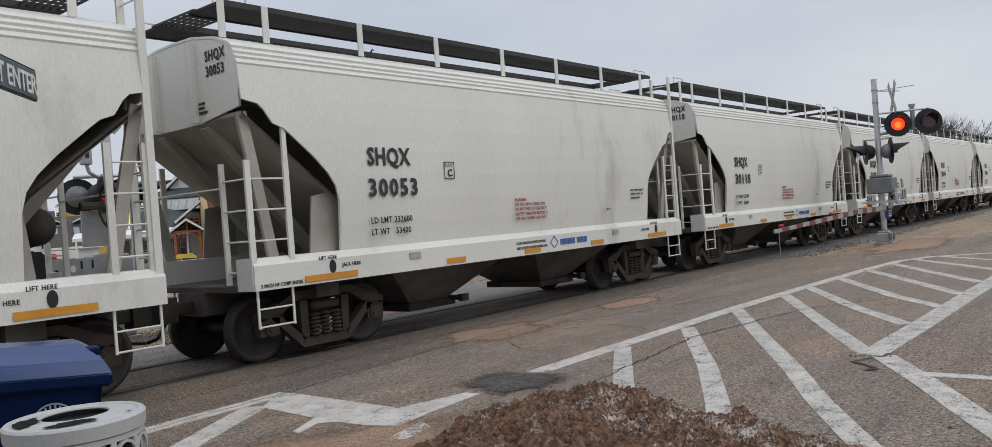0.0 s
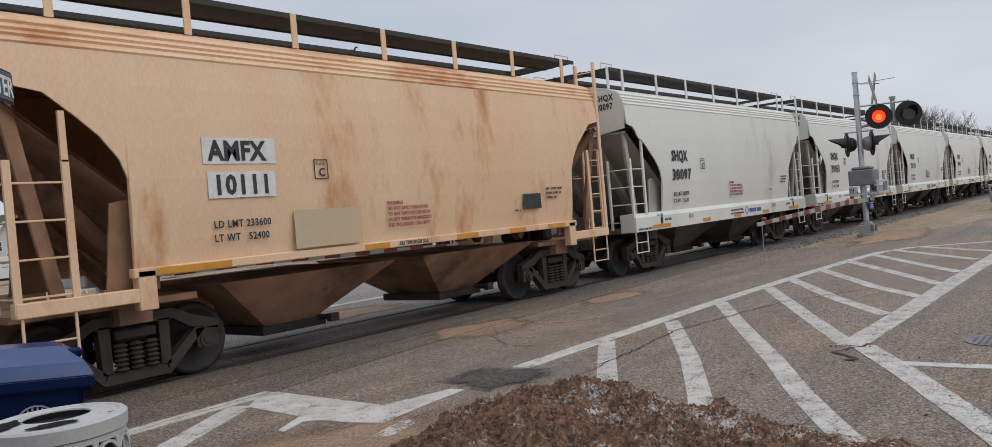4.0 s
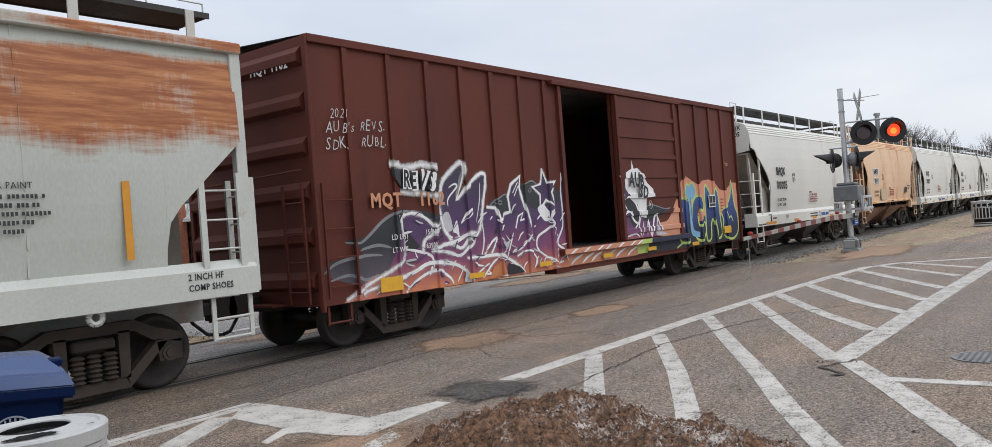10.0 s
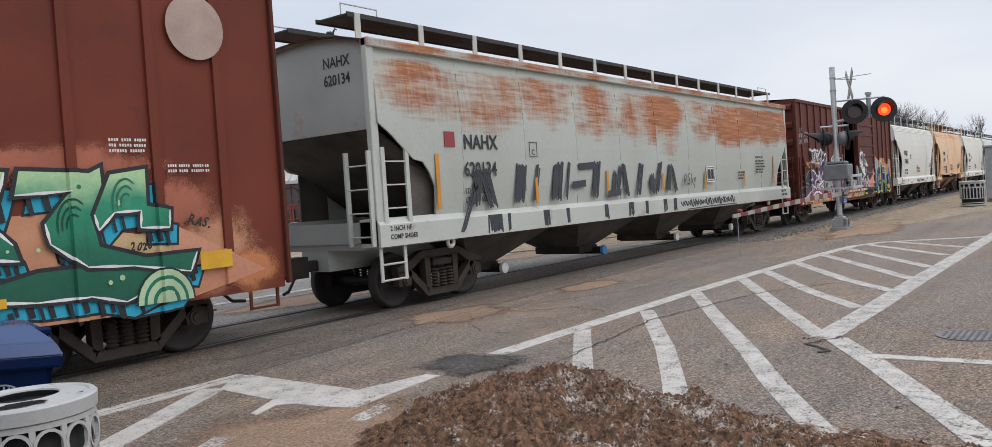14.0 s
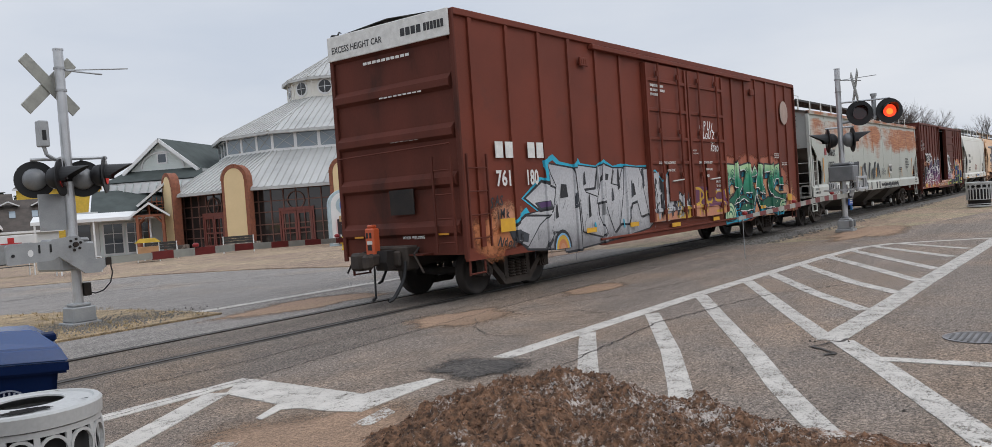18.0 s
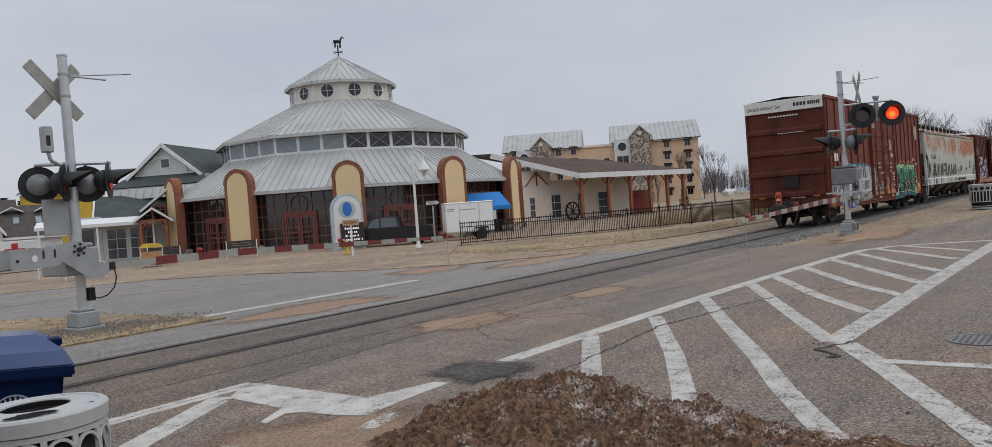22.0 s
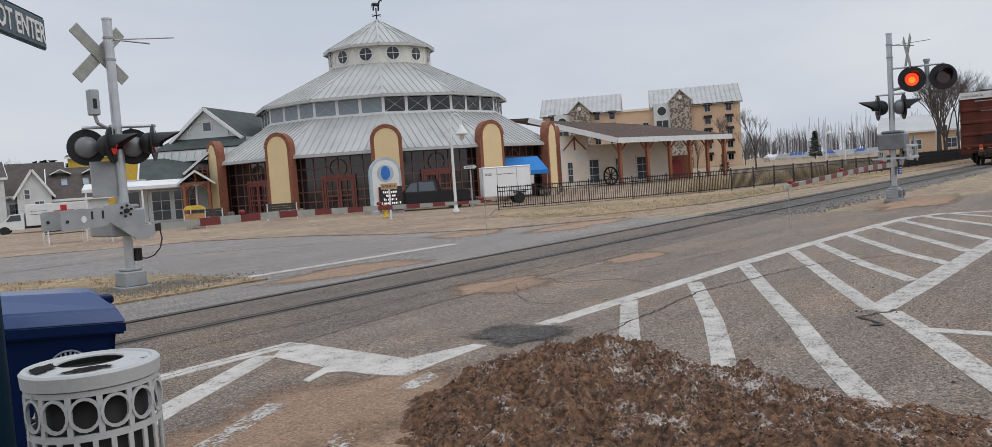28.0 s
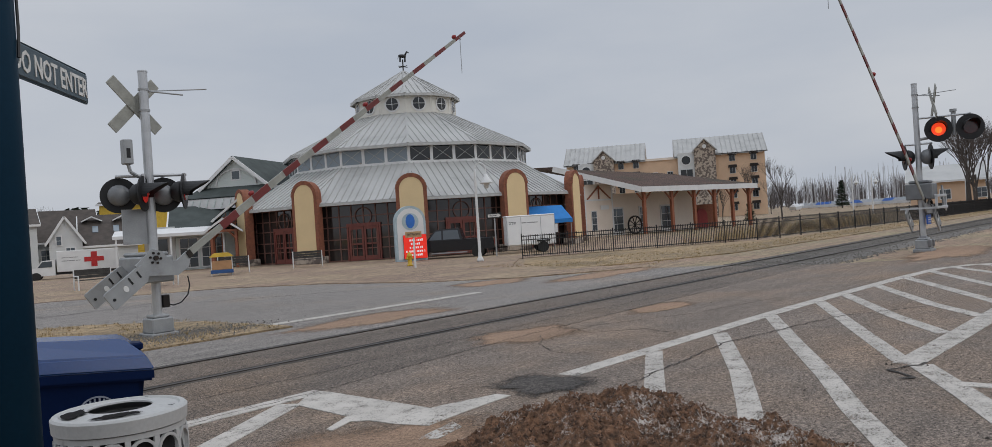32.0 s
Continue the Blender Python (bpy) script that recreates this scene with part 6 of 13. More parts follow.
def blue_mural(car, ribs):
    bumps = [("x", r, 0.06, -1.575) for r in ribs]
    a = Mural(car, -1.530, bumps)
    top = [(3.9, 2.33), (4.15, 2.50), (4.45, 2.62), (4.8, 2.50), (5.15, 2.40), (5.5, 2.50), (5.9, 2.53), (6.3, 2.45), (6.65, 2.24), (7.0, 2.20), (7.3, 2.32), (7.6, 2.44), (7.90, 2.42)]
    a.fill("peach_fade", [(3.86, 0.86), (7.90, 0.86)][::-1] + top, False)
    a.fill("blue_fade", [(3.86, 0.78), (3.86, 1.40), (4.3, 1.48), (4.7, 1.32), (5.2, 1.42), (5.6, 1.60), (6.1, 1.72), (6.6, 1.50), (7.0, 1.55), (7.4, 1.35), (7.9, 1.25), (7.9, 0.78)], False)
    dots = [[(4.26, 2.20), (4.40, 2.40), (4.60, 2.34), (4.80, 2.42), (4.98, 2.22), (4.84, 2.04), (4.60, 2.00), (4.36, 2.06)]]
    letters = [[(3.92, 1.88), (4.14, 2.02), (4.36, 1.90), (4.44, 1.5), (4.40, 1.0), (4.1, 0.92), (3.86, 1.04), (3.90, 1.5)],
               [(5.30, 2.02), (4.98, 2.04), (4.74, 1.80), (4.70, 1.35), (4.86, 1.02), (5.20, 0.92), (5.46, 1.10), (5.44, 1.34), (5.22, 1.26), (5.06, 1.30), (5.00, 1.55), (5.14, 1.74), (5.34, 1.70), (5.44, 1.86)],
               [(5.62, 2.30), (5.86, 2.18), (6.06, 1.86), (6.22, 2.22), (6.44, 2.14), (6.50, 1.5), (6.56, 1.02), (6.30, 0.92), (6.20, 1.22), (6.02, 1.46), (5.86, 1.30), (5.80, 0.95), (5.56, 0.92), (5.58, 1.5)],
               [(7.50, 2.42), (7.40, 2.05), (7.05, 1.74), (6.70, 1.62), (6.80, 1.36), (6.72, 1.05), (6.98, 0.88), (7.45, 0.86), (7.78, 1.06), (7.80, 1.50), (7.62, 1.76)]]
    for d in dots:
        a.stroke("lime", d, 0.11, closed=True)
        a.fill("sky", d)
    for q in letters:
        a.stroke("lime", q, 0.13, closed=True)
    for q in letters:
        a.fill("blue_fade", q)
    a.stroke("black", [(4.42, 2.02), (4.50, 1.6), (4.44, 1.10), (4.62, 0.98)], 0.12, ends=0.7)
    a.stroke("sky", [(4.56, 2.10), (4.60, 1.6), (4.62, 1.18), (4.84, 1.08), (5.08, 1.06)], 0.17, ends=0.7)
    a.stroke("navy", [(4.62, 2.05), (4.66, 1.5), (4.72, 1.2)], 0.03)
    for cx, cz, r in ((4.14, 1.52, 0.17), (5.02, 1.74, 0.14), (6.02, 1.72, 0.15), (6.36, 1.40, 0.17), (5.74, 1.34, 0.12), (7.44, 1.62, 0.14)):
        a.stroke("navy", star(cx, cz, r), 0.026, False, True)
    a.stroke("lime", [(6.95, 1.62), (7.12, 1.42), (7.34, 1.46), (7.46, 1.30)], 0.05, ends=0.4)
    a.stroke("lime", [(6.1, 1.46), (6.2, 1.1), (6.24, 0.86)], 0.05, ends=0.4)
    a.stroke("lime", [(3.62, 0.80), (4.06, 0.92)], 0.05)
    a.close()
    bm = bmesh.new()
    box(bm, 5.70, 6.16, -1.590, -1.585, 1.76, 2.10)
    part("number_panel", bm, WHITEINK, car, "white-framed black data panel")
    for x0, x1, z0, z1 in ((5.73, 5.92, 1.88, 2.07), (5.95, 6.13, 1.88, 2.07), (5.73, 6.13, 1.79, 1.86)):
        bm = bmesh.new()
        box(bm, x0, x1, -1.594, -1.590, z0, z1)
        part("data_box", bm, INK, car)
    bm = bmesh.new()
    small_lines(bm, 4.98, 1.80, (0.26, 0.24, 0.26, 0.2), 0.03, 0.07, -1.545, 41)
    small_lines(bm, 6.62, 1.98, (0.22, 0.2, 0.22, 0.12, 0.2), 0.03, 0.09, -1.545, 42)
    tagged(part("small_print", bm, REDINK, car, "rows of small print over the paint"), kind="stuff")
    scrawl(car, "Rusk", 0.18, "peach", 7.12, 2.92, -1.536, 0, 0.2, 0.7, 0.0)


def door_mural(car):
    bumps = [("z", z, 0.05, -1.652) for z in (1.35, 1.75, 2.15, 2.62)]
    a = Mural(car, -1.617, bumps)
    a.fill("peach_fade", [(2.5, 1.17), (2.55, 1.45), (3.0, 1.52), (3.3, 1.72), (3.60, 2.02), (3.80, 1.9), (3.80, 1.17)])
    a.fill("violet_fade", [(0.74, 1.17), (0.72, 2.60), (0.86, 2.45), (1.1, 2.2), (1.4, 1.9), (1.9, 1.6), (2.45, 1.62), (2.7, 1.17)], False)
    a.fill("soot_fade", [(1.7, 1.60), (1.9, 1.85), (2.2, 1.92), (2.9, 1.80), (3.2, 1.82), (2.6, 1.66), (2.2, 1.55)])
    a.stroke("grey", [(1.9, 1.86), (2.2, 1.93), (2.9, 1.81), (3.2, 1.83)], 0.025)
    a.fill("soot_fade", [(0.90, 2.05), (1.1, 2.12), (1.42, 1.9), (1.5, 1.6), (1.2, 1.45)])
    a.fill("white", [(0.98, 2.66), (1.2, 2.74), (1.33, 2.78), (1.36, 2.98), (1.44, 2.78), (1.62, 2.80), (1.88, 2.66), (2.05, 2.46), (2.36, 2.30), (2.38, 2.12), (1.98, 2.10), (1.90, 1.62), (1.62, 1.66), (1.5, 1.95), (1.2, 2.10), (0.98, 2.34)], False)
    for pts, w in (([(0.70, 2.62), (0.86, 2.40), (0.84, 2.05), (1.0, 1.85)], 0.06), ([(0.84, 2.04), (1.1, 2.13), (1.44, 1.95), (1.55, 1.6), (1.3, 1.4)], 0.06), ([(0.80, 1.72), (1.05, 1.80), (1.25, 1.62), (1.42, 1.50)], 0.06), ([(1.15, 1.80), (1.28, 1.58), (1.5, 1.52)], 0.05),
                   ([(1.62, 1.66), (1.5, 1.40), (1.62, 1.20)], 0.05), ([(1.66, 1.22), (1.75, 1.55)], 0.05), ([(1.9, 1.2), (1.98, 1.55), (2.12, 1.2), (2.3, 1.62), (2.46, 1.64), (2.36, 1.2)], 0.07), ([(0.85, 1.22), (1.3, 1.28), (1.5, 1.2)], 0.05), ([(2.46, 1.64), (2.6, 1.4), (2.72, 1.19)], 0.06)):
        a.stroke("white", pts, w, ends=0.3)
    a.fill("pale", [(2.36, 1.2), (2.44, 1.5), (2.56, 1.3), (2.95, 1.19)])
    a.close()
    c = Mural(car, -1.530)
    c.fill("peach_fade", [(-1.46, 0.78), (-1.46, 1.01), (1.5, 1.01), (1.5, 0.78)], False)
    c.fill("lime", [(1.5, 0.80), (1.5, 1.01), (2.1, 1.01), (2.0, 0.80)], False)
    c.fill("blue_fade", [(2.0, 0.78), (2.1, 1.01), (3.86, 1.01), (3.86, 0.78)], False)
    for x in (-1.4, -0.95, -0.6, 0.0, 0.45, 1.0):
        c.stroke("white", [(x, 0.80), (x + 0.2, 0.9), (x + 0.5, 0.98)], 0.05, ends=0.2)
    c.close()
    b = Mural(car, -1.661)
    b.fill("peach_fade", [(-1.78, 1.025), (-1.78, 1.13), (1.5, 1.13), (1.5, 1.025)], False)
    b.fill("lime", [(1.5, 1.03), (1.5, 1.13), (2.05, 1.13), (2.0, 1.03)], False)
    b.fill("blue_fade", [(2.05, 1.025), (2.05, 1.13), (4.18, 1.13), (4.18, 1.025)], False)
    for x in (-1.6, -1.1, -0.55, -0.2, 0.35, 0.9, 1.25):
        b.fill("white", [(x, 1.03), (x + 0.22, 1.12), (x + 0.34, 1.12), (x + 0.10, 1.03)], False)
    b.close()
    scrawl(car, "AUB", 0.42, "black", 1.10, 2.40, -1.664, -4, 0.05, 0.78, 0.014)
    scrawl(car, "ISD", 0.36, "black", 1.48, 2.13, -1.664, -4, 0.05, 0.85, 0.014)
    bm = bmesh.new()
    for r in (0.085, ):
        for i in range(18):
            p, q = 2 * math.pi * i / 18, 2 * math.pi * (i + 1) / 18
            strip(bm, (2.16 + 0.075 * math.cos(p), -1.62, 1.93 + 0.1 * math.sin(p)), (2.16 + 0.075 * math.cos(q), -1.62, 1.93 + 0.1 * math.sin(q)), 0.006, 0.02, (0, 1, 0))
    box(bm, 2.15, 2.17, -1.622, -1.618, 1.89, 1.97)
    part("round_mark", bm, WHITEINK, car, "white ring mark")


def silver_mural(car, ribs):
    mist(car, -8.55, 1.15, 0.65, 0.45, "orange", -1.5312, 3)
    mist(car, -8.0, 1.3, 0.7, 0.45, "peach", -1.5316, 5)
    mist(car, -8.25, 1.06, 0.5, 0.24, "orange", -1.5319, 6)
    a = Mural(car, -1.530, [("x", r, 0.06, -1.575) for r in ribs])
    for rim in ([(-7.98, 1.21), (-7.42, 1.53), (-7.32, 1.42), (-6.81, 1.42)],
                [(-6.94, 1.51), (-7.46, 1.77), (-6.87, 2.11), (-6.63, 2.08), (-6.69, 2.45), (-6.38, 2.56), (-6.15, 2.42), (-5.63, 2.35), (-5.42, 2.47), (-5.36, 2.38), (-4.68, 2.32), (-4.36, 2.47), (-3.95, 2.31), (-3.56, 2.36), (-2.83, 2.31), (-2.03, 2.32), (-1.86, 2.18)]):
        a.stroke("aqua", rim, 0.11, False)
    hull = [(-7.99, 1.18), (-7.45, 1.44), (-6.94, 1.50), (-7.44, 1.77), (-6.83, 2.08), (-6.49, 2.02), (-6.56, 2.42), (-5.63, 2.32), (-4.68, 2.32), (-4.37, 2.41), (-3.95, 2.31), (-2.04, 2.30), (-1.90, 1.65), (-1.58, 1.21), (-2.31, 0.87), (-3.84, 0.74), (-5.40, 0.66), (-6.84, 0.75), (-7.44, 0.80)]
    a.stroke("black", hull, 0.07, False, True)
    a.fill("silver_fade", hull, False)
    a.fill("silver_fade", [(-7.44, 1.77), (-6.83, 2.08), (-6.31, 1.93), (-6.45, 1.53), (-6.94, 1.50)], False)
    a.fill("charcoal", [(-7.11, 1.67), (-6.53, 1.70), (-6.45, 1.53), (-6.94, 1.50)], False)
    a.fill("violet", [(-7.0, 1.66), (-6.62, 1.68), (-6.6, 1.58), (-6.9, 1.56)], False)
    a.stroke("black", [(-7.44, 1.77), (-6.83, 2.08), (-6.31, 1.93), (-6.45, 1.53), (-6.94, 1.50)], 0.045, False, True)
    wedge = [(-7.99, 1.18), (-7.45, 1.44), (-6.57, 1.39), (-6.80, 1.10), (-7.39, 0.81), (-7.90, 1.02)]
    a.fill("silver_fade", wedge, False)
    a.fill("charcoal", [(-7.99, 1.18), (-7.70, 1.19), (-7.36, 1.08), (-7.42, 0.92), (-7.90, 1.02)], False)
    a.stroke("black", wedge, 0.045, False, True)
    letters = (
        [(-6.56, 2.42), (-5.63, 2.32), (-5.56, 1.60), (-5.52, 0.64), (-6.10, 0.63), (-6.21, 1.05), (-6.51, 1.07), (-6.84, 0.76), (-7.44, 0.81), (-6.97, 1.22), (-6.46, 1.47), (-6.30, 1.98), (-6.47, 2.22)],
        [(-5.43, 2.38), (-4.68, 2.32), (-4.81, 1.91), (-5.25, 1.89), (-5.17, 1.80), (-4.70, 1.69), (-4.69, 1.31), (-4.44, 0.92), (-4.57, 0.83), (-5.36, 0.99), (-5.40, 1.60), (-5.48, 1.96)],
        [(-4.43, 2.41), (-3.95, 2.31), (-4.09, 1.96), (-3.75, 1.91), (-3.50, 2.30), (-3.19, 2.17), (-3.61, 1.52), (-3.73, 1.06), (-4.01, 0.89), (-4.26, 1.35), (-4.35, 1.61), (-4.72, 1.57), (-4.51, 2.06)],
        [(-3.43, 2.34), (-2.69, 2.31), (-2.51, 2.02), (-2.18, 1.24), (-2.70, 1.17), (-2.86, 1.55), (-3.14, 1.50), (-3.41, 1.04), (-3.73, 1.06), (-3.52, 1.71)],
        [(-2.55, 2.26), (-2.04, 2.30), (-1.97, 1.72), (-1.52, 1.64), (-1.74, 1.22), (-2.27, 1.14), (-2.48, 1.74)],
    )
    rnd_ = random.Random(9)
    for q in letters:
        a.fill("black", [(x + 0.05, z - 0.05) for x, z in q], False)
        a.stroke("black", q, 0.055, False, True)
        a.fill("silver_fade", q, False)
        mx_, mz_ = sum(x for x, z in q) / len(q), sum(z for x, z in q) / len(q)
        # dry sweeps of grey and pale down the strokes
        for x, z in q:
            u, v = x + 0.22 * (mx_ - x), z + 0.22 * (mz_ - z)
            a.stroke(rnd_.choice(("pale", "pale", "grey", "charcoal")), [(u, v), (u + rnd_.uniform(-0.04, 0.04), v - rnd_.uniform(0.12, 0.4))], rnd_.uniform(0.015, 0.045), False, ends=0.3)
    for q in ([(-6.14, 2.01), (-5.94, 2.00), (-5.90, 1.74), (-6.21, 1.72)], [(-3.12, 1.95), (-2.98, 1.95), (-2.92, 1.68), (-3.10, 1.66)], [(-4.30, 2.20), (-4.16, 2.18), (-4.22, 2.05), (-4.34, 2.06)]):
        a.fill("black", q, False)
    for x, z in [(-5.61, 1.67), (-4.65, 2.13), (-4.03, 1.73), (-3.73, 2.08), (-3.30, 1.30), (-3.10, 1.83), (-2.23, 1.45), (-5.07, 1.52), (-6.36, 1.47), (-4.50, 1.43), (-2.51, 2.09), (-5.22, 2.11)]:
        h_ = rnd_.uniform(0.14, 0.27)
        a.fill(rnd_.choice(("black", "charcoal", "grey")), [(x - 0.05, z - h_), (x + 0.06, z - h_ * 0.8), (x + 0.03, z + h_), (x - 0.02, z + h_ * 0.7)], False)
    # creases fanning over the foot of the letters
    for k in range(90):
        x, z = rnd_.uniform(-7.2, -1.9), rnd_.uniform(0.74, 1.10) if k < 40 else rnd_.uniform(1.1, 1.95)
        if k >= 40 and x < -6.6:
            continue
        a.stroke(rnd_.choice(("black", "grey", "pale", "charcoal")), [(x, z), (x + rnd_.uniform(0.02, 0.16), z + rnd_.uniform(0.06, 0.28))], rnd_.uniform(0.015, 0.05), False, ends=0.2)
    for x, w in ((-4.9, 0.06), (-3.62, 0.05)):
        a.stroke("aqua", [(x, 1.15), (x + 0.04, 0.95)], w, False)
    for r, c in ((0.34, "black"), (0.28, "sky"), (0.24, "gold"), (0.17, "orange"), (0.10, "peach")):
        a.fill(c, [(-6.23 + r * math.cos(math.pi * k / 10), 0.70 + r * 1.15 * math.sin(math.pi * k / 10)) for k in range(11)], False)
    a.close()
    for text, size, x, z, tilt in (("SAS", 0.24, -8.62, 1.62, 10), ("iMk", 0.22, -8.42, 1.42, 4), ("Ndok", 0.24, -8.48, 0.95, -8), ("X5", 0.22, -7.9, 0.90, 10)):
        scrawl(car, text, size, "black", x, z, -1.594, tilt, 0.3, 0.8, 0.006)
    # the last letters run on over the door
    b = Mural(car, -1.622, [("z", z, 0.04, -1.660) for z in (1.25, 2.42)])
    b.fill("soot_fade", [(-2.27, 0.99), (-2.27, 2.14), (-2.0, 2.2), (-1.6, 1.9), (-1.2, 2.16), (-0.95, 1.8), (-0.25, 1.5), (-0.05, 1.3), (-0.2, 0.99)], False)
    b.stroke("aqua", [(-2.27, 2.18), (-2.0, 2.24), (-1.62, 1.96), (-1.22, 2.22)], 0.04, False)
    for q, w in (([(-1.95, 2.06), (-1.92, 1.16), (-1.2, 1.16)], 0.30), ([(-1.30, 2.0), (-1.44, 1.62), (-1.2, 1.4)], 0.24), ([(-1.0, 1.6), (-0.55, 1.48), (-0.2, 1.32)], 0.16), ([(-2.2, 1.06), (-1.4, 1.04)], 0.14), ([(-0.9, 1.2), (-0.4, 1.12)], 0.14)):
        b.stroke("silver_fade", q, w, False, square=True)
    b.stroke("black", [(-1.8, 2.05), (-1.78, 1.3), (-1.3, 1.28)], 0.04, False)
    b.fill("peach_fade", [(-2.27, 1.0), (-2.1, 1.2), (-1.5, 1.12), (-0.9, 1.22), (-0.3, 1.3), (0.04, 1.2), (0.04, 0.985), (-2.27, 0.985)], False)
    b.fill("gold", [(-0.9, 1.02), (-0.6, 1.3), (-0.1, 1.25), (0.04, 1.0)])
    rnd_ = random.Random(21)
    for k in range(95):
        x = rnd_.uniform(-2.2, -0.15)
        z = rnd_.uniform(1.0, 1.35 + 0.65 * max(0.15, -x - 0.5) / 1.7)
        dx, dz = rnd_.uniform(-0.10, 0.16), rnd_.uniform(0.05, 0.30)
        b.stroke(rnd_.choice(("silver_fade", "silver_fade", "black", "charcoal", "pale", "black", "gold" if z < 1.3 else "grey")), [(x, z), (x + dx * 0.4, z + dz * 0.6), (x + dx, z + dz)], rnd_.uniform(0.025, 0.10), False, ends=0.4)
    b.close()


def purple_word(car):
    """Plum and gold letters across the lower door."""
    a = Mural(car, -1.622, [("z", 1.25, 0.04, -1.660)])
    a.fill("mauve", [(0.16, 1.72), (0.5, 1.78), (1.6, 1.72), (2.48, 1.60), (2.5, 1.0), (0.16, 1.0)], False)
    a.fill("peach_fade", [(0.14, 1.0), (0.14, 1.5), (0.4, 1.3), (0.9, 1.2), (1.7, 1.22), (2.2, 1.1), (2.5, 1.25), (2.5, 0.99)])
    for q in ([(0.18, 1.50), (0.30, 1.30), (0.52, 1.34)], [(0.18, 1.74), (0.62, 1.70), (0.86, 1.52), (0.60, 1.36), (0.86, 1.02)], [(0.62, 1.70), (0.52, 1.0)], [(1.02, 1.62), (1.06, 1.05)], [(1.02, 1.62), (1.40, 1.58), (1.36, 1.34), (1.06, 1.34)],
              [(2.22, 1.62), (1.72, 1.60), (1.66, 1.38), (2.2, 1.32), (2.24, 1.08), (1.68, 1.06)], [(2.36, 1.66), (2.44, 1.4)]):
        a.stroke("gold", q, 0.075)
    a.close()


def green_mural(car, ribs):
    for x, z, w, h, c, k in ((3.0, 2.38, 0.9, 0.30, "salmon", 1), (4.6, 2.42, 1.3, 0.28, "salmon", 2), (6.4, 2.42, 1.3, 0.28, "salmon", 4), (8.2, 1.35, 0.85, 0.55, "peach", 6), (8.75, 1.05, 0.45, 0.35, "orange", 7), (2.45, 1.6, 0.4, 0.75, "peach", 8), (7.8, 1.9, 0.5, 0.4, "salmon", 9)):
        mist(car, x, z, w, h, c, -1.5305 - 0.0002 * k, k)
    a = Mural(car, -1.530, [("x", r, 0.06, -1.575) for r in ribs])
    a.fill("peach", [(2.72, 1.92), (3.61, 2.07), (5.06, 1.83), (6.77, 1.93), (7.26, 1.28), (7.80, 0.77), (6.78, 0.69), (5.29, 0.72), (4.15, 0.85), (2.69, 1.15)], False)
    a.fill("peach_fade", [(6.89, 1.48), (7.60, 1.72), (8.96, 1.01), (7.83, 0.77), (7.82, 1.31), (7.26, 1.32)], False)
    a.fill("peach", [(2.39, 1.64), (3.21, 1.75), (3.18, 1.45), (2.78, 1.31), (2.40, 1.36)], False)
    for q in ([(2.55, 1.38), (3.10, 1.70), (3.21, 1.69), (3.16, 1.45), (2.78, 1.31)], [(6.78, 1.67), (7.58, 1.54), (7.63, 1.32), (7.12, 1.33), (6.80, 1.53)]):
        a.fill("cream", q, False)
    letters = (
        [(2.76, 2.36), (3.35, 2.33), (3.36, 1.75), (3.28, 1.76), (3.23, 1.94), (3.08, 1.98), (2.88, 1.93), (2.81, 1.68), (2.64, 1.69), (2.64, 1.87), (2.78, 1.87)],
        [(2.40, 1.36), (2.78, 1.31), (3.18, 1.45), (3.48, 1.66), (3.31, 1.70), (3.30, 1.90), (3.42, 2.39), (3.57, 2.44), (3.69, 2.37), (3.69, 1.94), (3.83, 1.91), (3.93, 1.71), (3.55, 1.42), (3.16, 1.17), (3.26, 1.09), (3.03, 0.90), (2.51, 0.90), (2.44, 1.14)],
        [(3.76, 2.30), (4.44, 2.38), (4.69, 2.33), (4.79, 2.03), (4.83, 1.60), (4.98, 1.55), (4.79, 1.17), (4.60, 1.17), (4.69, 1.49), (4.16, 1.49), (4.20, 1.37), (3.96, 1.41), (3.96, 1.69), (4.16, 1.98), (4.27, 2.16), (4.08, 2.20), (3.80, 2.17)],
        [(3.16, 1.17), (3.68, 1.41), (4.01, 1.42), (4.58, 1.23), (4.80, 1.33), (5.04, 1.55), (5.23, 1.25), (5.51, 1.15), (6.06, 1.27), (6.64, 1.28), (7.89, 1.28), (7.76, 1.10), (7.00, 0.84), (6.60, 0.95), (6.03, 0.96), (5.55, 1.02), (5.32, 1.04), (5.03, 1.43), (4.78, 1.05), (4.42, 1.16), (4.00, 1.33), (3.67, 1.27)],
        [(3.51, 0.97), (3.89, 1.14), (4.32, 1.15), (4.78, 1.05), (4.66, 0.98), (4.16, 0.94)],
        [(4.74, 2.04), (5.03, 2.31), (5.25, 2.06), (5.08, 1.99), (4.76, 1.98)],
        [(5.39, 2.36), (5.81, 2.33), (5.74, 2.09), (5.63, 1.80), (5.84, 1.58), (5.89, 1.41), (5.59, 1.45), (5.54, 1.52), (5.47, 1.40), (5.32, 1.61), (5.05, 1.63), (5.13, 1.90), (5.31, 2.06)],
        [(5.95, 2.34), (6.68, 2.31), (6.80, 2.37), (6.81, 1.98), (6.69, 1.76), (6.73, 1.49), (7.26, 1.32), (7.93, 1.33), (7.83, 1.10), (7.11, 1.24), (6.57, 1.28), (6.21, 1.56), (6.17, 1.78), (6.46, 2.12), (5.89, 2.09)],
        [(6.91, 2.29), (7.33, 2.35), (7.32, 1.92), (7.61, 1.86), (7.59, 1.65), (7.23, 1.67), (7.25, 1.87), (6.93, 1.86), (6.74, 1.67), (6.70, 1.85)],
    )
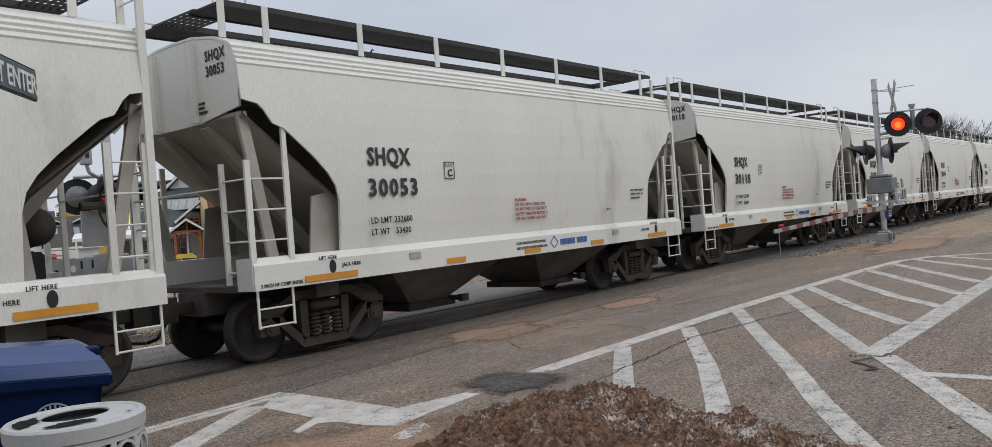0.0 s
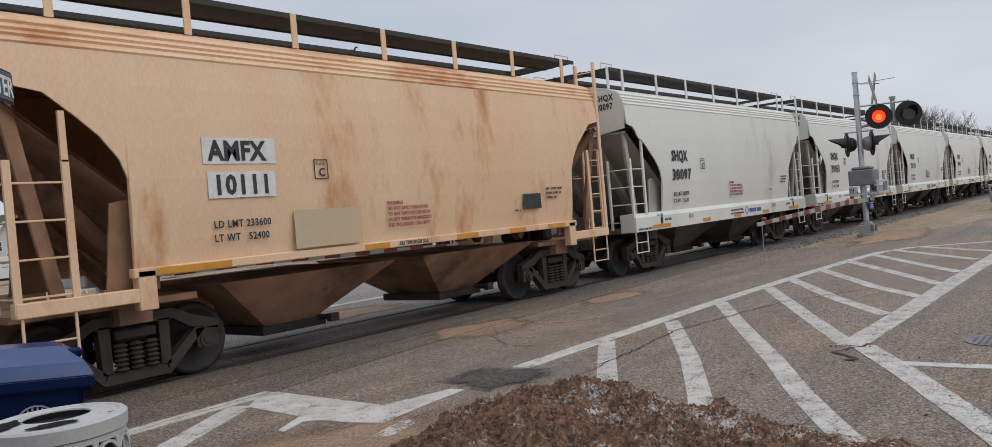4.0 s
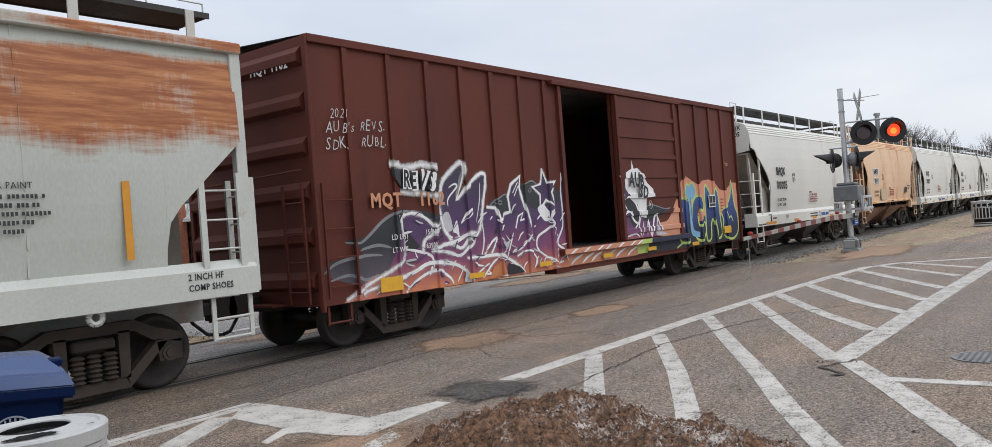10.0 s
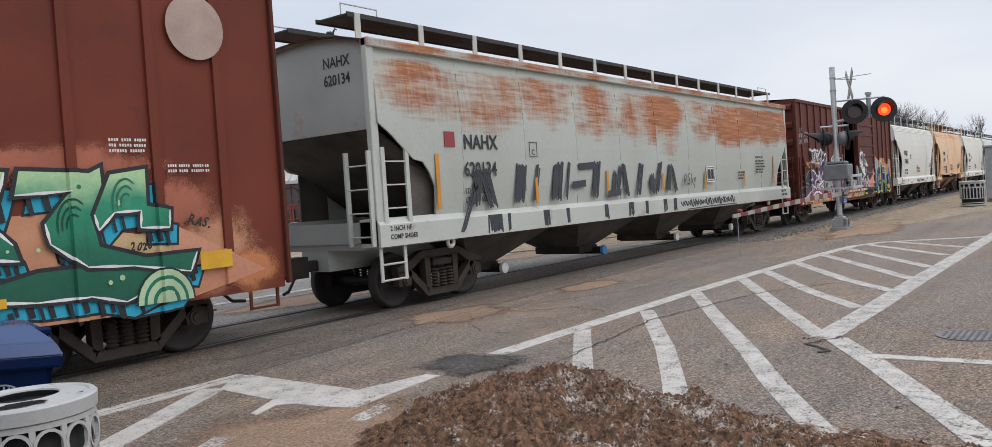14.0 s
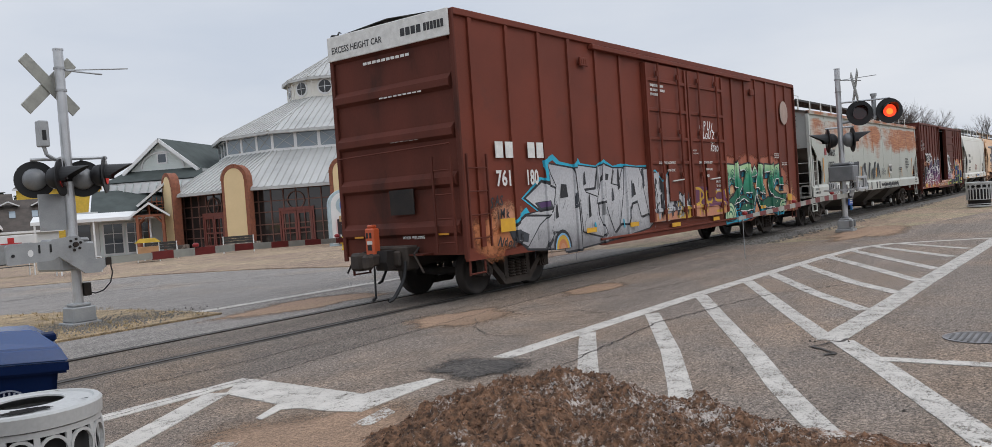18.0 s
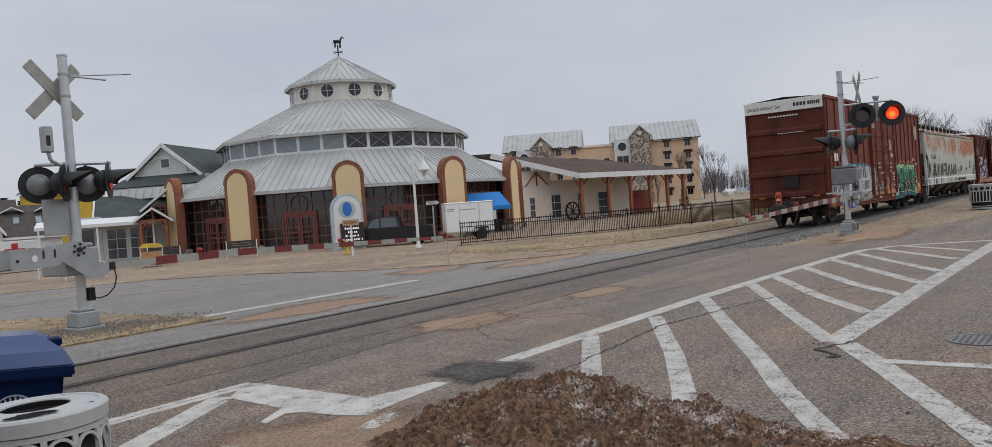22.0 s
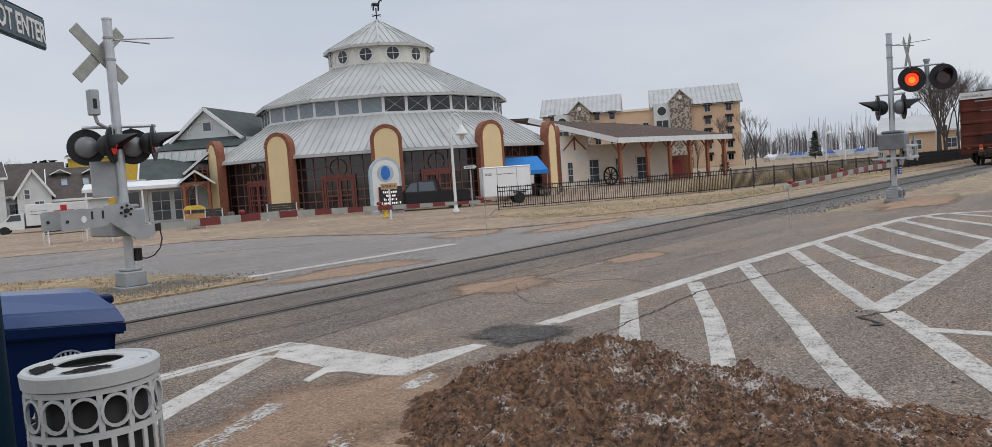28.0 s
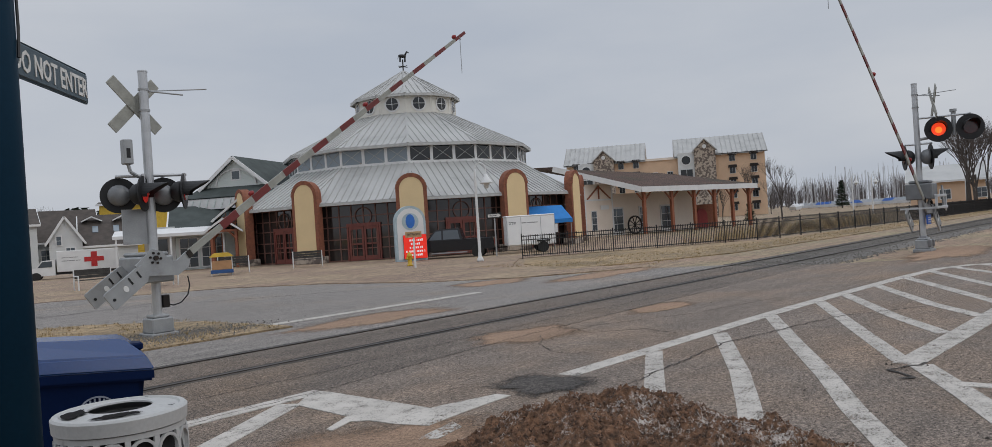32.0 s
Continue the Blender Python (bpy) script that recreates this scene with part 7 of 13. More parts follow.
    # thrown blocks in blue, dashed with black
    foot = [(2.51, 0.86), (3.03, 0.92), (3.51, 0.97), (4.16, 0.96), (4.77, 0.97), (5.07, 0.74), (5.54, 0.90), (6.54, 0.95), (7.21, 0.78), (7.80, 0.77), (7.71, 0.68), (7.12, 0.65), (6.53, 0.84), (5.52, 0.73), (5.25, 0.85), (4.75, 0.74), (4.13, 0.66), (3.05, 0.65), (2.57, 0.62)]
    a.stroke("black", foot, 0.05, False, True)
    a.fill("aqua", foot, False)
    for q in letters:
        a.stroke("black", [(x + 0.10, z - 0.19) for x, z in q], 0.06, False, True)
        a.fill("aqua", [(x + 0.10, z - 0.19) for x, z in q], False)
    rnd_ = random.Random(4)
    for q in letters + (foot,):
        for (x0, z0), (x1, z1) in zip(q, q[1:] + q[:1]):
            for f in (0.2, 0.5, 0.8):
                x, z = x0 + (x1 - x0) * f + 0.02, z0 + (z1 - z0) * f - 0.02
                if abs(x1 - x0) > 0.10 and z > 0.84 and rnd_.random() < 0.8:
                    a.stroke("black", [(x, z), (x + 0.03, z - rnd_.uniform(0.12, 0.20))], rnd_.uniform(0.03, 0.07), False)
    for q in letters:
        a.stroke("black", q, 0.095, False, True)
        a.fill("jade_fade", q, False)
        # light catches the upper left edges only
        for (x0, z0), (x1, z1) in zip(q, q[1:] + q[:1]):
            if x0 - x1 > 0.03 or abs(z1 - z0) > 0.15 + 0.5 * rnd_.random():
                a.stroke("white", [(x0, z0), ((x0 + x1) / 2, (z0 + z1) / 2), (x1, z1)], 0.036, False, ends=0.35)
    a.fill("orange", [(5.00, 1.77), (5.07, 1.65), (4.99, 1.57), (4.91, 1.67)], False)
    for x, z in [(3.61, 2.14), (2.91, 1.81), (2.99, 1.88), (4.41, 2.12), (4.77, 1.78), (4.78, 1.70), (5.66, 2.09), (5.78, 1.52), (6.53, 2.16), (6.98, 1.97), (3.17, 1.04), (3.27, 0.98), (4.12, 1.11), (6.82, 1.08), (6.96, 1.12), (3.61, 1.62), (3.76, 1.73), (4.40, 1.47), (6.08, 1.51), (5.22, 1.17)]:
        r = rnd_.uniform(0.018, 0.04)
        a.fill("mint" if z < 2.05 else "jade", [(x + r * math.cos(math.pi * j / 4), z + r * math.sin(math.pi * j / 4)) for j in range(8)], False)
    for x, z in [(3.13, 2.08), (3.21, 1.94), (4.27, 2.12), (5.01, 2.07), (6.44, 1.90), (7.06, 2.11), (5.30, 1.41), (4.75, 1.33)]:
        for r in (0.10, 0.17, 0.24):
            a.stroke("jade" if z > 1.9 else "deep_green", [(x + 0.02 + r * 0.7 * math.cos(0.9 + 0.5 * k), z - 0.16 + r * 1.2 * math.sin(0.9 + 0.5 * k)) for k in range(6)], 0.026, ends=0.3)
    # ringed hills at the foot
    for cx, cz, r0 in ((2.80, 0.80, 0.42), (7.48, 0.77, 0.38)):
        for f, c in ((1.0, "black"), (0.94, "mint"), (0.76, "jade"), (0.66, "mint"), (0.46, "jade"), (0.34, "mint")):
            a.fill(c, [(cx + f * r0 * math.cos(math.pi * k / 12), cz + f * r0 * 1.1 * math.sin(math.pi * k / 12)) for k in range(13)], False)
    a.close()
    for text, size, x, z in (("RAS.", 0.17, 7.80, 1.68), ("2020", 0.13, 7.06, 1.40), ("Kade", 0.17, 5.40, 0.69), ("Miks", 0.22, 2.32, 2.00), ("Jokes", 0.17, 2.66, 1.40)):
        scrawl(car, text, size, "black", x, z, -1.606, -12 if text == "RAS." else 4, 0.3, 0.8, 0.005)


def scribble(car, x, z, w, h, n, seed, colour, y=-1.60, stroke=0.022):
    """A quick tag: one looping line of the spray can, n swings long, with a dash under it."""
    rnd = random.Random(seed)
    line_, px = [], 0.0
    amp = [rnd.uniform(0.35, 1.0) for _ in range(n + 2)]
    curl = [rnd.uniform(0.15, 0.5) for _ in range(n + 2)]
    m = n * 10
    for k in range(m + 1):
        t = k / 10
        a = 2 * math.pi * t
        i = min(int(t), n)
        line_.append((x + w * (t / n) - curl[i] * w / n * math.sin(a), z + h * 0.5 + h * 0.5 * amp[i] * math.sin(a + 0.9 * math.sin(t * 2.1))))
    lines = [line_]
    if rnd.random() < 0.6:
        lines.append([(x + w * 0.1, z - 0.25 * h), (x + w * 0.55, z - 0.16 * h), (x + w * 1.05, z - 0.22 * h)])
    bm = bmesh.new()
    ribbons(bm, lines, stroke, y)
    tagged(part("graffiti_tag", bm, SPRAYS[colour], car, "quick sprayed tag"), kind="stuff")


def box_shell(car, h, z0, z1, paint_mat, opening=None, ribs=(), half=1.53, roof=0.12, slit=None):
    """Walls with thickness, roof and floor of a box car; opening: (x0, x1, z0, z1) in both sides."""
    for s in (-1, 1):
        bm = bmesh.new()
        if s > 0 and slit:
            opening = slit
        spans = [(-h, h, z0, z1)] if not opening else [(-h, opening[0], z0, z1), (opening[1], h, z0, z1), (opening[0], opening[1], z0, opening[2]), (opening[0], opening[1], opening[3], z1)]
        for a, b, c, d in spans:
            box(bm, a, b, min(s * half, s * (half - 0.06)), max(s * half, s * (half - 0.06)), c, d)
        part("side_wall", bm, paint_mat, car)
        for x in ribs:
            bm = bmesh.new()
            slab(bm, [(x - 0.06, z0 + 0.1), (x + 0.06, z0 + 0.1), (x + 0.05, z1 - 0.06), (x - 0.05, z1 - 0.06)], min(s * half, s * (half + 0.045)), max(s * half, s * (half + 0.045)))
            part("side_post", bm, paint_mat, car)
        bm = bmesh.new()
        box(bm, -h, h, min(s * (half + 0.002), s * (half + 0.06)), max(s * (half + 0.002), s * (half + 0.06)), z1 - 0.10, z1 + 0.02, 0.01)
        part("top_chord", bm, paint_mat, car)
    bm = bmesh.new()
    for a, b in (((-half - 0.05, z1 + 0.01), (0, z1 + roof)), ((0, z1 + roof), (half + 0.05, z1 + 0.01))):
        for dz in (0, -0.05):
            bm.faces.new([bm.verts.new(p) for p in ((-h, a[0], a[1] + dz), (h, a[0], a[1] + dz), (h, b[0], b[1] + dz), (-h, b[0], b[1] + dz))])
    for k in range(int(2 * h / 0.9)):
        x = -h + 0.4 + 0.9 * k
        for s in (-1, 1):
            strip(bm, (x, s * (half + 0.02), z1 + 0.015), (x, 0, z1 + roof + 0.005), 0.12, 0.03)
    part("roof", bm, ROOFGALV, car, "weathered galvanised roof with cross ribs")
    bm = bmesh.new()
    box(bm, -h + 0.06, h - 0.06, -half + 0.07, half - 0.07, z0 + 0.1, z0 + 0.35)
    part("floor", bm, CARDARK, car)
    bm = bmesh.new()
    box(bm, -h + 0.05, h - 0.05, -0.3, 0.3, 0.68, z0 + 0.1)
    for x in (-h + 2.2, h - 2.2):
        box(bm, x - 0.2, x + 0.2, -1.4, 1.4, 0.80, z0 + 0.1)
    part("centre_sill", bm, UNDER, car)


def box_end(car, h, sgn, z0, z1, paint_mat, n, half=1.53):
    X = lambda d: sgn * (h + d)
    bm = bmesh.new()
    box(bm, min(X(0.0), X(-0.06)), max(X(0.0), X(-0.06)), -half + 0.061, half - 0.061, z0, z1)
    part("end_wall", bm, paint_mat, car)
    for y in (-half, half):
        bm = bmesh.new()
        box(bm, min(X(0.003), X(0.06)), max(X(0.003), X(0.06)), y - 0.07, y + 0.02, z0 - 0.08, z1, 0.01)
        part("corner_post", bm, paint_mat, car)
    for k in range(n):
        z = z0 + (z1 - z0) * (k + 0.55) / n
        bm = bmesh.new()
        pr = [(0.004, z - 0.13), (0.095, z - 0.07), (0.095, z + 0.05), (0.004, z + 0.15)]
        a = [bm.verts.new((X(d), -half + 0.08, zz)) for d, zz in pr]
        b = [bm.verts.new((X(d), half - 0.08, zz)) for d, zz in pr]
        bm.faces.new(a)
        bm.faces.new(b)
        for i in range(4):
            bm.faces.new((a[i], a[(i + 1) % 4], b[(i + 1) % 4], b[i]))
        part("end_corrugation", bm, paint_mat, car)
    bm = bmesh.new()
    ladder(bm, X(0.14), -half + 0.12, -half + 0.55, z0 + 0.05, z0 + 1.75, 4, "y", 0.013, 0.015)
    part("ladder", bm, paint_mat, car)
    bm = bmesh.new()
    ladder(bm, X(-0.06), (half + 0.08) * sgn, X(-0.62), z0 + 0.1, z0 + 1.75, 4, "x", 0.013, 0.015)
    part("ladder", bm, paint_mat, car)
    bm = bmesh.new()
    bar(bm, (X(0.14), -half + 0.1, z0 + 1.95), (X(0.14), half - 0.1, z0 + 1.90), 0.016, 6)
    part("grab_iron", bm, paint_mat, car)
    bm = bmesh.new()
    box(bm, min(X(0.0), X(0.3)), max(X(0.0), X(0.3)), -0.75, 0.75, z0 + 0.02, z0 + 0.05)
    part("end_platform", bm, paint_mat, car)
    for y in (-half + 0.05, half - 0.05):
        bm = bmesh.new()
        for d in (-0.12, -0.55):
            box(bm, X(d) - 0.02, X(d) + 0.02, y - 0.012, y + 0.012, 0.48, z0 + 0.02)
        bar(bm, (X(-0.12), y, 0.50), (X(-0.55), y, 0.50), 0.018, 6)
        part("step", bm, paint_mat, car)
    coupler(car, X(-0.05), sgn)


ROOFGALV = mat("weathered_roof_metal", (0.30, 0.29, 0.28), (0.16, 0.15, 0.145), 0.7, 0.3, 1.2, 40, 0.1, dirt=(0.45, 0.44, 0.43), dirt_amount=0.15)

nahx = long_hopper()
place_car(nahx, -71.3, -51.1)
# black brushed strokes along the side, each of many bristle marks
rnd = random.Random(7)


def brushed(marks, y, label=""):
    bm = bmesh.new()
    ribbons(bm, marks, 0.033, y)
    tagged(part("graffiti_stroke", bm, SPRAYS["charcoal"], nahx, label), kind="stuff")


for x, z0, z1, w, lean in ((-8.05, 1.2, 2.3, 0.10, 0.5), (-7.62, 1.62, 2.25, 0.20, 0.0), (-7.15, 1.58, 2.3, 0.26, -0.28), (-6.30, 1.62, 2.38, 0.30, 0.05), (-5.80, 1.6, 2.35, 0.09, 0.12), (-5.02, 1.6, 2.4, 0.34, 0.08),
                           (-4.62, 1.6, 2.4, 0.05, 0.1), (-3.45, 1.6, 2.42, 0.24, 0.1), (-2.62, 1.6, 2.2, 0.12, 0.05), (-2.42, 1.62, 2.35, 0.14, 0.12), (-1.95, 1.6, 2.35, 0.16, -0.22), (-1.40, 1.6, 2.35, 0.18, 0.15),
                           (-0.62, 1.6, 2.1, 0.18, -0.1), (-0.40, 1.6, 2.4, 0.20, 0.18), (0.25, 1.6, 2.35, 0.18, 0.1), (0.72, 1.6, 2.3, 0.14, -0.25)):
    m = max(3, int(w / 0.03))
    marks = []
    for k in range(m):
        f = k / (m - 1) - 0.5
        marks.append([(x + f * w + 0.03 + lean, z1 - rnd.uniform(0, 0.10)), (x + f * w * 0.9 - 0.04, z0 + rnd.uniform(0, 0.12))])
    brushed(marks, -1.598, "broad black brush stroke")
for x, z, w in ((-4.15, 2.24, 0.75), (-4.45, 1.86, 0.60), (-2.95, 1.62, 0.65), (-0.85, 1.82, 0.5)):
    brushed([[(x + rnd.uniform(0, 0.05), z + 0.028 * k), (x + w - rnd.uniform(0, 0.06), z + 0.028 * k + 0.03)] for k in range(5)], -1.603, "broad black brush stroke")
for x, w in ((-7.35, 0.42), (-6.75, 0.08), (-5.55, 0.22), (-4.70, 0.12), (-3.10, 0.16), (-1.95, 0.24), (-1.10, 0.16), (-0.1, 0.2), (0.5, 0.2)):
    brushed([[(x + 0.03 * k, 1.44), (x + 0.03 * k + rnd.uniform(-0.02, 0.05), 1.13 + rnd.uniform(0, 0.06))] for k in range(max(3, int(w / 0.03)))], -1.594)
scrawl(nahx, "RiSky", 0.42, "charcoal", 1.10, 1.74, -1.605, 4, 0.2, 0.72, -0.004, 0.9)
scribble(nahx, 0.95, 1.18, 3.75, 0.21, 34, 4, "charcoal", -1.596, 0.026)


def boxcar_small():
    h = 7.925
    car = empty("box_car", "brown box car with open sliding door, sprayed with purple graffiti", "freight car", "cars of the freight train")
    z0, z1 = 0.76, 4.62
    op = (-1.40, 0.68, 1.14, 4.46)
    ribs = [-7.22, -6.32, -5.43, -4.56, -3.70, -2.82, -1.98, 4.28, 5.22, 6.17, 7.0]
    box_shell(car, h, z0, z1, BROWN, op, ribs, slit=(1.05, 1.42, 1.14, 4.46))
    for sgn in (-1, 1):
        box_end(car, h, sgn, z0, z1, BROWN, 6)
        truck(car, sgn * (h - 1.95))
    # sliding doors, pushed open
    for s in (-1, 1):
        y0, y1 = s * 1.555, s * 1.615
        bm = bmesh.new()
        off = 0.0 if s < 0 else -2.85
        box(bm, 0.70 + off, 3.82 + off, min(y0, y1), max(y0, y1), 1.16, 4.44)
        door = part("door", bm, BROWN, car, "brown sliding door with pressed ribs, pushed open")
        for z in (1.35, 1.75, 2.15, 2.62, 3.08, 3.55, 4.0):
            bm = bmesh.new()
            slab(bm, [(0.78 + off, z - 0.05), (3.74 + off, z - 0.05), (3.74 + off, z + 0.05), (0.78 + off, z + 0.05)], min(y1, y1 + s * 0.035), max(y1, y1 + s * 0.035))
            part("door_rib", bm, BROWN, door)
        for x in (0.72, 3.68):
            bm = bmesh.new()
            box(bm, x + off, x + off + 0.12, min(y1, y1 + s * 0.05), max(y1, y1 + s * 0.05), 1.17, 4.43)
            part("door_stile", bm, BROWN, door)
        for z, dz in ((1.02, 0.12), (4.45, 0.10)):
            bm = bmesh.new()
            box(bm, -1.8, 4.2, min(s * 1.535, s * 1.66), max(s * 1.535, s * 1.66), z, z + dz, 0.01)
            part("door_track", bm, BROWN, car)
        bm = bmesh.new()
        box(bm, -1.52, -1.41, min(s * 1.53, s * 1.60), max(s * 1.53, s * 1.60), 1.1, 4.5)
        part("door_post", bm, BROWN, car)
    lettering("MQT", 0.30, SPRAYS["peach"], car, side_plane(-6.92, 2.14, -1.582), 0.95, bold=0.01)
    lettering("1162", 0.30, SPRAYS["peach"], car, side_plane(-5.85, 2.14, -1.582), 0.95, bold=0.01)
    lettering("MQT 1162", 0.20, WHITEINK, car, pose(-h - 0.083, -0.35, 4.2, 90, 0, -90), 0.9, bold=0.004)
    y = -1.582
    purple_mural(car, ribs)
    blue_mural(car, ribs)
    door_mural(car)
    lettering("LD LMT", 0.12, WHITEINK, car, side_plane(-6.55, 1.62, y - 0.02), 0.85)
    lettering("156100", 0.12, WHITEINK, car, side_plane(-5.78, 1.66, y - 0.02), 0.85)
    lettering("LT WT", 0.12, WHITEINK, car, side_plane(-6.55, 1.42, y - 0.02), 0.85)
    lettering("63900", 0.12, WHITEINK, car, side_plane(-5.78, 1.44, y - 0.02), 0.85)
    for x, z, w, t in ((-6.86, 0.84, 0.48, 0.22), (-4.75, 0.84, 0.42, 0.09), (-2.62, 0.86, 0.42, 0.09), (-0.2, 0.84, 0.42, 0.09), (1.9, 0.84, 0.42, 0.09), (4.4, 0.80, 0.42, 0.09), (6.6, 1.0, 0.5, 0.20)):
        reflector(car, x, z, w, t, y - 0.02, YELLOW2)
    bm = bmesh.new()
    box(bm, -1.9, 4.3, -1.5, -1.2, 0.66, 0.80, 0.01)
    part("door_sill", bm, BROWN, car)
    return car


place_car(boxcar_small(), -50.0, -34.15)


TALL_BROWN = mat("dark_boxcar_brown", (0.172, 0.041, 0.024), (0.137, 0.034, 0.020), 0.6, 0, 0.8, 40, 0.06, dirt=(0.10, 0.035, 0.025), dirt_amount=0.15, spec=0.2)
# the ends: a darker, blotched version of the side brown
DARK_END = mat("dark_end_brown", (0.118, 0.032, 0.021), (0.080, 0.024, 0.016), 0.7, 0, 1.2, 40, 0.08, dirt=(0.040, 0.018, 0.014), dirt_amount=0.28, stretch=(1, 1, 0.4), spec=0.2)


def boxcar_tall():
    h = 9.275
    car = empty("box_car", "tall brown box car with plug doors and bright graffiti", "freight car", "cars of the freight train")
    z0, z1 = 0.86, 5.12
    ribs = [-8.82, -7.73, -6.66, -5.56, -4.45, -3.35, 3.5, 4.55, 5.5, 6.5, 7.5, 8.4]
    box_shell(car, h, z0, z1, TALL_BROWN, None, ribs)
    for sgn in (-1, 1):
        box_end(car, h, sgn, z0, z1, DARK_END, 5 if sgn < 0 else 5)
        truck(car, sgn * (h - 2.05))
    bm = bmesh.new()
    box(bm, -h - 0.10, -h - 0.062, -1.54, 1.54, 4.66, 5.13, 0.01)
    part("white_band", bm, WHITEINK, car, "white painted band across the end")
    lettering("EXCESS HEIGHT CAR", 0.17, INK, car, pose(-h - 0.103, 1.42, 4.80, 90, 0, -90), 0.85, bold=0.002, spacing=1.0)
    bm = bmesh.new()
    for k in range(4):
        box(bm, -h - 0.106, -h - 0.101, -0.42 - 0.13 * k - 0.10, -0.42 - 0.13 * k, 4.82, 4.96)
    for k in range(6):
        box(bm, -h - 0.106, -h - 0.101, -0.98 - 0.08 * k - 0.062, -0.98 - 0.08 * k, 4.82, 4.96)
    part("road_name", bm, INK, car, "black road name and number")
    bm = bmesh.new()
    for z, y0, w in ((4.46, 0.6, 1.2), (3.86, 0.2, 0.9), (3.78, 0.25, 1.0), (3.02, 0.05, 0.75), (2.95, 0.05, 0.7)):
        p = y0
        while p > y0 - w:
            box(bm, -h - 0.085, -h - 0.080, p - 0.09, p, z, z + 0.05)
            p -= 0.12
    tagged(part("small_print", bm, WHITEINK, car, "rows of small white stencilled print"), kind="stuff")
    lettering("GROUND ONLY TO CAR BODY", 0.08, WHITEINK, car, pose(-h - 0.083, 0.1, 1.28, 90, 0, -90), 0.8)
    lettering("WHEN WELDING", 0.08, WHITEINK, car, pose(-h - 0.083, -0.1, 1.17, 90, 0, -90), 0.8)
    bm = bmesh.new()
    box(bm, -h - 0.10, -h - 0.08, -0.45, 0.15, 1.62, 2.08)
    part("placard_board", bm, UNDER, car, "blackened placard board")
    for y in (-1.1, 1.05):
        bm = bmesh.new()
        box(bm, -h - 0.09, -h - 0.08, y - 0.12, y + 0.12, 1.22, 1.36)
        part("reflector", bm, YELLOW, car)
    # end-of-train marker on the coupler
    bm = bmesh.new()
    box(bm, -h - 0.62, -h - 0.44, 0.12, 0.34, 0.80, 1.42, 0.025)
    box(bm, -h - 0.60, -h - 0.46, 0.16, 0.30, 1.42, 1.48, 0.02)
    marker = part("rear_marker", bm, ORANGE, car, "orange end-of-train marker box")
    bm = bmesh.new()
    for z, y0, y1 in ((1.24, 0.16, 0.21), (1.24, 0.25, 0.30), (1.02, 0.17, 0.27), (0.86, 0.15, 0.24)):
        box(bm, -h - 0.626, -h - 0.619, y0, y1, z, z + 0.10)
    tagged(part("recess", bm, BLACKPAINT, marker, "dark recesses in the marker's face"), kind="stuff")
    bm = bmesh.new()
    box(bm, -h - 0.628, -h - 0.619, 0.15, 0.28, 1.13, 1.19)
    part("sticker", bm, WHITEINK, marker, "white sticker")
    bm = bmesh.new()
    box(bm, -h - 0.34, -h - 0.02, -0.42, 0.42, 0.62, 1.06, 0.03)
    box(bm, -h - 0.42, -h - 0.34, -0.30, 0.30, 0.70, 0.98, 0.03)
    part("striker", bm, TRUCKSTEEL, car, "grimy cast steel striker round the coupler")
    bm = bmesh.new()
    box(bm, -h - 0.95, -h - 0.42, 0.02, 0.20, 0.74, 0.95, 0.03)
    box(bm, -h - 1.02, -h - 0.78, 0.08, 0.36, 0.68, 1.00, 0.05)
    box(bm, -h - 1.05, -h - 0.86, -0.14, 0.04, 0.70, 0.97, 0.05)
    part("knuckle", bm, TRUCKSTEEL, car, "open coupler knuckle")
    bm = bmesh.new()
    hose = curve([(-0.10, 0.80), (-0.18, 0.52), (-0.42, 0.30), (-0.62, 0.16), (-0.80, 0.12)], False, 5)
    for p, q in zip(hose, hose[1:]):
        bar(bm, (-h - 0.35 + p.x * 0.5, -0.45 - p.x * 0.2, p.y), (-h - 0.35 + q.x * 0.5, -0.45 - q.x * 0.2, q.y), 0.033, 7)
    part("air_hose", bm, BLACKPAINT, car, "black rubber air hose hanging over the rail")
    bm = bmesh.new()
    bar(bm, (-h - 0.52, 0.24, 0.80), (-h - 0.56, 0.22, 0.16), 0.02, 6)
    bar(bm, (-h - 0.56, 0.22, 0.16), (-h - 0.72, 0.12, 0.13), 0.03, 6)
    part("marker_hose", bm, BLACKPAINT, car)
    for y in (-0.55, 0.55):
        bm = bmesh.new()
        bar(bm, (-h - 0.16, y, 1.02), (-h - 0.50, y * 1.35, 0.92), 0.018, 6)
        bar(bm, (-h - 0.50, y * 1.35, 0.92), (-h - 0.52, y * 1.75, 0.60), 0.018, 6)
        part("cut_lever", bm, UNDER, car)
    # plug doors
    for a, b in ((-2.28, 0.05), (0.12, 2.55)):
        bm = bmesh.new()
        box(bm, a, b, -1.62, -1.535, 0.98, 4.85)
        d = part("door", bm, TALL_BROWN, car, "brown plug door with bars and rods")
        for z in (1.25, 2.42, 3.02, 3.72, 4.45):
            bm = bmesh.new()
            box(bm, a + 0.05, b - 0.05, -1.66, -1.622, z - 0.04, z + 0.04, 0.008)
            part("door_rib", bm, TALL_BROWN, d)
        for x in (a + 0.06, b - 0.06):
            bm = bmesh.new()
            box(bm, x - 0.05, x + 0.05, -1.665, -1.622, 1.0, 4.83)
            part("door_stile", bm, TALL_BROWN, d)
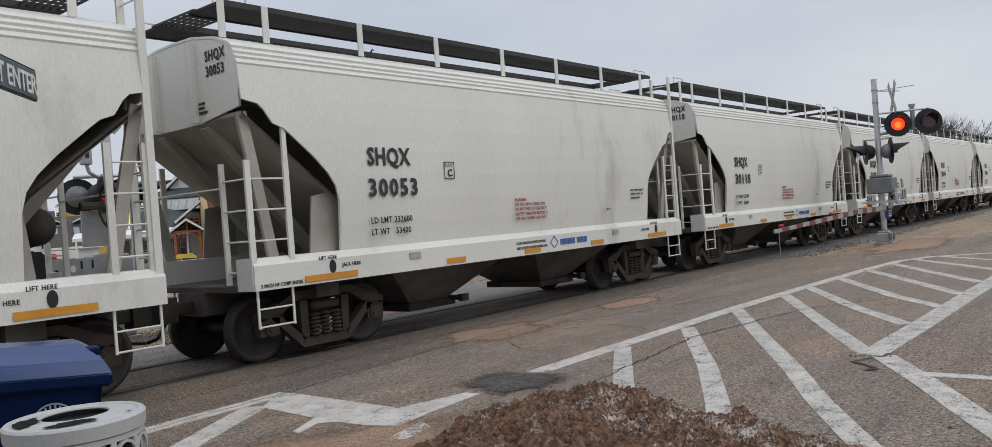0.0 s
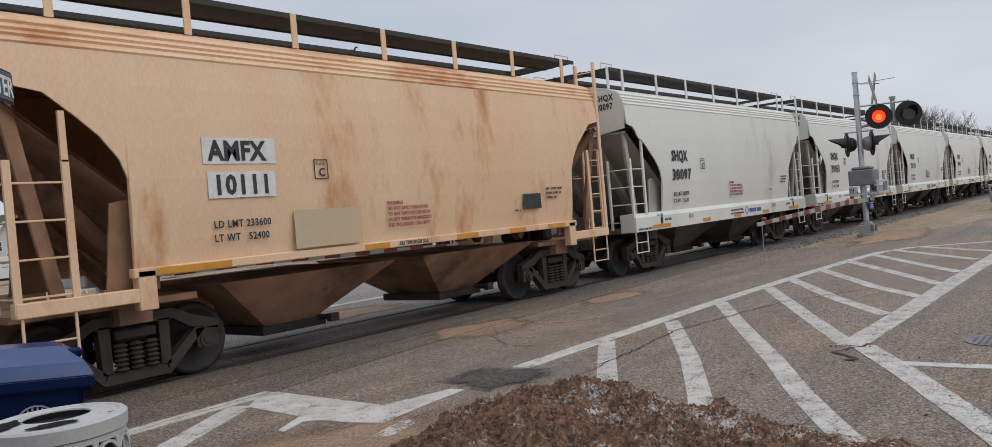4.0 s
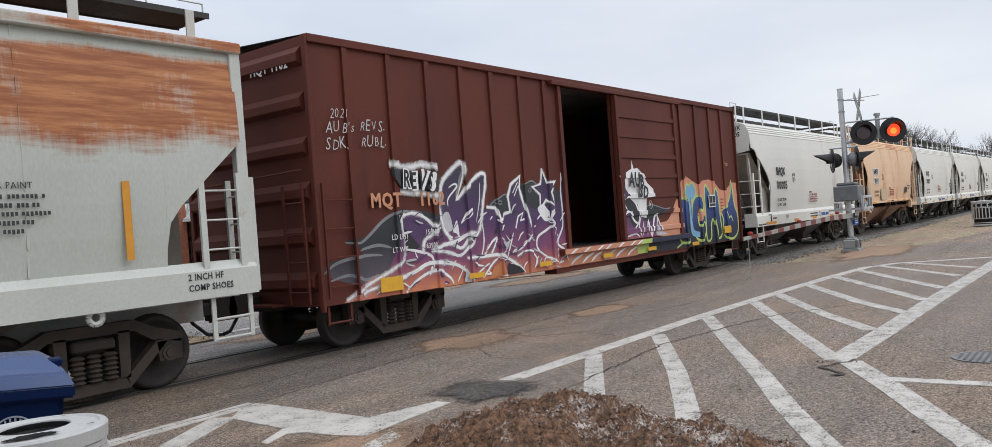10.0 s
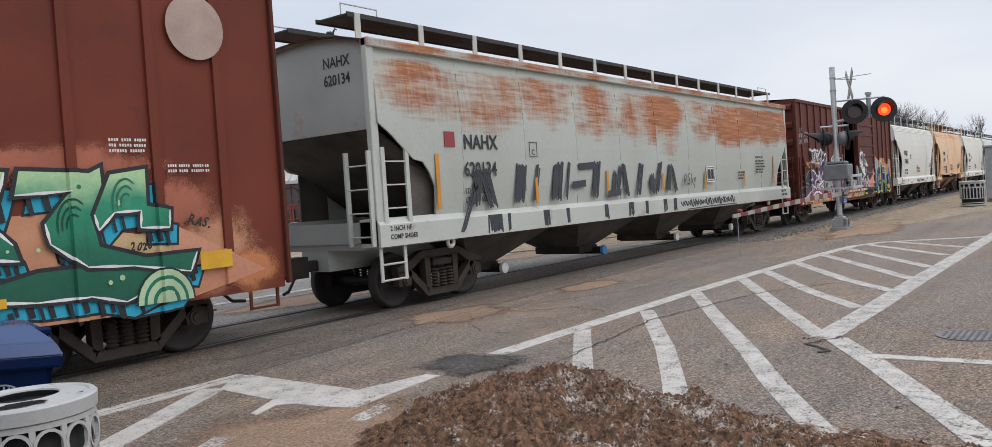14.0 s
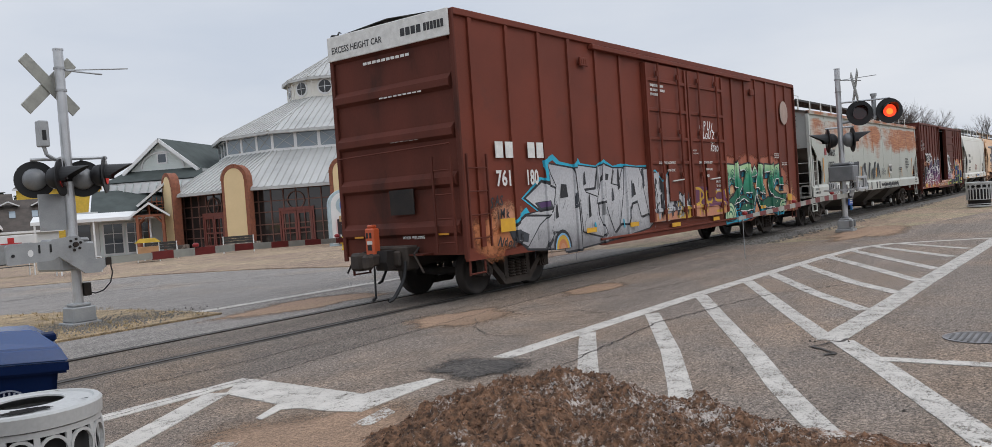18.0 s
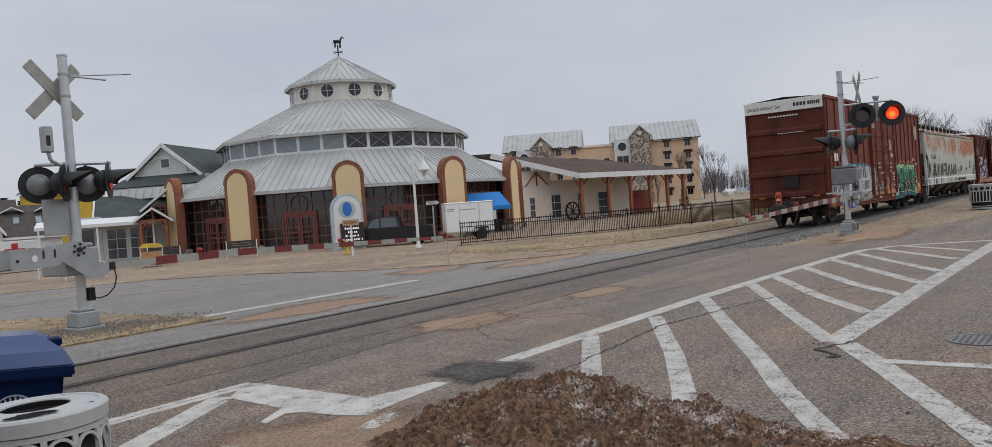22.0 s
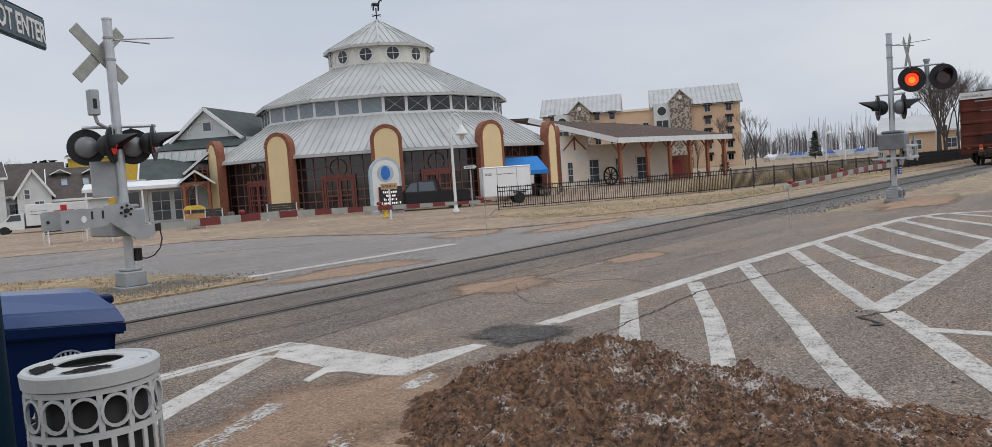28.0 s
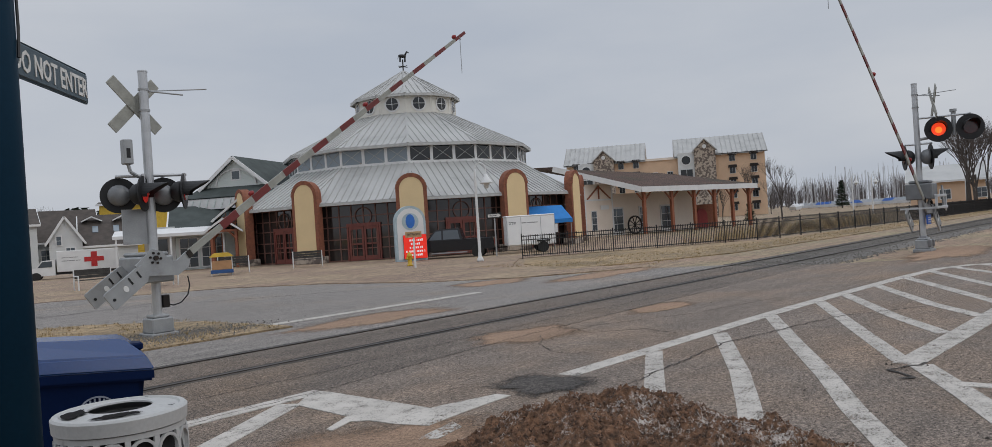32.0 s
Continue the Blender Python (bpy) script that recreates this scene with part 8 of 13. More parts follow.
        for f in (0.26, 0.76):
            x = a + (b - a) * f
            bm = bmesh.new()
            bar(bm, (x, -1.70, 0.95), (x, -1.70, 4.85), 0.028, 8)
            for z in (1.2, 2.1, 3.2, 4.6):
                box(bm, x - 0.07, x + 0.07, -1.71, -1.66, z - 0.06, z + 0.06)
            part("lock_rod", bm, TALL_BROWN, d)
        bm = bmesh.new()
        box(bm, a + 0.95, a + 1.45, -1.67, -1.66, 1.45, 2.38)
        part("latch_panel", bm, TALL_BROWN, d)
        bm = bmesh.new()
        bar(bm, (a + 1.1, -1.70, 1.95), (a + 1.75, -1.70, 1.98), 0.02, 6)
        part("latch_handle", bm, GREYSILL, d)
    for z in (0.74, 4.90):
        bm = bmesh.new()
        box(bm, -4.7, 4.9, -1.66 if z > 1 else -1.585, -1.535, z, z + (0.10 if z > 1 else 0.05), 0.01)
        part("door_track", bm, TALL_BROWN, car)
    lettering("CLOSE THIS DOOR FIRST", 0.09, WHITEINK, car, side_plane(-1.85, 2.385, -1.669), 0.85, bold=0.002)
    lettering("OPEN THIS DOOR FIRST", 0.09, WHITEINK, car, side_plane(0.55, 2.385, -1.669), 0.85, bold=0.002)
    lettering("OPEN CLOSE", 0.08, WHITEINK, car, side_plane(-1.4, 2.2, -1.674), 0.85, bold=0.002)
    lettering("OPEN CLOSE", 0.08, WHITEINK, car, side_plane(1.0, 2.2, -1.674), 0.85, bold=0.002)
    lettering("ASD", 0.10, WHITEINK, car, side_plane(1.02, 2.02, -1.674), 0.9, bold=0.003)
    for k, t in enumerate(("UNLATCH", "TO CLOSE", "DOOR")):
        lettering(t, 0.09, WHITEINK, car, side_plane(1.75, 1.85 - 0.12 * k, -1.63), 0.85, bold=0.003)
    lettering("SECURITY", 0.06, WHITEINK, car, side_plane(0.3, 2.72, -1.63), 0.85)
    lettering("DEVICE ONLY", 0.06, WHITEINK, car, side_plane(0.3, 2.64, -1.63), 0.85)
    # the road's initials as plain blocks
    bm = bmesh.new()
    for x in (-8.33, -8.02, -7.30, -7.0):
        box(bm, x, x + 0.23, -1.586, -1.576, 2.54, 2.84)
    part("road_name", bm, WHITEINK, car, "white road name")
    lettering("761", 0.40, WHITEINK, car, side_plane(-8.36, 2.03, -1.582), 0.85, bold=0.01, spacing=1.0)
    lettering("180", 0.40, WHITEINK, car, side_plane(-7.42, 2.03, -1.582), 0.72, bold=0.01, spacing=1.0)
    bm = bmesh.new()
    bmesh.ops.create_cone(bm, cap_ends=True, segments=28, radius1=0.40, radius2=0.40, depth=0.006)
    bmesh.ops.transform(bm, matrix=pose(8.13, -1.582, 4.09, 90, 0, 0), verts=bm.verts)
    part("round_emblem", bm, mat("faded_emblem", (0.44, 0.33, 0.28), (0.36, 0.26, 0.22), 0.8, 0, 3, 40, 0.05), car, "faded round emblem")
    for x in (-5.2, 4.9):
        bm = bmesh.new()
        box(bm, x, x + 0.32, -1.63, -1.58, 4.50, 4.68, 0.01)
        for k in range(3):
            box(bm, x + 0.04 + 0.09 * k, x + 0.09 + 0.09 * k, -1.636, -1.628, 4.54, 4.64)
        part("side_vent", bm, TALL_BROWN, car)
    y = -1.585
    silver_mural(car, ribs)
    purple_word(car)
    green_mural(car, ribs)
    for text, size, x, z in (("PUL", 0.33, 1.08, 3.30), ("LOUZ", 0.30, 1.02, 3.06), ("ROBO", 0.20, 1.50, 2.72)):
        scrawl(car, text, size, "white", x, z, -1.6265, 0, 0.3, 0.8, 0.006)
    dial = Mural(car, -1.622)
    dial.stroke("white", [(0.93 + 0.075 * math.cos(0.5236 * k), 3.38 + 0.085 * math.sin(0.5236 * k)) for k in range(12)], 0.018, closed=True)
    dial.stroke("white", [(0.93, 3.33), (0.93, 3.43)], 0.02, False)
    dial.stroke("white", [(1.45, 3.00), (1.72, 2.96), (1.95, 3.02), (1.60, 2.92), (1.84, 2.88)], 0.022)
    dial.close()
    for x, z, w, t in ((-8.35, 1.18, 0.45, 0.24), (-5.35, 0.95, 0.42, 0.1), (-3.4, 0.95, 0.42, 0.1), (-1.2, 0.80, 0.5, 0.1), (1.45, 0.80, 0.42, 0.1), (5.3, 0.95, 0.42, 0.1), (7.95, 1.1, 0.45, 0.22)):
        reflector(car, x, z, w, t, y - 0.02, YELLOW2)
    bm = bmesh.new()
    slab(bm, [(-5.0, 0.733), (-4.5, 0.62), (4.6, 0.62), (5.2, 0.733)], -1.528, -1.44)
    part("side_sill", bm, TALL_BROWN, car)
    bm = bmesh.new()
    box(bm, -h + 0.02, h - 0.02, -1.53, -1.47, 0.735, 0.858)
    part("side_sill", bm, TALL_BROWN, car)
    bm = bmesh.new()
    small_lines(bm, 6.92, 2.70, (0.45, 0.45, 0.42), 0.036, 0.062, y, 8)
    small_lines(bm, 7.62, 2.40, (0.55, 0.55), 0.036, 0.062, y, 18)
    small_lines(bm, -2.0, 4.35, (0.7, 0.8, 0.5), 0.07, 0.11, -1.63, 9)
    tagged(part("small_print", bm, WHITEINK, car, "rows of small white stencilled print"), kind="stuff")
    return car


ORANGE = mat("orange_plastic", (0.55, 0.10, 0.03), (0.45, 0.08, 0.03), 0.5)
place_car(boxcar_tall(), -91.65, -73.1)

# ---- buildings and street things ----
SEAMROOF = mat("standing_seam_roof", (0.46, 0.458, 0.442), (0.39, 0.388, 0.375), 0.55, 0.1, 0.4, 25, 0.03, dirt=(0.28, 0.28, 0.27), dirt_amount=0.15, dirt_scale=0.4)
FRAMEBROWN = mat("brown_frame", (0.20, 0.098, 0.074), (0.165, 0.082, 0.064), 0.6, 0, 3, 60, 0.05)
REDWOOD = mat("red_wood", (0.30, 0.10, 0.05), (0.24, 0.085, 0.045), 0.7, 0, 3, 60, 0.1)
SIDING = mat("white_siding", (0.62, 0.63, 0.62), (0.56, 0.57, 0.57), 0.7, 0, 0.8, 40, 0.05)
GREENSIDING = mat("pale_green_siding", (0.66, 0.705, 0.68), (0.60, 0.645, 0.62), 0.7, 0, 0.8, 40, 0.05)
GREENROOF = mat("dark_green_roof", (0.060, 0.074, 0.070), (0.042, 0.052, 0.049), 0.85, 0, 1.5, 30, 0.2)
GREYROOF = mat("grey_shingles", (0.088, 0.072, 0.062), (0.058, 0.049, 0.043), 0.9, 0, 1.5, 25, 0.3)
BROWNROOF = asphalt("mossy_brown_shingles", (0.078, 0.045, 0.033), (0.054, 0.041, 0.026), 0.46, 0.66, 0.6, 0.6)
BEIGE = mat("beige_stucco", (0.66, 0.46, 0.31), (0.61, 0.42, 0.285), 0.85, 0, 0.6, 40, 0.05)
BUFF = mat("buff_wall", (0.80, 0.71, 0.61), (0.75, 0.655, 0.56), 0.8, 0, 0.8, 40, 0.05)
STONE = mat("field_stone", (0.44, 0.37, 0.30), (0.14, 0.11, 0.095), 0.9, 0, 2.2, 6, 0.4, low=0.44, high=0.56)
YELLOWWALL = mat("yellow_siding", (0.68, 0.46, 0.06), None, 0.7)
PAVING = asphalt("sandy_paving", (0.26, 0.185, 0.135), (0.33, 0.25, 0.165), 0.42, 0.62, 0.55, 0.6)
WINDOWGLASS = glass("window_glass", (0.07, 0.085, 0.10), 0.04)
CUPOLA = mat("cupola_panel", (0.70, 0.68, 0.62), (0.66, 0.64, 0.58), 0.7)
# window glass with the pale of the reflected sky put into its tint
CLEARGLASS = glass("sky_toned_window_glass", (0.20, 0.24, 0.27), 0.03)
PAV = Vector((41.62, 35.66))
FACE = math.atan2(-9.79 - PAV.y, 0.03 - PAV.x)


def ring(r, z, k):
    a = FACE + k * math.pi / 6
    return Vector((PAV.x + r * math.cos(a), PAV.y + r * math.sin(a), z))


def quad(bm, *pts):
    bm.faces.new([bm.verts.new(p) for p in pts])


def facing(p, q):
    """A frame on the upright wall from p to q: x along it, y inwards; origin at p."""
    d = (q - p)
    return Matrix.Translation(p) @ Matrix.Rotation(math.atan2(d.y, d.x), 4, "Z")


pav = empty("pavilion", "round carousel pavilion with tiered grey metal roofs and cream arches", "building")


GUTTER = mat("pale_gutter", (0.52, 0.52, 0.50), None, 0.5, 0.2)


def roof_tier(name, ra, za, rb, zb, step):
    """Twelve roof faces with standing seams, ridge caps and a fascia."""
    for k in range(12):
        a, b, c, d = ring(ra, za, k), ring(ra, za, k + 1), ring(rb, zb, k + 1), ring(rb, zb, k)
        bm = bmesh.new()
        dn = Vector((0, 0, -0.12))
        quad(bm, a, b, c, d)
        quad(bm, a + dn, b + dn, c + dn, d + dn)
        quad(bm, a, b, b + dn, a + dn)
        f = part(name, bm, SEAMROOF, pav)
        if abs(((k + 6) % 12) - 5.5) < 4.5:
            w = (b - a).length
            n = max(2, int(w / step))
            up = (b - a).cross(d - a).normalized()
            if up.z < 0:
                up = -up
            bm = bmesh.new()
            slope = ((d - a) + (c - b)) / 2
            for i in range(n + 1):
                u = i / n
                lo = a + (b - a) * u
                # seams run straight up the slope and stop at the hips
                inner = (c - d).length
                side_len = (w - inner) / 2
                x = u * w
                lim = 1.0 if side_len < x < w - side_len else min(1.0, min(x, w - x) / max(side_len, 1e-4))
                if lim > 0.04:
                    hi = lo + slope * lim
                    strip(bm, lo + up * 0.025, hi + up * 0.025, 0.05, 0.06, up)
            part("seam", bm, SEAMROOF, f)
        bm = bmesh.new()
        strip(bm, a, d, 0.16, 0.10)
        part("hip_cap", bm, SEAMROOF, pav)
        bm = bmesh.new()
        o = Vector((0, 0, -0.13))
        strip(bm, a + o, b + o, 0.08, 0.12)
        part("fascia", bm, GUTTER, pav, "pale metal gutter")


roof_tier("lower_roof", 12.95, 3.62, 8.87, 5.98, 0.42)
roof_tier("upper_roof", 9.25, 7.26, 3.72, 9.95, 0.42)
roof_tier("cupola_roof", 4.06, 11.32, 0.06, 13.6, 0.40)


def glazed_bay(k):
    p, q = ring(12.0, 0, k), ring(12.0, 0, k + 1)
    m = facing(p, q)
    w = (q - p).length
    bm = bmesh.new()
    box(bm, 0, w, 0.03, 0.07, 0, 3.5)
    g = part("glass_wall", bm, REFLECTGLASS, pav, "dark reflecting glass wall")
    g.matrix_basis = m
    n = 8
    for i in range(n + 1):
        bm = bmesh.new()
        x = w * i / n
        box(bm, x - 0.035, x + 0.035, -0.03, 0.03, 0, 3.5)
        part("mullion", bm, FRAMEBROWN, g)
    for z in (0.04, 0.75, 1.35, 2.1, 2.75, 3.46):
        bm = bmesh.new()
        box(bm, 0, w, -0.025, 0.028, z - 0.035, z + 0.035)
        part("transom", bm, FRAMEBROWN, g)
    bm = bmesh.new()
    c = w / 2
    for i in range(28):
        a, b = 2 * math.pi * i / 28, 2 * math.pi * (i + 1) / 28
        strip(bm, (c + 0.52 * math.cos(a), -0.05, 2.72 + 0.52 * math.sin(a)), (c + 0.52 * math.cos(b), -0.05, 2.72 + 0.52 * math.sin(b)), 0.05, 0.05)
    part("round_frame", bm, FRAMEBROWN, g)
    if k in (-2, -1, 0, 1):
        for s in (-1, 1):
            bm = bmesh.new()
            x0, x1 = (c - 0.95, c - 0.02) if s < 0 else (c + 0.02, c + 0.95)
            for a in ((x0, x0 + 0.12, 0.02, 2.08), (x1 - 0.12, x1, 0.02, 2.08), (x0 + 0.12, x1 - 0.12, 1.92, 2.08), (x0 + 0.12, x1 - 0.12, 0.02, 0.30), (x0 + 0.12, x1 - 0.12, 0.98, 1.08), ((x0 + x1) / 2 - 0.02, (x0 + x1) / 2 + 0.02, 0.30, 1.92)):
                box(bm, a[0], a[1], -0.10, -0.05, a[2], a[3])
            part("door", bm, REDDOOR, g, "red-brown glazed door")
        bm = bmesh.new()
        box(bm, c - 1.08, c + 1.08, -0.12, -0.04, 2.10, 2.30)
        for s in (-1.08, 0.98):
            box(bm, c + s, c + s + 0.10, -0.12, -0.04, 0, 2.10)
        part("door_frame", bm, REDDOOR, g)


REDDOOR = mat("red_brown_door", (0.20, 0.055, 0.04), (0.17, 0.05, 0.038), 0.55, 0, 3, 60, 0.05)
for k in range(-4, 4):
    glazed_bay(k)
bm = bmesh.new()
for k in range(4, 8):
    p, q = ring(11.95, 0, k), ring(11.95, 0, k + 1)
    u = Vector((0, 0, 3.6))
    quad(bm, p, q, q + u, p + u)
    p, q = ring(11.75, 0, k), ring(11.75, 0, k + 1)
    quad(bm, p, q, q + u, p + u)
part("back_wall", bm, BUFF, pav)
bm = bmesh.new()
poly(bm, [tuple(ring(11.75, 0, k).xy) for k in range(12)], -0.03, 0.01)
part("floor", bm, PAVING, pav)
bm = bmesh.new()
poly(bm, [tuple(ring(12.15, 0, k).xy) for k in range(12)], 3.55, 3.62)
part("soffit", bm, WHITE, pav)
bm = bmesh.new()
for k in range(12):
    p, q = ring(6.0, 0, k), ring(6.0, 0, k + 1)
    u = Vector((0, 0, 3.5))
    quad(bm, p, q, q + u, p + u)
part("core_wall", bm, FRAMEBROWN, pav)


def arch_outline(w, h, n=12, base=0.0):
    r = w / 2
    return [(-r, base), (r, base)] + [(r * math.cos(math.pi * i / n), h - r + r * math.sin(math.pi * i / n)) for i in range(n + 1)]


def pier(k, h=5.05):
    p = ring(12.98, 0, k)
    a = FACE + k * math.pi / 6
    m = Matrix.Translation(p) @ Matrix.Rotation(a + math.pi / 2, 4, "Z")
    bm = bmesh.new()
    slab(bm, arch_outline(1.86, h), 0.0, 0.5)
    pr = part("pier", bm, BRICK, pav, "arched brick pier with cream panel")
    pr.matrix_basis = m
    bm = bmesh.new()
    slab(bm, arch_outline(1.42, h - 0.22, 12, 0.45), -0.03, 0.0)
    part("cream_panel", bm, CREAM, pr, "cream stucco panel")
    bm = bmesh.new()
    box(bm, -0.98, 0.98, -0.06, 0.8, 0, 0.42, 0.02)
    part("pier_base", bm, STONE, pr)
    # voussoirs of the arch ring
    for i in range(15):
        t = math.pi * (i + 0.5) / 15
        bm = bmesh.new()
        c = Vector((0.83 * math.cos(t), -0.035, h - 0.93 + 0.83 * math.sin(t)))
        box(bm, -0.115, 0.115, -0.02, 0.03, -0.08, 0.08)
        bmesh.ops.transform(bm, matrix=Matrix.Translation(c) @ Matrix.Rotation(-t, 4, "Y"), verts=bm.verts)
        part("brick", bm, BRICK, pr)


for k in range(-4, 5):
    pier(k)
# clerestory
for k in range(12):
    p, q = ring(8.87, 5.98, k), ring(8.87, 5.98, k + 1)
    m = facing(p, q)
    w = (q - p).length
    bm = bmesh.new()
    box(bm, 0, w, 0.0, 0.14, 0, 0.16)
    box(bm, 0, w, 0.0, 0.14, 1.10, 1.24)
    for x in (0, w / 3, 2 * w / 3, w):
        box(bm, max(0, x - 0.10), min(w, x + 0.10), 0.002, 0.138, 0.16, 1.10)
    wall = part("clerestory_wall", bm, WHITE, pav)
    wall.matrix_basis = m
    for i in range(3):
        bm = bmesh.new()
        x0, x1 = w * i / 3 + 0.10, w * (i + 1) / 3 - 0.10
        box(bm, x0, x1, 0.03, 0.06, 0.16, 1.10)
        # pane tone chosen by facet to imitate sky reflection: dark on three, pale elsewhere
        pane = part("pane", bm, DARKGLASS if k in (0, 1, 2) else CLEARGLASS, wall)
        if abs(((k + 6) % 12) - 5.5) < 3:
            bm = bmesh.new()
            strip(bm, (x0, 0.02, 0.16), (x1, 0.02, 1.10), 0.02, 0.03)
            strip(bm, (x0, 0.015, 1.10), (x1, 0.015, 0.16), 0.02, 0.03)
            part("brace", bm, GREYEND, wall)
    # cupola wall with a round window
    p, q = ring(3.72, 9.95, k), ring(3.72, 9.95, k + 1)
    m = facing(p, q)
    w = (q - p).length
    bm = bmesh.new()
    box(bm, 0, w, 0.0, 0.12, 0, 1.35)
    for x in (0.0, w):
        box(bm, max(0, x - 0.14), min(w, x + 0.14), -0.03, -0.002, 0, 1.35)
    box(bm, 0.14, w - 0.14, -0.03, -0.002, 0, 0.12)
    cw = part("cupola_wall", bm, CUPOLA, pav)
    cw.matrix_basis = m
    c = w / 2
    for name, r0, d, mt in (("window_frame", 0.56, 0.05, WHITE), ("pane", 0.44, 0.07, DARKGLASS)):
        bm = bmesh.new()
        slab(bm, [(c + r0 * math.cos(2 * math.pi * i / 24), 0.68 + r0 * math.sin(2 * math.pi * i / 24)) for i in range(24)], -d, -0.002 if name == "window_frame" else -0.05)
        part(name, bm, mt, cw)
    bm = bmesh.new()
    strip(bm, (c - 0.44, -0.075, 0.68), (c + 0.44, -0.075, 0.68), 0.03, 0.03)
    strip(bm, (c, -0.078, 0.24), (c, -0.078, 1.12), 0.03, 0.03, (1, 0, 0))
    part("glazing_bar", bm, WHITE, cw)
bm = bmesh.new()
bar(bm, (PAV.x, PAV.y, 13.5), (PAV.x, PAV.y, 14.5), 0.05, 8)
bar(bm, (PAV.x - 0.45, PAV.y, 13.95), (PAV.x + 0.45, PAV.y, 13.95), 0.03, 6)
bar(bm, (PAV.x, PAV.y - 0.45, 13.95), (PAV.x, PAV.y + 0.45, 13.95), 0.03, 6)
part("vane_mast", bm, BLACKPAINT, pav)
bm = bmesh.new()
lathe(bm, [(0.02, -0.42), (0.16, -0.34), (0.20, 0.0), (0.17, 0.32), (0.02, 0.42)], 10)
bmesh.ops.transform(bm, matrix=pose(0, 0, 0.62, 0, 90, 0), verts=bm.verts)
for x in (-0.3, -0.22, 0.25, 0.33):
    bar(bm, (x, 0, 0.55), (x - 0.04, 0, 0.0), 0.05, 6)
bar(bm, (0.3, 0, 0.72), (0.52, 0, 1.12), 0.11, 8, 0.07)
bar(bm, (0.48, 0, 1.12), (0.74, 0, 1.0), 0.08, 8, 0.05)
bar(bm, (-0.40, 0, 0.7), (-0.55, 0, 0.25), 0.05, 6, 0.02)
bmesh.ops.transform(bm, matrix=Matrix.Translation((PAV.x, PAV.y, 14.30)) @ Matrix.Rotation(FACE + 2.0, 4, "Z") @ Matrix.Scale(0.72, 4), verts=bm.verts)
part("weathervane_horse", bm, BLACKPAINT, pav, "dark prancing horse weathervane", True)

# ---- crossing signals ----
SIGNALBLACK = mat("signal_black", (0.007, 0.007, 0.008), (0.011, 0.011, 0.012), 0.55, 0, 4, 60, 0.05)
SIGNALGREY = mat("signal_grey", (0.36, 0.37, 0.375), (0.29, 0.30, 0.305), 0.5, 0.35, 3, 50, 0.06, dirt=(0.20, 0.17, 0.14), dirt_amount=0.12)
ALUMINIUM = mat("brushed_aluminium", (0.55, 0.56, 0.57), (0.47, 0.48, 0.49), 0.4, 0.6, 4, 60, 0.03)
ARMWHITE = mat("gate_white", (0.34, 0.34, 0.30), (0.27, 0.27, 0.24), 0.5, 0, 6, 60, 0.03)
ARMRED = mat("gate_red", (0.17, 0.022, 0.020), (0.13, 0.020, 0.018), 0.5, 0, 6, 60, 0.03)
LAMP_ON = glow("red_lamp_lit", (1.0, 0.07, 0.02), 0.9)
LAMP_CORE = glow("lamp_core_lit", (1.0, 0.24, 0.03), 1.15)
LAMP_SIDE = glow("red_lamp_aslant", (0.60, 0.03, 0.02), 0.32)
LAMP_DIM = glow("red_lamp_side_glow", (0.22, 0.012, 0.012), 0.10)
LAMP_OFF = glass("dark_red_lens", (0.05, 0.006, 0.006), 0.15)
BLUESIGN = mat("blue_sign", (0.02, 0.10, 0.45), None, 0.5)
HOUSINGGREY = mat("dull_grey_housing", (0.20, 0.205, 0.21), (0.15, 0.155, 0.16), 0.45, 0.3, 3, 50, 0.05)
flashers, tip_rods = [], []


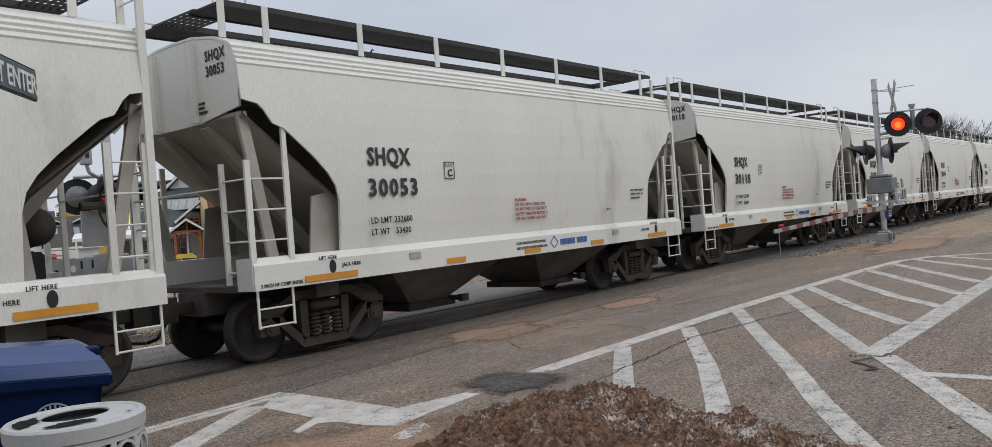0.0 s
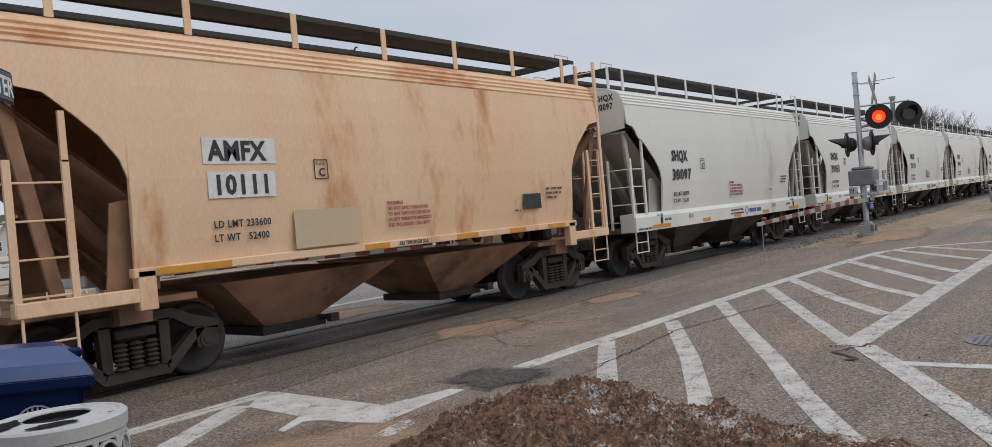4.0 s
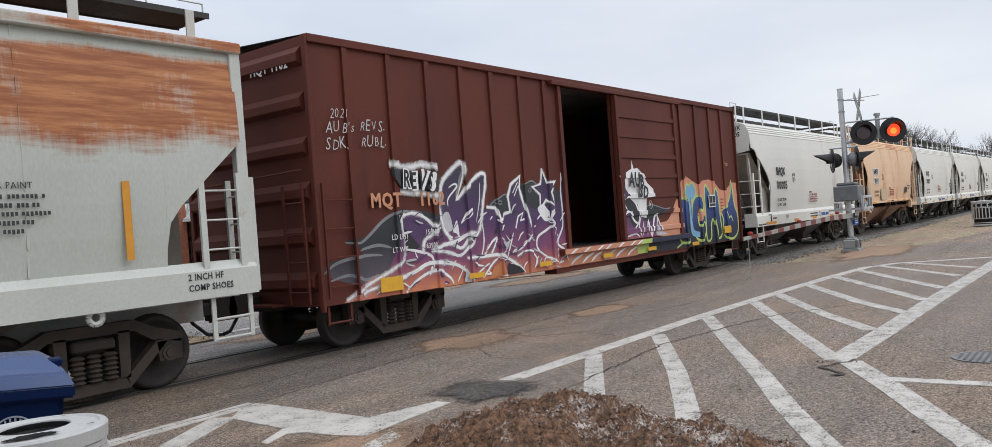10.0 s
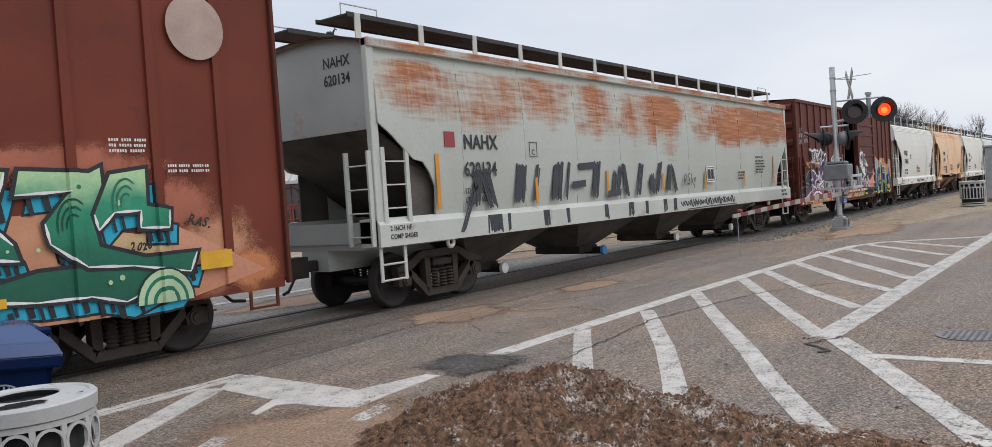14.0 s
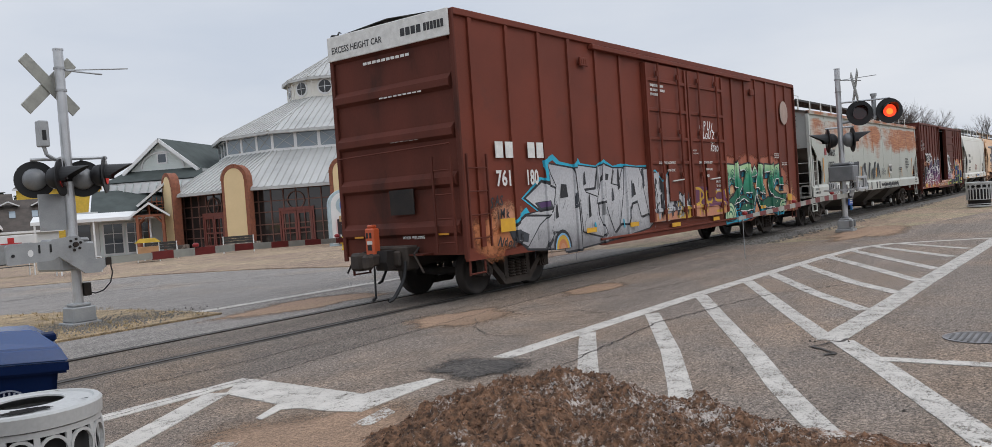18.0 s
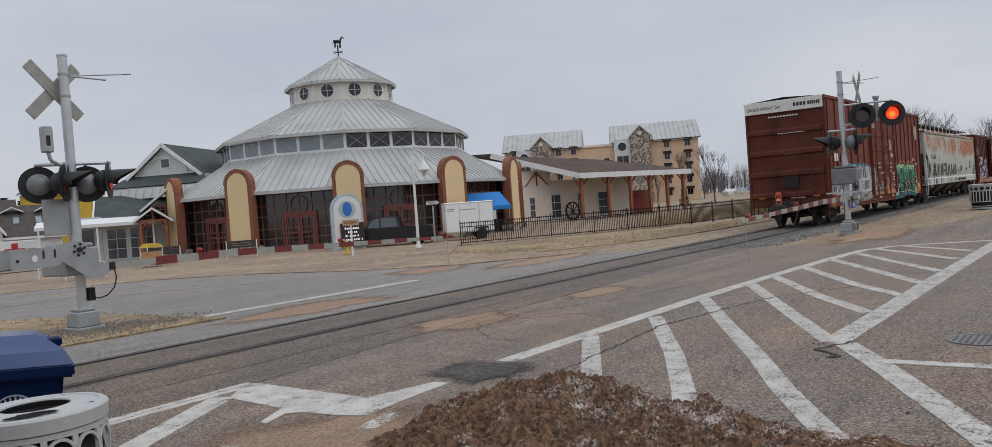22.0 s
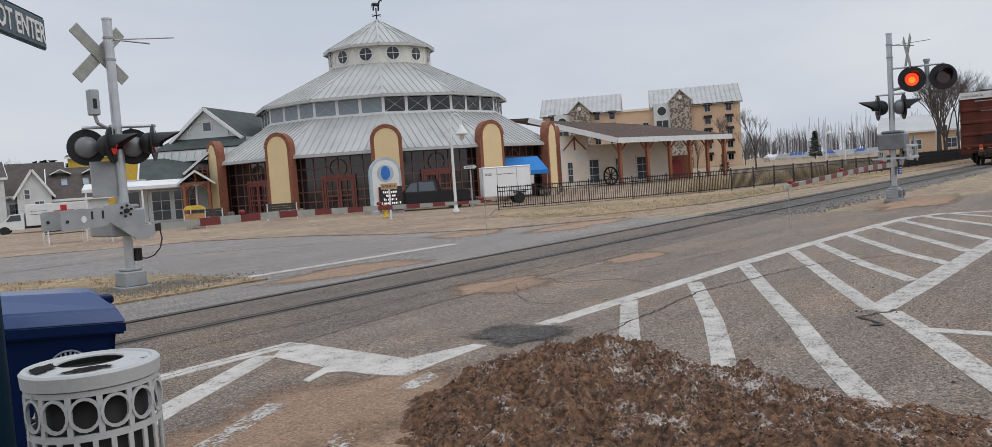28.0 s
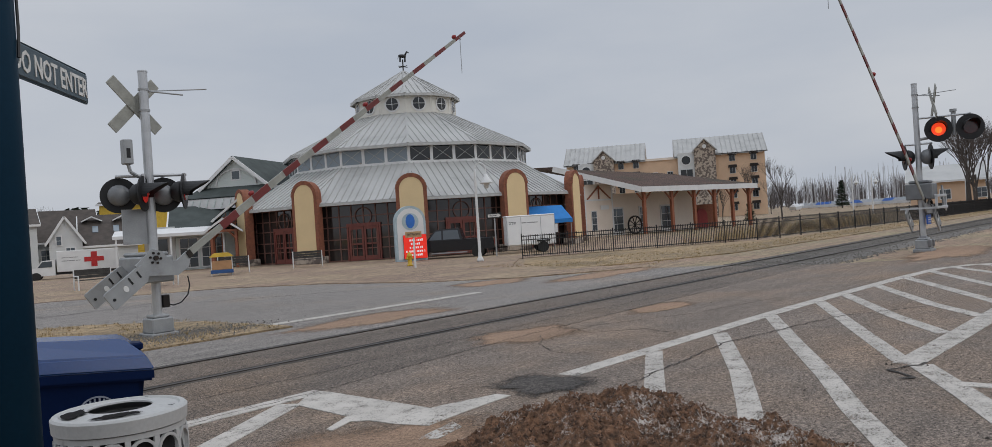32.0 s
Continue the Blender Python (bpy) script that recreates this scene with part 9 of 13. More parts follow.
def lamp_head(parent, m, phase=None, back=False, size=1.2):
    """A round signal lamp: black backboard, hood and lens, facing along -y of m. A flashing lens turns over, lit side out."""
    bm = bmesh.new()
    slab(bm, [(0.30 * math.cos(2 * math.pi * i / 28), 0.30 * math.sin(2 * math.pi * i / 28)) for i in range(28)], 0.0, 0.02)
    head = part("lamp_head", bm, SIGNALBLACK, parent, "black round signal backboard")
    head.matrix_basis = m @ Matrix.Scale(size, 4)
    bm = bmesh.new()
    lathe(bm, [(0.11, 0.02), (0.18, 0.04), (0.18, 0.10), (0.155, 0.17), (0.10, 0.22), (0.03, 0.235)], 22)
    bmesh.ops.transform(bm, matrix=pose(0, 0, 0, -90, 0, 0), verts=bm.verts)
    part("lamp_housing", bm, HOUSINGGREY if back else SIGNALBLACK, head, "round lamp housing", True)
    # hood: a half tube, longer above
    bm = bmesh.new()
    n = 14
    for i in range(n):
        a, b = math.radians(-20 + 220 * i / n), math.radians(-20 + 220 * (i + 1) / n)
        la, lb = 0.10 + 0.32 * max(0, math.sin(a)), 0.10 + 0.32 * max(0, math.sin(b))
        for r in (0.175, 0.168):
            quad(bm, (r * math.cos(a), 0, r * math.sin(a)), (r * math.cos(b), 0, r * math.sin(b)), (r * math.cos(b), -lb, r * math.sin(b)), (r * math.cos(a), -la, r * math.sin(a)))
        quad(bm, (0.175 * math.cos(a), -la, 0.175 * math.sin(a)), (0.175 * math.cos(b), -lb, 0.175 * math.sin(b)), (0.168 * math.cos(b), -lb, 0.168 * math.sin(b)), (0.168 * math.cos(a), -la, 0.168 * math.sin(a)))
    part("hood", bm, SIGNALBLACK, head)
    bm = bmesh.new()
    lathe(bm, [(0.155, -0.006), (0.155, -0.001), (0.02, -0.001)], 24)
    bmesh.ops.transform(bm, matrix=pose(0, 0, 0, -90, 0, 0), verts=bm.verts)
    lens = part("lens", bm, LAMP_OFF, head, "red signal lens")
    lens.matrix_basis = pose(0, -0.014, 0)
    if phase is not None:
        bm = bmesh.new()
        lathe(bm, [(0.152, 0.0), (0.152, 0.004), (0.02, 0.006)], 24)
        bmesh.ops.transform(bm, matrix=pose(0, 0.001, 0, -90, 0, 0), verts=bm.verts)
        part("lit_face", bm, LAMP_ON if size > 1.2 else LAMP_SIDE, lens, "glowing red lamp face")
        bm = bmesh.new()
        lathe(bm, [(0.075, 0.006), (0.07, 0.012), (0.02, 0.014)], 18)
        bmesh.ops.transform(bm, matrix=pose(0.0, 0.001, -0.02, -90, 0, 0), verts=bm.verts)
        part("bulb_glow", bm, LAMP_CORE if size > 1.2 else LAMP_SIDE, lens, "bright lamp core")
        flashers.append((lens, phase))
    return head


def crossing_signal(x, y, turn, height, lamps, crossbuck_turn, buck_shift=0.0, size=1.2):
    """Mast with crossbuck, bell, lamps, gate machine; the gate arm is a part that swings."""
    m = pose(x, y, 0)
    sig = empty("crossing_signal", "", "railway signal", "crossing signals", m)
    bm = bmesh.new()
    bar(bm, (0, 0, 0.3), (0, 0, height), 0.085, 18)
    bar(bm, (0, 0, height), (0, 0, height + 0.03), 0.094, 18)
    part("mast", bm, ALUMINIUM, sig, "aluminium signal mast")
    bm = bmesh.new()
    box(bm, -0.21, 0.21, -0.21, 0.21, 0.08, 0.36, 0.02)
    box(bm, -0.16, 0.16, -0.16, 0.16, 0.36, 0.42, 0.02)
    box(bm, -0.27, 0.27, -0.27, 0.27, -0.03, 0.08, 0.01)
    part("mast_base", bm, SIGNALGREY, sig, "cast grey junction base")
    for dx, dy in ((-0.2, -0.2), (0.2, -0.2), (-0.2, 0.2), (0.2, 0.2)):
        bm = bmesh.new()
        bar(bm, (dx, dy, 0.06), (dx, dy, 0.14), 0.02, 6)
        part("anchor_bolt", bm, SIGNALGREY, sig)
    # crossbuck
    for k, a in enumerate((45, -45)):
        bm = bmesh.new()
        box(bm, -0.66, 0.66, -0.012, 0.012, -0.115, 0.115, 0.01)
        bd = part("crossbuck_board", bm, ARMWHITE, sig, "crossbuck board seen from its bare grey back")
        bd.matrix_basis = Matrix.Translation((buck_shift * math.cos(math.radians(turn)), buck_shift * math.sin(math.radians(turn)), height - 0.62)) @ Matrix.Rotation(math.radians(crossbuck_turn), 4, "Z") @ pose(0, 0.10 + 0.026 * k, 0, 0, a, 0)
        bm = bmesh.new()
        box(bm, -0.60, 0.60, 0.013, 0.020, -0.03, 0.03)
        part("board_stripe", bm, ALUMINIUM, bd)
    for z in (height - 0.35, height - 0.75):
        bm = bmesh.new()
        bar(bm, (0, 0, z), (0, 0, z + 0.04), 0.10, 14)
        part("clamp", bm, SIGNALGREY, sig)
    bm = bmesh.new()
    ca = Matrix.Rotation(math.radians(turn), 3, "Z")
    bar(bm, ca @ Vector((0.06, 0, height - 0.36)), ca @ Vector((1.15, 0.1, height - 0.30)), 0.012, 6)
    bar(bm, ca @ Vector((0.06, 0, height - 0.36)), ca @ Vector((0.70, -0.05, height - 0.44)), 0.016, 6)
    part("antenna_rod", bm, SIGNALGREY, sig, "thin side rod")
    # lamps on a cross arm
    tm = Matrix.Rotation(math.radians(turn), 4, "Z")
    for zc in sorted({round(z) for _, _, z, *_ in lamps}):
        group = [(d, dy, z) for d, dy, z, *_ in lamps if round(z) == zc]
        top = max(z for _, _, z in group) + 0.30 * size
        bm = bmesh.new()
        bar(bm, tm @ Vector((min(0, *[d for d, _, _ in group]) - 0.05, 0, top)), tm @ Vector((max(0, *[d for d, _, _ in group]) + 0.05, 0, top)), 0.032, 8)
        for d, dy, z in group:
            bar(bm, tm @ Vector((d, 0, top)), tm @ Vector((d, dy + 0.06, top)), 0.03, 8)
            bar(bm, tm @ Vector((d, dy + 0.06, top + 0.02)), tm @ Vector((d, dy + 0.08, z + 0.12)), 0.032, 8)
        part("cross_arm", bm, ALUMINIUM, sig)
    for d, dy, z, yaw, phase, back in lamps:
        lamp_head(sig, tm @ pose(d, dy, z) @ Matrix.Rotation(math.radians(yaw), 4, "Z"), phase, back, size)
    return sig


ARM_ROOT, ARM_DROP = 0.42, 0.34


def gate_arm(sig, px, pz, s, length, first, y=-0.42):
    """The swinging arm: origin at the pivot, lying along s times x when level, hung below the pivot by an elbow."""
    bm = bmesh.new()
    slab(bm, [(s * a, b) for a, b in ((-0.38, 0.12), (0.06, 0.16), (0.17, 0.03), (0.21, -0.24), (0.30, -0.29), (0.56, -0.28), (0.58, -0.40), (0.40, -0.54), (0.15, -0.53), (-0.36, -0.14))], -0.05, 0.0)
    arm = part("gate_arm", bm, SIGNALGREY, sig, "swinging gate arm with red and white bands and counterweights")
    bm = bmesh.new()
    bar(bm, (0, -0.10, 0), (0, -0.05, 0), 0.045, 12)
    for k in range(6):
        a = 2 * math.pi * k / 6 + 0.3
        bar(bm, (0.10 * math.cos(a), -0.07, 0.10 * math.sin(a)), (0.10 * math.cos(a), -0.05, 0.10 * math.sin(a)), 0.024, 8)
    part("pivot_bolts", bm, UNDER, arm, "ring of dark bolts round the pivot")
    bm = bmesh.new()
    slab(bm, [(s * 0.60, -0.41), (s * 1.44, -0.40), (s * 1.44, -0.28), (s * 0.60, -0.27)], -0.045, -0.012)
    part("arm_adapter", bm, ARMWHITE, arm, "plain grey adapter bar")
    bm = bmesh.new()
    box(bm, min(s * 0.52, s * 0.62), max(s * 0.52, s * 0.62), -0.075, -0.051, -0.42, -0.28)
    part("arm_clamp", bm, UNDER, arm)
    for yy in (-0.10, 0.72):
        bm = bmesh.new()
        slab(bm, [(s * a, b) for a, b in ((-0.30, 0.07), (-0.30, -0.17), (-0.40, -0.24), (-1.13, -0.27), (-1.16, -0.25), (-1.16, 0.05), (-1.13, 0.075), (-0.42, 0.09))], yy, yy + 0.045)
        cw = part("counterweight", bm, SIGNALGREY, arm, "grey steel counterweight plate")
        for xx in (-0.43, -0.62):
            bm = bmesh.new()
            box(bm, min(s * xx, s * (xx - 0.03)), max(s * xx, s * (xx - 0.03)), yy - 0.012, yy, -0.10, 0.04)
            part("slot", bm, SIGNALBLACK, cw)
        bm = bmesh.new()
        bar(bm, (s * -1.06, yy - 0.015, -0.11), (s * -1.06, yy, -0.11), 0.028, 8)
        part("bolt", bm, SIGNALBLACK, cw)
        bm = bmesh.new()
        slab(bm, [(s * (-0.78 + 0.045 * math.cos(2 * math.pi * k / 16)), -0.09 + 0.06 * math.sin(2 * math.pi * k / 16)) for k in range(16)], yy - 0.006, yy - 0.001)
        part("sticker", bm, WHITE, cw, "pale oval sticker")
    n = int((length - 1.0) / 0.46)
    sag = lambda q: -ARM_DROP - 0.028 * max(0, q - 3.0 - ARM_ROOT)
    for k in range(n):
        a, b = 1.0 + (length - 1.0) * k / n, 1.0 + (length - 1.0) * (k + 1) / n
        ha = 0.085 - 0.045 * (a / length)
        hb = 0.085 - 0.045 * (b / length)
        a, b = a + ARM_ROOT + (0.02 if k == 0 else 0), b + ARM_ROOT
        bm = bmesh.new()
        slab(bm, [(s * a, sag(a) - ha), (s * b, sag(b) - hb), (s * b, sag(b) + hb), (s * a, sag(a) + ha)], -0.045, -0.012)
        part("arm_band", bm, ARMRED if k % 2 == first else ARMWHITE, arm)
    for f in (0.20, 0.58, 0.955):
        q = length * f + ARM_ROOT
        z0 = sag(q) + 0.10 - 0.055 * f
        bm = bmesh.new()
        lathe(bm, [(0.03, 0), (0.06, 0.01), (0.065, 0.06), (0.03, 0.085)], 12)
        bmesh.ops.translate(bm, verts=bm.verts, vec=(s * q, -0.028, z0))
        part("arm_lamp", bm, LAMP_DIM, arm, "small red arm lamp", True)
    q = length - 0.28 + ARM_ROOT
    bm = bmesh.new()
    box(bm, min(s * q, s * (q + 0.02)), max(s * q, s * (q + 0.02)), -0.05, -0.01, sag(q) - 0.08, sag(q))
    part("wire_clip", bm, SIGNALGREY, arm)
    bm = bmesh.new()
    bar(bm, (0, 0, 0), (0, 0, -0.9), 0.009, 5)
    rod = part("tip_rod", bm, SIGNALGREY, arm, "thin rod hanging from the arm tip")
    rod.matrix_basis = pose(s * q, -0.03, sag(q) - 0.06)
    tip_rods.append((arm, rod, s * q, sag(q) - 0.06, s))
    arm.matrix_basis = pose(px, y, pz)
    return arm


def gate_machine(sig, px, pz, y=-0.35):
    bm = bmesh.new()
    box(bm, px - 0.34, px + 0.30, y, y + 0.95, pz - 0.22, pz + 0.28, 0.03)
    box(bm, px - 0.26, px + 0.22, y + 0.02, y + 0.93, pz + 0.28, pz + 0.36, 0.03)
    part("gate_machine", bm, SIGNALGREY, sig, "grey gate machine housing on the mast")


def wires(sig, pts, r=0.012, material=None):
    bm = bmesh.new()
    for a, b in zip(pts, pts[1:]):
        bar(bm, a, b, r, 6)
    part("cable", bm, material or BLACKPAINT, sig)


# mast on the far side
sig_a = crossing_signal(7.25, 5.45, -25, 5.05, [(-0.54, 0.12, 2.72, 180, None, True), (-0.10, -0.25, 2.72, 72, 0.0, False), (0.24, 0.12, 2.70, 178, None, True), (0.62, -0.10, 2.74, 78, 0.5, False)], 6, -0.12, 1.12)
tagged(sig_a, "aluminium crossing signal with dark round lamps on dry grass")
gate_machine(sig_a, -0.06, 1.26, -0.30)
arm_a = gate_arm(sig_a, -0.20, 1.50, 1, 9.85, 0)
bm = bmesh.new()
box(bm, -0.54, 0.08, 0.02, 0.06, 1.78, 2.44)
part("relay_plate", bm, SIGNALGREY, sig_a, "grey backing plate")
bm = bmesh.new()
box(bm, 0.09, 0.22, -0.08, 0.08, 0.54, 0.78, 0.01)
part("switch_box", bm, UNDER, sig_a)
bm = bmesh.new()
p = [(0, 0, 3.02), (-0.22, -0.02, 3.06), (-0.36, -0.03, 3.14), (-0.40, -0.03, 3.30)]
for a, b in zip(p, p[1:]):
    bar(bm, a, b, 0.035, 8)
box(bm, -0.49, -0.31, -0.10, 0.06, 3.28, 3.75, 0.02)
part("bell", bm, SIGNALGREY, sig_a, "electronic bell in a grey case")
bm = bmesh.new()
box(bm, -0.44, -0.37, -0.106, -0.098, 3.40, 3.58)
part("bell_mark", bm, SIGNALBLACK, sig_a)
wires(sig_a, [(0.42, -0.44, 1.12), (0.45, -0.44, 0.94), (0.42, -0.40, 0.76), (0.36, -0.25, 0.62), (0.28, -0.1, 0.57), (0.2, 0, 0.60)])

# mast on the near side
sig_b = crossing_signal(28.05, -2.72, -76, 5.25, [(0.60, -0.1, 3.77, 6, 0.0, False), (1.46, -0.1, 3.76, 12, 0.5, False), (-0.40, 0, 2.97, -78, None, False), (0.36, 0, 2.95, 102, None, True)], 204, 0.39, 1.32)
tagged(sig_b, "aluminium crossing signal with flashing red lamp and blue plate")
bm = bmesh.new()
box(bm, -0.34, 0.36, -0.40, 0.36, 1.62, 2.12, 0.03)
box(bm, -0.20, 0.30, -0.30, 0.30, 2.12, 2.22, 0.04)
box(bm, 0.36, 0.44, -0.20, 0.16, 1.70, 2.00, 0.02)
part("gate_machine", bm, HOUSINGGREY, sig_b, "grey gate mechanism in an open frame")
bm = bmesh.new()
slab(bm, [(0.50, 2.05), (0.62, 2.02), (0.98, 1.36), (0.94, 1.22), (0.56, 1.40)], -0.50, -0.46)
part("counterweight", bm, SIGNALGREY, sig_b, "grey counterweight plate")
bm = bmesh.new()
lathe(bm, [(0.23, 0.0), (0.23, 0.06), (0.19, 0.08), (0.21, 0.16), (0.21, 0.34), (0.15, 0.40), (0.11, 0.48)], 8)
for x in (-0.19, 0.19):
    box(bm, x - 0.06, x + 0.06, -0.26, -0.16, 0.14, 0.36, 0.02)
part("junction_base", bm, HOUSINGGREY, sig_b, "heavy grey junction base")
arm_b = gate_arm(sig_b, 0.30, 1.51, -1, 9.75, 1, -0.15)
bm = bmesh.new()
box(bm, -0.66, 0.56, -0.62, -0.54, 1.32, 1.40, 0.01)
box(bm, -0.66, 0.50, -0.62, -0.54, 1.68, 1.76, 0.01)
for x in (-0.66, 0.42):
    box(bm, x, x + 0.08, -0.61, -0.55, 1.40, 1.68)
    box(bm, x, x + 0.08, -0.54, 0.45, 1.33, 1.38)
part("service_platform", bm, ALUMINIUM, sig_b, "pale service platform")
bm = bmesh.new()
box(bm, -0.20, 0.22, -0.20, -0.158, 0.84, 1.14, 0.01)
part("notice_plate", bm, BLUESIGN, sig_b, "small blue notice plate")
bm = bmesh.new()
for k in range(3):
    box(bm, -0.15, 0.17, -0.205, -0.2005, 0.90 + 0.07 * k, 0.925 + 0.07 * k)
part("notice_print", bm, WHITEINK, sig_b)
bm = bmesh.new()
bar(bm, (0.17, 0.1, 0.3), (0.17, 0.1, 1.62), 0.05, 8)
part("conduit", bm, UNDER, sig_b)
lamp_b_bracket = bmesh.new()
tmb = Matrix.Rotation(math.radians(-76), 4, "Z")
bar(lamp_b_bracket, (0, 0, 3.50), tmb @ Vector((1.03, 0.05, 3.62)), 0.045, 8)
bar(lamp_b_bracket, tmb @ Vector((1.03, 0.05, 3.55)), tmb @ Vector((1.03, 0.05, 4.28)), 0.07, 10)
bar(lamp_b_bracket, tmb @ Vector((1.03, 0.05, 4.28)), tmb @ Vector((1.03, 0.05, 4.36)), 0.10, 10)
part("bracket", lamp_b_bracket, SIGNALGREY, sig_b)

# ---- things close to the camera ----
CANWHITE = mat("chipped_white_paint", (0.45, 0.45, 0.44), (0.40, 0.40, 0.39), 0.45, 0, 2, 60, 0.03, dirt=(0.10, 0.09, 0.085), dirt_amount=0.02, dirt_scale=5.0)
CANGREY = mat("grey_liner", (0.018, 0.016, 0.015), (0.012, 0.011, 0.010), 0.8, 0, 2, 60, 0.05)
# one blue plastic: body darker, lid brighter, sky sheen put into its colour
BINBLUE = mat("blue_plastic_shaded", (0.0016, 0.010, 0.048), (0.0014, 0.009, 0.042), 0.55, 0, 1.5, 60, 0.06, spec=0.10)
LIDBLUE = mat("blue_plastic_sky_sheen", (0.004, 0.034, 0.135), (0.0035, 0.030, 0.118), 0.26, 0, 1.5, 60, 0.05, spec=0.5)
TEAL = mat("dark_teal_paint", (0.004, 0.021, 0.040), (0.005, 0.025, 0.046), 0.55, 0, 2, 60, 0.03, spec=0.08)
SIGNBLUE = mat("faded_sign_face", (0.035, 0.065, 0.085), (0.05, 0.08, 0.10), 0.5, 0, 4, 60, 0.03)

CHIP = mat("bare_dark_metal", (0.012, 0.011, 0.012), (0.02, 0.018, 0.017), 0.9, 0, 6, 60, 0.1, spec=0.1)


def litter_bin(name, label, m, group="white litter bins"):
    ob = empty(name, label, "litter bin", group, m)
    R, H = 0.272, 1.005
    bm = bmesh.new()
    lathe(bm, [(R - 0.035, 0.03), (R - 0.03, 0.5), (R - 0.035, H - 0.06)], 32)
    part("liner", bm, CANGREY, ob, "dark grey inner liner", True)
    bm = bmesh.new()
    n = 64
    prof = [(R - 0.02, H - 0.07), (R + 0.012, H - 0.07), (R + 0.016, H - 0.012), (R + 0.006, H - 0.002), (R - 0.016, H), (R - 0.024, H - 0.008), (0.146, H + 0.008), (0.138, H + 0.005), (0.136, H - 0.002), (R - 0.02, H - 0.05)]
    rings = [[bm.verts.new((r * math.cos(2 * math.pi * i / n), r * math.sin(2 * math.pi * i / n), z)) for i in range(n)] for r, z in prof]
    for a, b in zip(rings, rings[1:] + rings[:1]):
        for i in range(n):
            bm.faces.new((a[i], a[(i + 1) % n], b[(i + 1) % n], b[i]))
    part("lid", bm, CANWHITE, ob, "white lid with a round opening, paint chipped")
    for z, t in ((H - 0.10, 0.025), (H - 0.29, 0.03), (0.10, 0.03), (0.28, 0.025)):
        bm = bmesh.new()
        rr = [[bm.verts.new((r * math.cos(2 * math.pi * i / n), r * math.sin(2 * math.pi * i / n), zz)) for i in range(n)] for r, zz in ((R - 0.008, z), (R + 0.004, z), (R + 0.004, z + t), (R - 0.008, z + t))]
        for a, b in zip(rr, rr[1:] + rr[:1]):
            for i in range(n):
                bm.faces.new((a[i], a[(i + 1) % n], b[(i + 1) % n], b[i]))
        part("band", bm, CANWHITE, ob)
    k = 14
    for i in range(k):
        a = 2 * math.pi * i / k
        bm = bmesh.new()
        for j in range(16):
            p, q = 2 * math.pi * j / 16, 2 * math.pi * (j + 1) / 16
            for ra, rb, ya, yb in ((0.0, 0.0, -0.007, 0.007), (0.0, 1.0, -0.007, -0.007), (0.0, 1.0, 0.007, 0.007), (1.0, 1.0, -0.007, 0.007)):
                quad(bm, *[((0.052 + 0.013 * r_) * math.cos(g), y_, (0.062 + 0.013 * r_) * math.sin(g)) for r_, y_, g in ((ra, ya, p), (ra, ya, q), (rb, yb, q), (rb, yb, p))])
        bmesh.ops.remove_doubles(bm, verts=bm.verts, dist=0.0005)
        rg = part("ring", bm, CANWHITE, ob)
        rg.matrix_basis = Matrix.Rotation(a, 4, "Z") @ pose(0, -R, H - 0.175)
        bm = bmesh.new()
        box(bm, -0.012, 0.012, -0.006, 0.006, H - 0.27, H - 0.10)
        st = part("stay", bm, CANWHITE, ob)
        st.matrix_basis = Matrix.Rotation(a + math.pi / k, 4, "Z") @ pose(0, -R, 0)
    for i in range(24):
        bm = bmesh.new()
        box(bm, -0.0110, 0.0110, -0.006, 0.004, 0.30, H - 0.29)
        sl = part("slat", bm, CANWHITE, ob)
        sl.matrix_basis = Matrix.Rotation(2 * math.pi * i / 24, 4, "Z") @ pose(0, -R, 0)
    bm = bmesh.new()
    lathe(bm, [(R - 0.05, 0), (R + 0.01, 0.0), (R + 0.01, 0.05), (R - 0.03, 0.06)], 32)
    part("foot_ring", bm, CANWHITE, ob)
    return ob


can = litter_bin("litter_bin", "round white slatted steel litter bin, chipped lid, beside the post", pose(1.60, -6.0, 0, 0, 0, 20))
for x, y, ra, rb, turn, k in ((-0.165, 0.105, 0.105, 0.075, 150, 5), (-0.145, -0.135, 0.115, 0.030, -40, 7), (0.10, -0.225, 0.035, 0.008, -25, 8), (0.21, 0.06, 0.02, 0.012, 10, 9)):
    rndc = random.Random(k)
    ct, st_ = math.cos(math.radians(turn)), math.sin(math.radians(turn))
    vs = []
    for i in range(40):
        t, f = 2 * math.pi * i / 40, rndc.uniform(0.72, 1.1)
        a, b = ra * f * math.cos(t), rb * f * math.sin(t)
        a, b = x + a * ct - b * st_, y + a * st_ + b * ct
        d = math.hypot(a, b)
        f = min(1.0, 0.243 / d) if d > 0.243 else max(1.0, 0.15 / max(d, 1e-3))
        vs.append((a * f, b * f))
    bm = bmesh.new()
    mid = bm.verts.new((x, y, 1.001 + 0.014 * (0.25 - math.hypot(x, y)) / 0.10 + 0.004))
    edge_ = [bm.verts.new((a, b, 1.001 + 0.014 * (0.25 - math.hypot(a, b)) / 0.10 + 0.0035)) for a, b in vs]
    for i in range(40):
        bm.faces.new((mid, edge_[i], edge_[(i + 1) % 40]))
    part("paint_chip", bm, CHIP, can, "patch of bare dark metal")
copy_thing(can, pose(43.2, -4.75, 0, 0, 0, 70) @ Matrix.Diagonal((1.9, 1.9, 1.12, 1)))["label"] = "round white litter bin beside the railway on bare earth"

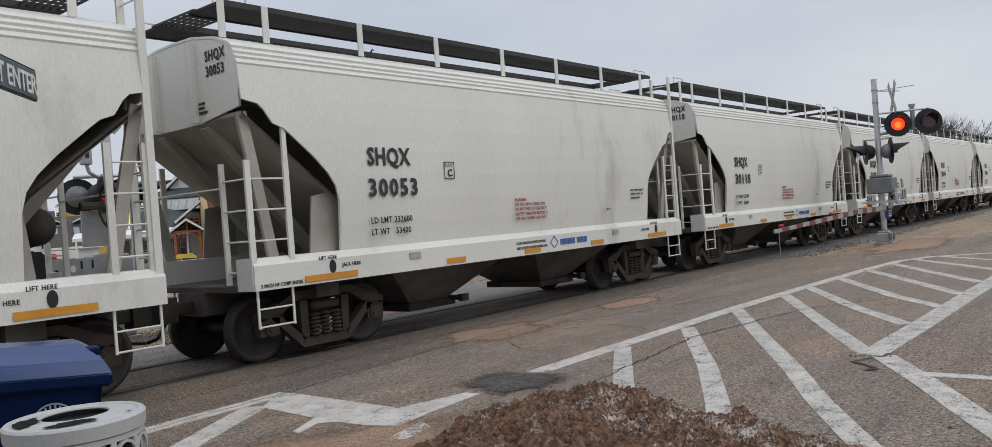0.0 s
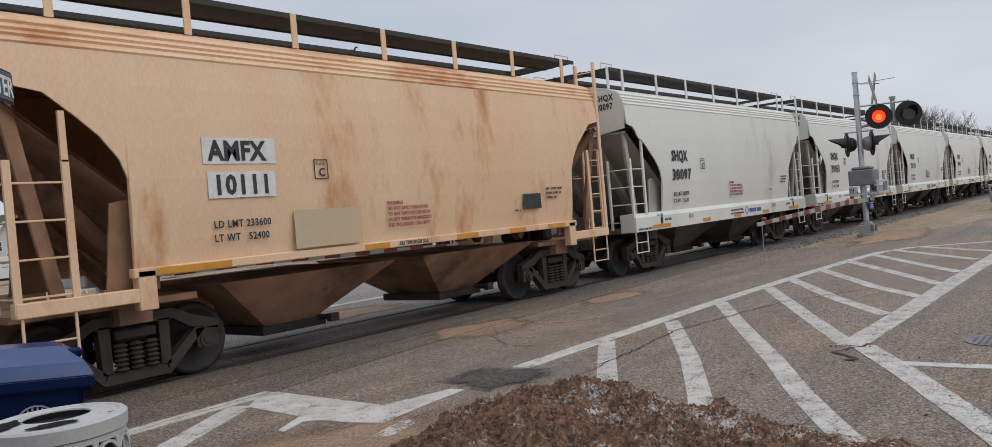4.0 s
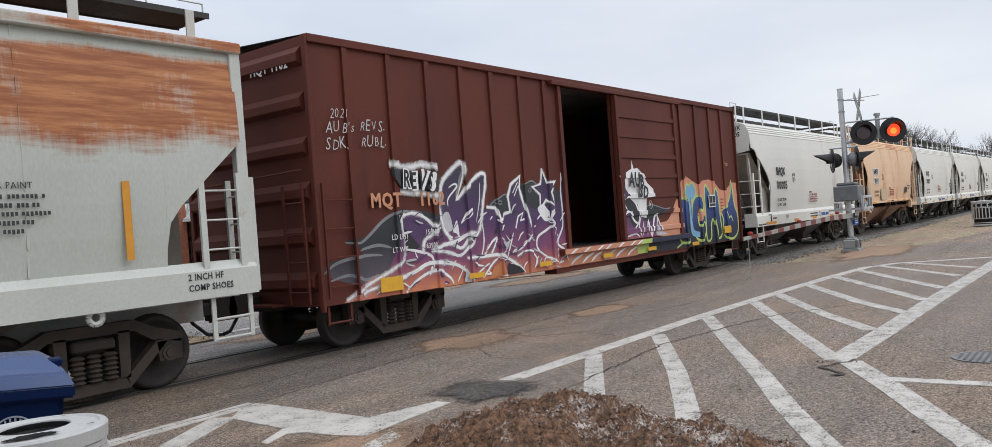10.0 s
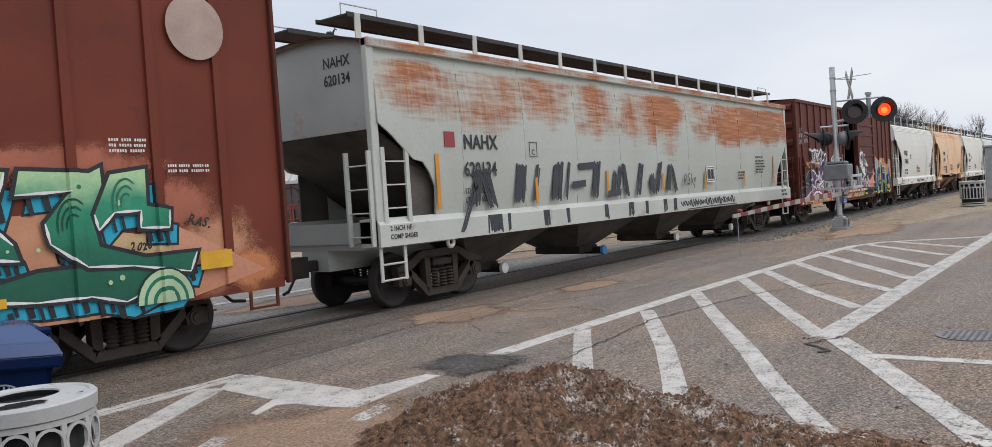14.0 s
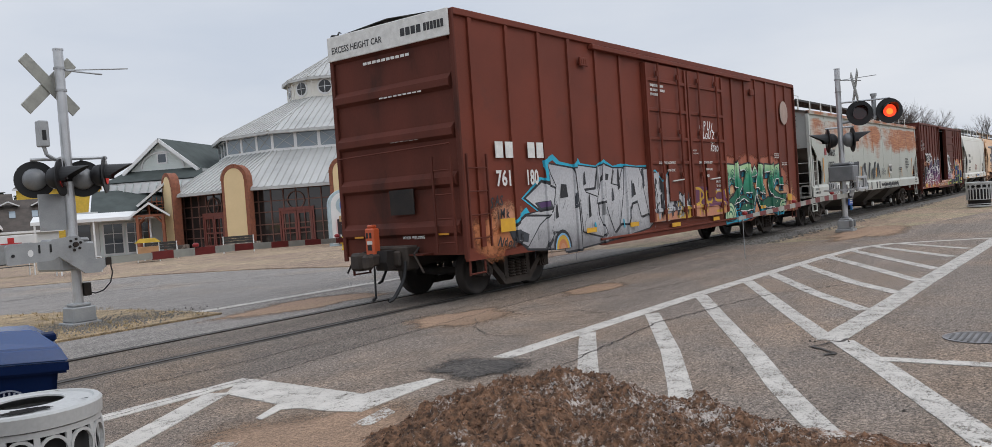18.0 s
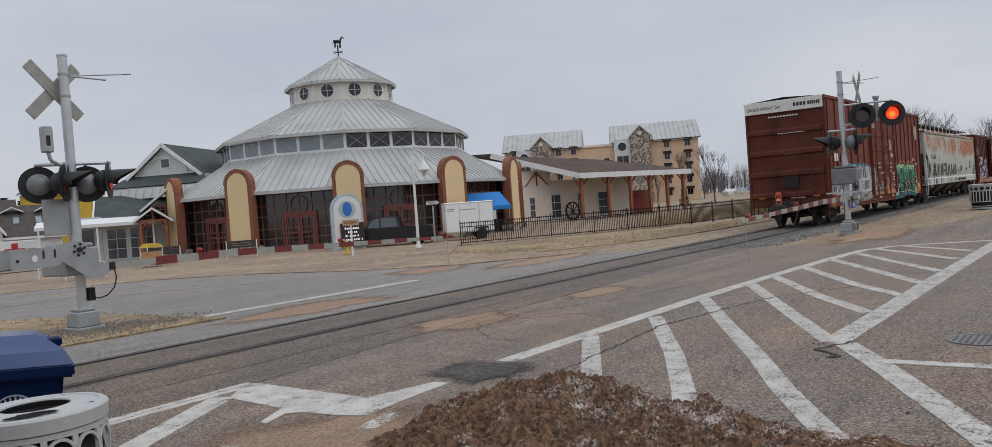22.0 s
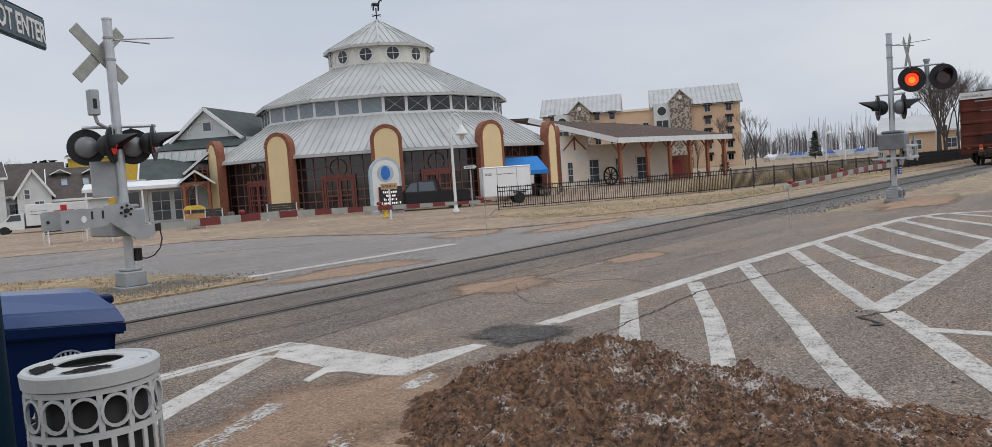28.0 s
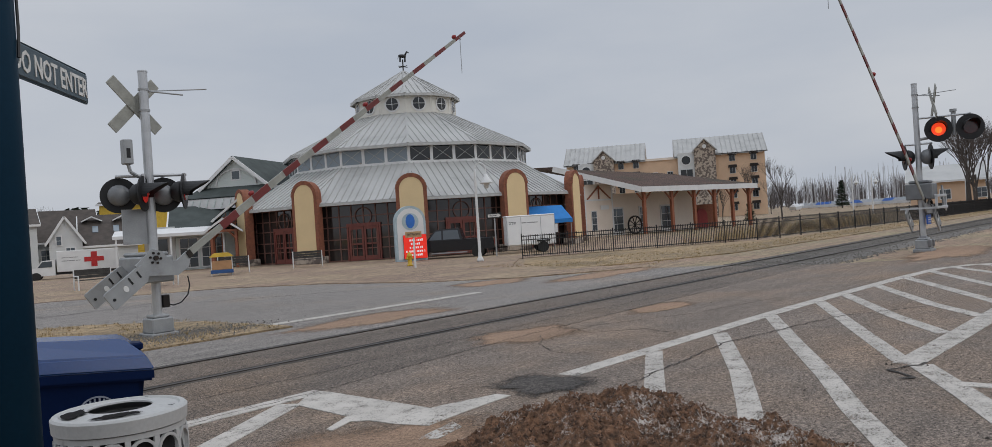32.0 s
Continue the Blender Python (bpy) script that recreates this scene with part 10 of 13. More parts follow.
# blue wheeled bin
bx = Vector((1.72, -4.80))
bdir = Vector((-0.94, 0.33)).normalized()
bm4 = Matrix.Translation((2.24, -4.95, 0.07)) @ Matrix.Rotation(math.atan2(bdir.y, bdir.x), 4, "Z")
rb = empty("wheeled_bin", "blue plastic wheeled recycling bin with hinged lid and white seal", "wheelie bin", "", bm4)
# local: x along the long side, y towards the camera side is positive
bm = bmesh.new()
lo = [bm.verts.new(p) for p in ((0.14, -0.10, 0.05), (0.80, -0.10, 0.05), (0.80, -0.56, 0.05), (0.14, -0.56, 0.05))]
hi = [bm.verts.new(p) for p in ((0.03, 0.0, 0.93), (0.92, 0.0, 1.0), (0.92, -0.68, 1.02), (0.03, -0.68, 0.95))]
bm.faces.new(lo)
bm.faces.new(hi[::-1])
for k in range(4):
    bm.faces.new((lo[k], hi[k], hi[(k + 1) % 4], lo[(k + 1) % 4]))
bmesh.ops.bevel(bm, geom=bm.edges[:], offset=0.03, segments=2, affect="EDGES")
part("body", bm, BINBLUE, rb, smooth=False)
bm = bmesh.new()
for z0, z1, o in ((0.0, 0.05, 0.03), ):
    pts0 = [(-0.02, 0.034, 0.925), (0.95, 0.034, 0.995), (0.95, -0.714, 0.995), (-0.02, -0.714, 0.925)]
    top = [(0.02, -0.01, 1.01), (0.95, -0.01, 1.08), (0.95, -0.67, 1.10), (0.02, -0.67, 1.02)]
    crown = [(0.13, -0.21, 1.105), (0.80, -0.24, 1.155), (0.80, -0.50, 1.16), (0.13, -0.50, 1.11)]
    a, b, c = ([bm.verts.new(p) for p in q] for q in (pts0, top, crown))
    for u, v in ((a, b), (b, c)):
        for k in range(4):
            bm.faces.new((u[k], v[k], v[(k + 1) % 4], u[(k + 1) % 4]))
    bm.faces.new(c[::-1])
    bm.faces.new(a)
bmesh.ops.bevel(bm, geom=bm.edges[:], offset=0.012, segments=2, affect="EDGES")
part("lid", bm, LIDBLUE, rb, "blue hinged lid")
bm = bmesh.new()
q0 = [(-0.015, 0.03, 0.86), (0.94, 0.03, 0.93), (0.94, -0.71, 0.93), (-0.015, -0.71, 0.86)]
a, b = [bm.verts.new(p) for p in q0], [bm.verts.new((p[0], p[1], p[2] + 0.075)) for p in q0]
bm.faces.new(a)
bm.faces.new(b[::-1])
for k in range(4):
    bm.faces.new((a[k], b[k], b[(k + 1) % 4], a[(k + 1) % 4]))
bmesh.ops.bevel(bm, geom=bm.edges[:], offset=0.014, segments=2, affect="EDGES")
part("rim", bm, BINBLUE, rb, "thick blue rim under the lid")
bm = bmesh.new()
box(bm, 0.02, 0.10, -0.30, -0.16, 1.03, 1.075, 0.01)
part("lid_catch", bm, BINBLUE, rb)
bm = bmesh.new()
bar(bm, (0.98, 0.0, 1.02), (0.98, -0.68, 1.02), 0.02, 8)
for y in (-0.02, -0.66):
    bar(bm, (0.92, y, 1.0), (0.98, y, 1.02), 0.02, 6)
part("handle", bm, BINBLUE, rb)
for y in (-0.06, -0.62):
    bm = bmesh.new()
    bar(bm, (0.86, y - 0.04, 0.12), (0.86, y + 0.04, 0.12), 0.12, 18)
    part("wheel", bm, BLACKPAINT, rb)
bm = bmesh.new()
c = Vector((0.26, 0.0, 0.60))
for r in (0.105, 0.070):
    for i in range(28):
        a, b = 2 * math.pi * i / 28, 2 * math.pi * (i + 1) / 28
        strip(bm, (0.30 + r * math.cos(a), -0.015 + 0.11 * (r * math.sin(a)), 0.70 + r * math.sin(a)), (0.30 + r * math.cos(b), -0.015 + 0.11 * r * math.sin(b), 0.70 + r * math.sin(b)), 0.008, 0.012, (0, 1, 0))
for i in range(22):
    a = 2 * math.pi * i / 22
    box(bm, 0.30 + 0.088 * math.cos(a) - 0.005, 0.30 + 0.088 * math.cos(a) + 0.005, -0.02 + 0.11 * 0.088 * math.sin(a), -0.006 + 0.11 * 0.088 * math.sin(a), 0.70 + 0.088 * math.sin(a) - 0.008, 0.70 + 0.088 * math.sin(a) + 0.008)
part("seal", bm, mat("faded_print", (0.30, 0.33, 0.40), None, 0.6), rb, "white round printed seal")

# post with its sign
post = empty("sign_post", "dark teal steel street post carrying a blue sign blade", "post", "", pose(0.998, -6.512, 0))
bm = bmesh.new()
bar(bm, (0, 0, 0), (0, 0, 4.2), 0.098, 28, 0.088)
part("pole", bm, TEAL, post, "dark teal tapered pole", True)
bm = bmesh.new()
box(bm, -0.150, -0.112, 0.02, 0.055, 0.0, 4.1)
part("side_post", bm, mat("brown_steel", (0.030, 0.017, 0.012), (0.045, 0.022, 0.014), 0.7), post, "thin rusty brown side post")
bm = bmesh.new()
lathe(bm, [(0.17, 0), (0.17, 0.06), (0.13, 0.10), (0.11, 0.16)], 24)
part("pole_base", bm, TEAL, post)
sd = (Vector((1.62, -5.82)) - Vector((1.04, -6.47))).normalized()
sm = Matrix.Translation((0.075, 0.05, 2.41)) @ Matrix.Rotation(math.atan2(sd.y, sd.x), 4, "Z")
bm = bmesh.new()
box(bm, 0.0, 0.775, -0.008, 0.008, 0.0, 0.145, 0.012)
blade = part("sign_blade", bm, SIGNBLUE, post, "faded blue sign blade, white capitals")
blade.matrix_basis = sm
lettering("DO NOT ENTER", 0.122, WHITEINK, blade, pose(0.025, -0.0095, 0.030, 90, 0, 0), 0.82, bold=0.002, spacing=1.0)
bm = bmesh.new()
box(bm, -0.03, 0.05, -0.018, 0.018, 0.085, 0.12)
box(bm, 0.30, 0.42, -0.014, 0.014, -0.022, 0.004, 0.004)
part("sign_bracket", bm, TEAL, post)
bm = bmesh.new()
for k in range(14):
    a = 0.5 * math.sin(k * 0.5)
    bar(bm, (0.10 * math.cos(a - 0.6), 0.10 * math.sin(a - 0.6), 2.45 + 0.12 * k), (0.10 * math.cos(0.5 * math.sin((k + 1) * 0.5) - 0.6), 0.10 * math.sin(0.5 * math.sin((k + 1) * 0.5) - 0.6), 2.45 + 0.12 * (k + 1)), 0.006, 5)
part("cable", bm, BLACKPAINT, post)

# heap of dirty thawing snow and soil
HEAP = mat("soil_and_dirty_snow", (0.215, 0.116, 0.066), (0.050, 0.029, 0.018), 0.95, 0, 18, 60, 0.8, dirt=(0.33, 0.30, 0.285), dirt_amount=0.0, dirt_scale=3.0)


def heap_height(x, y):
    """Height of the heap over the ground: a ridge that falls away to one side."""
    a, b = Vector((4.75, -5.35)), Vector((4.75, -9.9))
    d = b - a
    u = (Vector((x, y)) - a).dot(d) / d.length_squared
    across = (Vector((x, y)) - a).dot(Vector((d.y, -d.x)).normalized())
    peak = 0.34 * math.exp(-((u - 0.17) / 0.17) ** 2) + 0.165 * math.exp(-((u - 0.44) / 0.20) ** 2) + 0.12 * math.exp(-((u - 0.80) / 0.28) ** 2)
    wide = min(2.1, 0.62 + 4.2 * max(0.0, u + 0.06)) if across > 0 else 1.18 + 0.25 * math.sin(u * 5 + 1)
    edge_ = abs(across + 0.1) / wide + 0.16 * noise.noise((x * 2.3, y * 2.3, 5)) + 0.08 * noise.noise((x * 7, y * 7, 6))
    fall = max(0.0, 1 - max(0.0, edge_) ** (2.0 if across > 0 else 1.8))
    ends = min(1.0, max(0.0, (u + 0.10 + 0.03 * noise.noise((x * 3, y * 3, 8))) / 0.09))
    ends *= min(1.0, max(0.0, (1.05 - u + 0.05 * noise.noise((x * 2, y * 2, 11))) / 0.16))
    body = peak * fall ** 0.8 * ends
    lump = noise.noise((x * 1.7, y * 1.7, 0)) * 0.11 + noise.noise((x * 5, y * 5, 3)) * 0.12 + (0.35 - abs(noise.noise((x * 10, y * 10, 7)))) * 0.05 + noise.noise((x * 24, y * 24, 9)) * 0.034 + noise.noise((x * 55, y * 55, 4)) * 0.022
    return body + lump * min(1.0, body * 6) - 0.02


bm = bmesh.new()
nx, ny = 380, 520
grid = [[bm.verts.new((2.25 + 4.1 * i / nx, -4.70 - 5.6 * j / ny, heap_height(2.25 + 4.1 * i / nx, -4.70 - 5.6 * j / ny))) for j in range(ny + 1)] for i in range(nx + 1)]
for i in range(nx):
    for j in range(ny):
        bm.faces.new((grid[i][j], grid[i + 1][j], grid[i + 1][j + 1], grid[i][j + 1]))
heap = thing("soil_heap", bm, HEAP, "heap of brown soil and dirty thawing snow on the asphalt", "heap", kind="stuff")


def heap_snow():
    """Grey snow shows through on the lower, later-thawed part of the heap."""
    n, l = HEAP.node_tree.nodes, HEAP.node_tree.links
    b = n["Principled BSDF"]
    old = b.inputs["Base Color"].links[0].from_socket
    co = n.new("ShaderNodeTexCoord")
    sep = n.new("ShaderNodeSeparateXYZ")
    l.new(co.outputs["Object"], sep.inputs[0])
    ramp = n.new("ShaderNodeMapRange")
    ramp.inputs[1].default_value, ramp.inputs[2].default_value = 0.0, -1.4
    lean_ = n.new("ShaderNodeVectorMath")
    lean_.operation = "DOT_PRODUCT"
    lean_.inputs[1].default_value = (0.62, 0.55, 0.0)
    l.new(co.outputs["Object"], lean_.inputs[0])
    l.new(lean_.outputs["Value"], ramp.inputs[0])
    back = n.new("ShaderNodeMapRange")
    back.inputs[1].default_value, back.inputs[2].default_value, back.inputs[4].default_value = 4.5, 4.9, 1.5
    l.new(sep.outputs["X"], back.inputs[0])
    most = n.new("ShaderNodeMath")
    most.operation = "MAXIMUM"
    l.new(ramp.outputs[0], most.inputs[0])
    l.new(back.outputs[0], most.inputs[1])
    patch_ = n.new("ShaderNodeTexNoise")
    patch_.inputs["Scale"].default_value, patch_.inputs["Detail"].default_value, patch_.inputs["Roughness"].default_value = 3.2, 5, 0.6
    speck_ = n.new("ShaderNodeTexNoise")
    speck_.inputs["Scale"].default_value, speck_.inputs["Detail"].default_value, speck_.inputs["Roughness"].default_value = 34, 6, 0.75
    l.new(co.outputs["Object"], patch_.inputs["Vector"])
    l.new(co.outputs["Object"], speck_.inputs["Vector"])
    ns = n.new("ShaderNodeMix")
    ns.inputs[0].default_value = 0.5
    l.new(patch_.outputs["Fac"], ns.inputs[2])
    l.new(speck_.outputs["Fac"], ns.inputs[3])
    add = n.new("ShaderNodeMath")
    add.operation = "MULTIPLY_ADD"
    add.inputs[1].default_value = 0.06
    l.new(most.outputs[0], add.inputs[0])
    l.new(ns.outputs[0], add.inputs[2])
    cut = n.new("ShaderNodeMapRange")
    cut.inputs[1].default_value, cut.inputs[2].default_value = 0.600, 0.69
    l.new(add.outputs[0], cut.inputs[0])
    mx = n.new("ShaderNodeMix")
    mx.data_type = "RGBA"
    mx.inputs[7].default_value = (0.50, 0.455, 0.415, 1)
    l.new(cut.outputs[0], mx.inputs[0])
    l.new(old, mx.inputs[6])
    l.new(mx.outputs[2], b.inputs["Base Color"])


heap_snow()
CLOD = mat("dark_soil", (0.215, 0.113, 0.064), (0.040, 0.023, 0.015), 0.95, 0, 14, 60, 0.6)
rndh = random.Random(12)
verts, faces = [], []
for k in range(42000):
    x, y = rndh.uniform(2.2, 6.4), rndh.uniform(-10.1, -4.4)
    z = max(0.0, heap_height(x, y))
    near = max(z > 0.02, rndh.random() < 0.05 * math.exp(-((x - 4.0) / 1.2) ** 2))
    if not near:
        continue
    r = rndh.uniform(0.004, 0.012) * (2.2 if rndh.random() < 0.06 else 1) * (1 if z > 0.02 else 0.7)
    c = len(verts)
    for dx, dy, dz in ((1, 0, 0), (0, 1, 0), (-1, 0, 0), (0, -1, 0), (0, 0, 1), (0, 0, -1)):
        j = rndh.uniform(0.5, 1.3)
        verts.append((x + dx * r * j + rndh.uniform(-0.3, 0.3) * r, y + dy * r * j + rndh.uniform(-0.3, 0.3) * r, z + dz * r * j))
    faces += [(c + a, c + b, c + 4) for a, b in ((0, 1), (1, 2), (2, 3), (3, 0))] + [(c + b, c + a, c + 5) for a, b in ((0, 1), (1, 2), (2, 3), (3, 0))]
me = bpy.data.meshes.new("clods")
me.from_pydata(verts, [], faces)
me.materials.append(CLOD)
tagged(new("clods", me), "crumbs of dark soil scattered over heap and asphalt", "soil", kind="stuff")

# ---- plaza, fence and what stands round the pavilion ----
CAM = Vector((0.02, -9.80))
sheet("plaza", [(23.4, 4.4), (19.6, 6.9), (18.2, 9.7), (17.6, 14.2), (15.8, 17.9), (10.9, 21.1), (0, 24.9), (-40, 34), (-40, 60), (30, 75), (60, 60), (62, 30), (41, 9.5), (30, 15.6), (25.5, 12.2)], -0.004, PAVING,
      "sandy paved plaza before the pavilion", 0.05, "pavement")
SAND_DRIFT = thin_layer(SAND)
for k, (x, y, a, b) in enumerate(((10.6, 2.9, 2.2, 0.7), (13.2, -2.0, 1.0, 0.4), (9.6, -1.75, 1.0, 0.62), (3.75, -4.95, 1.55, 1.05), (20.2, 4.2, 2.6, 0.8), (17.8, 6.4, 1.6, 0.8), (27.5, -3.6, 4.0, 0.9), (3.0, -6.7, 1.3, 1.7))):
    drift("sand_patch", x, y, a * 1.15, b * 1.25, 0.0033 + 0.0002 * k, SAND_DRIFT, "thin drift of brown sand on the asphalt", "sand", k)
FLANGE = asphalt("flangeway_grime", (0.030, 0.026, 0.023), (0.075, 0.062, 0.052), 0.45, 0.62, 0.5, 0.4)
drift("tar_patch", 6.68, -4.36, 0.62, 0.66, 0.0125, thin_layer(TAR), "dark patch of fresh tar on the asphalt", "patch", 31)
sheet("tar_patch", [(-60, -0.17), (23, -0.17), (23, -0.045), (-60, -0.045)], 0.0025, FLANGE, "dark tarred strip along the rail", 0.003, "patch")
sheet("tar_patch", [(-60, 1.545), (23, 1.545), (23, 1.66), (-60, 1.66)], 0.0025, FLANGE, "dark tarred strip along the rail", 0.003, "patch")
sheet("tar_patch", [(-60, 0.085), (23, 0.085), (23, 0.17), (-60, 0.17)], 0.0025, FLANGE, "dark flangeway along the rail", 0.003, "patch")


def crack(pts, w, seed):
    """A ragged dark crack in the asphalt."""
    rnd = random.Random(seed)
    out = []
    for (xa, ya), (xb, yb) in zip(pts, pts[1:]):
        n = max(2, int(math.hypot(xb - xa, yb - ya) / 0.12))
        out += [(xa + (xb - xa) * i / n + rnd.uniform(-0.03, 0.03), ya + (yb - ya) * i / n + rnd.uniform(-0.03, 0.03)) for i in range(n)]
    bm = bmesh.new()
    for k, (p, q) in enumerate(zip(out, out[1:])):
        strip(bm, (*p, 0.0105), (*q, 0.0105), w * rnd.uniform(0.4, 1.3), 0.001 + 0.0002 * (k % 5))
    thing("crack", bm, TAR, "ragged dark crack in the asphalt", "crack", "cracks in the asphalt", "structure")


crack([(10.6, -2.15), (12.3, -3.0), (15, -3.5)], 0.010, 1)
crack([(9.2, -7.45), (8.7, -7.2), (8.4, -7.55), (8.2, -7.3)], 0.056, 2)
crack([(10.4, -2.0), (10.0, -2.6), (10.6, -3.2), (10.3, -4.0)], 0.012, 3)
crack([(6.8, -5.2), (9.8, -4.9), (12.6, -5.4), (14.2, -6.4)], 0.019, 4)
crack([(-8, 8.1), (4, 12.6), (14, 15.0)], 0.031, 5)
crack([(6, 14.6), (11, 13.2), (16, 9.0)], 0.031, 6)
crack([(2.6, -1.2), (6, -1.25), (11, -0.9), (18, -1.1)], 0.012, 7)
crack([(9.57, -2.05), (8.9, -2.55), (8.45, -3.1), (8.37, -3.42), (8.54, -3.80)], 0.011, 8)
crack([(3.0, -2.35), (5.33, -2.24), (7.92, -1.90), (11.07, -1.67), (17, -1.45)], 0.010, 9)
# manhole
mh = empty("manhole_cover", "round iron manhole cover set in the asphalt", "manhole cover", "", pose(9.62, -8.6, 0.004))
bm = bmesh.new()
lathe(bm, [(0.33, 0.0), (0.33, 0.006), (0.30, 0.006), (0.30, 0.003), (0.02, 0.003)], 32)
part("cover", bm, mat("worn_iron", (0.20, 0.19, 0.19), (0.12, 0.115, 0.115), 0.6, 0.2, 6, 60, 0.1), mh)
for i in range(-4, 5):
    bm = bmesh.new()
    w = math.sqrt(max(0.01, 0.28 ** 2 - (0.06 * i) ** 2))
    box(bm, -w, w, 0.06 * i - 0.012, 0.06 * i + 0.012, 0.003, 0.007)
    part("tread_bar", bm, STEEL_RAIL, mh)

# ballast and sleepers beyond the crossing
BALLAST = mat("ballast", (0.20, 0.185, 0.165), (0.11, 0.10, 0.09), 0.95, 0, 14, 40, 1.0)
SLEEPER = mat("weathered_sleeper", (0.10, 0.085, 0.07), (0.07, 0.06, 0.05), 0.9, 0, 3, 40, 0.3, vary=0.25)
bm = bmesh.new()
for a, b in zip([(-1.9, -0.12), (-1.1, -0.075), (1.95, -0.075), (2.4, -0.12)], [(-1.1, -0.075), (1.95, -0.075), (2.4, -0.12)]):
    quad(bm, (23.2, a[0], a[1] + 0.05), (260, a[0], a[1] + 0.05), (260, b[0], b[1] + 0.05), (23.2, b[0], b[1] + 0.05))
thing("ballast_bed", bm, BALLAST, "grey stone ballast under the open track", "ballast", kind="structure")
verts, faces = [], []
rnd = random.Random(3)
for k in range(2600):
    x, y, r = 23.3 + 30 * rnd.random() ** 1.5, rnd.uniform(-1.8, 1.7), rnd.uniform(0.02, 0.05)
    c = len(verts)
    for d in ((1, 0, 0), (0, 1, 0), (-1, 0, 0), (0, -1, 0), (0, 0, 1)):
        j = rnd.uniform(0.6, 1.2) * r
        verts.append((x + d[0] * j, y + d[1] * j, -0.03 + d[2] * j))
    faces += [(c, c + 1, c + 4), (c + 1, c + 2, c + 4), (c + 2, c + 3, c + 4), (c + 3, c, c + 4)]
me = bpy.data.meshes.new("ballast_stones")
me.from_pydata(verts, [], faces)
me.materials.append(BALLAST)
tagged(new("ballast_stones", me), "loose grey ballast stones between the sleepers", "ballast", kind="stuff")
bm = bmesh.new()
box(bm, -0.11, 0.11, -0.55, 2.05, -0.10, -0.018, 0.01)
sl0 = thing("sleeper", bm, SLEEPER, "weathered timber sleeper in ballast", "sleeper", "sleepers of the track", "structure", m=pose(23.5, 0, 0))
for k in range(1, 150):
    copy_thing(sl0, pose(23.5 + 0.52 * k, 0, 0))

# grass tufts
BLADE = mat("dry_blades", (0.42, 0.31, 0.165), (0.30, 0.225, 0.11), 0.9, 0, 2, 30, 0.0)
verts, faces = [], []
rnd = random.Random(8)


def tuft(x, y, z, h, n):
    for _ in range(n):
        a, l = rnd.uniform(0, 6.28), rnd.uniform(0.5, 1.0) * h
        bx, by = x + rnd.uniform(-0.06, 0.06), y + rnd.uniform(-0.06, 0.06)
        c = len(verts)
        w = 0.006
        verts.extend([(bx - w * math.sin(a), by + w * math.cos(a), z), (bx + w * math.sin(a), by - w * math.cos(a), z), (bx + 0.6 * l * math.cos(a), by + 0.6 * l * math.sin(a), z + l)])
        faces.append((c, c + 1, c + 2))


for k in range(4200):
    x, y = rnd.uniform(-6, 8.9), rnd.uniform(3.7, 11.5)
    if y < 12.3 - max(0, x - 5) * 1.2 and noise.noise((x * 0.8, y * 0.8, 2)) > -0.15:
        tuft(x, y, 0.03, 0.07, 5)
for k in range(3200):
    t = rnd.random()
    x = 24 + 60 * t ** 1.6
    tuft(x, rnd.uniform(4.6, 7.0 + max(0, 38 - x) * 0.45), 0.0, 0.08, 4)
for k in range(260):
    tuft(4.5 + rnd.gauss(0, 1.0), 23.8 + rnd.gauss(0, 0.5), -0.02, 0.5, 10)
for k in range(500):
    x = rnd.uniform(40, 66)
    tuft(x, 10.0 + rnd.uniform(0, 2.5) - 0.05 * (x - 40), -0.02, 1.0, 9)
me = bpy.data.meshes.new("grass_blades")
me.from_pydata(verts, [], faces)
me.materials.append(BLADE)
tagged(new("grass_blades", me), "thin dry yellow grass blades on verge and bank", "grass", kind="stuff")
verts, faces = [], []
for k in range(1500):
    x, y, r = 7.4 + rnd.gauss(0, 0.8), 4.9 + rnd.gauss(0, 0.45), rnd.uniform(0.01, 0.035)
    c = len(verts)
    for d in ((1, 0, 0), (0, 1, 0), (-1, 0, 0), (0, -1, 0), (0, 0, 1)):
        j = rnd.uniform(0.6, 1.2) * r
        verts.append((x + d[0] * j, y + d[1] * j, 0.03 + d[2] * j))
    faces += [(c, c + 1, c + 4), (c + 1, c + 2, c + 4), (c + 2, c + 3, c + 4), (c + 3, c, c + 4)]
me = bpy.data.meshes.new("gravel")
me.from_pydata(verts, [], faces)
me.materials.append(BALLAST)
tagged(new("gravel", me), "grey gravel round the foot of the mast", "gravel", kind="stuff")

# loose stones on the street
verts, faces = [], []
for k in range(2600):
    x, y, r = rnd.uniform(1.6, 14), rnd.uniform(-9.5, -0.8), rnd.uniform(0.003, 0.011) * (2.0 if rnd.random() < 0.04 else 1)
    if noise.noise((x * 0.6, y * 0.6, 5)) < -0.1 and rnd.random() < 0.7:
        continue
    c = len(verts)
    for d in ((1, 0, 0), (0, 1, 0), (-1, 0, 0), (0, -1, 0), (0, 0, 1)):
        j = rnd.uniform(0.6, 1.2) * r
        verts.append((x + d[0] * j, y + d[1] * j, 0.002 + d[2] * j))
    faces += [(c, c + 1, c + 4), (c + 1, c + 2, c + 4), (c + 2, c + 3, c + 4), (c + 3, c, c + 4)]
me = bpy.data.meshes.new("loose_stones")
me.from_pydata(verts, [], faces)
me.materials.append(mat("street_grit", (0.17, 0.14, 0.115), (0.06, 0.05, 0.042), 0.9, 0, 1.5, 20, 0.2))
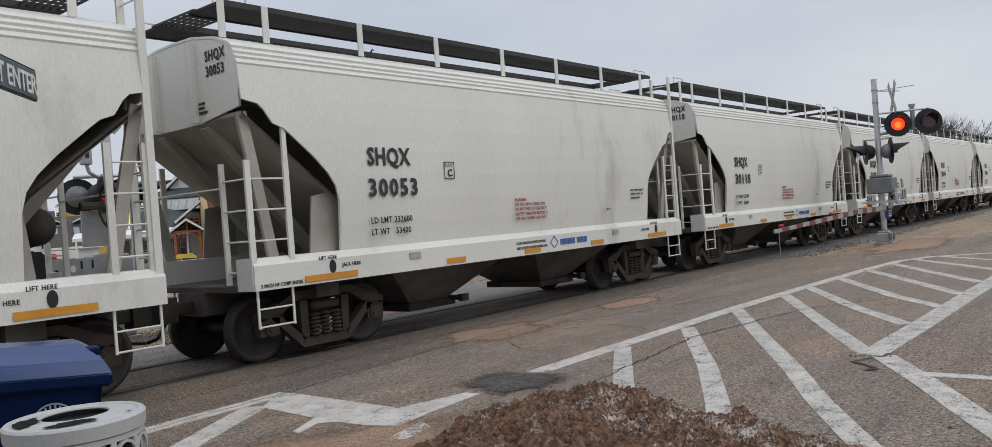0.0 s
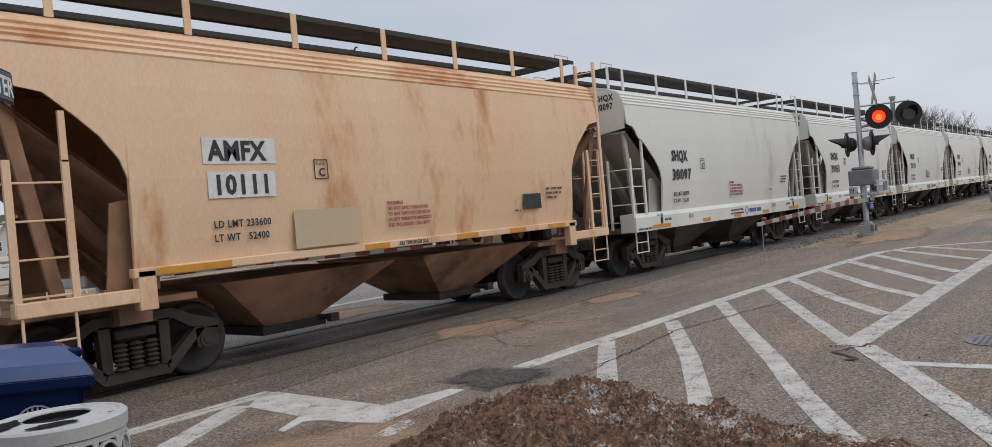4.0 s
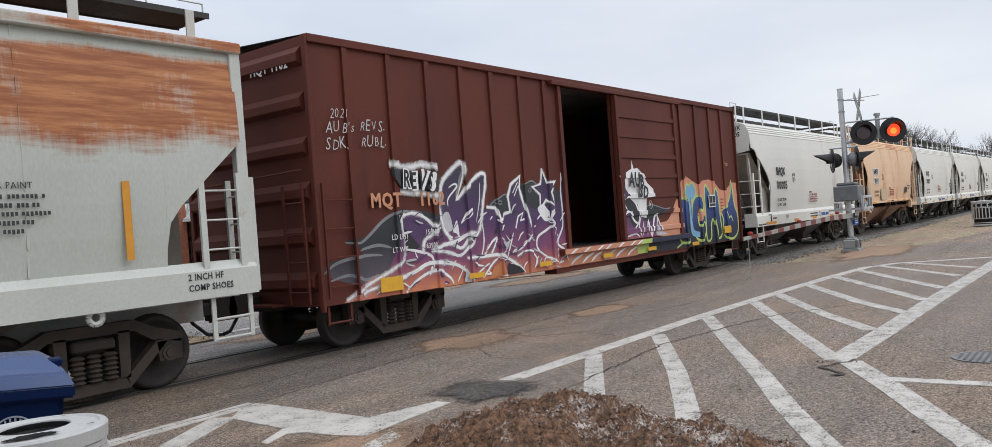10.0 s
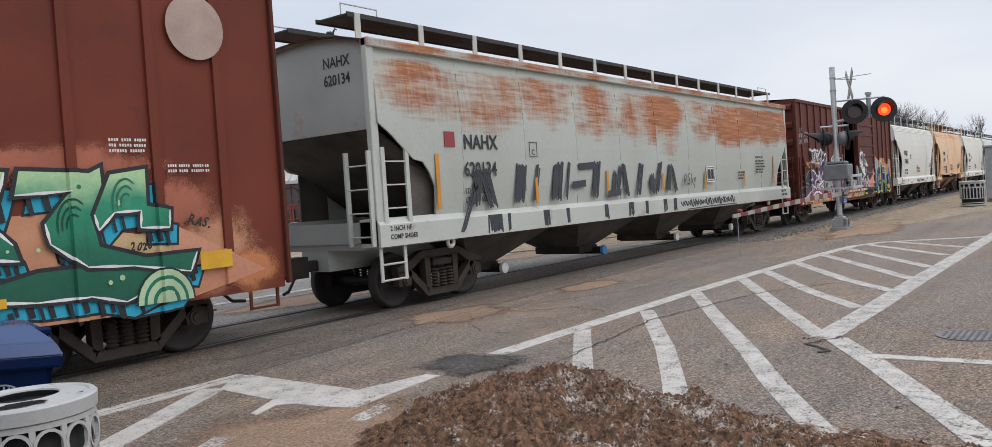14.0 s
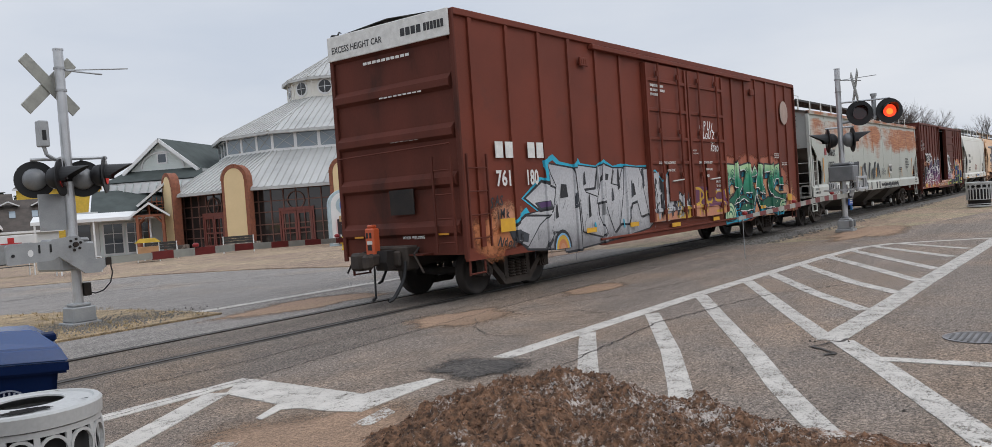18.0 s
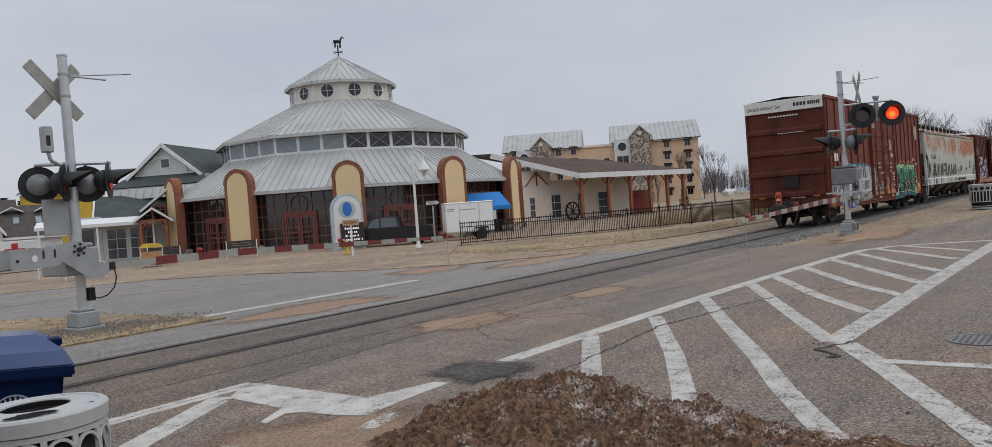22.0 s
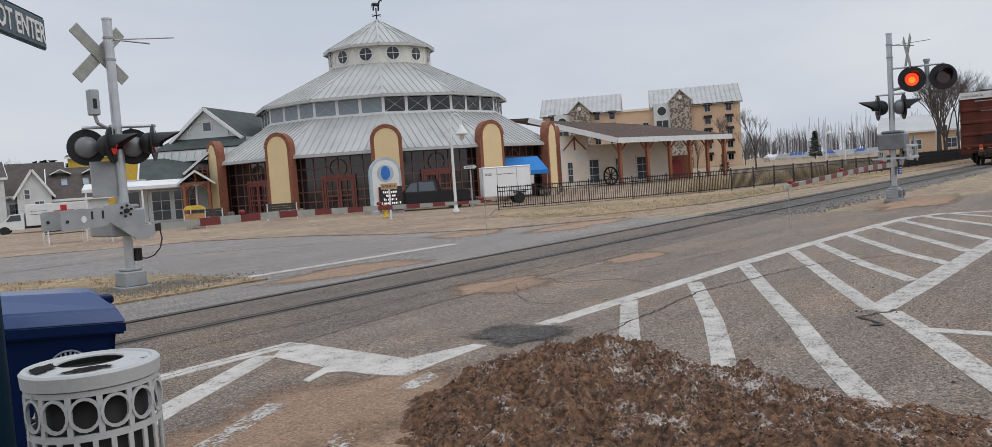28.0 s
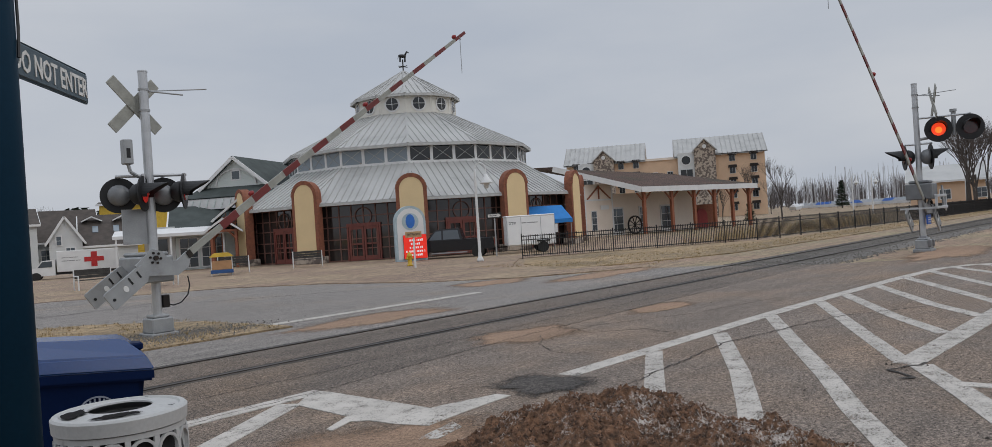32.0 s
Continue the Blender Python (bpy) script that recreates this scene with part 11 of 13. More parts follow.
tagged(new("loose_stones", me), "grit and small stones strewn over the asphalt", "gravel", kind="stuff")

# iron fence
fence = empty("iron_fence", "black iron picket fence along the grass bank", "fence")
route = [Vector(p) for p in ((29.9, 15.3), (35.6, 11.3), (41.0, 8.5), (50.0, 7.4), (62.6, 6.8), (95, 6.2), (150, 6.0))]
bm = bmesh.new()
box(bm, -0.012, 0.012, -0.012, 0.012, 0.05, 1.10)
picket = tidy(bm, "picket", BLACKPAINT)
for a, b in zip(route, route[1:]):
    L = (b - a).length
    n = max(1, round(L / 2.35))
    for i in range(n):
        p, q = a + (b - a) * i / n, a + (b - a) * (i + 1) / n
        bm = bmesh.new()
        bar(bm, (p.x, p.y, -0.05), (p.x, p.y, 1.16), 0.035, 4)
        part("post", bm, BLACKPAINT, fence)
        near_ = p.x < 64
        bm = bmesh.new()
        for z in (0.12, 0.86, 1.04):
            if near_ and z > 0.12:
                part("rail", bm, BLACKPAINT, fence)
                bm = bmesh.new()
            strip(bm, (*p, z), (*q, z), 0.025, 0.04)
        if near_:
            part("rail", bm, BLACKPAINT, fence)
        for j in range(1, 20):
            s = p + (q - p) * j / 20
            if near_:
                again("picket", picket, fence, pose(s.x, s.y, 0))
            else:
                box(bm, s.x - 0.012, s.x + 0.012, s.y - 0.012, s.y + 0.012, 0.05, 1.10)
        if not near_:
            tagged(part("panel", bm, BLACKPAINT, fence), kind="stuff")
low = empty("low_fence", "low black iron fence round the sign bed", "fence")
for i in range(7):
    p, q = Vector((31.0 + 0.95 * i, 25.2 - 0.62 * i)), Vector((31.95 + 0.95 * i, 24.58 - 0.62 * i))
    for z in (0.08, 0.45):
        bm = bmesh.new()
        strip(bm, (*p, z), (*q, z), 0.02, 0.03)
        part("rail", bm, BLACKPAINT, low)
    for j in range(9):
        s = p + (q - p) * j / 9
        bm = bmesh.new()
        box(bm, s.x - 0.008, s.x + 0.008, s.y - 0.008, s.y + 0.008, 0, 0.5)
        part("picket", bm, BLACKPAINT, low)


def street_lamp(m):
    ob = empty("street_lamp", "white gooseneck street lamp with bell shade", "street lamp", "white street lamps", m)
    bm = bmesh.new()
    lathe(bm, [(0.16, 0), (0.16, 0.10), (0.09, 0.22), (0.07, 0.5), (0.055, 4.3), (0.055, 4.35)], 14)
    part("pole", bm, WHITE, ob, smooth=True)
    bm = bmesh.new()
    pts = [(0.26 - 0.26 * math.cos(math.pi * i / 10), 0, 4.35 + 0.30 * math.sin(math.pi * i / 10)) for i in range(11)] + [(0.52, 0, 4.1)]
    for a, b in zip(pts, pts[1:]):
        bar(bm, a, b, 0.028, 8)
    part("gooseneck", bm, WHITE, ob)
    bm = bmesh.new()
    lathe(bm, [(0.06, 4.12), (0.10, 4.0), (0.16, 3.9), (0.30, 3.72), (0.31, 3.66), (0.12, 3.66), (0.10, 3.46), (0.04, 3.42)], 18, (0.52, 0, 0))
    part("shade", bm, WHITE, ob, smooth=True)
    return ob


lamp0 = street_lamp(pose(28.2, 16.5, 0, 0, 0, -40))
for x, y in ((96, 21.5), (99, 20.3), (105, 12.0), (120, 9.5)):
    copy_thing(lamp0, pose(x, y, 0, 0, 0, -40))


def sign_board(name, label, x, y, z0, z1, w, h, material, yaw, text="", tcol=None, size=0.1):
    ob = empty(name, label, "sign", "", pose(x, y, 0, 0, 0, yaw))
    bm = bmesh.new()
    box(bm, -0.04, 0.04, -0.04, 0.04, 0, z1)
    part("post", bm, GALV if name != "entrance_sign" else WHITE, ob)
    bm = bmesh.new()
    box(bm, -w / 2, w / 2, -0.07, -0.045, z1 - h, z1, 0.01)
    part("panel", bm, material, ob)
    if text:
        lettering(text, size, tcol, ob, pose(0, -0.074, z1 - h / 2 - size * 0.35, 90, 0, 0), 0.8, "CENTER", bold=0.002, spacing=1.0)
    return ob


yaw_cam = lambda x, y: math.degrees(math.atan2(y - CAM.y, x - CAM.x)) - 90
sign_board("entrance_sign", "small tan entrance sign on a white post", 24.6, 17.1, 0, 1.62, 0.72, 0.26, mat("tan_sign", (0.50, 0.33, 0.17), None, 0.6), yaw_cam(24.6, 17.1), "ENTRANCE", INK, 0.14)
ow = sign_board("one_way_sign", "black and white one way arrow sign on a steel post", 32.3, 19.1, 0, 2.3, 0.78, 0.28, BLACKPAINT, yaw_cam(32.3, 19.1))
bm = bmesh.new()
slab(bm, [(-0.34, 2.08), (0.18, 2.08), (0.18, 2.04), (0.35, 2.16), (0.18, 2.28), (0.18, 2.24), (-0.34, 2.24)], -0.076, -0.072)
part("arrow", bm, WHITEINK, ow)
lettering("ONE WAY", 0.11, INK, ow, pose(-0.06, -0.079, 2.125, 90, 0, 0), 0.75, "CENTER", bold=0.002, spacing=1.0)
sign_board("white_notice", "small white oval notice on a post behind the fence", 38.0, 19.6, 0, 1.5, 0.5, 0.5, WHITE, yaw_cam(38, 19.6))

# arched sign with its display
ms = empty("arched_sign", "white arched sign with blue roundel and dark display board", "sign", "", pose(29.9, 23.1, 0, 0, 0, yaw_cam(29.9, 23.1) + 12))
PALEBLUE = mat("pale_blue_paint", (0.42, 0.52, 0.56), None, 0.6)
bm = bmesh.new()
slab(bm, arch_outline(1.72, 3.0, 16), 0.0, 0.4)
part("body", bm, PALEBLUE, ms)
bm = bmesh.new()
slab(bm, arch_outline(1.46, 2.86, 16, 0.12), -0.02, 0.0)
part("face", bm, WHITE, ms)
bm = bmesh.new()
slab(bm, [(0.46 * math.cos(2 * math.pi * i / 28), 2.14 + 0.46 * math.sin(2 * math.pi * i / 28)) for i in range(28)], -0.035, -0.021)
part("roundel", bm, PALEBLUE, ms)
bm = bmesh.new()
slab(bm, [(0.25 * math.cos(2 * math.pi * i / 28), 2.16 + 0.38 * math.sin(2 * math.pi * i / 28)) for i in range(28)], -0.046, -0.036)
part("blue_mark", bm, mat("bright_blue", (0.03, 0.16, 0.55), None, 0.5), ms)
bm = bmesh.new()
box(bm, -0.645, 0.645, -0.03, -0.002, -0.65, 0.65, 0.005)
display = part("display", bm, mat("display_face", (0.02, 0.02, 0.024), (0.03, 0.012, 0.012), 0.4), ms, "lit display board, dark and later red")
DISPLAY_AT = (0.195, -0.07, 0.77)
display.matrix_basis = pose(*DISPLAY_AT)
bm = bmesh.new()
box(bm, -0.635, 0.635, -0.001, 0.03, -0.64, 0.64, 0.005)
part("red_face", bm, glow("display_red", (0.75, 0.025, 0.012), 0.55), display, "red lit face with white text")
for side in (-0.031, 0.031):
    bm = bmesh.new()
    for k, (a, w) in enumerate(((-0.36, 0.7), (-0.42, 0.8), (-0.25, 0.5), (-0.40, 0.75), (-0.52, 1.0), (-0.36, 0.7))):
        x, j = a, 0
        while x < a + w:
            ww = 0.07 if (j * 7 + k * 3) % 4 else 0.035
            box(bm, x, x + ww, min(side, side * 1.2), max(side, side * 1.2), 0.50 - 0.2 * k, (0.60 if j else 0.62) - 0.2 * k)
            x += ww + (0.03 if (j + k) % 4 else 0.09)
            j += 1
    tagged(part("display_print", bm, glow("display_text", (0.75, 0.72, 0.72), 0.5), display, "rows of lit display text"), kind="stuff")

# yellow hydrant
hy = empty("fire_hydrant", "yellow fire hydrant on the sandy verge", "hydrant", "", pose(26.0, 19.0, 0))
HYD = mat("hydrant_yellow", (0.60, 0.38, 0.02), None, 0.5)
bm = bmesh.new()
lathe(bm, [(0.14, 0), (0.14, 0.05), (0.10, 0.06), (0.10, 0.42), (0.13, 0.44), (0.13, 0.48), (0.09, 0.58), (0.03, 0.66)], 16)
part("barrel", bm, HYD, hy, smooth=True)
for a in (0, 90, 180):
    bm = bmesh.new()
    bar(bm, (0, 0, 0.36), (0.19 * math.cos(math.radians(a)), 0.19 * math.sin(math.radians(a)), 0.36), 0.055, 10)
    part("nozzle", bm, HYD, hy)

# benches and drinks cart by the doors
WOODGREY = mat("weathered_wood", (0.060, 0.055, 0.05), (0.040, 0.036, 0.032), 0.85, 0, 4, 40, 0.2)
def bench(m):
    ob = empty("bench", "grey slatted bench with white metal ends by the doors", "bench", "benches by the pavilion", m)
    for k in range(4):
        bm = bmesh.new()
        box(bm, -0.75, 0.75, -0.25 + 0.13 * k, -0.14 + 0.13 * k, 0.42, 0.45)
        part("seat_slat", bm, WOODGREY, ob)
    for k in range(3):
        bm = bmesh.new()
        box(bm, -0.75, 0.75, 0.25, 0.30, 0.51 + 0.13 * k, 0.63 + 0.13 * k)
        part("back_slat", bm, WOODGREY, ob)
    for x in (-0.78, 0.78):
        bm = bmesh.new()
        bar(bm, (x, -0.25, 0), (x, -0.25, 0.62), 0.03, 6)
        bar(bm, (x, -0.25, 0.62), (x, 0.28, 0.62), 0.03, 6)
        bar(bm, (x, 0.28, 0), (x, 0.28, 0.9), 0.03, 6)
        part("end_frame", bm, WHITE, ob)
    return ob


b0 = bench(pose(26.6, 28.0, 0, 0, 0, yaw_cam(26.6, 28.0)))
copy_thing(b0, pose(22.9, 29.4, 0, 0, 0, yaw_cam(22.9, 29.4)))
copy_thing(b0, pose(14.9, 27.2, 0, 0, 0, yaw_cam(14.9, 27.2) + 20))
copy_thing(b0, pose(16.2, 24.1, 0, 0, 0, yaw_cam(16.2, 24.1) + 20))
cart = empty("drinks_cart", "small yellow-roofed cart with blue base by the pavilion", "cart", "", pose(21.6, 28.3, 0, 0, 0, yaw_cam(21.6, 28.3)))
bm = bmesh.new()
box(bm, -0.55, 0.55, -0.4, 0.4, 0.12, 0.3, 0.02)
part("base", bm, mat("cart_blue", (0.03, 0.10, 0.28), None, 0.6), cart)
bm = bmesh.new()
box(bm, -0.5, 0.5, -0.35, 0.35, 0.3, 0.75, 0.02)
part("tank", bm, mat("cart_tan", (0.45, 0.25, 0.12), None, 0.6), cart)
bm = bmesh.new()
slab(bm, [(-0.6, 0.95), (0.6, 0.95), (0.35, 1.15), (-0.35, 1.15)], -0.4, 0.4)
part("roof", bm, YELLOWWALL, cart)
for x, y in ((-0.5, -0.35), (0.5, -0.35), (-0.5, 0.35), (0.5, 0.35)):
    bm = bmesh.new()
    bar(bm, (x, y, 0), (x, y, 0.97), 0.02, 6)
    part("leg", bm, WHITE, cart)

# pickup truck and trailer behind the sign
TYRE = mat("tyre_rubber", (0.015, 0.015, 0.015), (0.022, 0.022, 0.022), 0.85)
CARBLACK = mat("black_car_paint", (0.008, 0.008, 0.010), (0.010, 0.010, 0.012), 0.22, 0, 1, 30, 0.0)


def wheel_parts(ob, spots, r=0.38, w=0.24):
    for x, y in spots:
        bm = bmesh.new()
        s = 1 if y > 0 else -1
        prof = [(r - 0.10, -w / 2), (r - 0.01, -w / 2), (r, -w / 2 + 0.03), (r, w / 2 - 0.03), (r - 0.01, w / 2), (r - 0.10, w / 2)]
        lathe(bm, prof, 24)
        bmesh.ops.transform(bm, matrix=pose(x, y, r, 90, 0, 0), verts=bm.verts)
        t = part("wheel", bm, TYRE, ob)
        bm = bmesh.new()
        lathe(bm, [(0.03, w / 2 - 0.06), (r - 0.12, w / 2 - 0.04), (r - 0.10, w / 2 - 0.01)], 16)
        bmesh.ops.transform(bm, matrix=pose(x, y, r, 90 if s < 0 else -90, 0, 0), verts=bm.verts)
        part("rim", bm, GALV, t)


pk = empty("pickup_truck", "black crew-cab pickup truck parked behind the sign", "truck", "", pose(32.3, 22.6, -0.05, 0, 0, yaw_cam(32.3, 22.6) - 8) @ Matrix.Diagonal((0.9, 0.9, 0.9, 1)))
bm = bmesh.new()
slab(bm, [(-2.8, 0.45), (-2.85, 0.75), (-2.75, 1.02), (-1.3, 1.12), (-1.2, 1.15), (2.85, 1.15), (2.9, 0.5)], -0.95, 0.95)
bmesh.ops.bevel(bm, geom=bm.edges[:], offset=0.05, segments=2, affect="EDGES")
part("body", bm, CARBLACK, pk)
bm = bmesh.new()
pr = [(-1.35, 1.12), (-0.75, 1.78), (-0.4, 1.85), (0.75, 1.85), (0.95, 1.15)]
a = [bm.verts.new((x, -0.88 + (z - 1.12) * 0.18, z)) for x, z in pr]
b = [bm.verts.new((x, 0.88 - (z - 1.12) * 0.18, z)) for x, z in pr]
bm.faces.new(a)
bm.faces.new(b[::-1])
for i in range(5):
    bm.faces.new((a[i], a[(i + 1) % 5], b[(i + 1) % 5], b[i]))
part("cab", bm, CARBLACK, pk)
for pts in ([(-1.15, 1.2), (-0.72, 1.7), (-0.35, 1.76), (-0.35, 1.2)], [(-0.25, 1.2), (-0.25, 1.76), (0.65, 1.76), (0.78, 1.2)]):
    bm = bmesh.new()
    v = [bm.verts.new((x, -0.89 + (z - 1.12) * 0.18, z)) for x, z in pts]
    w2 = [bm.verts.new((x, -0.86 + (z - 1.12) * 0.18, z)) for x, z in pts]
    bm.faces.new(v)
    bm.faces.new(w2)
    for i in range(4):
        bm.faces.new((v[i], v[(i + 1) % 4], w2[(i + 1) % 4], w2[i]))
    part("window", bm, WINDOWGLASS, pk)
bm = bmesh.new()
box(bm, 1.05, 2.8, -0.8, 0.8, 1.152, 1.17)
part("bed_cover", bm, BLACKPAINT, pk)
bm = bmesh.new()
box(bm, 2.88, 2.93, -0.93, -0.75, 0.75, 1.10)
part("tail_lamp", bm, ARMRED, pk)
bm = bmesh.new()
box(bm, -1.0, 1.2, -1.0, -0.93, 0.35, 0.42)
part("side_step", bm, GALV, pk)
wheel_parts(pk, ((-1.85, -0.85), (1.85, -0.85), (-1.85, 0.85), (1.85, 0.85)))
CLEANWHITE = mat("clean_white_paint", (0.86, 0.86, 0.85), (0.82, 0.82, 0.81), 0.4, 0, 1.5, 60, 0.02)
tl = empty("cargo_trailer", "small white enclosed cargo trailer parked by the fence", "trailer", "", pose(35.6, 19.5, 0.0, 0, 0, yaw_cam(35.6, 19.5) + 8))
bm = bmesh.new()
box(bm, -1.35, 1.35, -0.8, 0.8, 0.42, 2.05, 0.06)
part("body", bm, CLEANWHITE, tl)
bm = bmesh.new()
box(bm, -1.37, 1.37, -0.82, 0.82, 2.02, 2.10, 0.03)
part("roof", bm, CLEANWHITE, tl)
bm = bmesh.new()
for x in (-1.36, -0.55, 0.55, 1.33):
    box(bm, x, x + 0.03, -0.812, -0.802, 0.45, 2.0)
part("trim", bm, ALUMINIUM, tl)
bm = bmesh.new()
small_lines(bm, -0.5, 1.7, (0.9,), 0.05, 0.08, -0.803, 21)
small_lines(bm, -1.2, 1.75, (0.35, 0.35), 0.05, 0.08, -0.803, 22)
tagged(part("small_print", bm, INK, tl), kind="stuff")
bm = bmesh.new()
box(bm, 0.28, 1.05, -0.90, -0.80, 0.60, 0.68, 0.02)
part("mudguard", bm, BLACKPAINT, tl)
bm = bmesh.new()
bar(bm, (-1.3, 0, 0.4), (-2.2, 0, 0.4), 0.05, 6)
bar(bm, (-2.1, 0, 0), (-2.1, 0, 0.6), 0.03, 6)
part("drawbar", bm, UNDER, tl)
wheel_parts(tl, ((0.65, -0.78), (0.65, 0.78)), 0.30, 0.18)
# blue awning on the pavilion side
aw = empty("awning", "bright blue canvas awning over a pavilion door", "awning", "", pose(41.0, 22.1, -0.22, 0, 0, yaw_cam(41.0, 22.1) + 18))
bm = bmesh.new()
AWBLUE = mat("blue_canvas", (0.02, 0.20, 0.55), (0.018, 0.17, 0.47), 0.8, 0, 2, 40, 0.1)
slab(bm, [(-1.45, 2.0), (1.45, 2.0), (1.45, 1.75), (-1.45, 1.75)], -0.03, 0.0)
quad(bm, (-1.45, 0, 2.0), (1.45, 0, 2.0), (1.2, 1.3, 2.9), (-1.2, 1.3, 2.9))
quad(bm, (-1.45, 0, 1.96), (1.45, 0, 1.96), (1.2, 1.3, 2.86), (-1.2, 1.3, 2.86))
quad(bm, (-1.45, 0, 2.0), (-1.2, 1.3, 2.9), (-1.2, 1.3, 1.9), (-1.45, 0, 1.75))
part("canvas", bm, AWBLUE, aw)
for x in (-1.35, 1.35):
    bm = bmesh.new()
    bar(bm, (x, 0.02, 0), (x, 0.02, 1.8), 0.03, 6)
    part("leg", bm, GALV, aw)


# ---- neighbouring buildings ----
def house(name, label, corner, yaw, w, d, eave, ridge, wall, roofm, overhang=0.4, windows=(), axis="x", group="", base=-0.04, siding=True):
    """A gabled house: x along its front from corner, y backwards; ridge along x or y."""
    ob = empty(name, label, "building", group, Matrix.Translation((*corner, base)) @ Matrix.Rotation(math.radians(yaw), 4, "Z"))
    bm = bmesh.new()
    box(bm, 0, w, 0, d, 0, eave)
    body = part("wall", bm, wall, ob)
    o = overhang
    if axis == "x":
        gab = [[(0, 0, eave), (0, d, eave), (0, d / 2, ridge)], [(w, 0, eave), (w, d, eave), (w, d / 2, ridge)]]
        sides = [((-o, -o, eave - o * (ridge - eave) / (d / 2)), (w + o, -o, eave - o * (ridge - eave) / (d / 2)), (w + o, d / 2, ridge), (-o, d / 2, ridge)),
                 ((-o, d + o, eave - o * (ridge - eave) / (d / 2)), (w + o, d + o, eave - o * (ridge - eave) / (d / 2)), (w + o, d / 2, ridge), (-o, d / 2, ridge))]
    else:
        gab = [[(0, 0, eave), (w, 0, eave), (w / 2, 0, ridge)], [(0, d, eave), (w, d, eave), (w / 2, d, ridge)]]
        sides = [((-o, -o, eave - o * (ridge - eave) / (w / 2)), (-o, d + o, eave - o * (ridge - eave) / (w / 2)), (w / 2, d + o, ridge), (w / 2, -o, ridge)),
                 ((w + o, -o, eave - o * (ridge - eave) / (w / 2)), (w + o, d + o, eave - o * (ridge - eave) / (w / 2)), (w / 2, d + o, ridge), (w / 2, -o, ridge))]
    for g in gab:
        bm = bmesh.new()
        c = sum((Vector(p) for p in g), Vector()) / 3
        n = (Vector(g[1]) - Vector(g[0])).cross(Vector(g[2]) - Vector(g[0])).normalized() * 0.1
        if n.dot(c - Vector((w / 2, d / 2, c.z))) > 0:
            n = -n
        a, b = [bm.verts.new(p) for p in g], [bm.verts.new(Vector(p) + n) for p in g]
        bm.faces.new(a)
        bm.faces.new(b)
        for i in range(3):
            bm.faces.new((a[i], a[(i + 1) % 3], b[(i + 1) % 3], b[i]))
        part("gable", bm, wall, ob)
    for s in sides:
        bm = bmesh.new()
        up, dn = Vector((0, 0, 0.16)), Vector((0, 0, 0.02))
        a, b = [bm.verts.new(Vector(p) + up) for p in s], [bm.verts.new(Vector(p) + dn) for p in s]
        bm.faces.new(a)
        bm.faces.new(b)
        for i in range(4):
            bm.faces.new((a[i], a[(i + 1) % 4], b[(i + 1) % 4], b[i]))
        part("roof", bm, roofm, ob)
        bm = bmesh.new()
        for i in (0, 1, 3):
            strip(bm, Vector(s[i]) + Vector((0, 0, 0.04)), Vector(s[(i + 1) % 4]) + Vector((0, 0, 0.04)), 0.10, 0.22)
        part("fascia", bm, WHITE, ob)
    if siding:
        bm = bmesh.new()
        box(bm, 0, w, -0.018, -0.001, 0, 0.02)
        board = part("siding_board", bm, wall, body)
        board.matrix_basis = pose(0, 0, 0.2)
        z = 0.42
        while z < eave:
            again("siding_board", board.data, body, pose(0, 0, z))
            z += 0.22
    for x, z, ww, hh in windows:
        bm = bmesh.new()
        box(bm, x - ww / 2 - 0.08, x + ww / 2 + 0.08, -0.06, -0.02, z - 0.08, z + hh + 0.08)
        wn_ = part("window", bm, WHITE, ob)
        nx_ = max(1, round(ww / 0.5))
        nz_ = max(1, round(hh / 0.6))
        for i in range(nx_):
            for j in range(nz_):
                bm = bmesh.new()
                box(bm, x - ww / 2 + ww * i / nx_ + 0.02, x - ww / 2 + ww * (i + 1) / nx_ - 0.02, -0.075, -0.061, z + hh * j / nz_ + 0.02, z + hh * (j + 1) / nz_ - 0.02)
                part("pane", bm, WINDOWGLASS, wn_)
    return ob


# green-roofed hall left of the pavilion: gable, long wing with an awning roof
house("green_roofed_hall", "pale green hall with dark green gable roof and white trim", (30.0, 44.5), -60, 4.7, 14, 5.7, 7.6, GREENSIDING, GREENROOF, 0.4, ((2.35, 6.1, 0.6, 0.6),), "y")
house("green_roofed_wing", "low pale green wing with dark green roof and glass doors", (26.0, 41.7), -30, 3.7, 7, 2.55, 4.2, GREENSIDING, GREENROOF, 0.5, ((0.8, 0.2, 1.1, 1.9), (2.3, 0.2, 1.4, 1.9)), "x")
lean = empty("lean_to", "long white canopy roof on thin posts beside the hall", "canopy", "", Matrix.Translation((26.0, 41.7, 0)) @ Matrix.Rotation(math.radians(-30), 4, "Z"))
bm = bmesh.new()
for dz in (0.0, -0.07):
    quad(bm, (-3.6, -1.6, 2.45 + dz), (3.2, -1.6, 2.45 + dz), (3.2, -0.1, 2.8 + dz), (-3.6, -0.1, 2.8 + dz))
quad(bm, (-3.6, -1.6, 2.45), (3.2, -1.6, 2.45), (3.2, -1.6, 2.25), (-3.6, -1.6, 2.25))
part("canopy", bm, WHITE, lean)
for x in (-3.4, -0.2, 3.0):
    bm = bmesh.new()
    box(bm, x - 0.05, x + 0.05, -1.55, -1.45, 0, 2.4)
    part("post", bm, WHITE, lean)
bm = bmesh.new()
box(bm, -1.9, -0.02, 0.0, 3.0, 0, 2.9)
part("wall", bm, SIDING, lean)
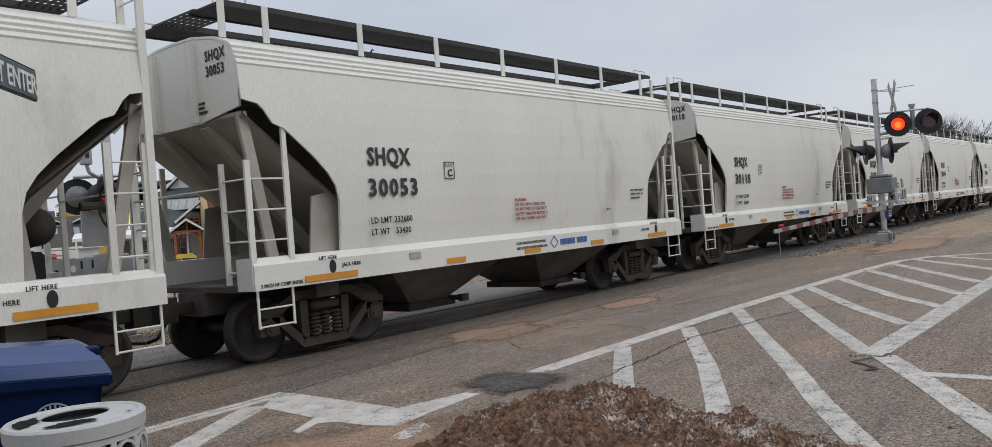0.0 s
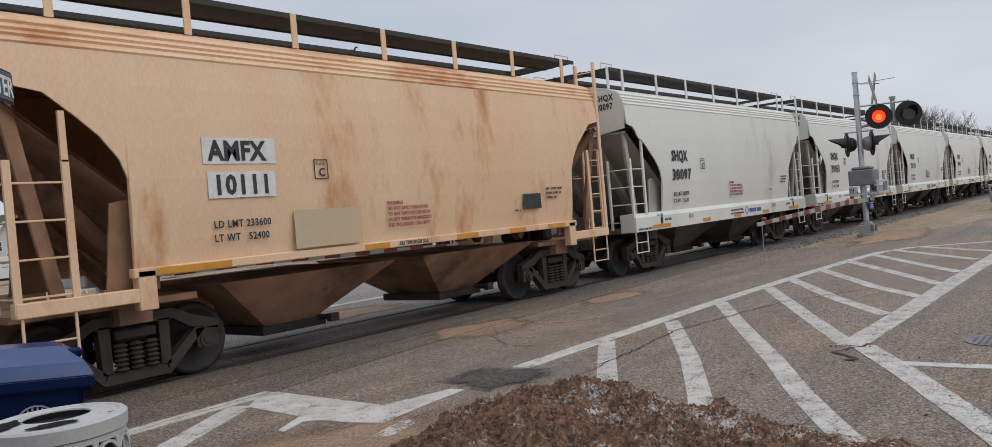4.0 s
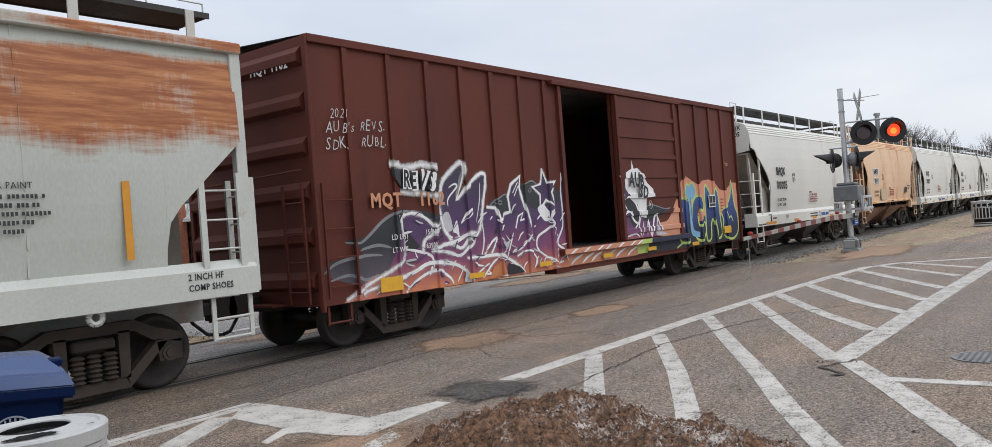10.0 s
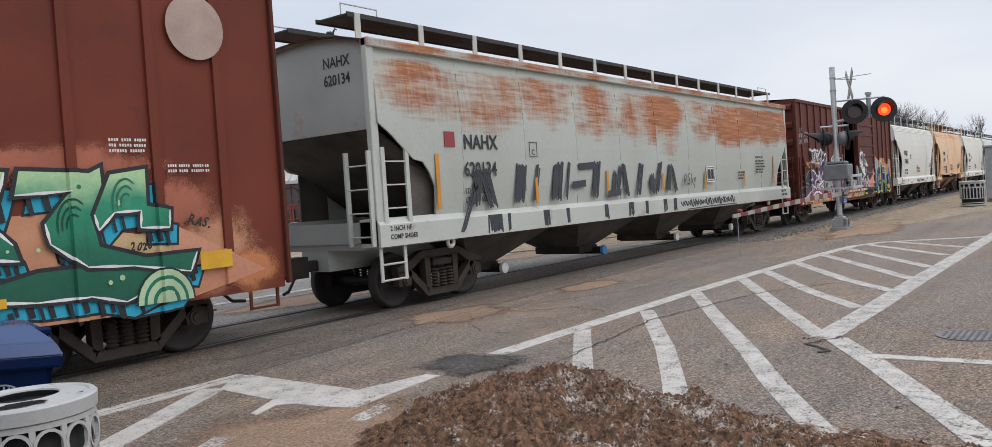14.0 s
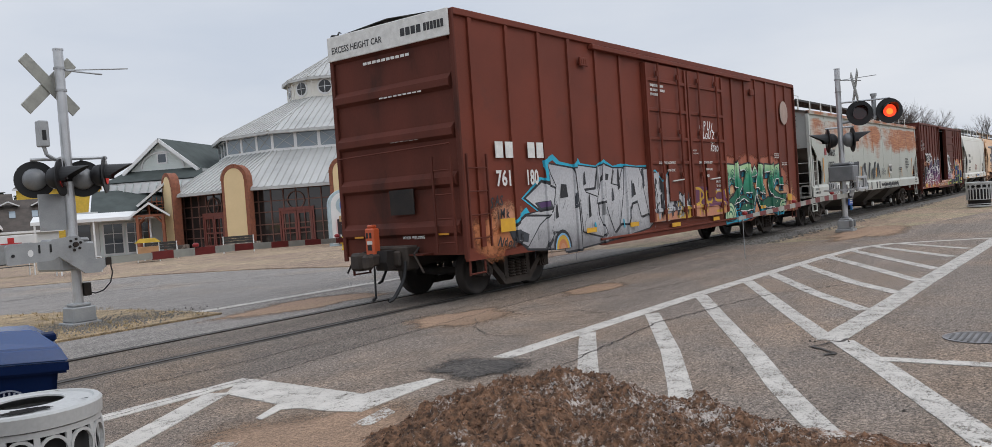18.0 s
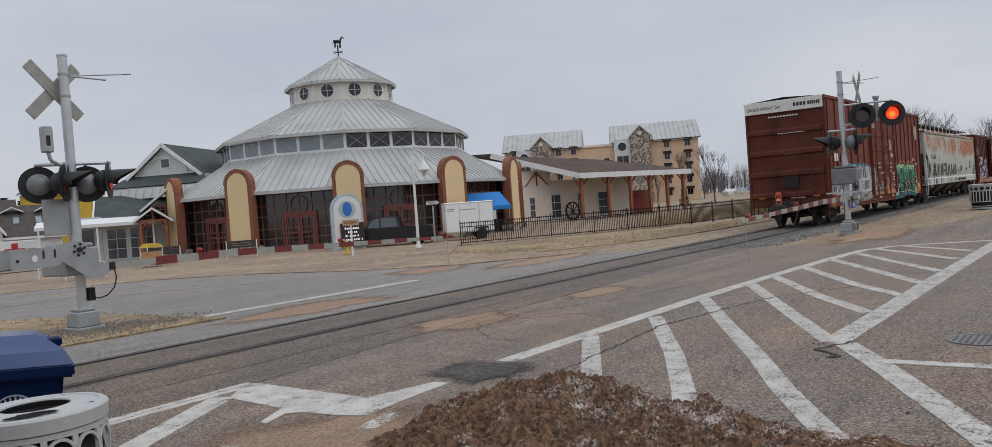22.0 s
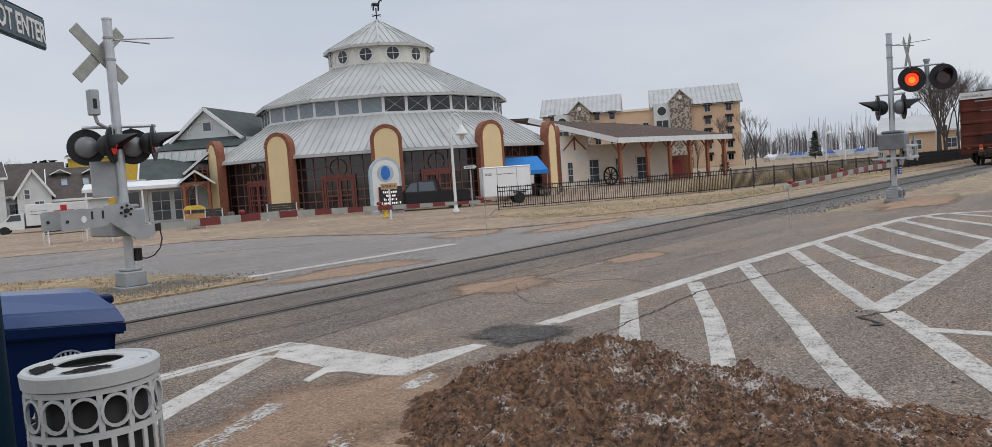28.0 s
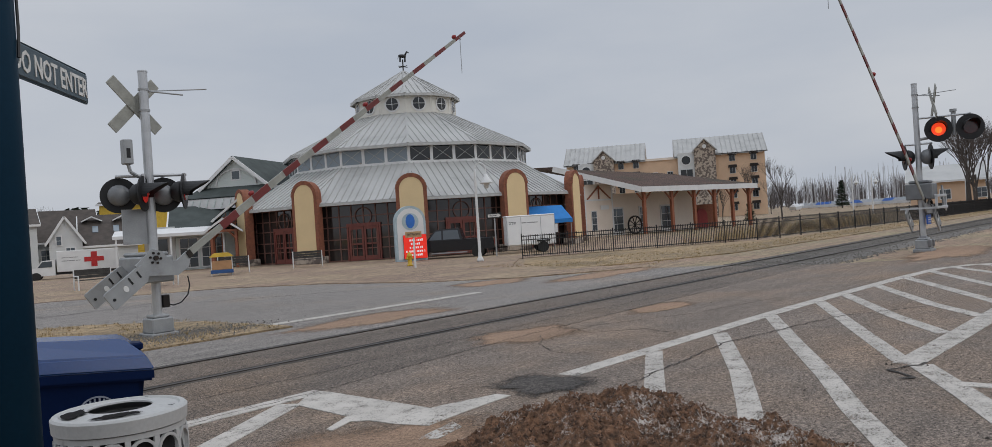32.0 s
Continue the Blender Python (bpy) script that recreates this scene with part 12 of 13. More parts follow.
for k in range(1):
    bm = bmesh.new()
    box(bm, -1.5 + 1.2 * k, -0.5 + 1.2 * k, -0.04, -0.002, 0.7, 2.1)
    part("window", bm, WINDOWGLASS, lean)
# timber porch between the wing and the pavilion
pch = empty("timber_porch", "small gabled red timber porch beside the pavilion", "porch", "", pose(28.0, 39.0, -0.02, 0, 0, -34))
for x in (-0.75, 0.75):
    for y in (-0.8, 0.8):
        bm = bmesh.new()
        box(bm, x - 0.08, x + 0.08, y - 0.08, y + 0.08, 0, 2.5)
        part("post", bm, REDWOOD, pch)
for y in (-0.8, 0.8):
    bm = bmesh.new()
    box(bm, -0.95, 0.95, y - 0.06, y + 0.06, 2.36, 2.5)
    bar(bm, (-0.7, y, 1.95), (-0.3, y, 2.38), 0.05, 6)
    bar(bm, (0.7, y, 1.95), (0.3, y, 2.38), 0.05, 6)
    bar(bm, (0, y, 2.45), (0, y, 3.15), 0.05, 6)
    part("truss", bm, REDWOOD, pch)
for s_ in (-1, 1):
    bm = bmesh.new()
    strip(bm, (0, 0, 3.24), (s_ * 1.15, 0, 2.42), 2.1, 0.05)
    part("roof", bm, GREENROOF, pch)
    bm = bmesh.new()
    slab(bm, [(0, 3.28), (s_ * 1.2, 2.42), (s_ * 1.2, 2.28), (0, 3.12)], -1.12, -1.07)
    part("rake_board", bm, WHITE, pch)
hall_ob = bpy.data.objects["green_roofed_hall"]
bm = bmesh.new()
pts = [(2.35 + 1.55 * math.cos(math.pi * i / 14), 5.75 + 1.1 * math.sin(math.pi * i / 14)) for i in range(15)]
for a, b in zip(pts, pts[1:]):
    strip(bm, (a[0], -0.06, a[1]), (b[0], -0.06, b[1]), 0.10, 0.10, (0, 1, 0))
part("arched_trim", bm, WHITE, hall_ob)
for k in range(9):
    bm = bmesh.new()
    w = 1.5 * math.sqrt(max(0.03, 1 - (k / 9) ** 2))
    box(bm, 2.35 - w, 2.35 + w, -0.035, -0.004, 5.78 + 0.115 * k, 5.81 + 0.115 * k)
    part("siding_board", bm, GREENSIDING, hall_ob)
bm = bmesh.new()
for y0, z0 in ((0.0, 5.62), (0.0, 5.55)):
    quad(bm, (-0.5, y0, z0), (5.2, y0, z0), (5.8, -1.3, z0 - 0.75), (-1.4, -1.3, z0 - 0.75))
part("skirt_roof", bm, GREENROOF, hall_ob, "dark skirt roof under the gable")
bm = bmesh.new()
box(bm, -1.2, 5.6, -1.25, -1.15, 4.05, 4.80)
part("frieze", bm, WHITE, hall_ob)
for k in range(12):
    bm = bmesh.new()
    strip(bm, (-1.1 + 0.58 * k, -1.30, 4.15), (-0.9 + 0.58 * k, -1.30, 4.72), 0.06, 0.08, (0, 1, 0))
    part("bracket", bm, GREENSIDING, hall_ob)
# white gabled porch beside the first arch
porch = empty("porch", "white gabled porch with red timber trellis", "porch", "", pose(29.3, 39.2, 0, 0, 0, yaw_cam(29.3, 39.2)))
for x in (-1.15, 1.15):
    for y in (0, 1.6):
        bm = bmesh.new()
        box(bm, x - 0.09, x + 0.09, y - 0.09, y + 0.09, 0, 3.2)
        part("post", bm, REDWOOD, porch)
for s in (-1, 1):
    bm = bmesh.new()
    slab(bm, [(s * 1.75, 3.0), (0, 4.4), (0, 4.58), (s * 1.85, 3.1)], -0.4, 2.0)
    part("roof", bm, WHITE, porch)
for k in range(5):
    bm = bmesh.new()
    strip(bm, (-1.1, -0.02, 2.5 + 0.2 * k), (1.1, -0.02, 2.5 + 0.2 * k), 0.05, 0.06)
    part("trellis_bar", bm, REDWOOD, porch)
for k in range(-3, 4):
    bm = bmesh.new()
    strip(bm, (0.3 * k, -0.05, 2.45), (0.3 * k, -0.05, 3.6), 0.05, 0.06, (1, 0, 0))
    part("trellis_bar", bm, REDWOOD, porch)
# houses behind
house("white_house", "white gabled house with grey shingle roof and skylights", (33.93, 77.1), -22, 5.2, 9, 2.3, 5.3, SIDING, GREYROOF, 0.4, (), "x")
house("white_house", "white gable-fronted house with grey shingle roof", (31.0, 77.7), -22, 3.0, 10, 2.9, 5.2, SIDING, GREYROOF, 0.3, ((0.9, 2.4, 0.45, 0.9), (1.9, 0.2, 0.8, 1.9)), "y")
house("white_house", "white house with dark shingle roof further back", (30.6, 86.4), -18, 8, 9, 3.0, 6.3, SIDING, GREYROOF, 0.4, ((3, 0.8, 1.0, 1.2),), "x")
house("yellow_house", "bright yellow house behind the green roofs", (40.6, 88.6), -26, 8.5, 8, 6.9, 7.3, YELLOWWALL, GREYROOF, 0.3, (), "x")
house("white_house", "white clapboard house at the street corner", (24.8, 79.5), -15, 5.5, 8, 4.6, 6.2, SIDING, GREYROOF, 0.3, ((3.0, 0.8, 0.9, 1.3), (3.0, 2.8, 0.9, 1.2)), "x")

wh = bpy.data.objects["white_house"]
for k in range(2):
    bm = bmesh.new()
    strip(bm, (1.3 + 2.0 * k, 1.6, 3.53), (1.3 + 2.0 * k, 2.6, 4.2), 0.55, 0.12)
    part("skylight", bm, CLEARGLASS, wh)
    bm = bmesh.new()
    x = 1.0 + 3.0 * k
    for s_ in (-1, 1):
        strip(bm, (x, 3.2, 5.25), (x + s_ * 1.0, 3.2, 4.75), 0.9, 0.12)
    part("dormer_roof", bm, WHITE, wh)
# white relief truck with a red cross
bt = empty("box_truck", "white box truck with a red cross parked by houses", "truck", "", pose(21.6, 46.4, -0.03, 0, 0, -24) @ Matrix.Diagonal((0.72, 0.72, 0.60, 1)))
bm = bmesh.new()
box(bm, -1.6, 3.4, -1.2, 1.2, 0.75, 3.0, 0.04)
part("cargo_box", bm, WHITE, bt)
bm = bmesh.new()
slab(bm, [(-4.3, 0.45), (-4.3, 1.15), (-3.3, 1.3), (-2.8, 2.05), (-1.75, 2.1), (-1.75, 0.45)], -1.0, 1.0)
part("cab", bm, WHITE, bt)
bm = bmesh.new()
slab(bm, [(-3.15, 1.35), (-2.75, 1.95), (-2.0, 1.98), (-2.0, 1.35)], -1.02, -1.0)
part("window", bm, WINDOWGLASS, bt)
bm = bmesh.new()
box(bm, 1.15, 1.65, -1.22, -1.202, 1.15, 2.75)
box(bm, 0.6, 1.149, -1.22, -1.202, 1.7, 2.2)
box(bm, 1.651, 2.2, -1.22, -1.202, 1.7, 2.2)
part("red_cross", bm, mat("signal_red", (0.50, 0.02, 0.02), None, 0.5), bt, "red cross on the side")
bm = bmesh.new()
small_lines(bm, -1.2, 2.3, (1.3, 1.5), 0.08, 0.35, -1.203, 31)
tagged(part("small_print", bm, INK, bt), kind="stuff")
bm = bmesh.new()
box(bm, -1.7, 3.4, -0.9, 0.9, 0.5, 0.75)
part("chassis", bm, BLACKPAINT, bt)
wheel_parts(bt, ((-3.3, -0.9), (2.2, -0.95), (-3.3, 0.9), (2.2, 0.95)), 0.42, 0.28)

# low hall right of the pavilion: buff walls, red posts, brown shingles
ea, eb = Vector((61.4, 27.8)), Vector((74.9, 23.9))
ed = (eb - ea).normalized()
hall = empty("low_hall", "low buff hall with brown shingle roof and red timber posts", "building", "", Matrix.Translation((*ea, 0)) @ Matrix.Rotation(math.atan2(ed.y, ed.x), 4, "Z"))
W = (eb - ea).length
bm = bmesh.new()
box(bm, -1.0, W - 4.5, 3.4, 14, 0, 3.7)
part("wall", bm, BUFF, hall)
bm = bmesh.new()
box(bm, -4.2, -1.001, 2.8, 13, 0, 4.6)
lw = part("wall", bm, BUFF, hall)
for k in range(14):
    bm = bmesh.new()
    box(bm, -4.2, -1.0, 2.77, 2.798, 0.1 + 0.22 * k, 0.125 + 0.22 * k)
    part("siding_board", bm, BUFF, lw)
for x in (-4.2, -1.12):
    bm = bmesh.new()
    box(bm, x, x + 0.14, 2.74, 2.796, 0, 4.4)
    part("corner_board", bm, WHITE, lw)
bm = bmesh.new()
box(bm, -4.2, -1.0, 2.74, 2.795, 3.15, 3.30)
part("frieze", bm, WHITE, lw)
for a, b in (((-3.9, 3.3), (-2.6, 4.4)), ((-1.3, 3.3), (-2.6, 4.4)), ((-2.6, 3.3), (-2.6, 4.5))):
    bm = bmesh.new()
    strip(bm, (a[0], 2.70, a[1]), (b[0], 2.70, b[1]), 0.09, 0.10, (0, 1, 0))
    part("gable_brace", bm, REDWOOD, lw)
bm = bmesh.new()
box(bm, -3.5, -2.9, 2.74, 2.79, 0.5, 2.3)
wl_ = part("window", bm, WHITE, hall)
for i in range(2):
    for j in range(3):
        bm = bmesh.new()
        box(bm, -3.45 + 0.26 * i, -3.23 + 0.26 * i, 2.71, 2.738, 0.56 + 0.57 * j, 1.08 + 0.57 * j)
        part("pane", bm, WINDOWGLASS, wl_)
bm = bmesh.new()
box(bm, -2.4, -1.5, 2.74, 2.79, 2.35, 2.72)
part("name_plate", bm, WHITE, hall)
# red round-headed door at the far end
bm = bmesh.new()
slab(bm, [(p_ + 10.6, q_) for p_, q_ in arch_outline(1.5, 1.9, 10)], 3.30, 3.39)
part("red_door", bm, mat("red_door_paint", (0.30, 0.03, 0.03), None, 0.6), hall, "round-headed red door")
bm = bmesh.new()
box(bm, W - 4.49, W - 1.0, 3.6, 3.9, 0, 2.3)
part("brick_wall", bm, BRICK, hall, "low brick wall")
bm = bmesh.new()
rp = [(-0.4, -0.4, 3.85), (W + 0.3, -0.4, 3.75), (W - 3.5, 8.5, 5.6), (-5.5, 8.5, 6.4), (-6.5, 4.0, 6.1)]
a, b = [bm.verts.new(Vector(p) + Vector((0, 0, 0.2))) for p in rp], [bm.verts.new(p) for p in rp]
bm.faces.new(a)
bm.faces.new(b)
for i in range(5):
    bm.faces.new((a[i], a[(i + 1) % 5], b[(i + 1) % 5], b[i]))
bmesh.ops.triangulate(bm, faces=bm.faces[:])
part("roof", bm, BROWNROOF, hall)
for i in (0, 4):
    bm = bmesh.new()
    strip(bm, Vector(rp[i]) + Vector((0, 0, 0.02)), Vector(rp[(i + 1) % 5]) + Vector((0, 0, 0.02)), 0.14, 0.46)
    part("fascia", bm, WHITE, hall, "broad white fascia")
for x in (0.3, 3.6, 6.4, 9.0, 11.4, W - 0.3):
    bm = bmesh.new()
    box(bm, x - 0.13, x + 0.13, 0, 0.26, 0, 3.7)
    part("post", bm, REDWOOD, hall)
    bm = bmesh.new()
    strip(bm, (x, 0.13, 2.8), (x + 0.8, 0.13, 3.6), 0.10, 0.12, (0, 1, 0))
    strip(bm, (x, 0.13, 2.8), (x - 0.8, 0.13, 3.6), 0.10, 0.12, (0, 1, 0))
    part("brace", bm, REDWOOD, hall)
for x, w in ((-0.2, 1.5), (6.0, 1.4), (2.8, 0.3)):
    bm = bmesh.new()
    box(bm, x - w / 2 - 0.1, x + w / 2 + 0.1, 3.30, 3.38, 0.0, 2.5)
    wf = part("window", bm, WHITE, hall)
    for i in range(2):
        for j in range(3):
            bm = bmesh.new()
            box(bm, x - w / 2 + w * i / 2 + 0.03, x - w / 2 + w * (i + 1) / 2 - 0.03, 3.27, 3.30, 0.3 + 0.7 * j, 0.95 + 0.7 * j)
            part("pane", bm, WINDOWGLASS, wf)
bm = bmesh.new()
for k in range(18):
    a, b = 2 * math.pi * k / 18, 2 * math.pi * (k + 1) / 18
    strip(bm, (1.4 + 0.8 * math.cos(a), 2.7, 0.8 + 0.8 * math.sin(a)), (1.4 + 0.8 * math.cos(b), 2.7, 0.8 + 0.8 * math.sin(b)), 0.12, 0.10, (0, 1, 0))
for k in range(5):
    a = math.pi * k / 5
    strip(bm, (1.4 - 0.75 * math.cos(a), 2.7, 0.8 - 0.75 * math.sin(a)), (1.4 + 0.75 * math.cos(a), 2.7, 0.8 + 0.75 * math.sin(a)), 0.06, 0.06, (0, 1, 0))
tagged(part("old_wheel", bm, UNDER, hall), "dark spoked iron wheel leaning on the wall")

# hotel: stepped buff blocks with stone towers and metal gables
def hotel():
    p0, p1 = Vector((174.5, 65.2)), Vector((152.7, 103.2))
    d = (p1 - p0).normalized()
    ob = empty("hotel", "buff apartment hotel with stone towers, balconies and metal roofs", "building", "", Matrix.Translation((*p0, 0)) @ Matrix.Rotation(math.atan2(d.y, d.x), 4, "Z"))
    # x runs from the right-hand end leftwards; the front faces +y
    blocks = ((0, 19.0, 14.4, True), (19.0, 26.5, 13.6, False), (26.5, 44.0, 14.2, True))
    for x0, x1, h, gab in blocks:
        bm = bmesh.new()
        box(bm, x0, x1, -14, 0, 0, h)
        part("wall", bm, BEIGE, ob)
        if gab:
            for s in (0, 1):
                bm = bmesh.new()
                ya, yb = (0.8, -7) if s == 0 else (-14.8, -7)
                quad(bm, (x0 - 0.6, ya, h - 0.3), (x1 + 0.6, ya, h - 0.3), (x1 + 0.6, yb, h + 4.2), (x0 - 0.6, yb, h + 4.2))
                quad(bm, (x0 - 0.6, ya, h - 0.6), (x1 + 0.6, ya, h - 0.6), (x1 + 0.6, yb, h + 3.9), (x0 - 0.6, yb, h + 3.9))
                n = int((x1 - x0) / 1.0)
                rf = part("roof", bm, SEAMROOF, ob)
                for i in range(n + 1):
                    x = x0 - 0.5 + (x1 - x0 + 1.0) * i / n
                    bm = bmesh.new()
                    strip(bm, (x, ya, h - 0.22), (x, yb, h + 4.28), 0.10, 0.12)
                    part("seam", bm, SEAMROOF, rf)
            for x in (x0, x1 - 0.1):
                bm = bmesh.new()
                quad(bm, (x, 0, h), (x, -14, h), (x, -7, h + 4.0))
                quad(bm, (x + 0.1, 0, h), (x + 0.1, -14, h), (x + 0.1, -7, h + 4.0))
                part("gable", bm, BEIGE, ob)
        else:
            bm = bmesh.new()
            box(bm, x0, x1, -14.2, 0.3, h, h + 0.5)
            part("cornice", bm, BUFF, ob)
        for f in range(5):
            z = 1.2 + 2.75 * f
            if z + 1.6 > h:
                continue
            x = x0 + (2.4 if x0 == 0 else 1.6)
            while x < x1 - 1.0 and not (x0 == 0 and x > 9):
                bm = bmesh.new()
                box(bm, x - 0.65, x + 0.65, 0.002, 0.10, z, z + 1.5)
                w_ = part("window", bm, WHITE, ob)
                for i in range(2):
                    bm = bmesh.new()
                    box(bm, x - 0.58 + 0.6 * i, x - 0.02 + 0.6 * i, 0.10, 0.13, z + 0.08, z + 1.42)
                    part("pane", bm, DARKGLASS, w_)
                if gab:
                    bm = bmesh.new()
                    slab(bm, [(x - 0.85, z + 1.95), (x + 0.85, z + 1.95), (x + 0.95, z + 1.35), (x - 0.95, z + 1.35)], 0.14, 0.75)
                    part("window_hood", bm, UNDER, ob)
                elif x1 == 26.5:
                    bm = bmesh.new()
                    box(bm, x - 1.3, x + 1.3, 0.002, 1.2, z - 0.35, z - 0.2)
                    for k in range(9):
                        xx = x - 1.3 + 2.6 * k / 8
                        box(bm, xx - 0.03, xx + 0.03, 1.12, 1.18, z - 0.2, z + 0.75)
                    box(bm, x - 1.3, x + 1.3, 1.1, 1.2, z + 0.72, z + 0.8)
                    part("balcony", bm, UNDER, ob)
                x += 4.6 if x0 == 0 else 3.4
    # stone tower gables
    for x0, h in ((10.6, 17.4), (33.0, 16.6)):
        bm = bmesh.new()
        box(bm, x0, x0 + 4.6, 0.002, 1.5, 0, h - 2.2)
        slab(bm, [(x0, h - 2.2), (x0 + 4.6, h - 2.2), (x0 + 2.3, h)], 0.002, 1.5)
        tw = part("stone_tower", bm, STONE, ob, "grey-brown field stone tower")
        bm = bmesh.new()
        for s in (0, 1):
            a = (x0 - 0.4, h - 2.5) if s == 0 else (x0 + 5.0, h - 2.5)
            strip(bm, (a[0], 0.9, a[1]), (x0 + 2.3, 0.9, h + 0.15), 2.0, 0.2)
        part("tower_roof", bm, SEAMROOF, ob)
        bm = bmesh.new()
        slab(bm, [(x0 + 2.3 + 0.45 * math.cos(2 * math.pi * i / 16), h - 1.5 + 0.45 * math.sin(2 * math.pi * i / 16)) for i in range(16)], 1.5, 1.6)
        part("round_window", bm, WHITE, tw)
        bm = bmesh.new()
        box(bm, x0 + 4.62, x0 + 8.2, 0.002, 1.0, 0, h - 2.6)
        bay = part("white_bay", bm, SIDING, ob, "white bay beside the tower")
        bm = bmesh.new()
        slab(bm, [(x0 + 6.4 + 1.2 * math.cos(2 * math.pi * i / 20), h - 4.3 + 1.2 * math.sin(2 * math.pi * i / 20)) for i in range(20)], 1.002, 1.12)
        part("round_frame", bm, WHITE, bay)
        bm = bmesh.new()
        slab(bm, [(x0 + 6.4 + 0.95 * math.cos(2 * math.pi * i / 20), h - 4.3 + 0.95 * math.sin(2 * math.pi * i / 20)) for i in range(20)], 1.122, 1.16)
        part("pane", bm, DARKGLASS, bay)
        for f in range(3):
            for i in range(2):
                bm = bmesh.new()
                box(bm, x0 + 5.1 + 1.35 * i, x0 + 6.3 + 1.35 * i, 1.002, 1.06, h - 8.2 - 2.9 * f, h - 6.4 - 2.9 * f)
                part("pane", bm, DARKGLASS, bay)
    return ob


hotel()
house("gabled_hall", "buff gabled hall with pale metal roof by the marina", (115.9, 20.7), -76, 8.5, 12, 3.6, 5.6, BEIGE, SEAMROOF, 0.5, ((4, 1.2, 1.2, 1.2), (8, 1.2, 1.2, 1.2)), "x", siding=False)
# grey equipment shelter beside the track
sh = empty("equipment_shelter", "grey metal railway equipment shelter beside the track", "shelter", "", pose(47.5, -4.85, 0))
bm = bmesh.new()
box(bm, 0, 2.6, -2.0, 0, 0.12, 2.7, 0.02)
part("body", bm, SIGNALGREY, sh)
bm = bmesh.new()
box(bm, -0.1, 2.7, -2.1, 0.1, 2.7, 2.8, 0.02)
part("roof", bm, SIGNALGREY, sh)
bm = bmesh.new()
box(bm, -0.02, -0.001, -1.6, -0.5, 0.2, 2.4)
part("door", bm, ALUMINIUM, sh)
bm = bmesh.new()
box(bm, 0.0, 2.6, -2.0, 0.0, -0.03, 0.12)
part("plinth", bm, STONE, sh)

# ---- trees ----
BARK = mat("grey_bark", (0.085, 0.072, 0.062), (0.055, 0.047, 0.042), 0.9, 0, 6, 40, 0.3)
TWIG = mat("winter_twigs", (0.10, 0.082, 0.072), (0.075, 0.06, 0.054), 0.9, 0, 2, 20, 0.0)
NEEDLE = mat("conifer_needles", (0.028, 0.042, 0.024), (0.018, 0.028, 0.017), 0.9, 0, 2, 20, 0.2)


def bare_tree(name, label, seed, height, spread, group=""):
    rnd = random.Random(seed)
    ob = empty(name, label, "tree", group)
    trunk, twigs = bmesh.new(), bmesh.new()

    def grow(bm_, p, d, length, r, depth):
        q = p + d * length
        (bar)(trunk if depth < 2 else twigs, p, q, r, 6 if depth < 2 else 3, r * 0.62)
        if depth >= 6:
            return
        n = 3 if depth < 5 else 2
        for k in range(n):
            a = rnd.uniform(0, 2 * math.pi)
            side = Vector((math.cos(a), math.sin(a), rnd.uniform(-0.1, 0.35)))
            nd = (d * rnd.uniform(0.65, 1.0) + side * spread * rnd.uniform(0.5, 1.0)).normalized()
            grow(bm_, p + d * length * rnd.uniform(0.6, 1.0), nd, length * rnd.uniform(0.58, 0.82), r * 0.58, depth + 1)

    grow(trunk, Vector((0, 0, -0.05)), Vector((rnd.uniform(-0.05, 0.05), rnd.uniform(-0.05, 0.05), 1)).normalized(), height * 0.30, height * 0.015, 0)
    part("trunk", trunk, BARK, ob)
    part("crown", twigs, TWIG, ob, "leafless crown of fine twigs")
    return ob


def conifer(name, label, seed, height, m, broad=False):
    rnd = random.Random(seed)
    ob = empty(name, label, "tree", "", m)
    bm = bmesh.new()
    bar(bm, (0, 0, -0.05), (0, 0, height * 0.9), height * 0.025, 8, 0.03)
    part("trunk", bm, BARK, ob)
    vs, fs = [], []
    for k in range(900):
        z = height * (0.12 + 0.88 * rnd.random() ** 1.2)
        r = height * 0.24 * (1 - z / height) ** 0.8 * rnd.uniform(0.4, 1.1) + 0.05
        if broad:
            r = height * 0.34 * math.sin(math.pi * min(1.0, 1.08 - z / height)) ** 0.7 * rnd.uniform(0.3, 1.1)
        a = rnd.uniform(0, 6.28)
        c = Vector((r * math.cos(a), r * math.sin(a), z))
        l = height * 0.06 * rnd.uniform(0.6, 1.4)
        n = len(vs)
        for j in range(3):
            vs.append(c + Vector((rnd.uniform(-1, 1), rnd.uniform(-1, 1), rnd.uniform(-0.7, 0.5))) * l)
        fs.append((n, n + 1, n + 2))
    me = bpy.data.meshes.new("crown")
    me.from_pydata([tuple(v) for v in vs], [], fs)
    me.materials.append(NEEDLE)
    cr_ = new("crown", me)
    cr_.parent = ob
    return ob


protos = [bare_tree("bare_tree", "leafless deciduous tree with grey twigs in winter", s, 8.5, sp, "bare winter trees") for s, sp in ((1, 0.45), (2, 0.38), (3, 0.52))]
spots = [(95, 33.5, 0.95), (99, 31.0, 1.05), (86, 8.0, 1.05), (90, 6.9, 1.15), (84, 6.9, 1.15), (96, 9.2, 1.3), (88, 8.3, 1.1), (104, 11.6, 1.3), (100, 7.4, 1.2), (38, 99, 1.0), (20, 88, 1.05), (15, 96, 1.0),
         (92, 4.0, 0.9), (110, 2.0, 1.1), (106, 6.6, 1.2), (98, 10.1, 1.2), (78, 28.6, 0.55), (165, 60.5, 1.0)]
rnd = random.Random(77)
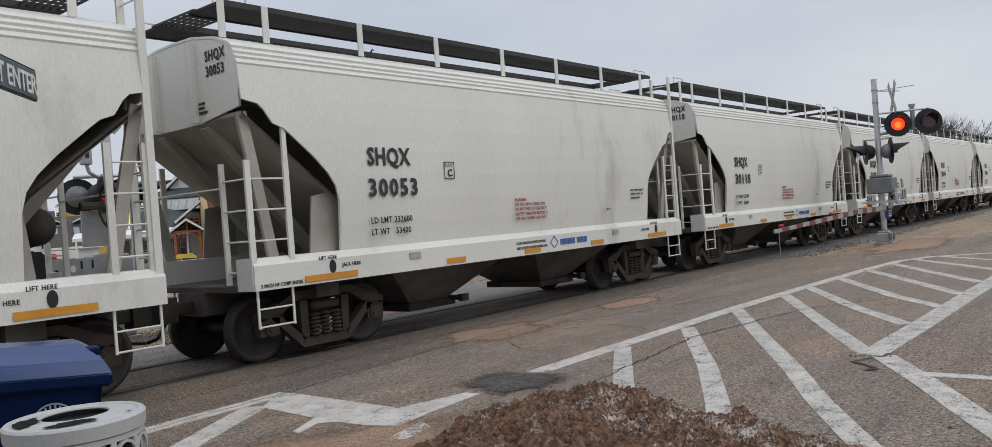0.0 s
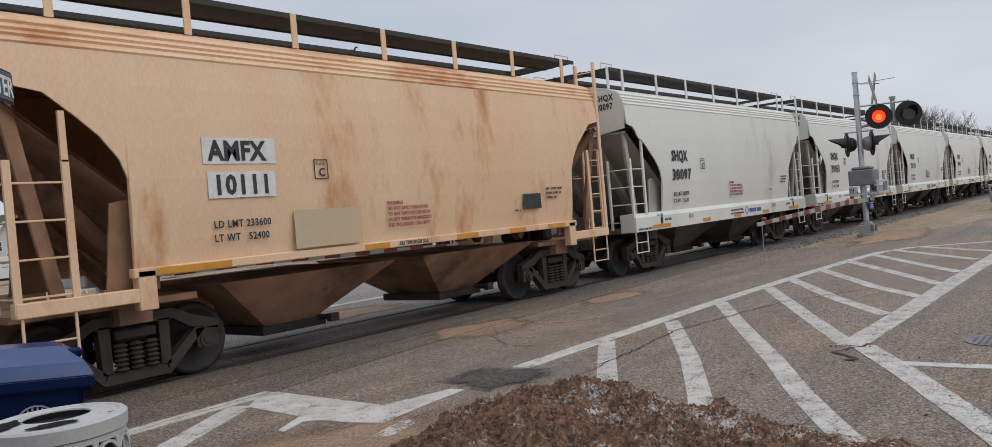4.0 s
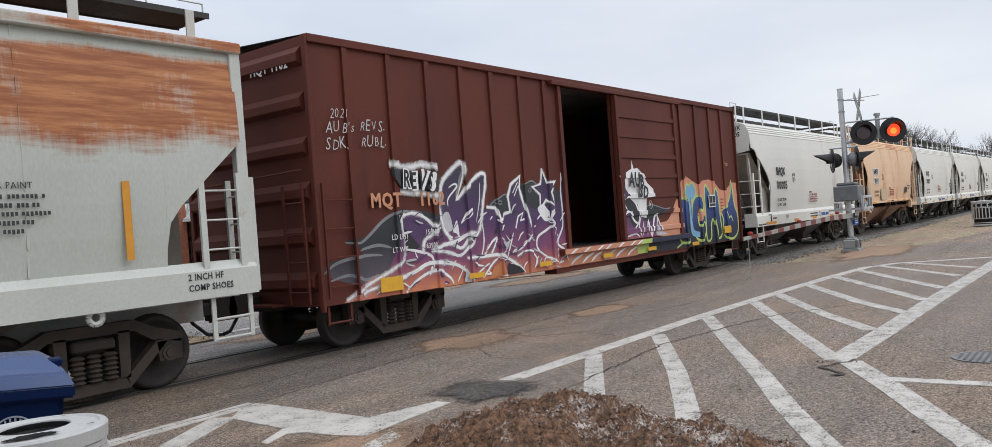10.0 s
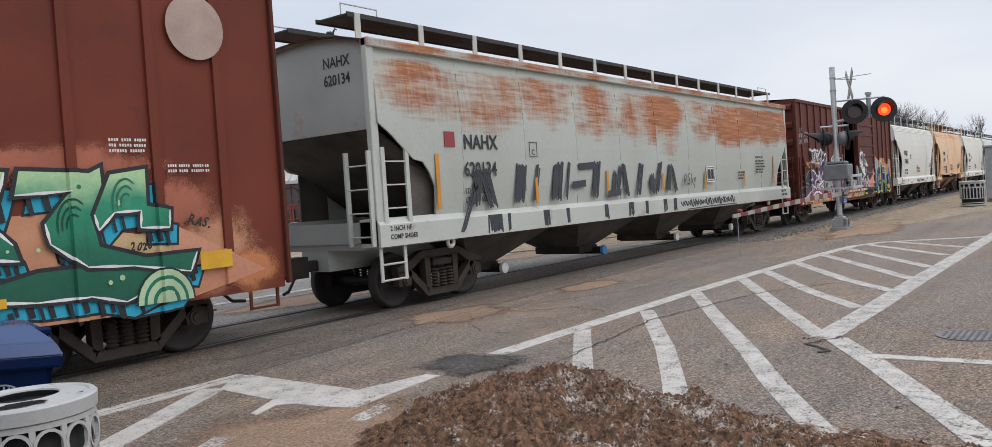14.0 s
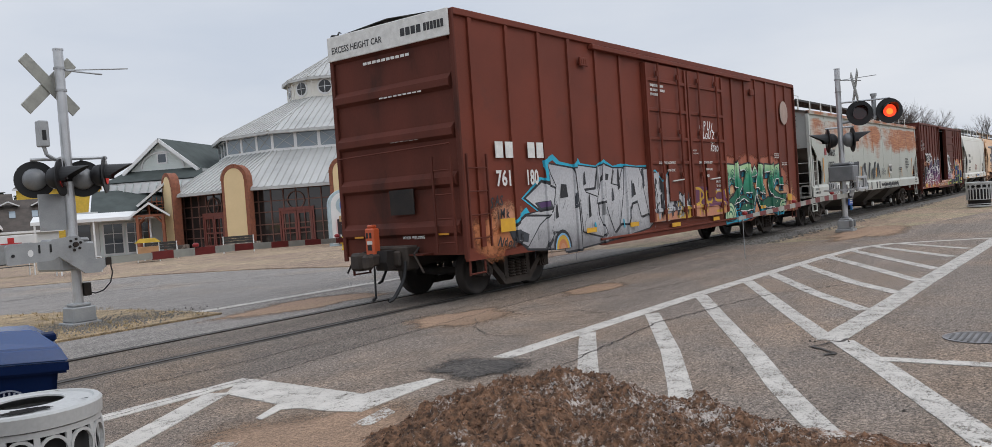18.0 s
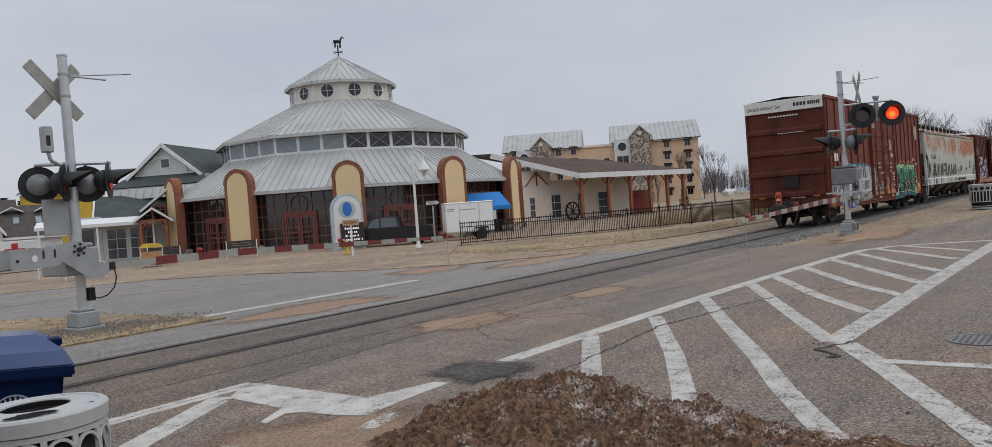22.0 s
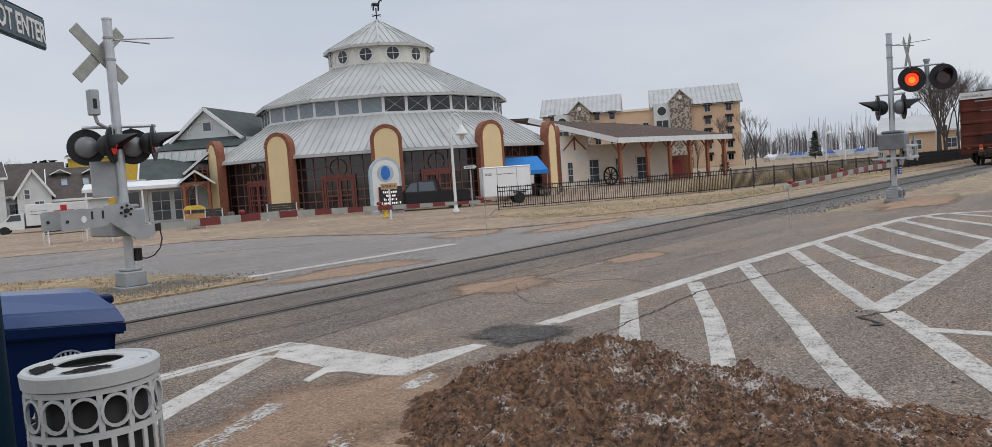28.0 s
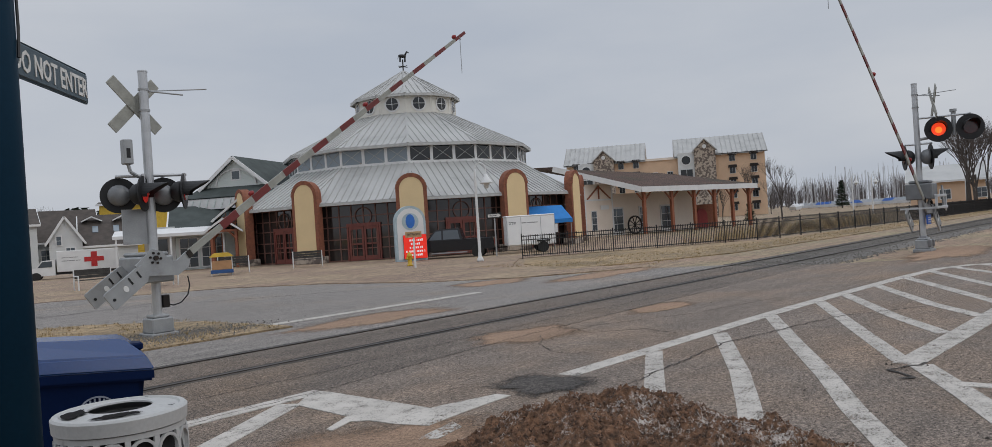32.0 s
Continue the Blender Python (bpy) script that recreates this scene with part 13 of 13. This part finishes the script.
for i, (x, y, s) in enumerate(spots):
    m = pose(x, y, -0.04, 0, 0, rnd.uniform(0, 360)) @ Matrix.Diagonal((s * 0.85, s * 0.85, s * 1.12, 1))
    if i < 3:
        protos[i].matrix_basis = m
    else:
        c = copy_thing(protos[i % 3], Matrix.Identity(4))
        c.matrix_basis = m
conifer("conifer", "dark green conifer behind the houses", 5, 6.9, pose(40.2, 93.5, -0.04), True)
conifer("conifer", "dark green conifer behind the houses", 6, 6.7, pose(43.0, 92.0, -0.04), True)
conifer("conifer", "dark green conifer behind the houses", 7, 6.2, pose(37.6, 95.0, -0.04), True)
conifer("conifer", "small dark fir by the hotel", 8, 2.5, pose(86.5, 29.5, -0.04))
conifer("conifer", "dark fir in the far treeline", 9, 7.0, pose(212, 62, -0.04))

# far woods: many small stems, one mass
vs, fs = [], []
rnd = random.Random(31)


def far_tree(x, y, h, fans):
    """A leafless crown: thin slivers that fan up and out from one stem."""
    for _ in range(fans):
        b, out, z0 = rnd.uniform(0, 6.28), rnd.uniform(0.05, 0.42) * h, rnd.uniform(0.05, 0.7) * h
        tip = (x + out * math.cos(b), y + out * math.sin(b), min(h, z0 + h * rnd.uniform(0.3, 0.6)))
        w = 0.016 * h * (1 - 0.8 * z0 / h)
        n = len(vs)
        vs.extend([(x + w * math.sin(b), y - w * math.cos(b), z0 - 0.04), (x - w * math.sin(b), y + w * math.cos(b), z0 - 0.04), tip])
        fs.append((n, n + 1, n + 2))


for k in range(620):
    a = math.radians(rnd.uniform(-8, 30))
    dist = rnd.uniform(300, 430)
    far_tree(CAM.x + dist * math.cos(a), CAM.y + dist * math.sin(a), rnd.uniform(6, 12) * (1.0 if a < math.radians(24) else 0.7), 34)
for k in range(260):
    a = math.radians(rnd.uniform(70, 108))
    dist = rnd.uniform(150, 260)
    far_tree(CAM.x + dist * math.cos(a), CAM.y + dist * math.sin(a), rnd.uniform(5, 9), 34)
me = bpy.data.meshes.new("far_woods")
me.from_pydata(vs, [], fs)
# paler than the near twigs: haze of the distance is mixed into the colour
me.materials.append(mat("hazed_twigs", (0.20, 0.185, 0.185), (0.15, 0.135, 0.135), 0.9, 0, 0.05, 1, 0.0))
tagged(new("far_woods", me), "far line of leafless grey woods on the horizon", "woods", kind="stuff")

# marina: masts, hulls under covers
MASTGREY = mat("mast_grey", (0.50, 0.51, 0.53), None, 0.5)
bm = bmesh.new()
for k in range(120):
    a = math.radians(rnd.uniform(12.5, 21.5))
    dist = rnd.uniform(230, 300)
    x, y = CAM.x + dist * math.cos(a), CAM.y + dist * math.sin(a)
    bar(bm, (x, y, 0.5), (x, y, rnd.uniform(6.5, 12)), 0.06, 4)
thing("boat_masts", bm, MASTGREY, "crowd of bare sailing boat masts in the marina", "mast", kind="stuff")
BOATCOVERS = [mat("boat_cover_blue", (0.03, 0.11, 0.38), None, 0.7), mat("boat_white", (0.62, 0.63, 0.64), None, 0.5), mat("boat_grey", (0.30, 0.32, 0.34), None, 0.6)]


def boat(m, cover):
    ob = empty("boat", "laid-up boat under a winter cover in the marina", "boat", "boats in the marina", m)
    bm = bmesh.new()
    slab(bm, [(-3.6, 1.5), (-3.2, 0.5), (3.0, 0.5), (4.0, 1.6)], -1.1, 1.1)
    part("hull", bm, BOATCOVERS[1], ob)
    bm = bmesh.new()
    a = [bm.verts.new(p) for p in ((-3.6, -1.1, 1.5), (4.0, -1.1, 1.6), (4.0, 1.1, 1.6), (-3.6, 1.1, 1.5))]
    b = [bm.verts.new(p) for p in ((-3.0, 0, 2.5), (2.6, 0, 2.6))]
    for f in ((0, 1, "b1", "b0"), (2, 3, "b0", "b1")):
        bm.faces.new([b[int(q[1])] if isinstance(q, str) else a[q] for q in f])
    bm.faces.new((a[1], a[2], b[1]))
    bm.faces.new((a[3], a[0], b[0]))
    bm.faces.new(a)
    part("cover", bm, BOATCOVERS[cover], ob)
    for x in (-2, 2):
        for y in (-0.8, 0.8):
            bm = bmesh.new()
            bar(bm, (x, y, -0.04), (x, y * 0.7, 0.6), 0.06, 4)
            part("cradle_leg", bm, UNDER, ob)
    return ob


for k in range(22):
    a = math.radians(13 + 8.5 * k / 21 + rnd.uniform(-0.2, 0.2))
    dist = rnd.uniform(215, 280)
    boat(pose(CAM.x + dist * math.cos(a), CAM.y + dist * math.sin(a), 0, 0, 0, rnd.uniform(0, 360)) @ Matrix.Scale(0.72, 4), (2, 1, 0, 2, 1)[k % 5])
# utility pole far off
up_ = empty("utility_pole", "wooden utility pole with cross-arm beyond the trees", "pole", "", pose(150, 2.6, 0))
bm = bmesh.new()
bar(bm, (0, 0, -0.05), (0, 0, 11), 0.16, 8, 0.1)
part("pole", bm, WOODGREY, up_)
bm = bmesh.new()
box(bm, -0.1, 0.1, -1.1, 1.1, 10.3, 10.5)
part("cross_arm", bm, WOODGREY, up_)


def motions():
    for car, s in cars:
        walk(car, [(t, pose(s + train_x(t), TRACK_Y, 0)) for t in range(0, 33, 4)])
    # wheels roll with the train
    turns = [(k / 10, math.degrees(train_x(k / 10) / 0.455)) for k in range(321)]
    for w, dx in wheelsets:
        walk(w, [(t, pose(dx, 0, 0.455 + RAIL_TOP, 0, a, 0)) for t, a in turns])
    # gates rise once the train has passed
    for arm, px, y, s, rows in ((arm_a, -0.20, -0.42, 1, ((0, 0), (28.5, 0), (29.0, 2.6), (29.4, 7.2), (29.8, 12.0), (30.3, 17.6), (30.9, 23.2), (31.5, 29.2), (32, 34.3))),
                                (arm_b, 0.30, -0.15, -1, ((0, 0), (28.6, 0), (29.0, 4.0), (29.4, 9.3), (29.8, 14.3), (30.3, 20.5), (30.9, 26.4), (31.5, 33.0), (32, 39.2)))):
        walk(arm, [(t, pose(px, y, 1.505, 0, -s * a, 0)) for t, a in rows])
        for owner, rod, qx, qz, s_ in tip_rods:
            if owner == arm:
                walk(rod, [(t, pose(qx, -0.03, qz, 0, s_ * a, 0)) for t, a in rows])
    # the display shows its red side near the end
    walk(display, [(t, pose(*DISPLAY_AT, 0, 0, a)) for t, a in ((0, 0), (28.6, 0), (28.65, 60), (28.7, 120), (28.75, 180), (32, 180))])
    # flashing lenses turn over
    for lens, phase in flashers:
        rows, t, lit = [], 0.0, None
        base = pose(0, -0.014, 0)
        on = lambda q: ((q - FLASH_START) % FLASH_PERIOD < FLASH_PERIOD / 2) == (phase == 0.0)
        keys = [(k / 30, on(k / 30)) for k in range(0, 961)]
        state = keys[0][1]
        ang = 180.0 if state else 0.0
        rows.append((0.0, ang))
        for q, v in keys[1:]:
            if v != state:
                rows += [(q - 3 / 30, ang), (q - 2 / 30, ang + 60), (q - 1 / 30, ang + 120), (q, ang + 180)]
                ang += 180
                state = v
        rows.append((32.0, ang))
        clean = []
        for q, a in rows:
            if not clean or q > clean[-1][0] + 1e-6:
                clean.append((max(q, 0.0), a))
        walk(lens, [(q, base @ pose(0, 0, 0, 0, 0, a)) for q, a in clean])


FLASH_START, FLASH_PERIOD = 19.45, 1.329
motions()
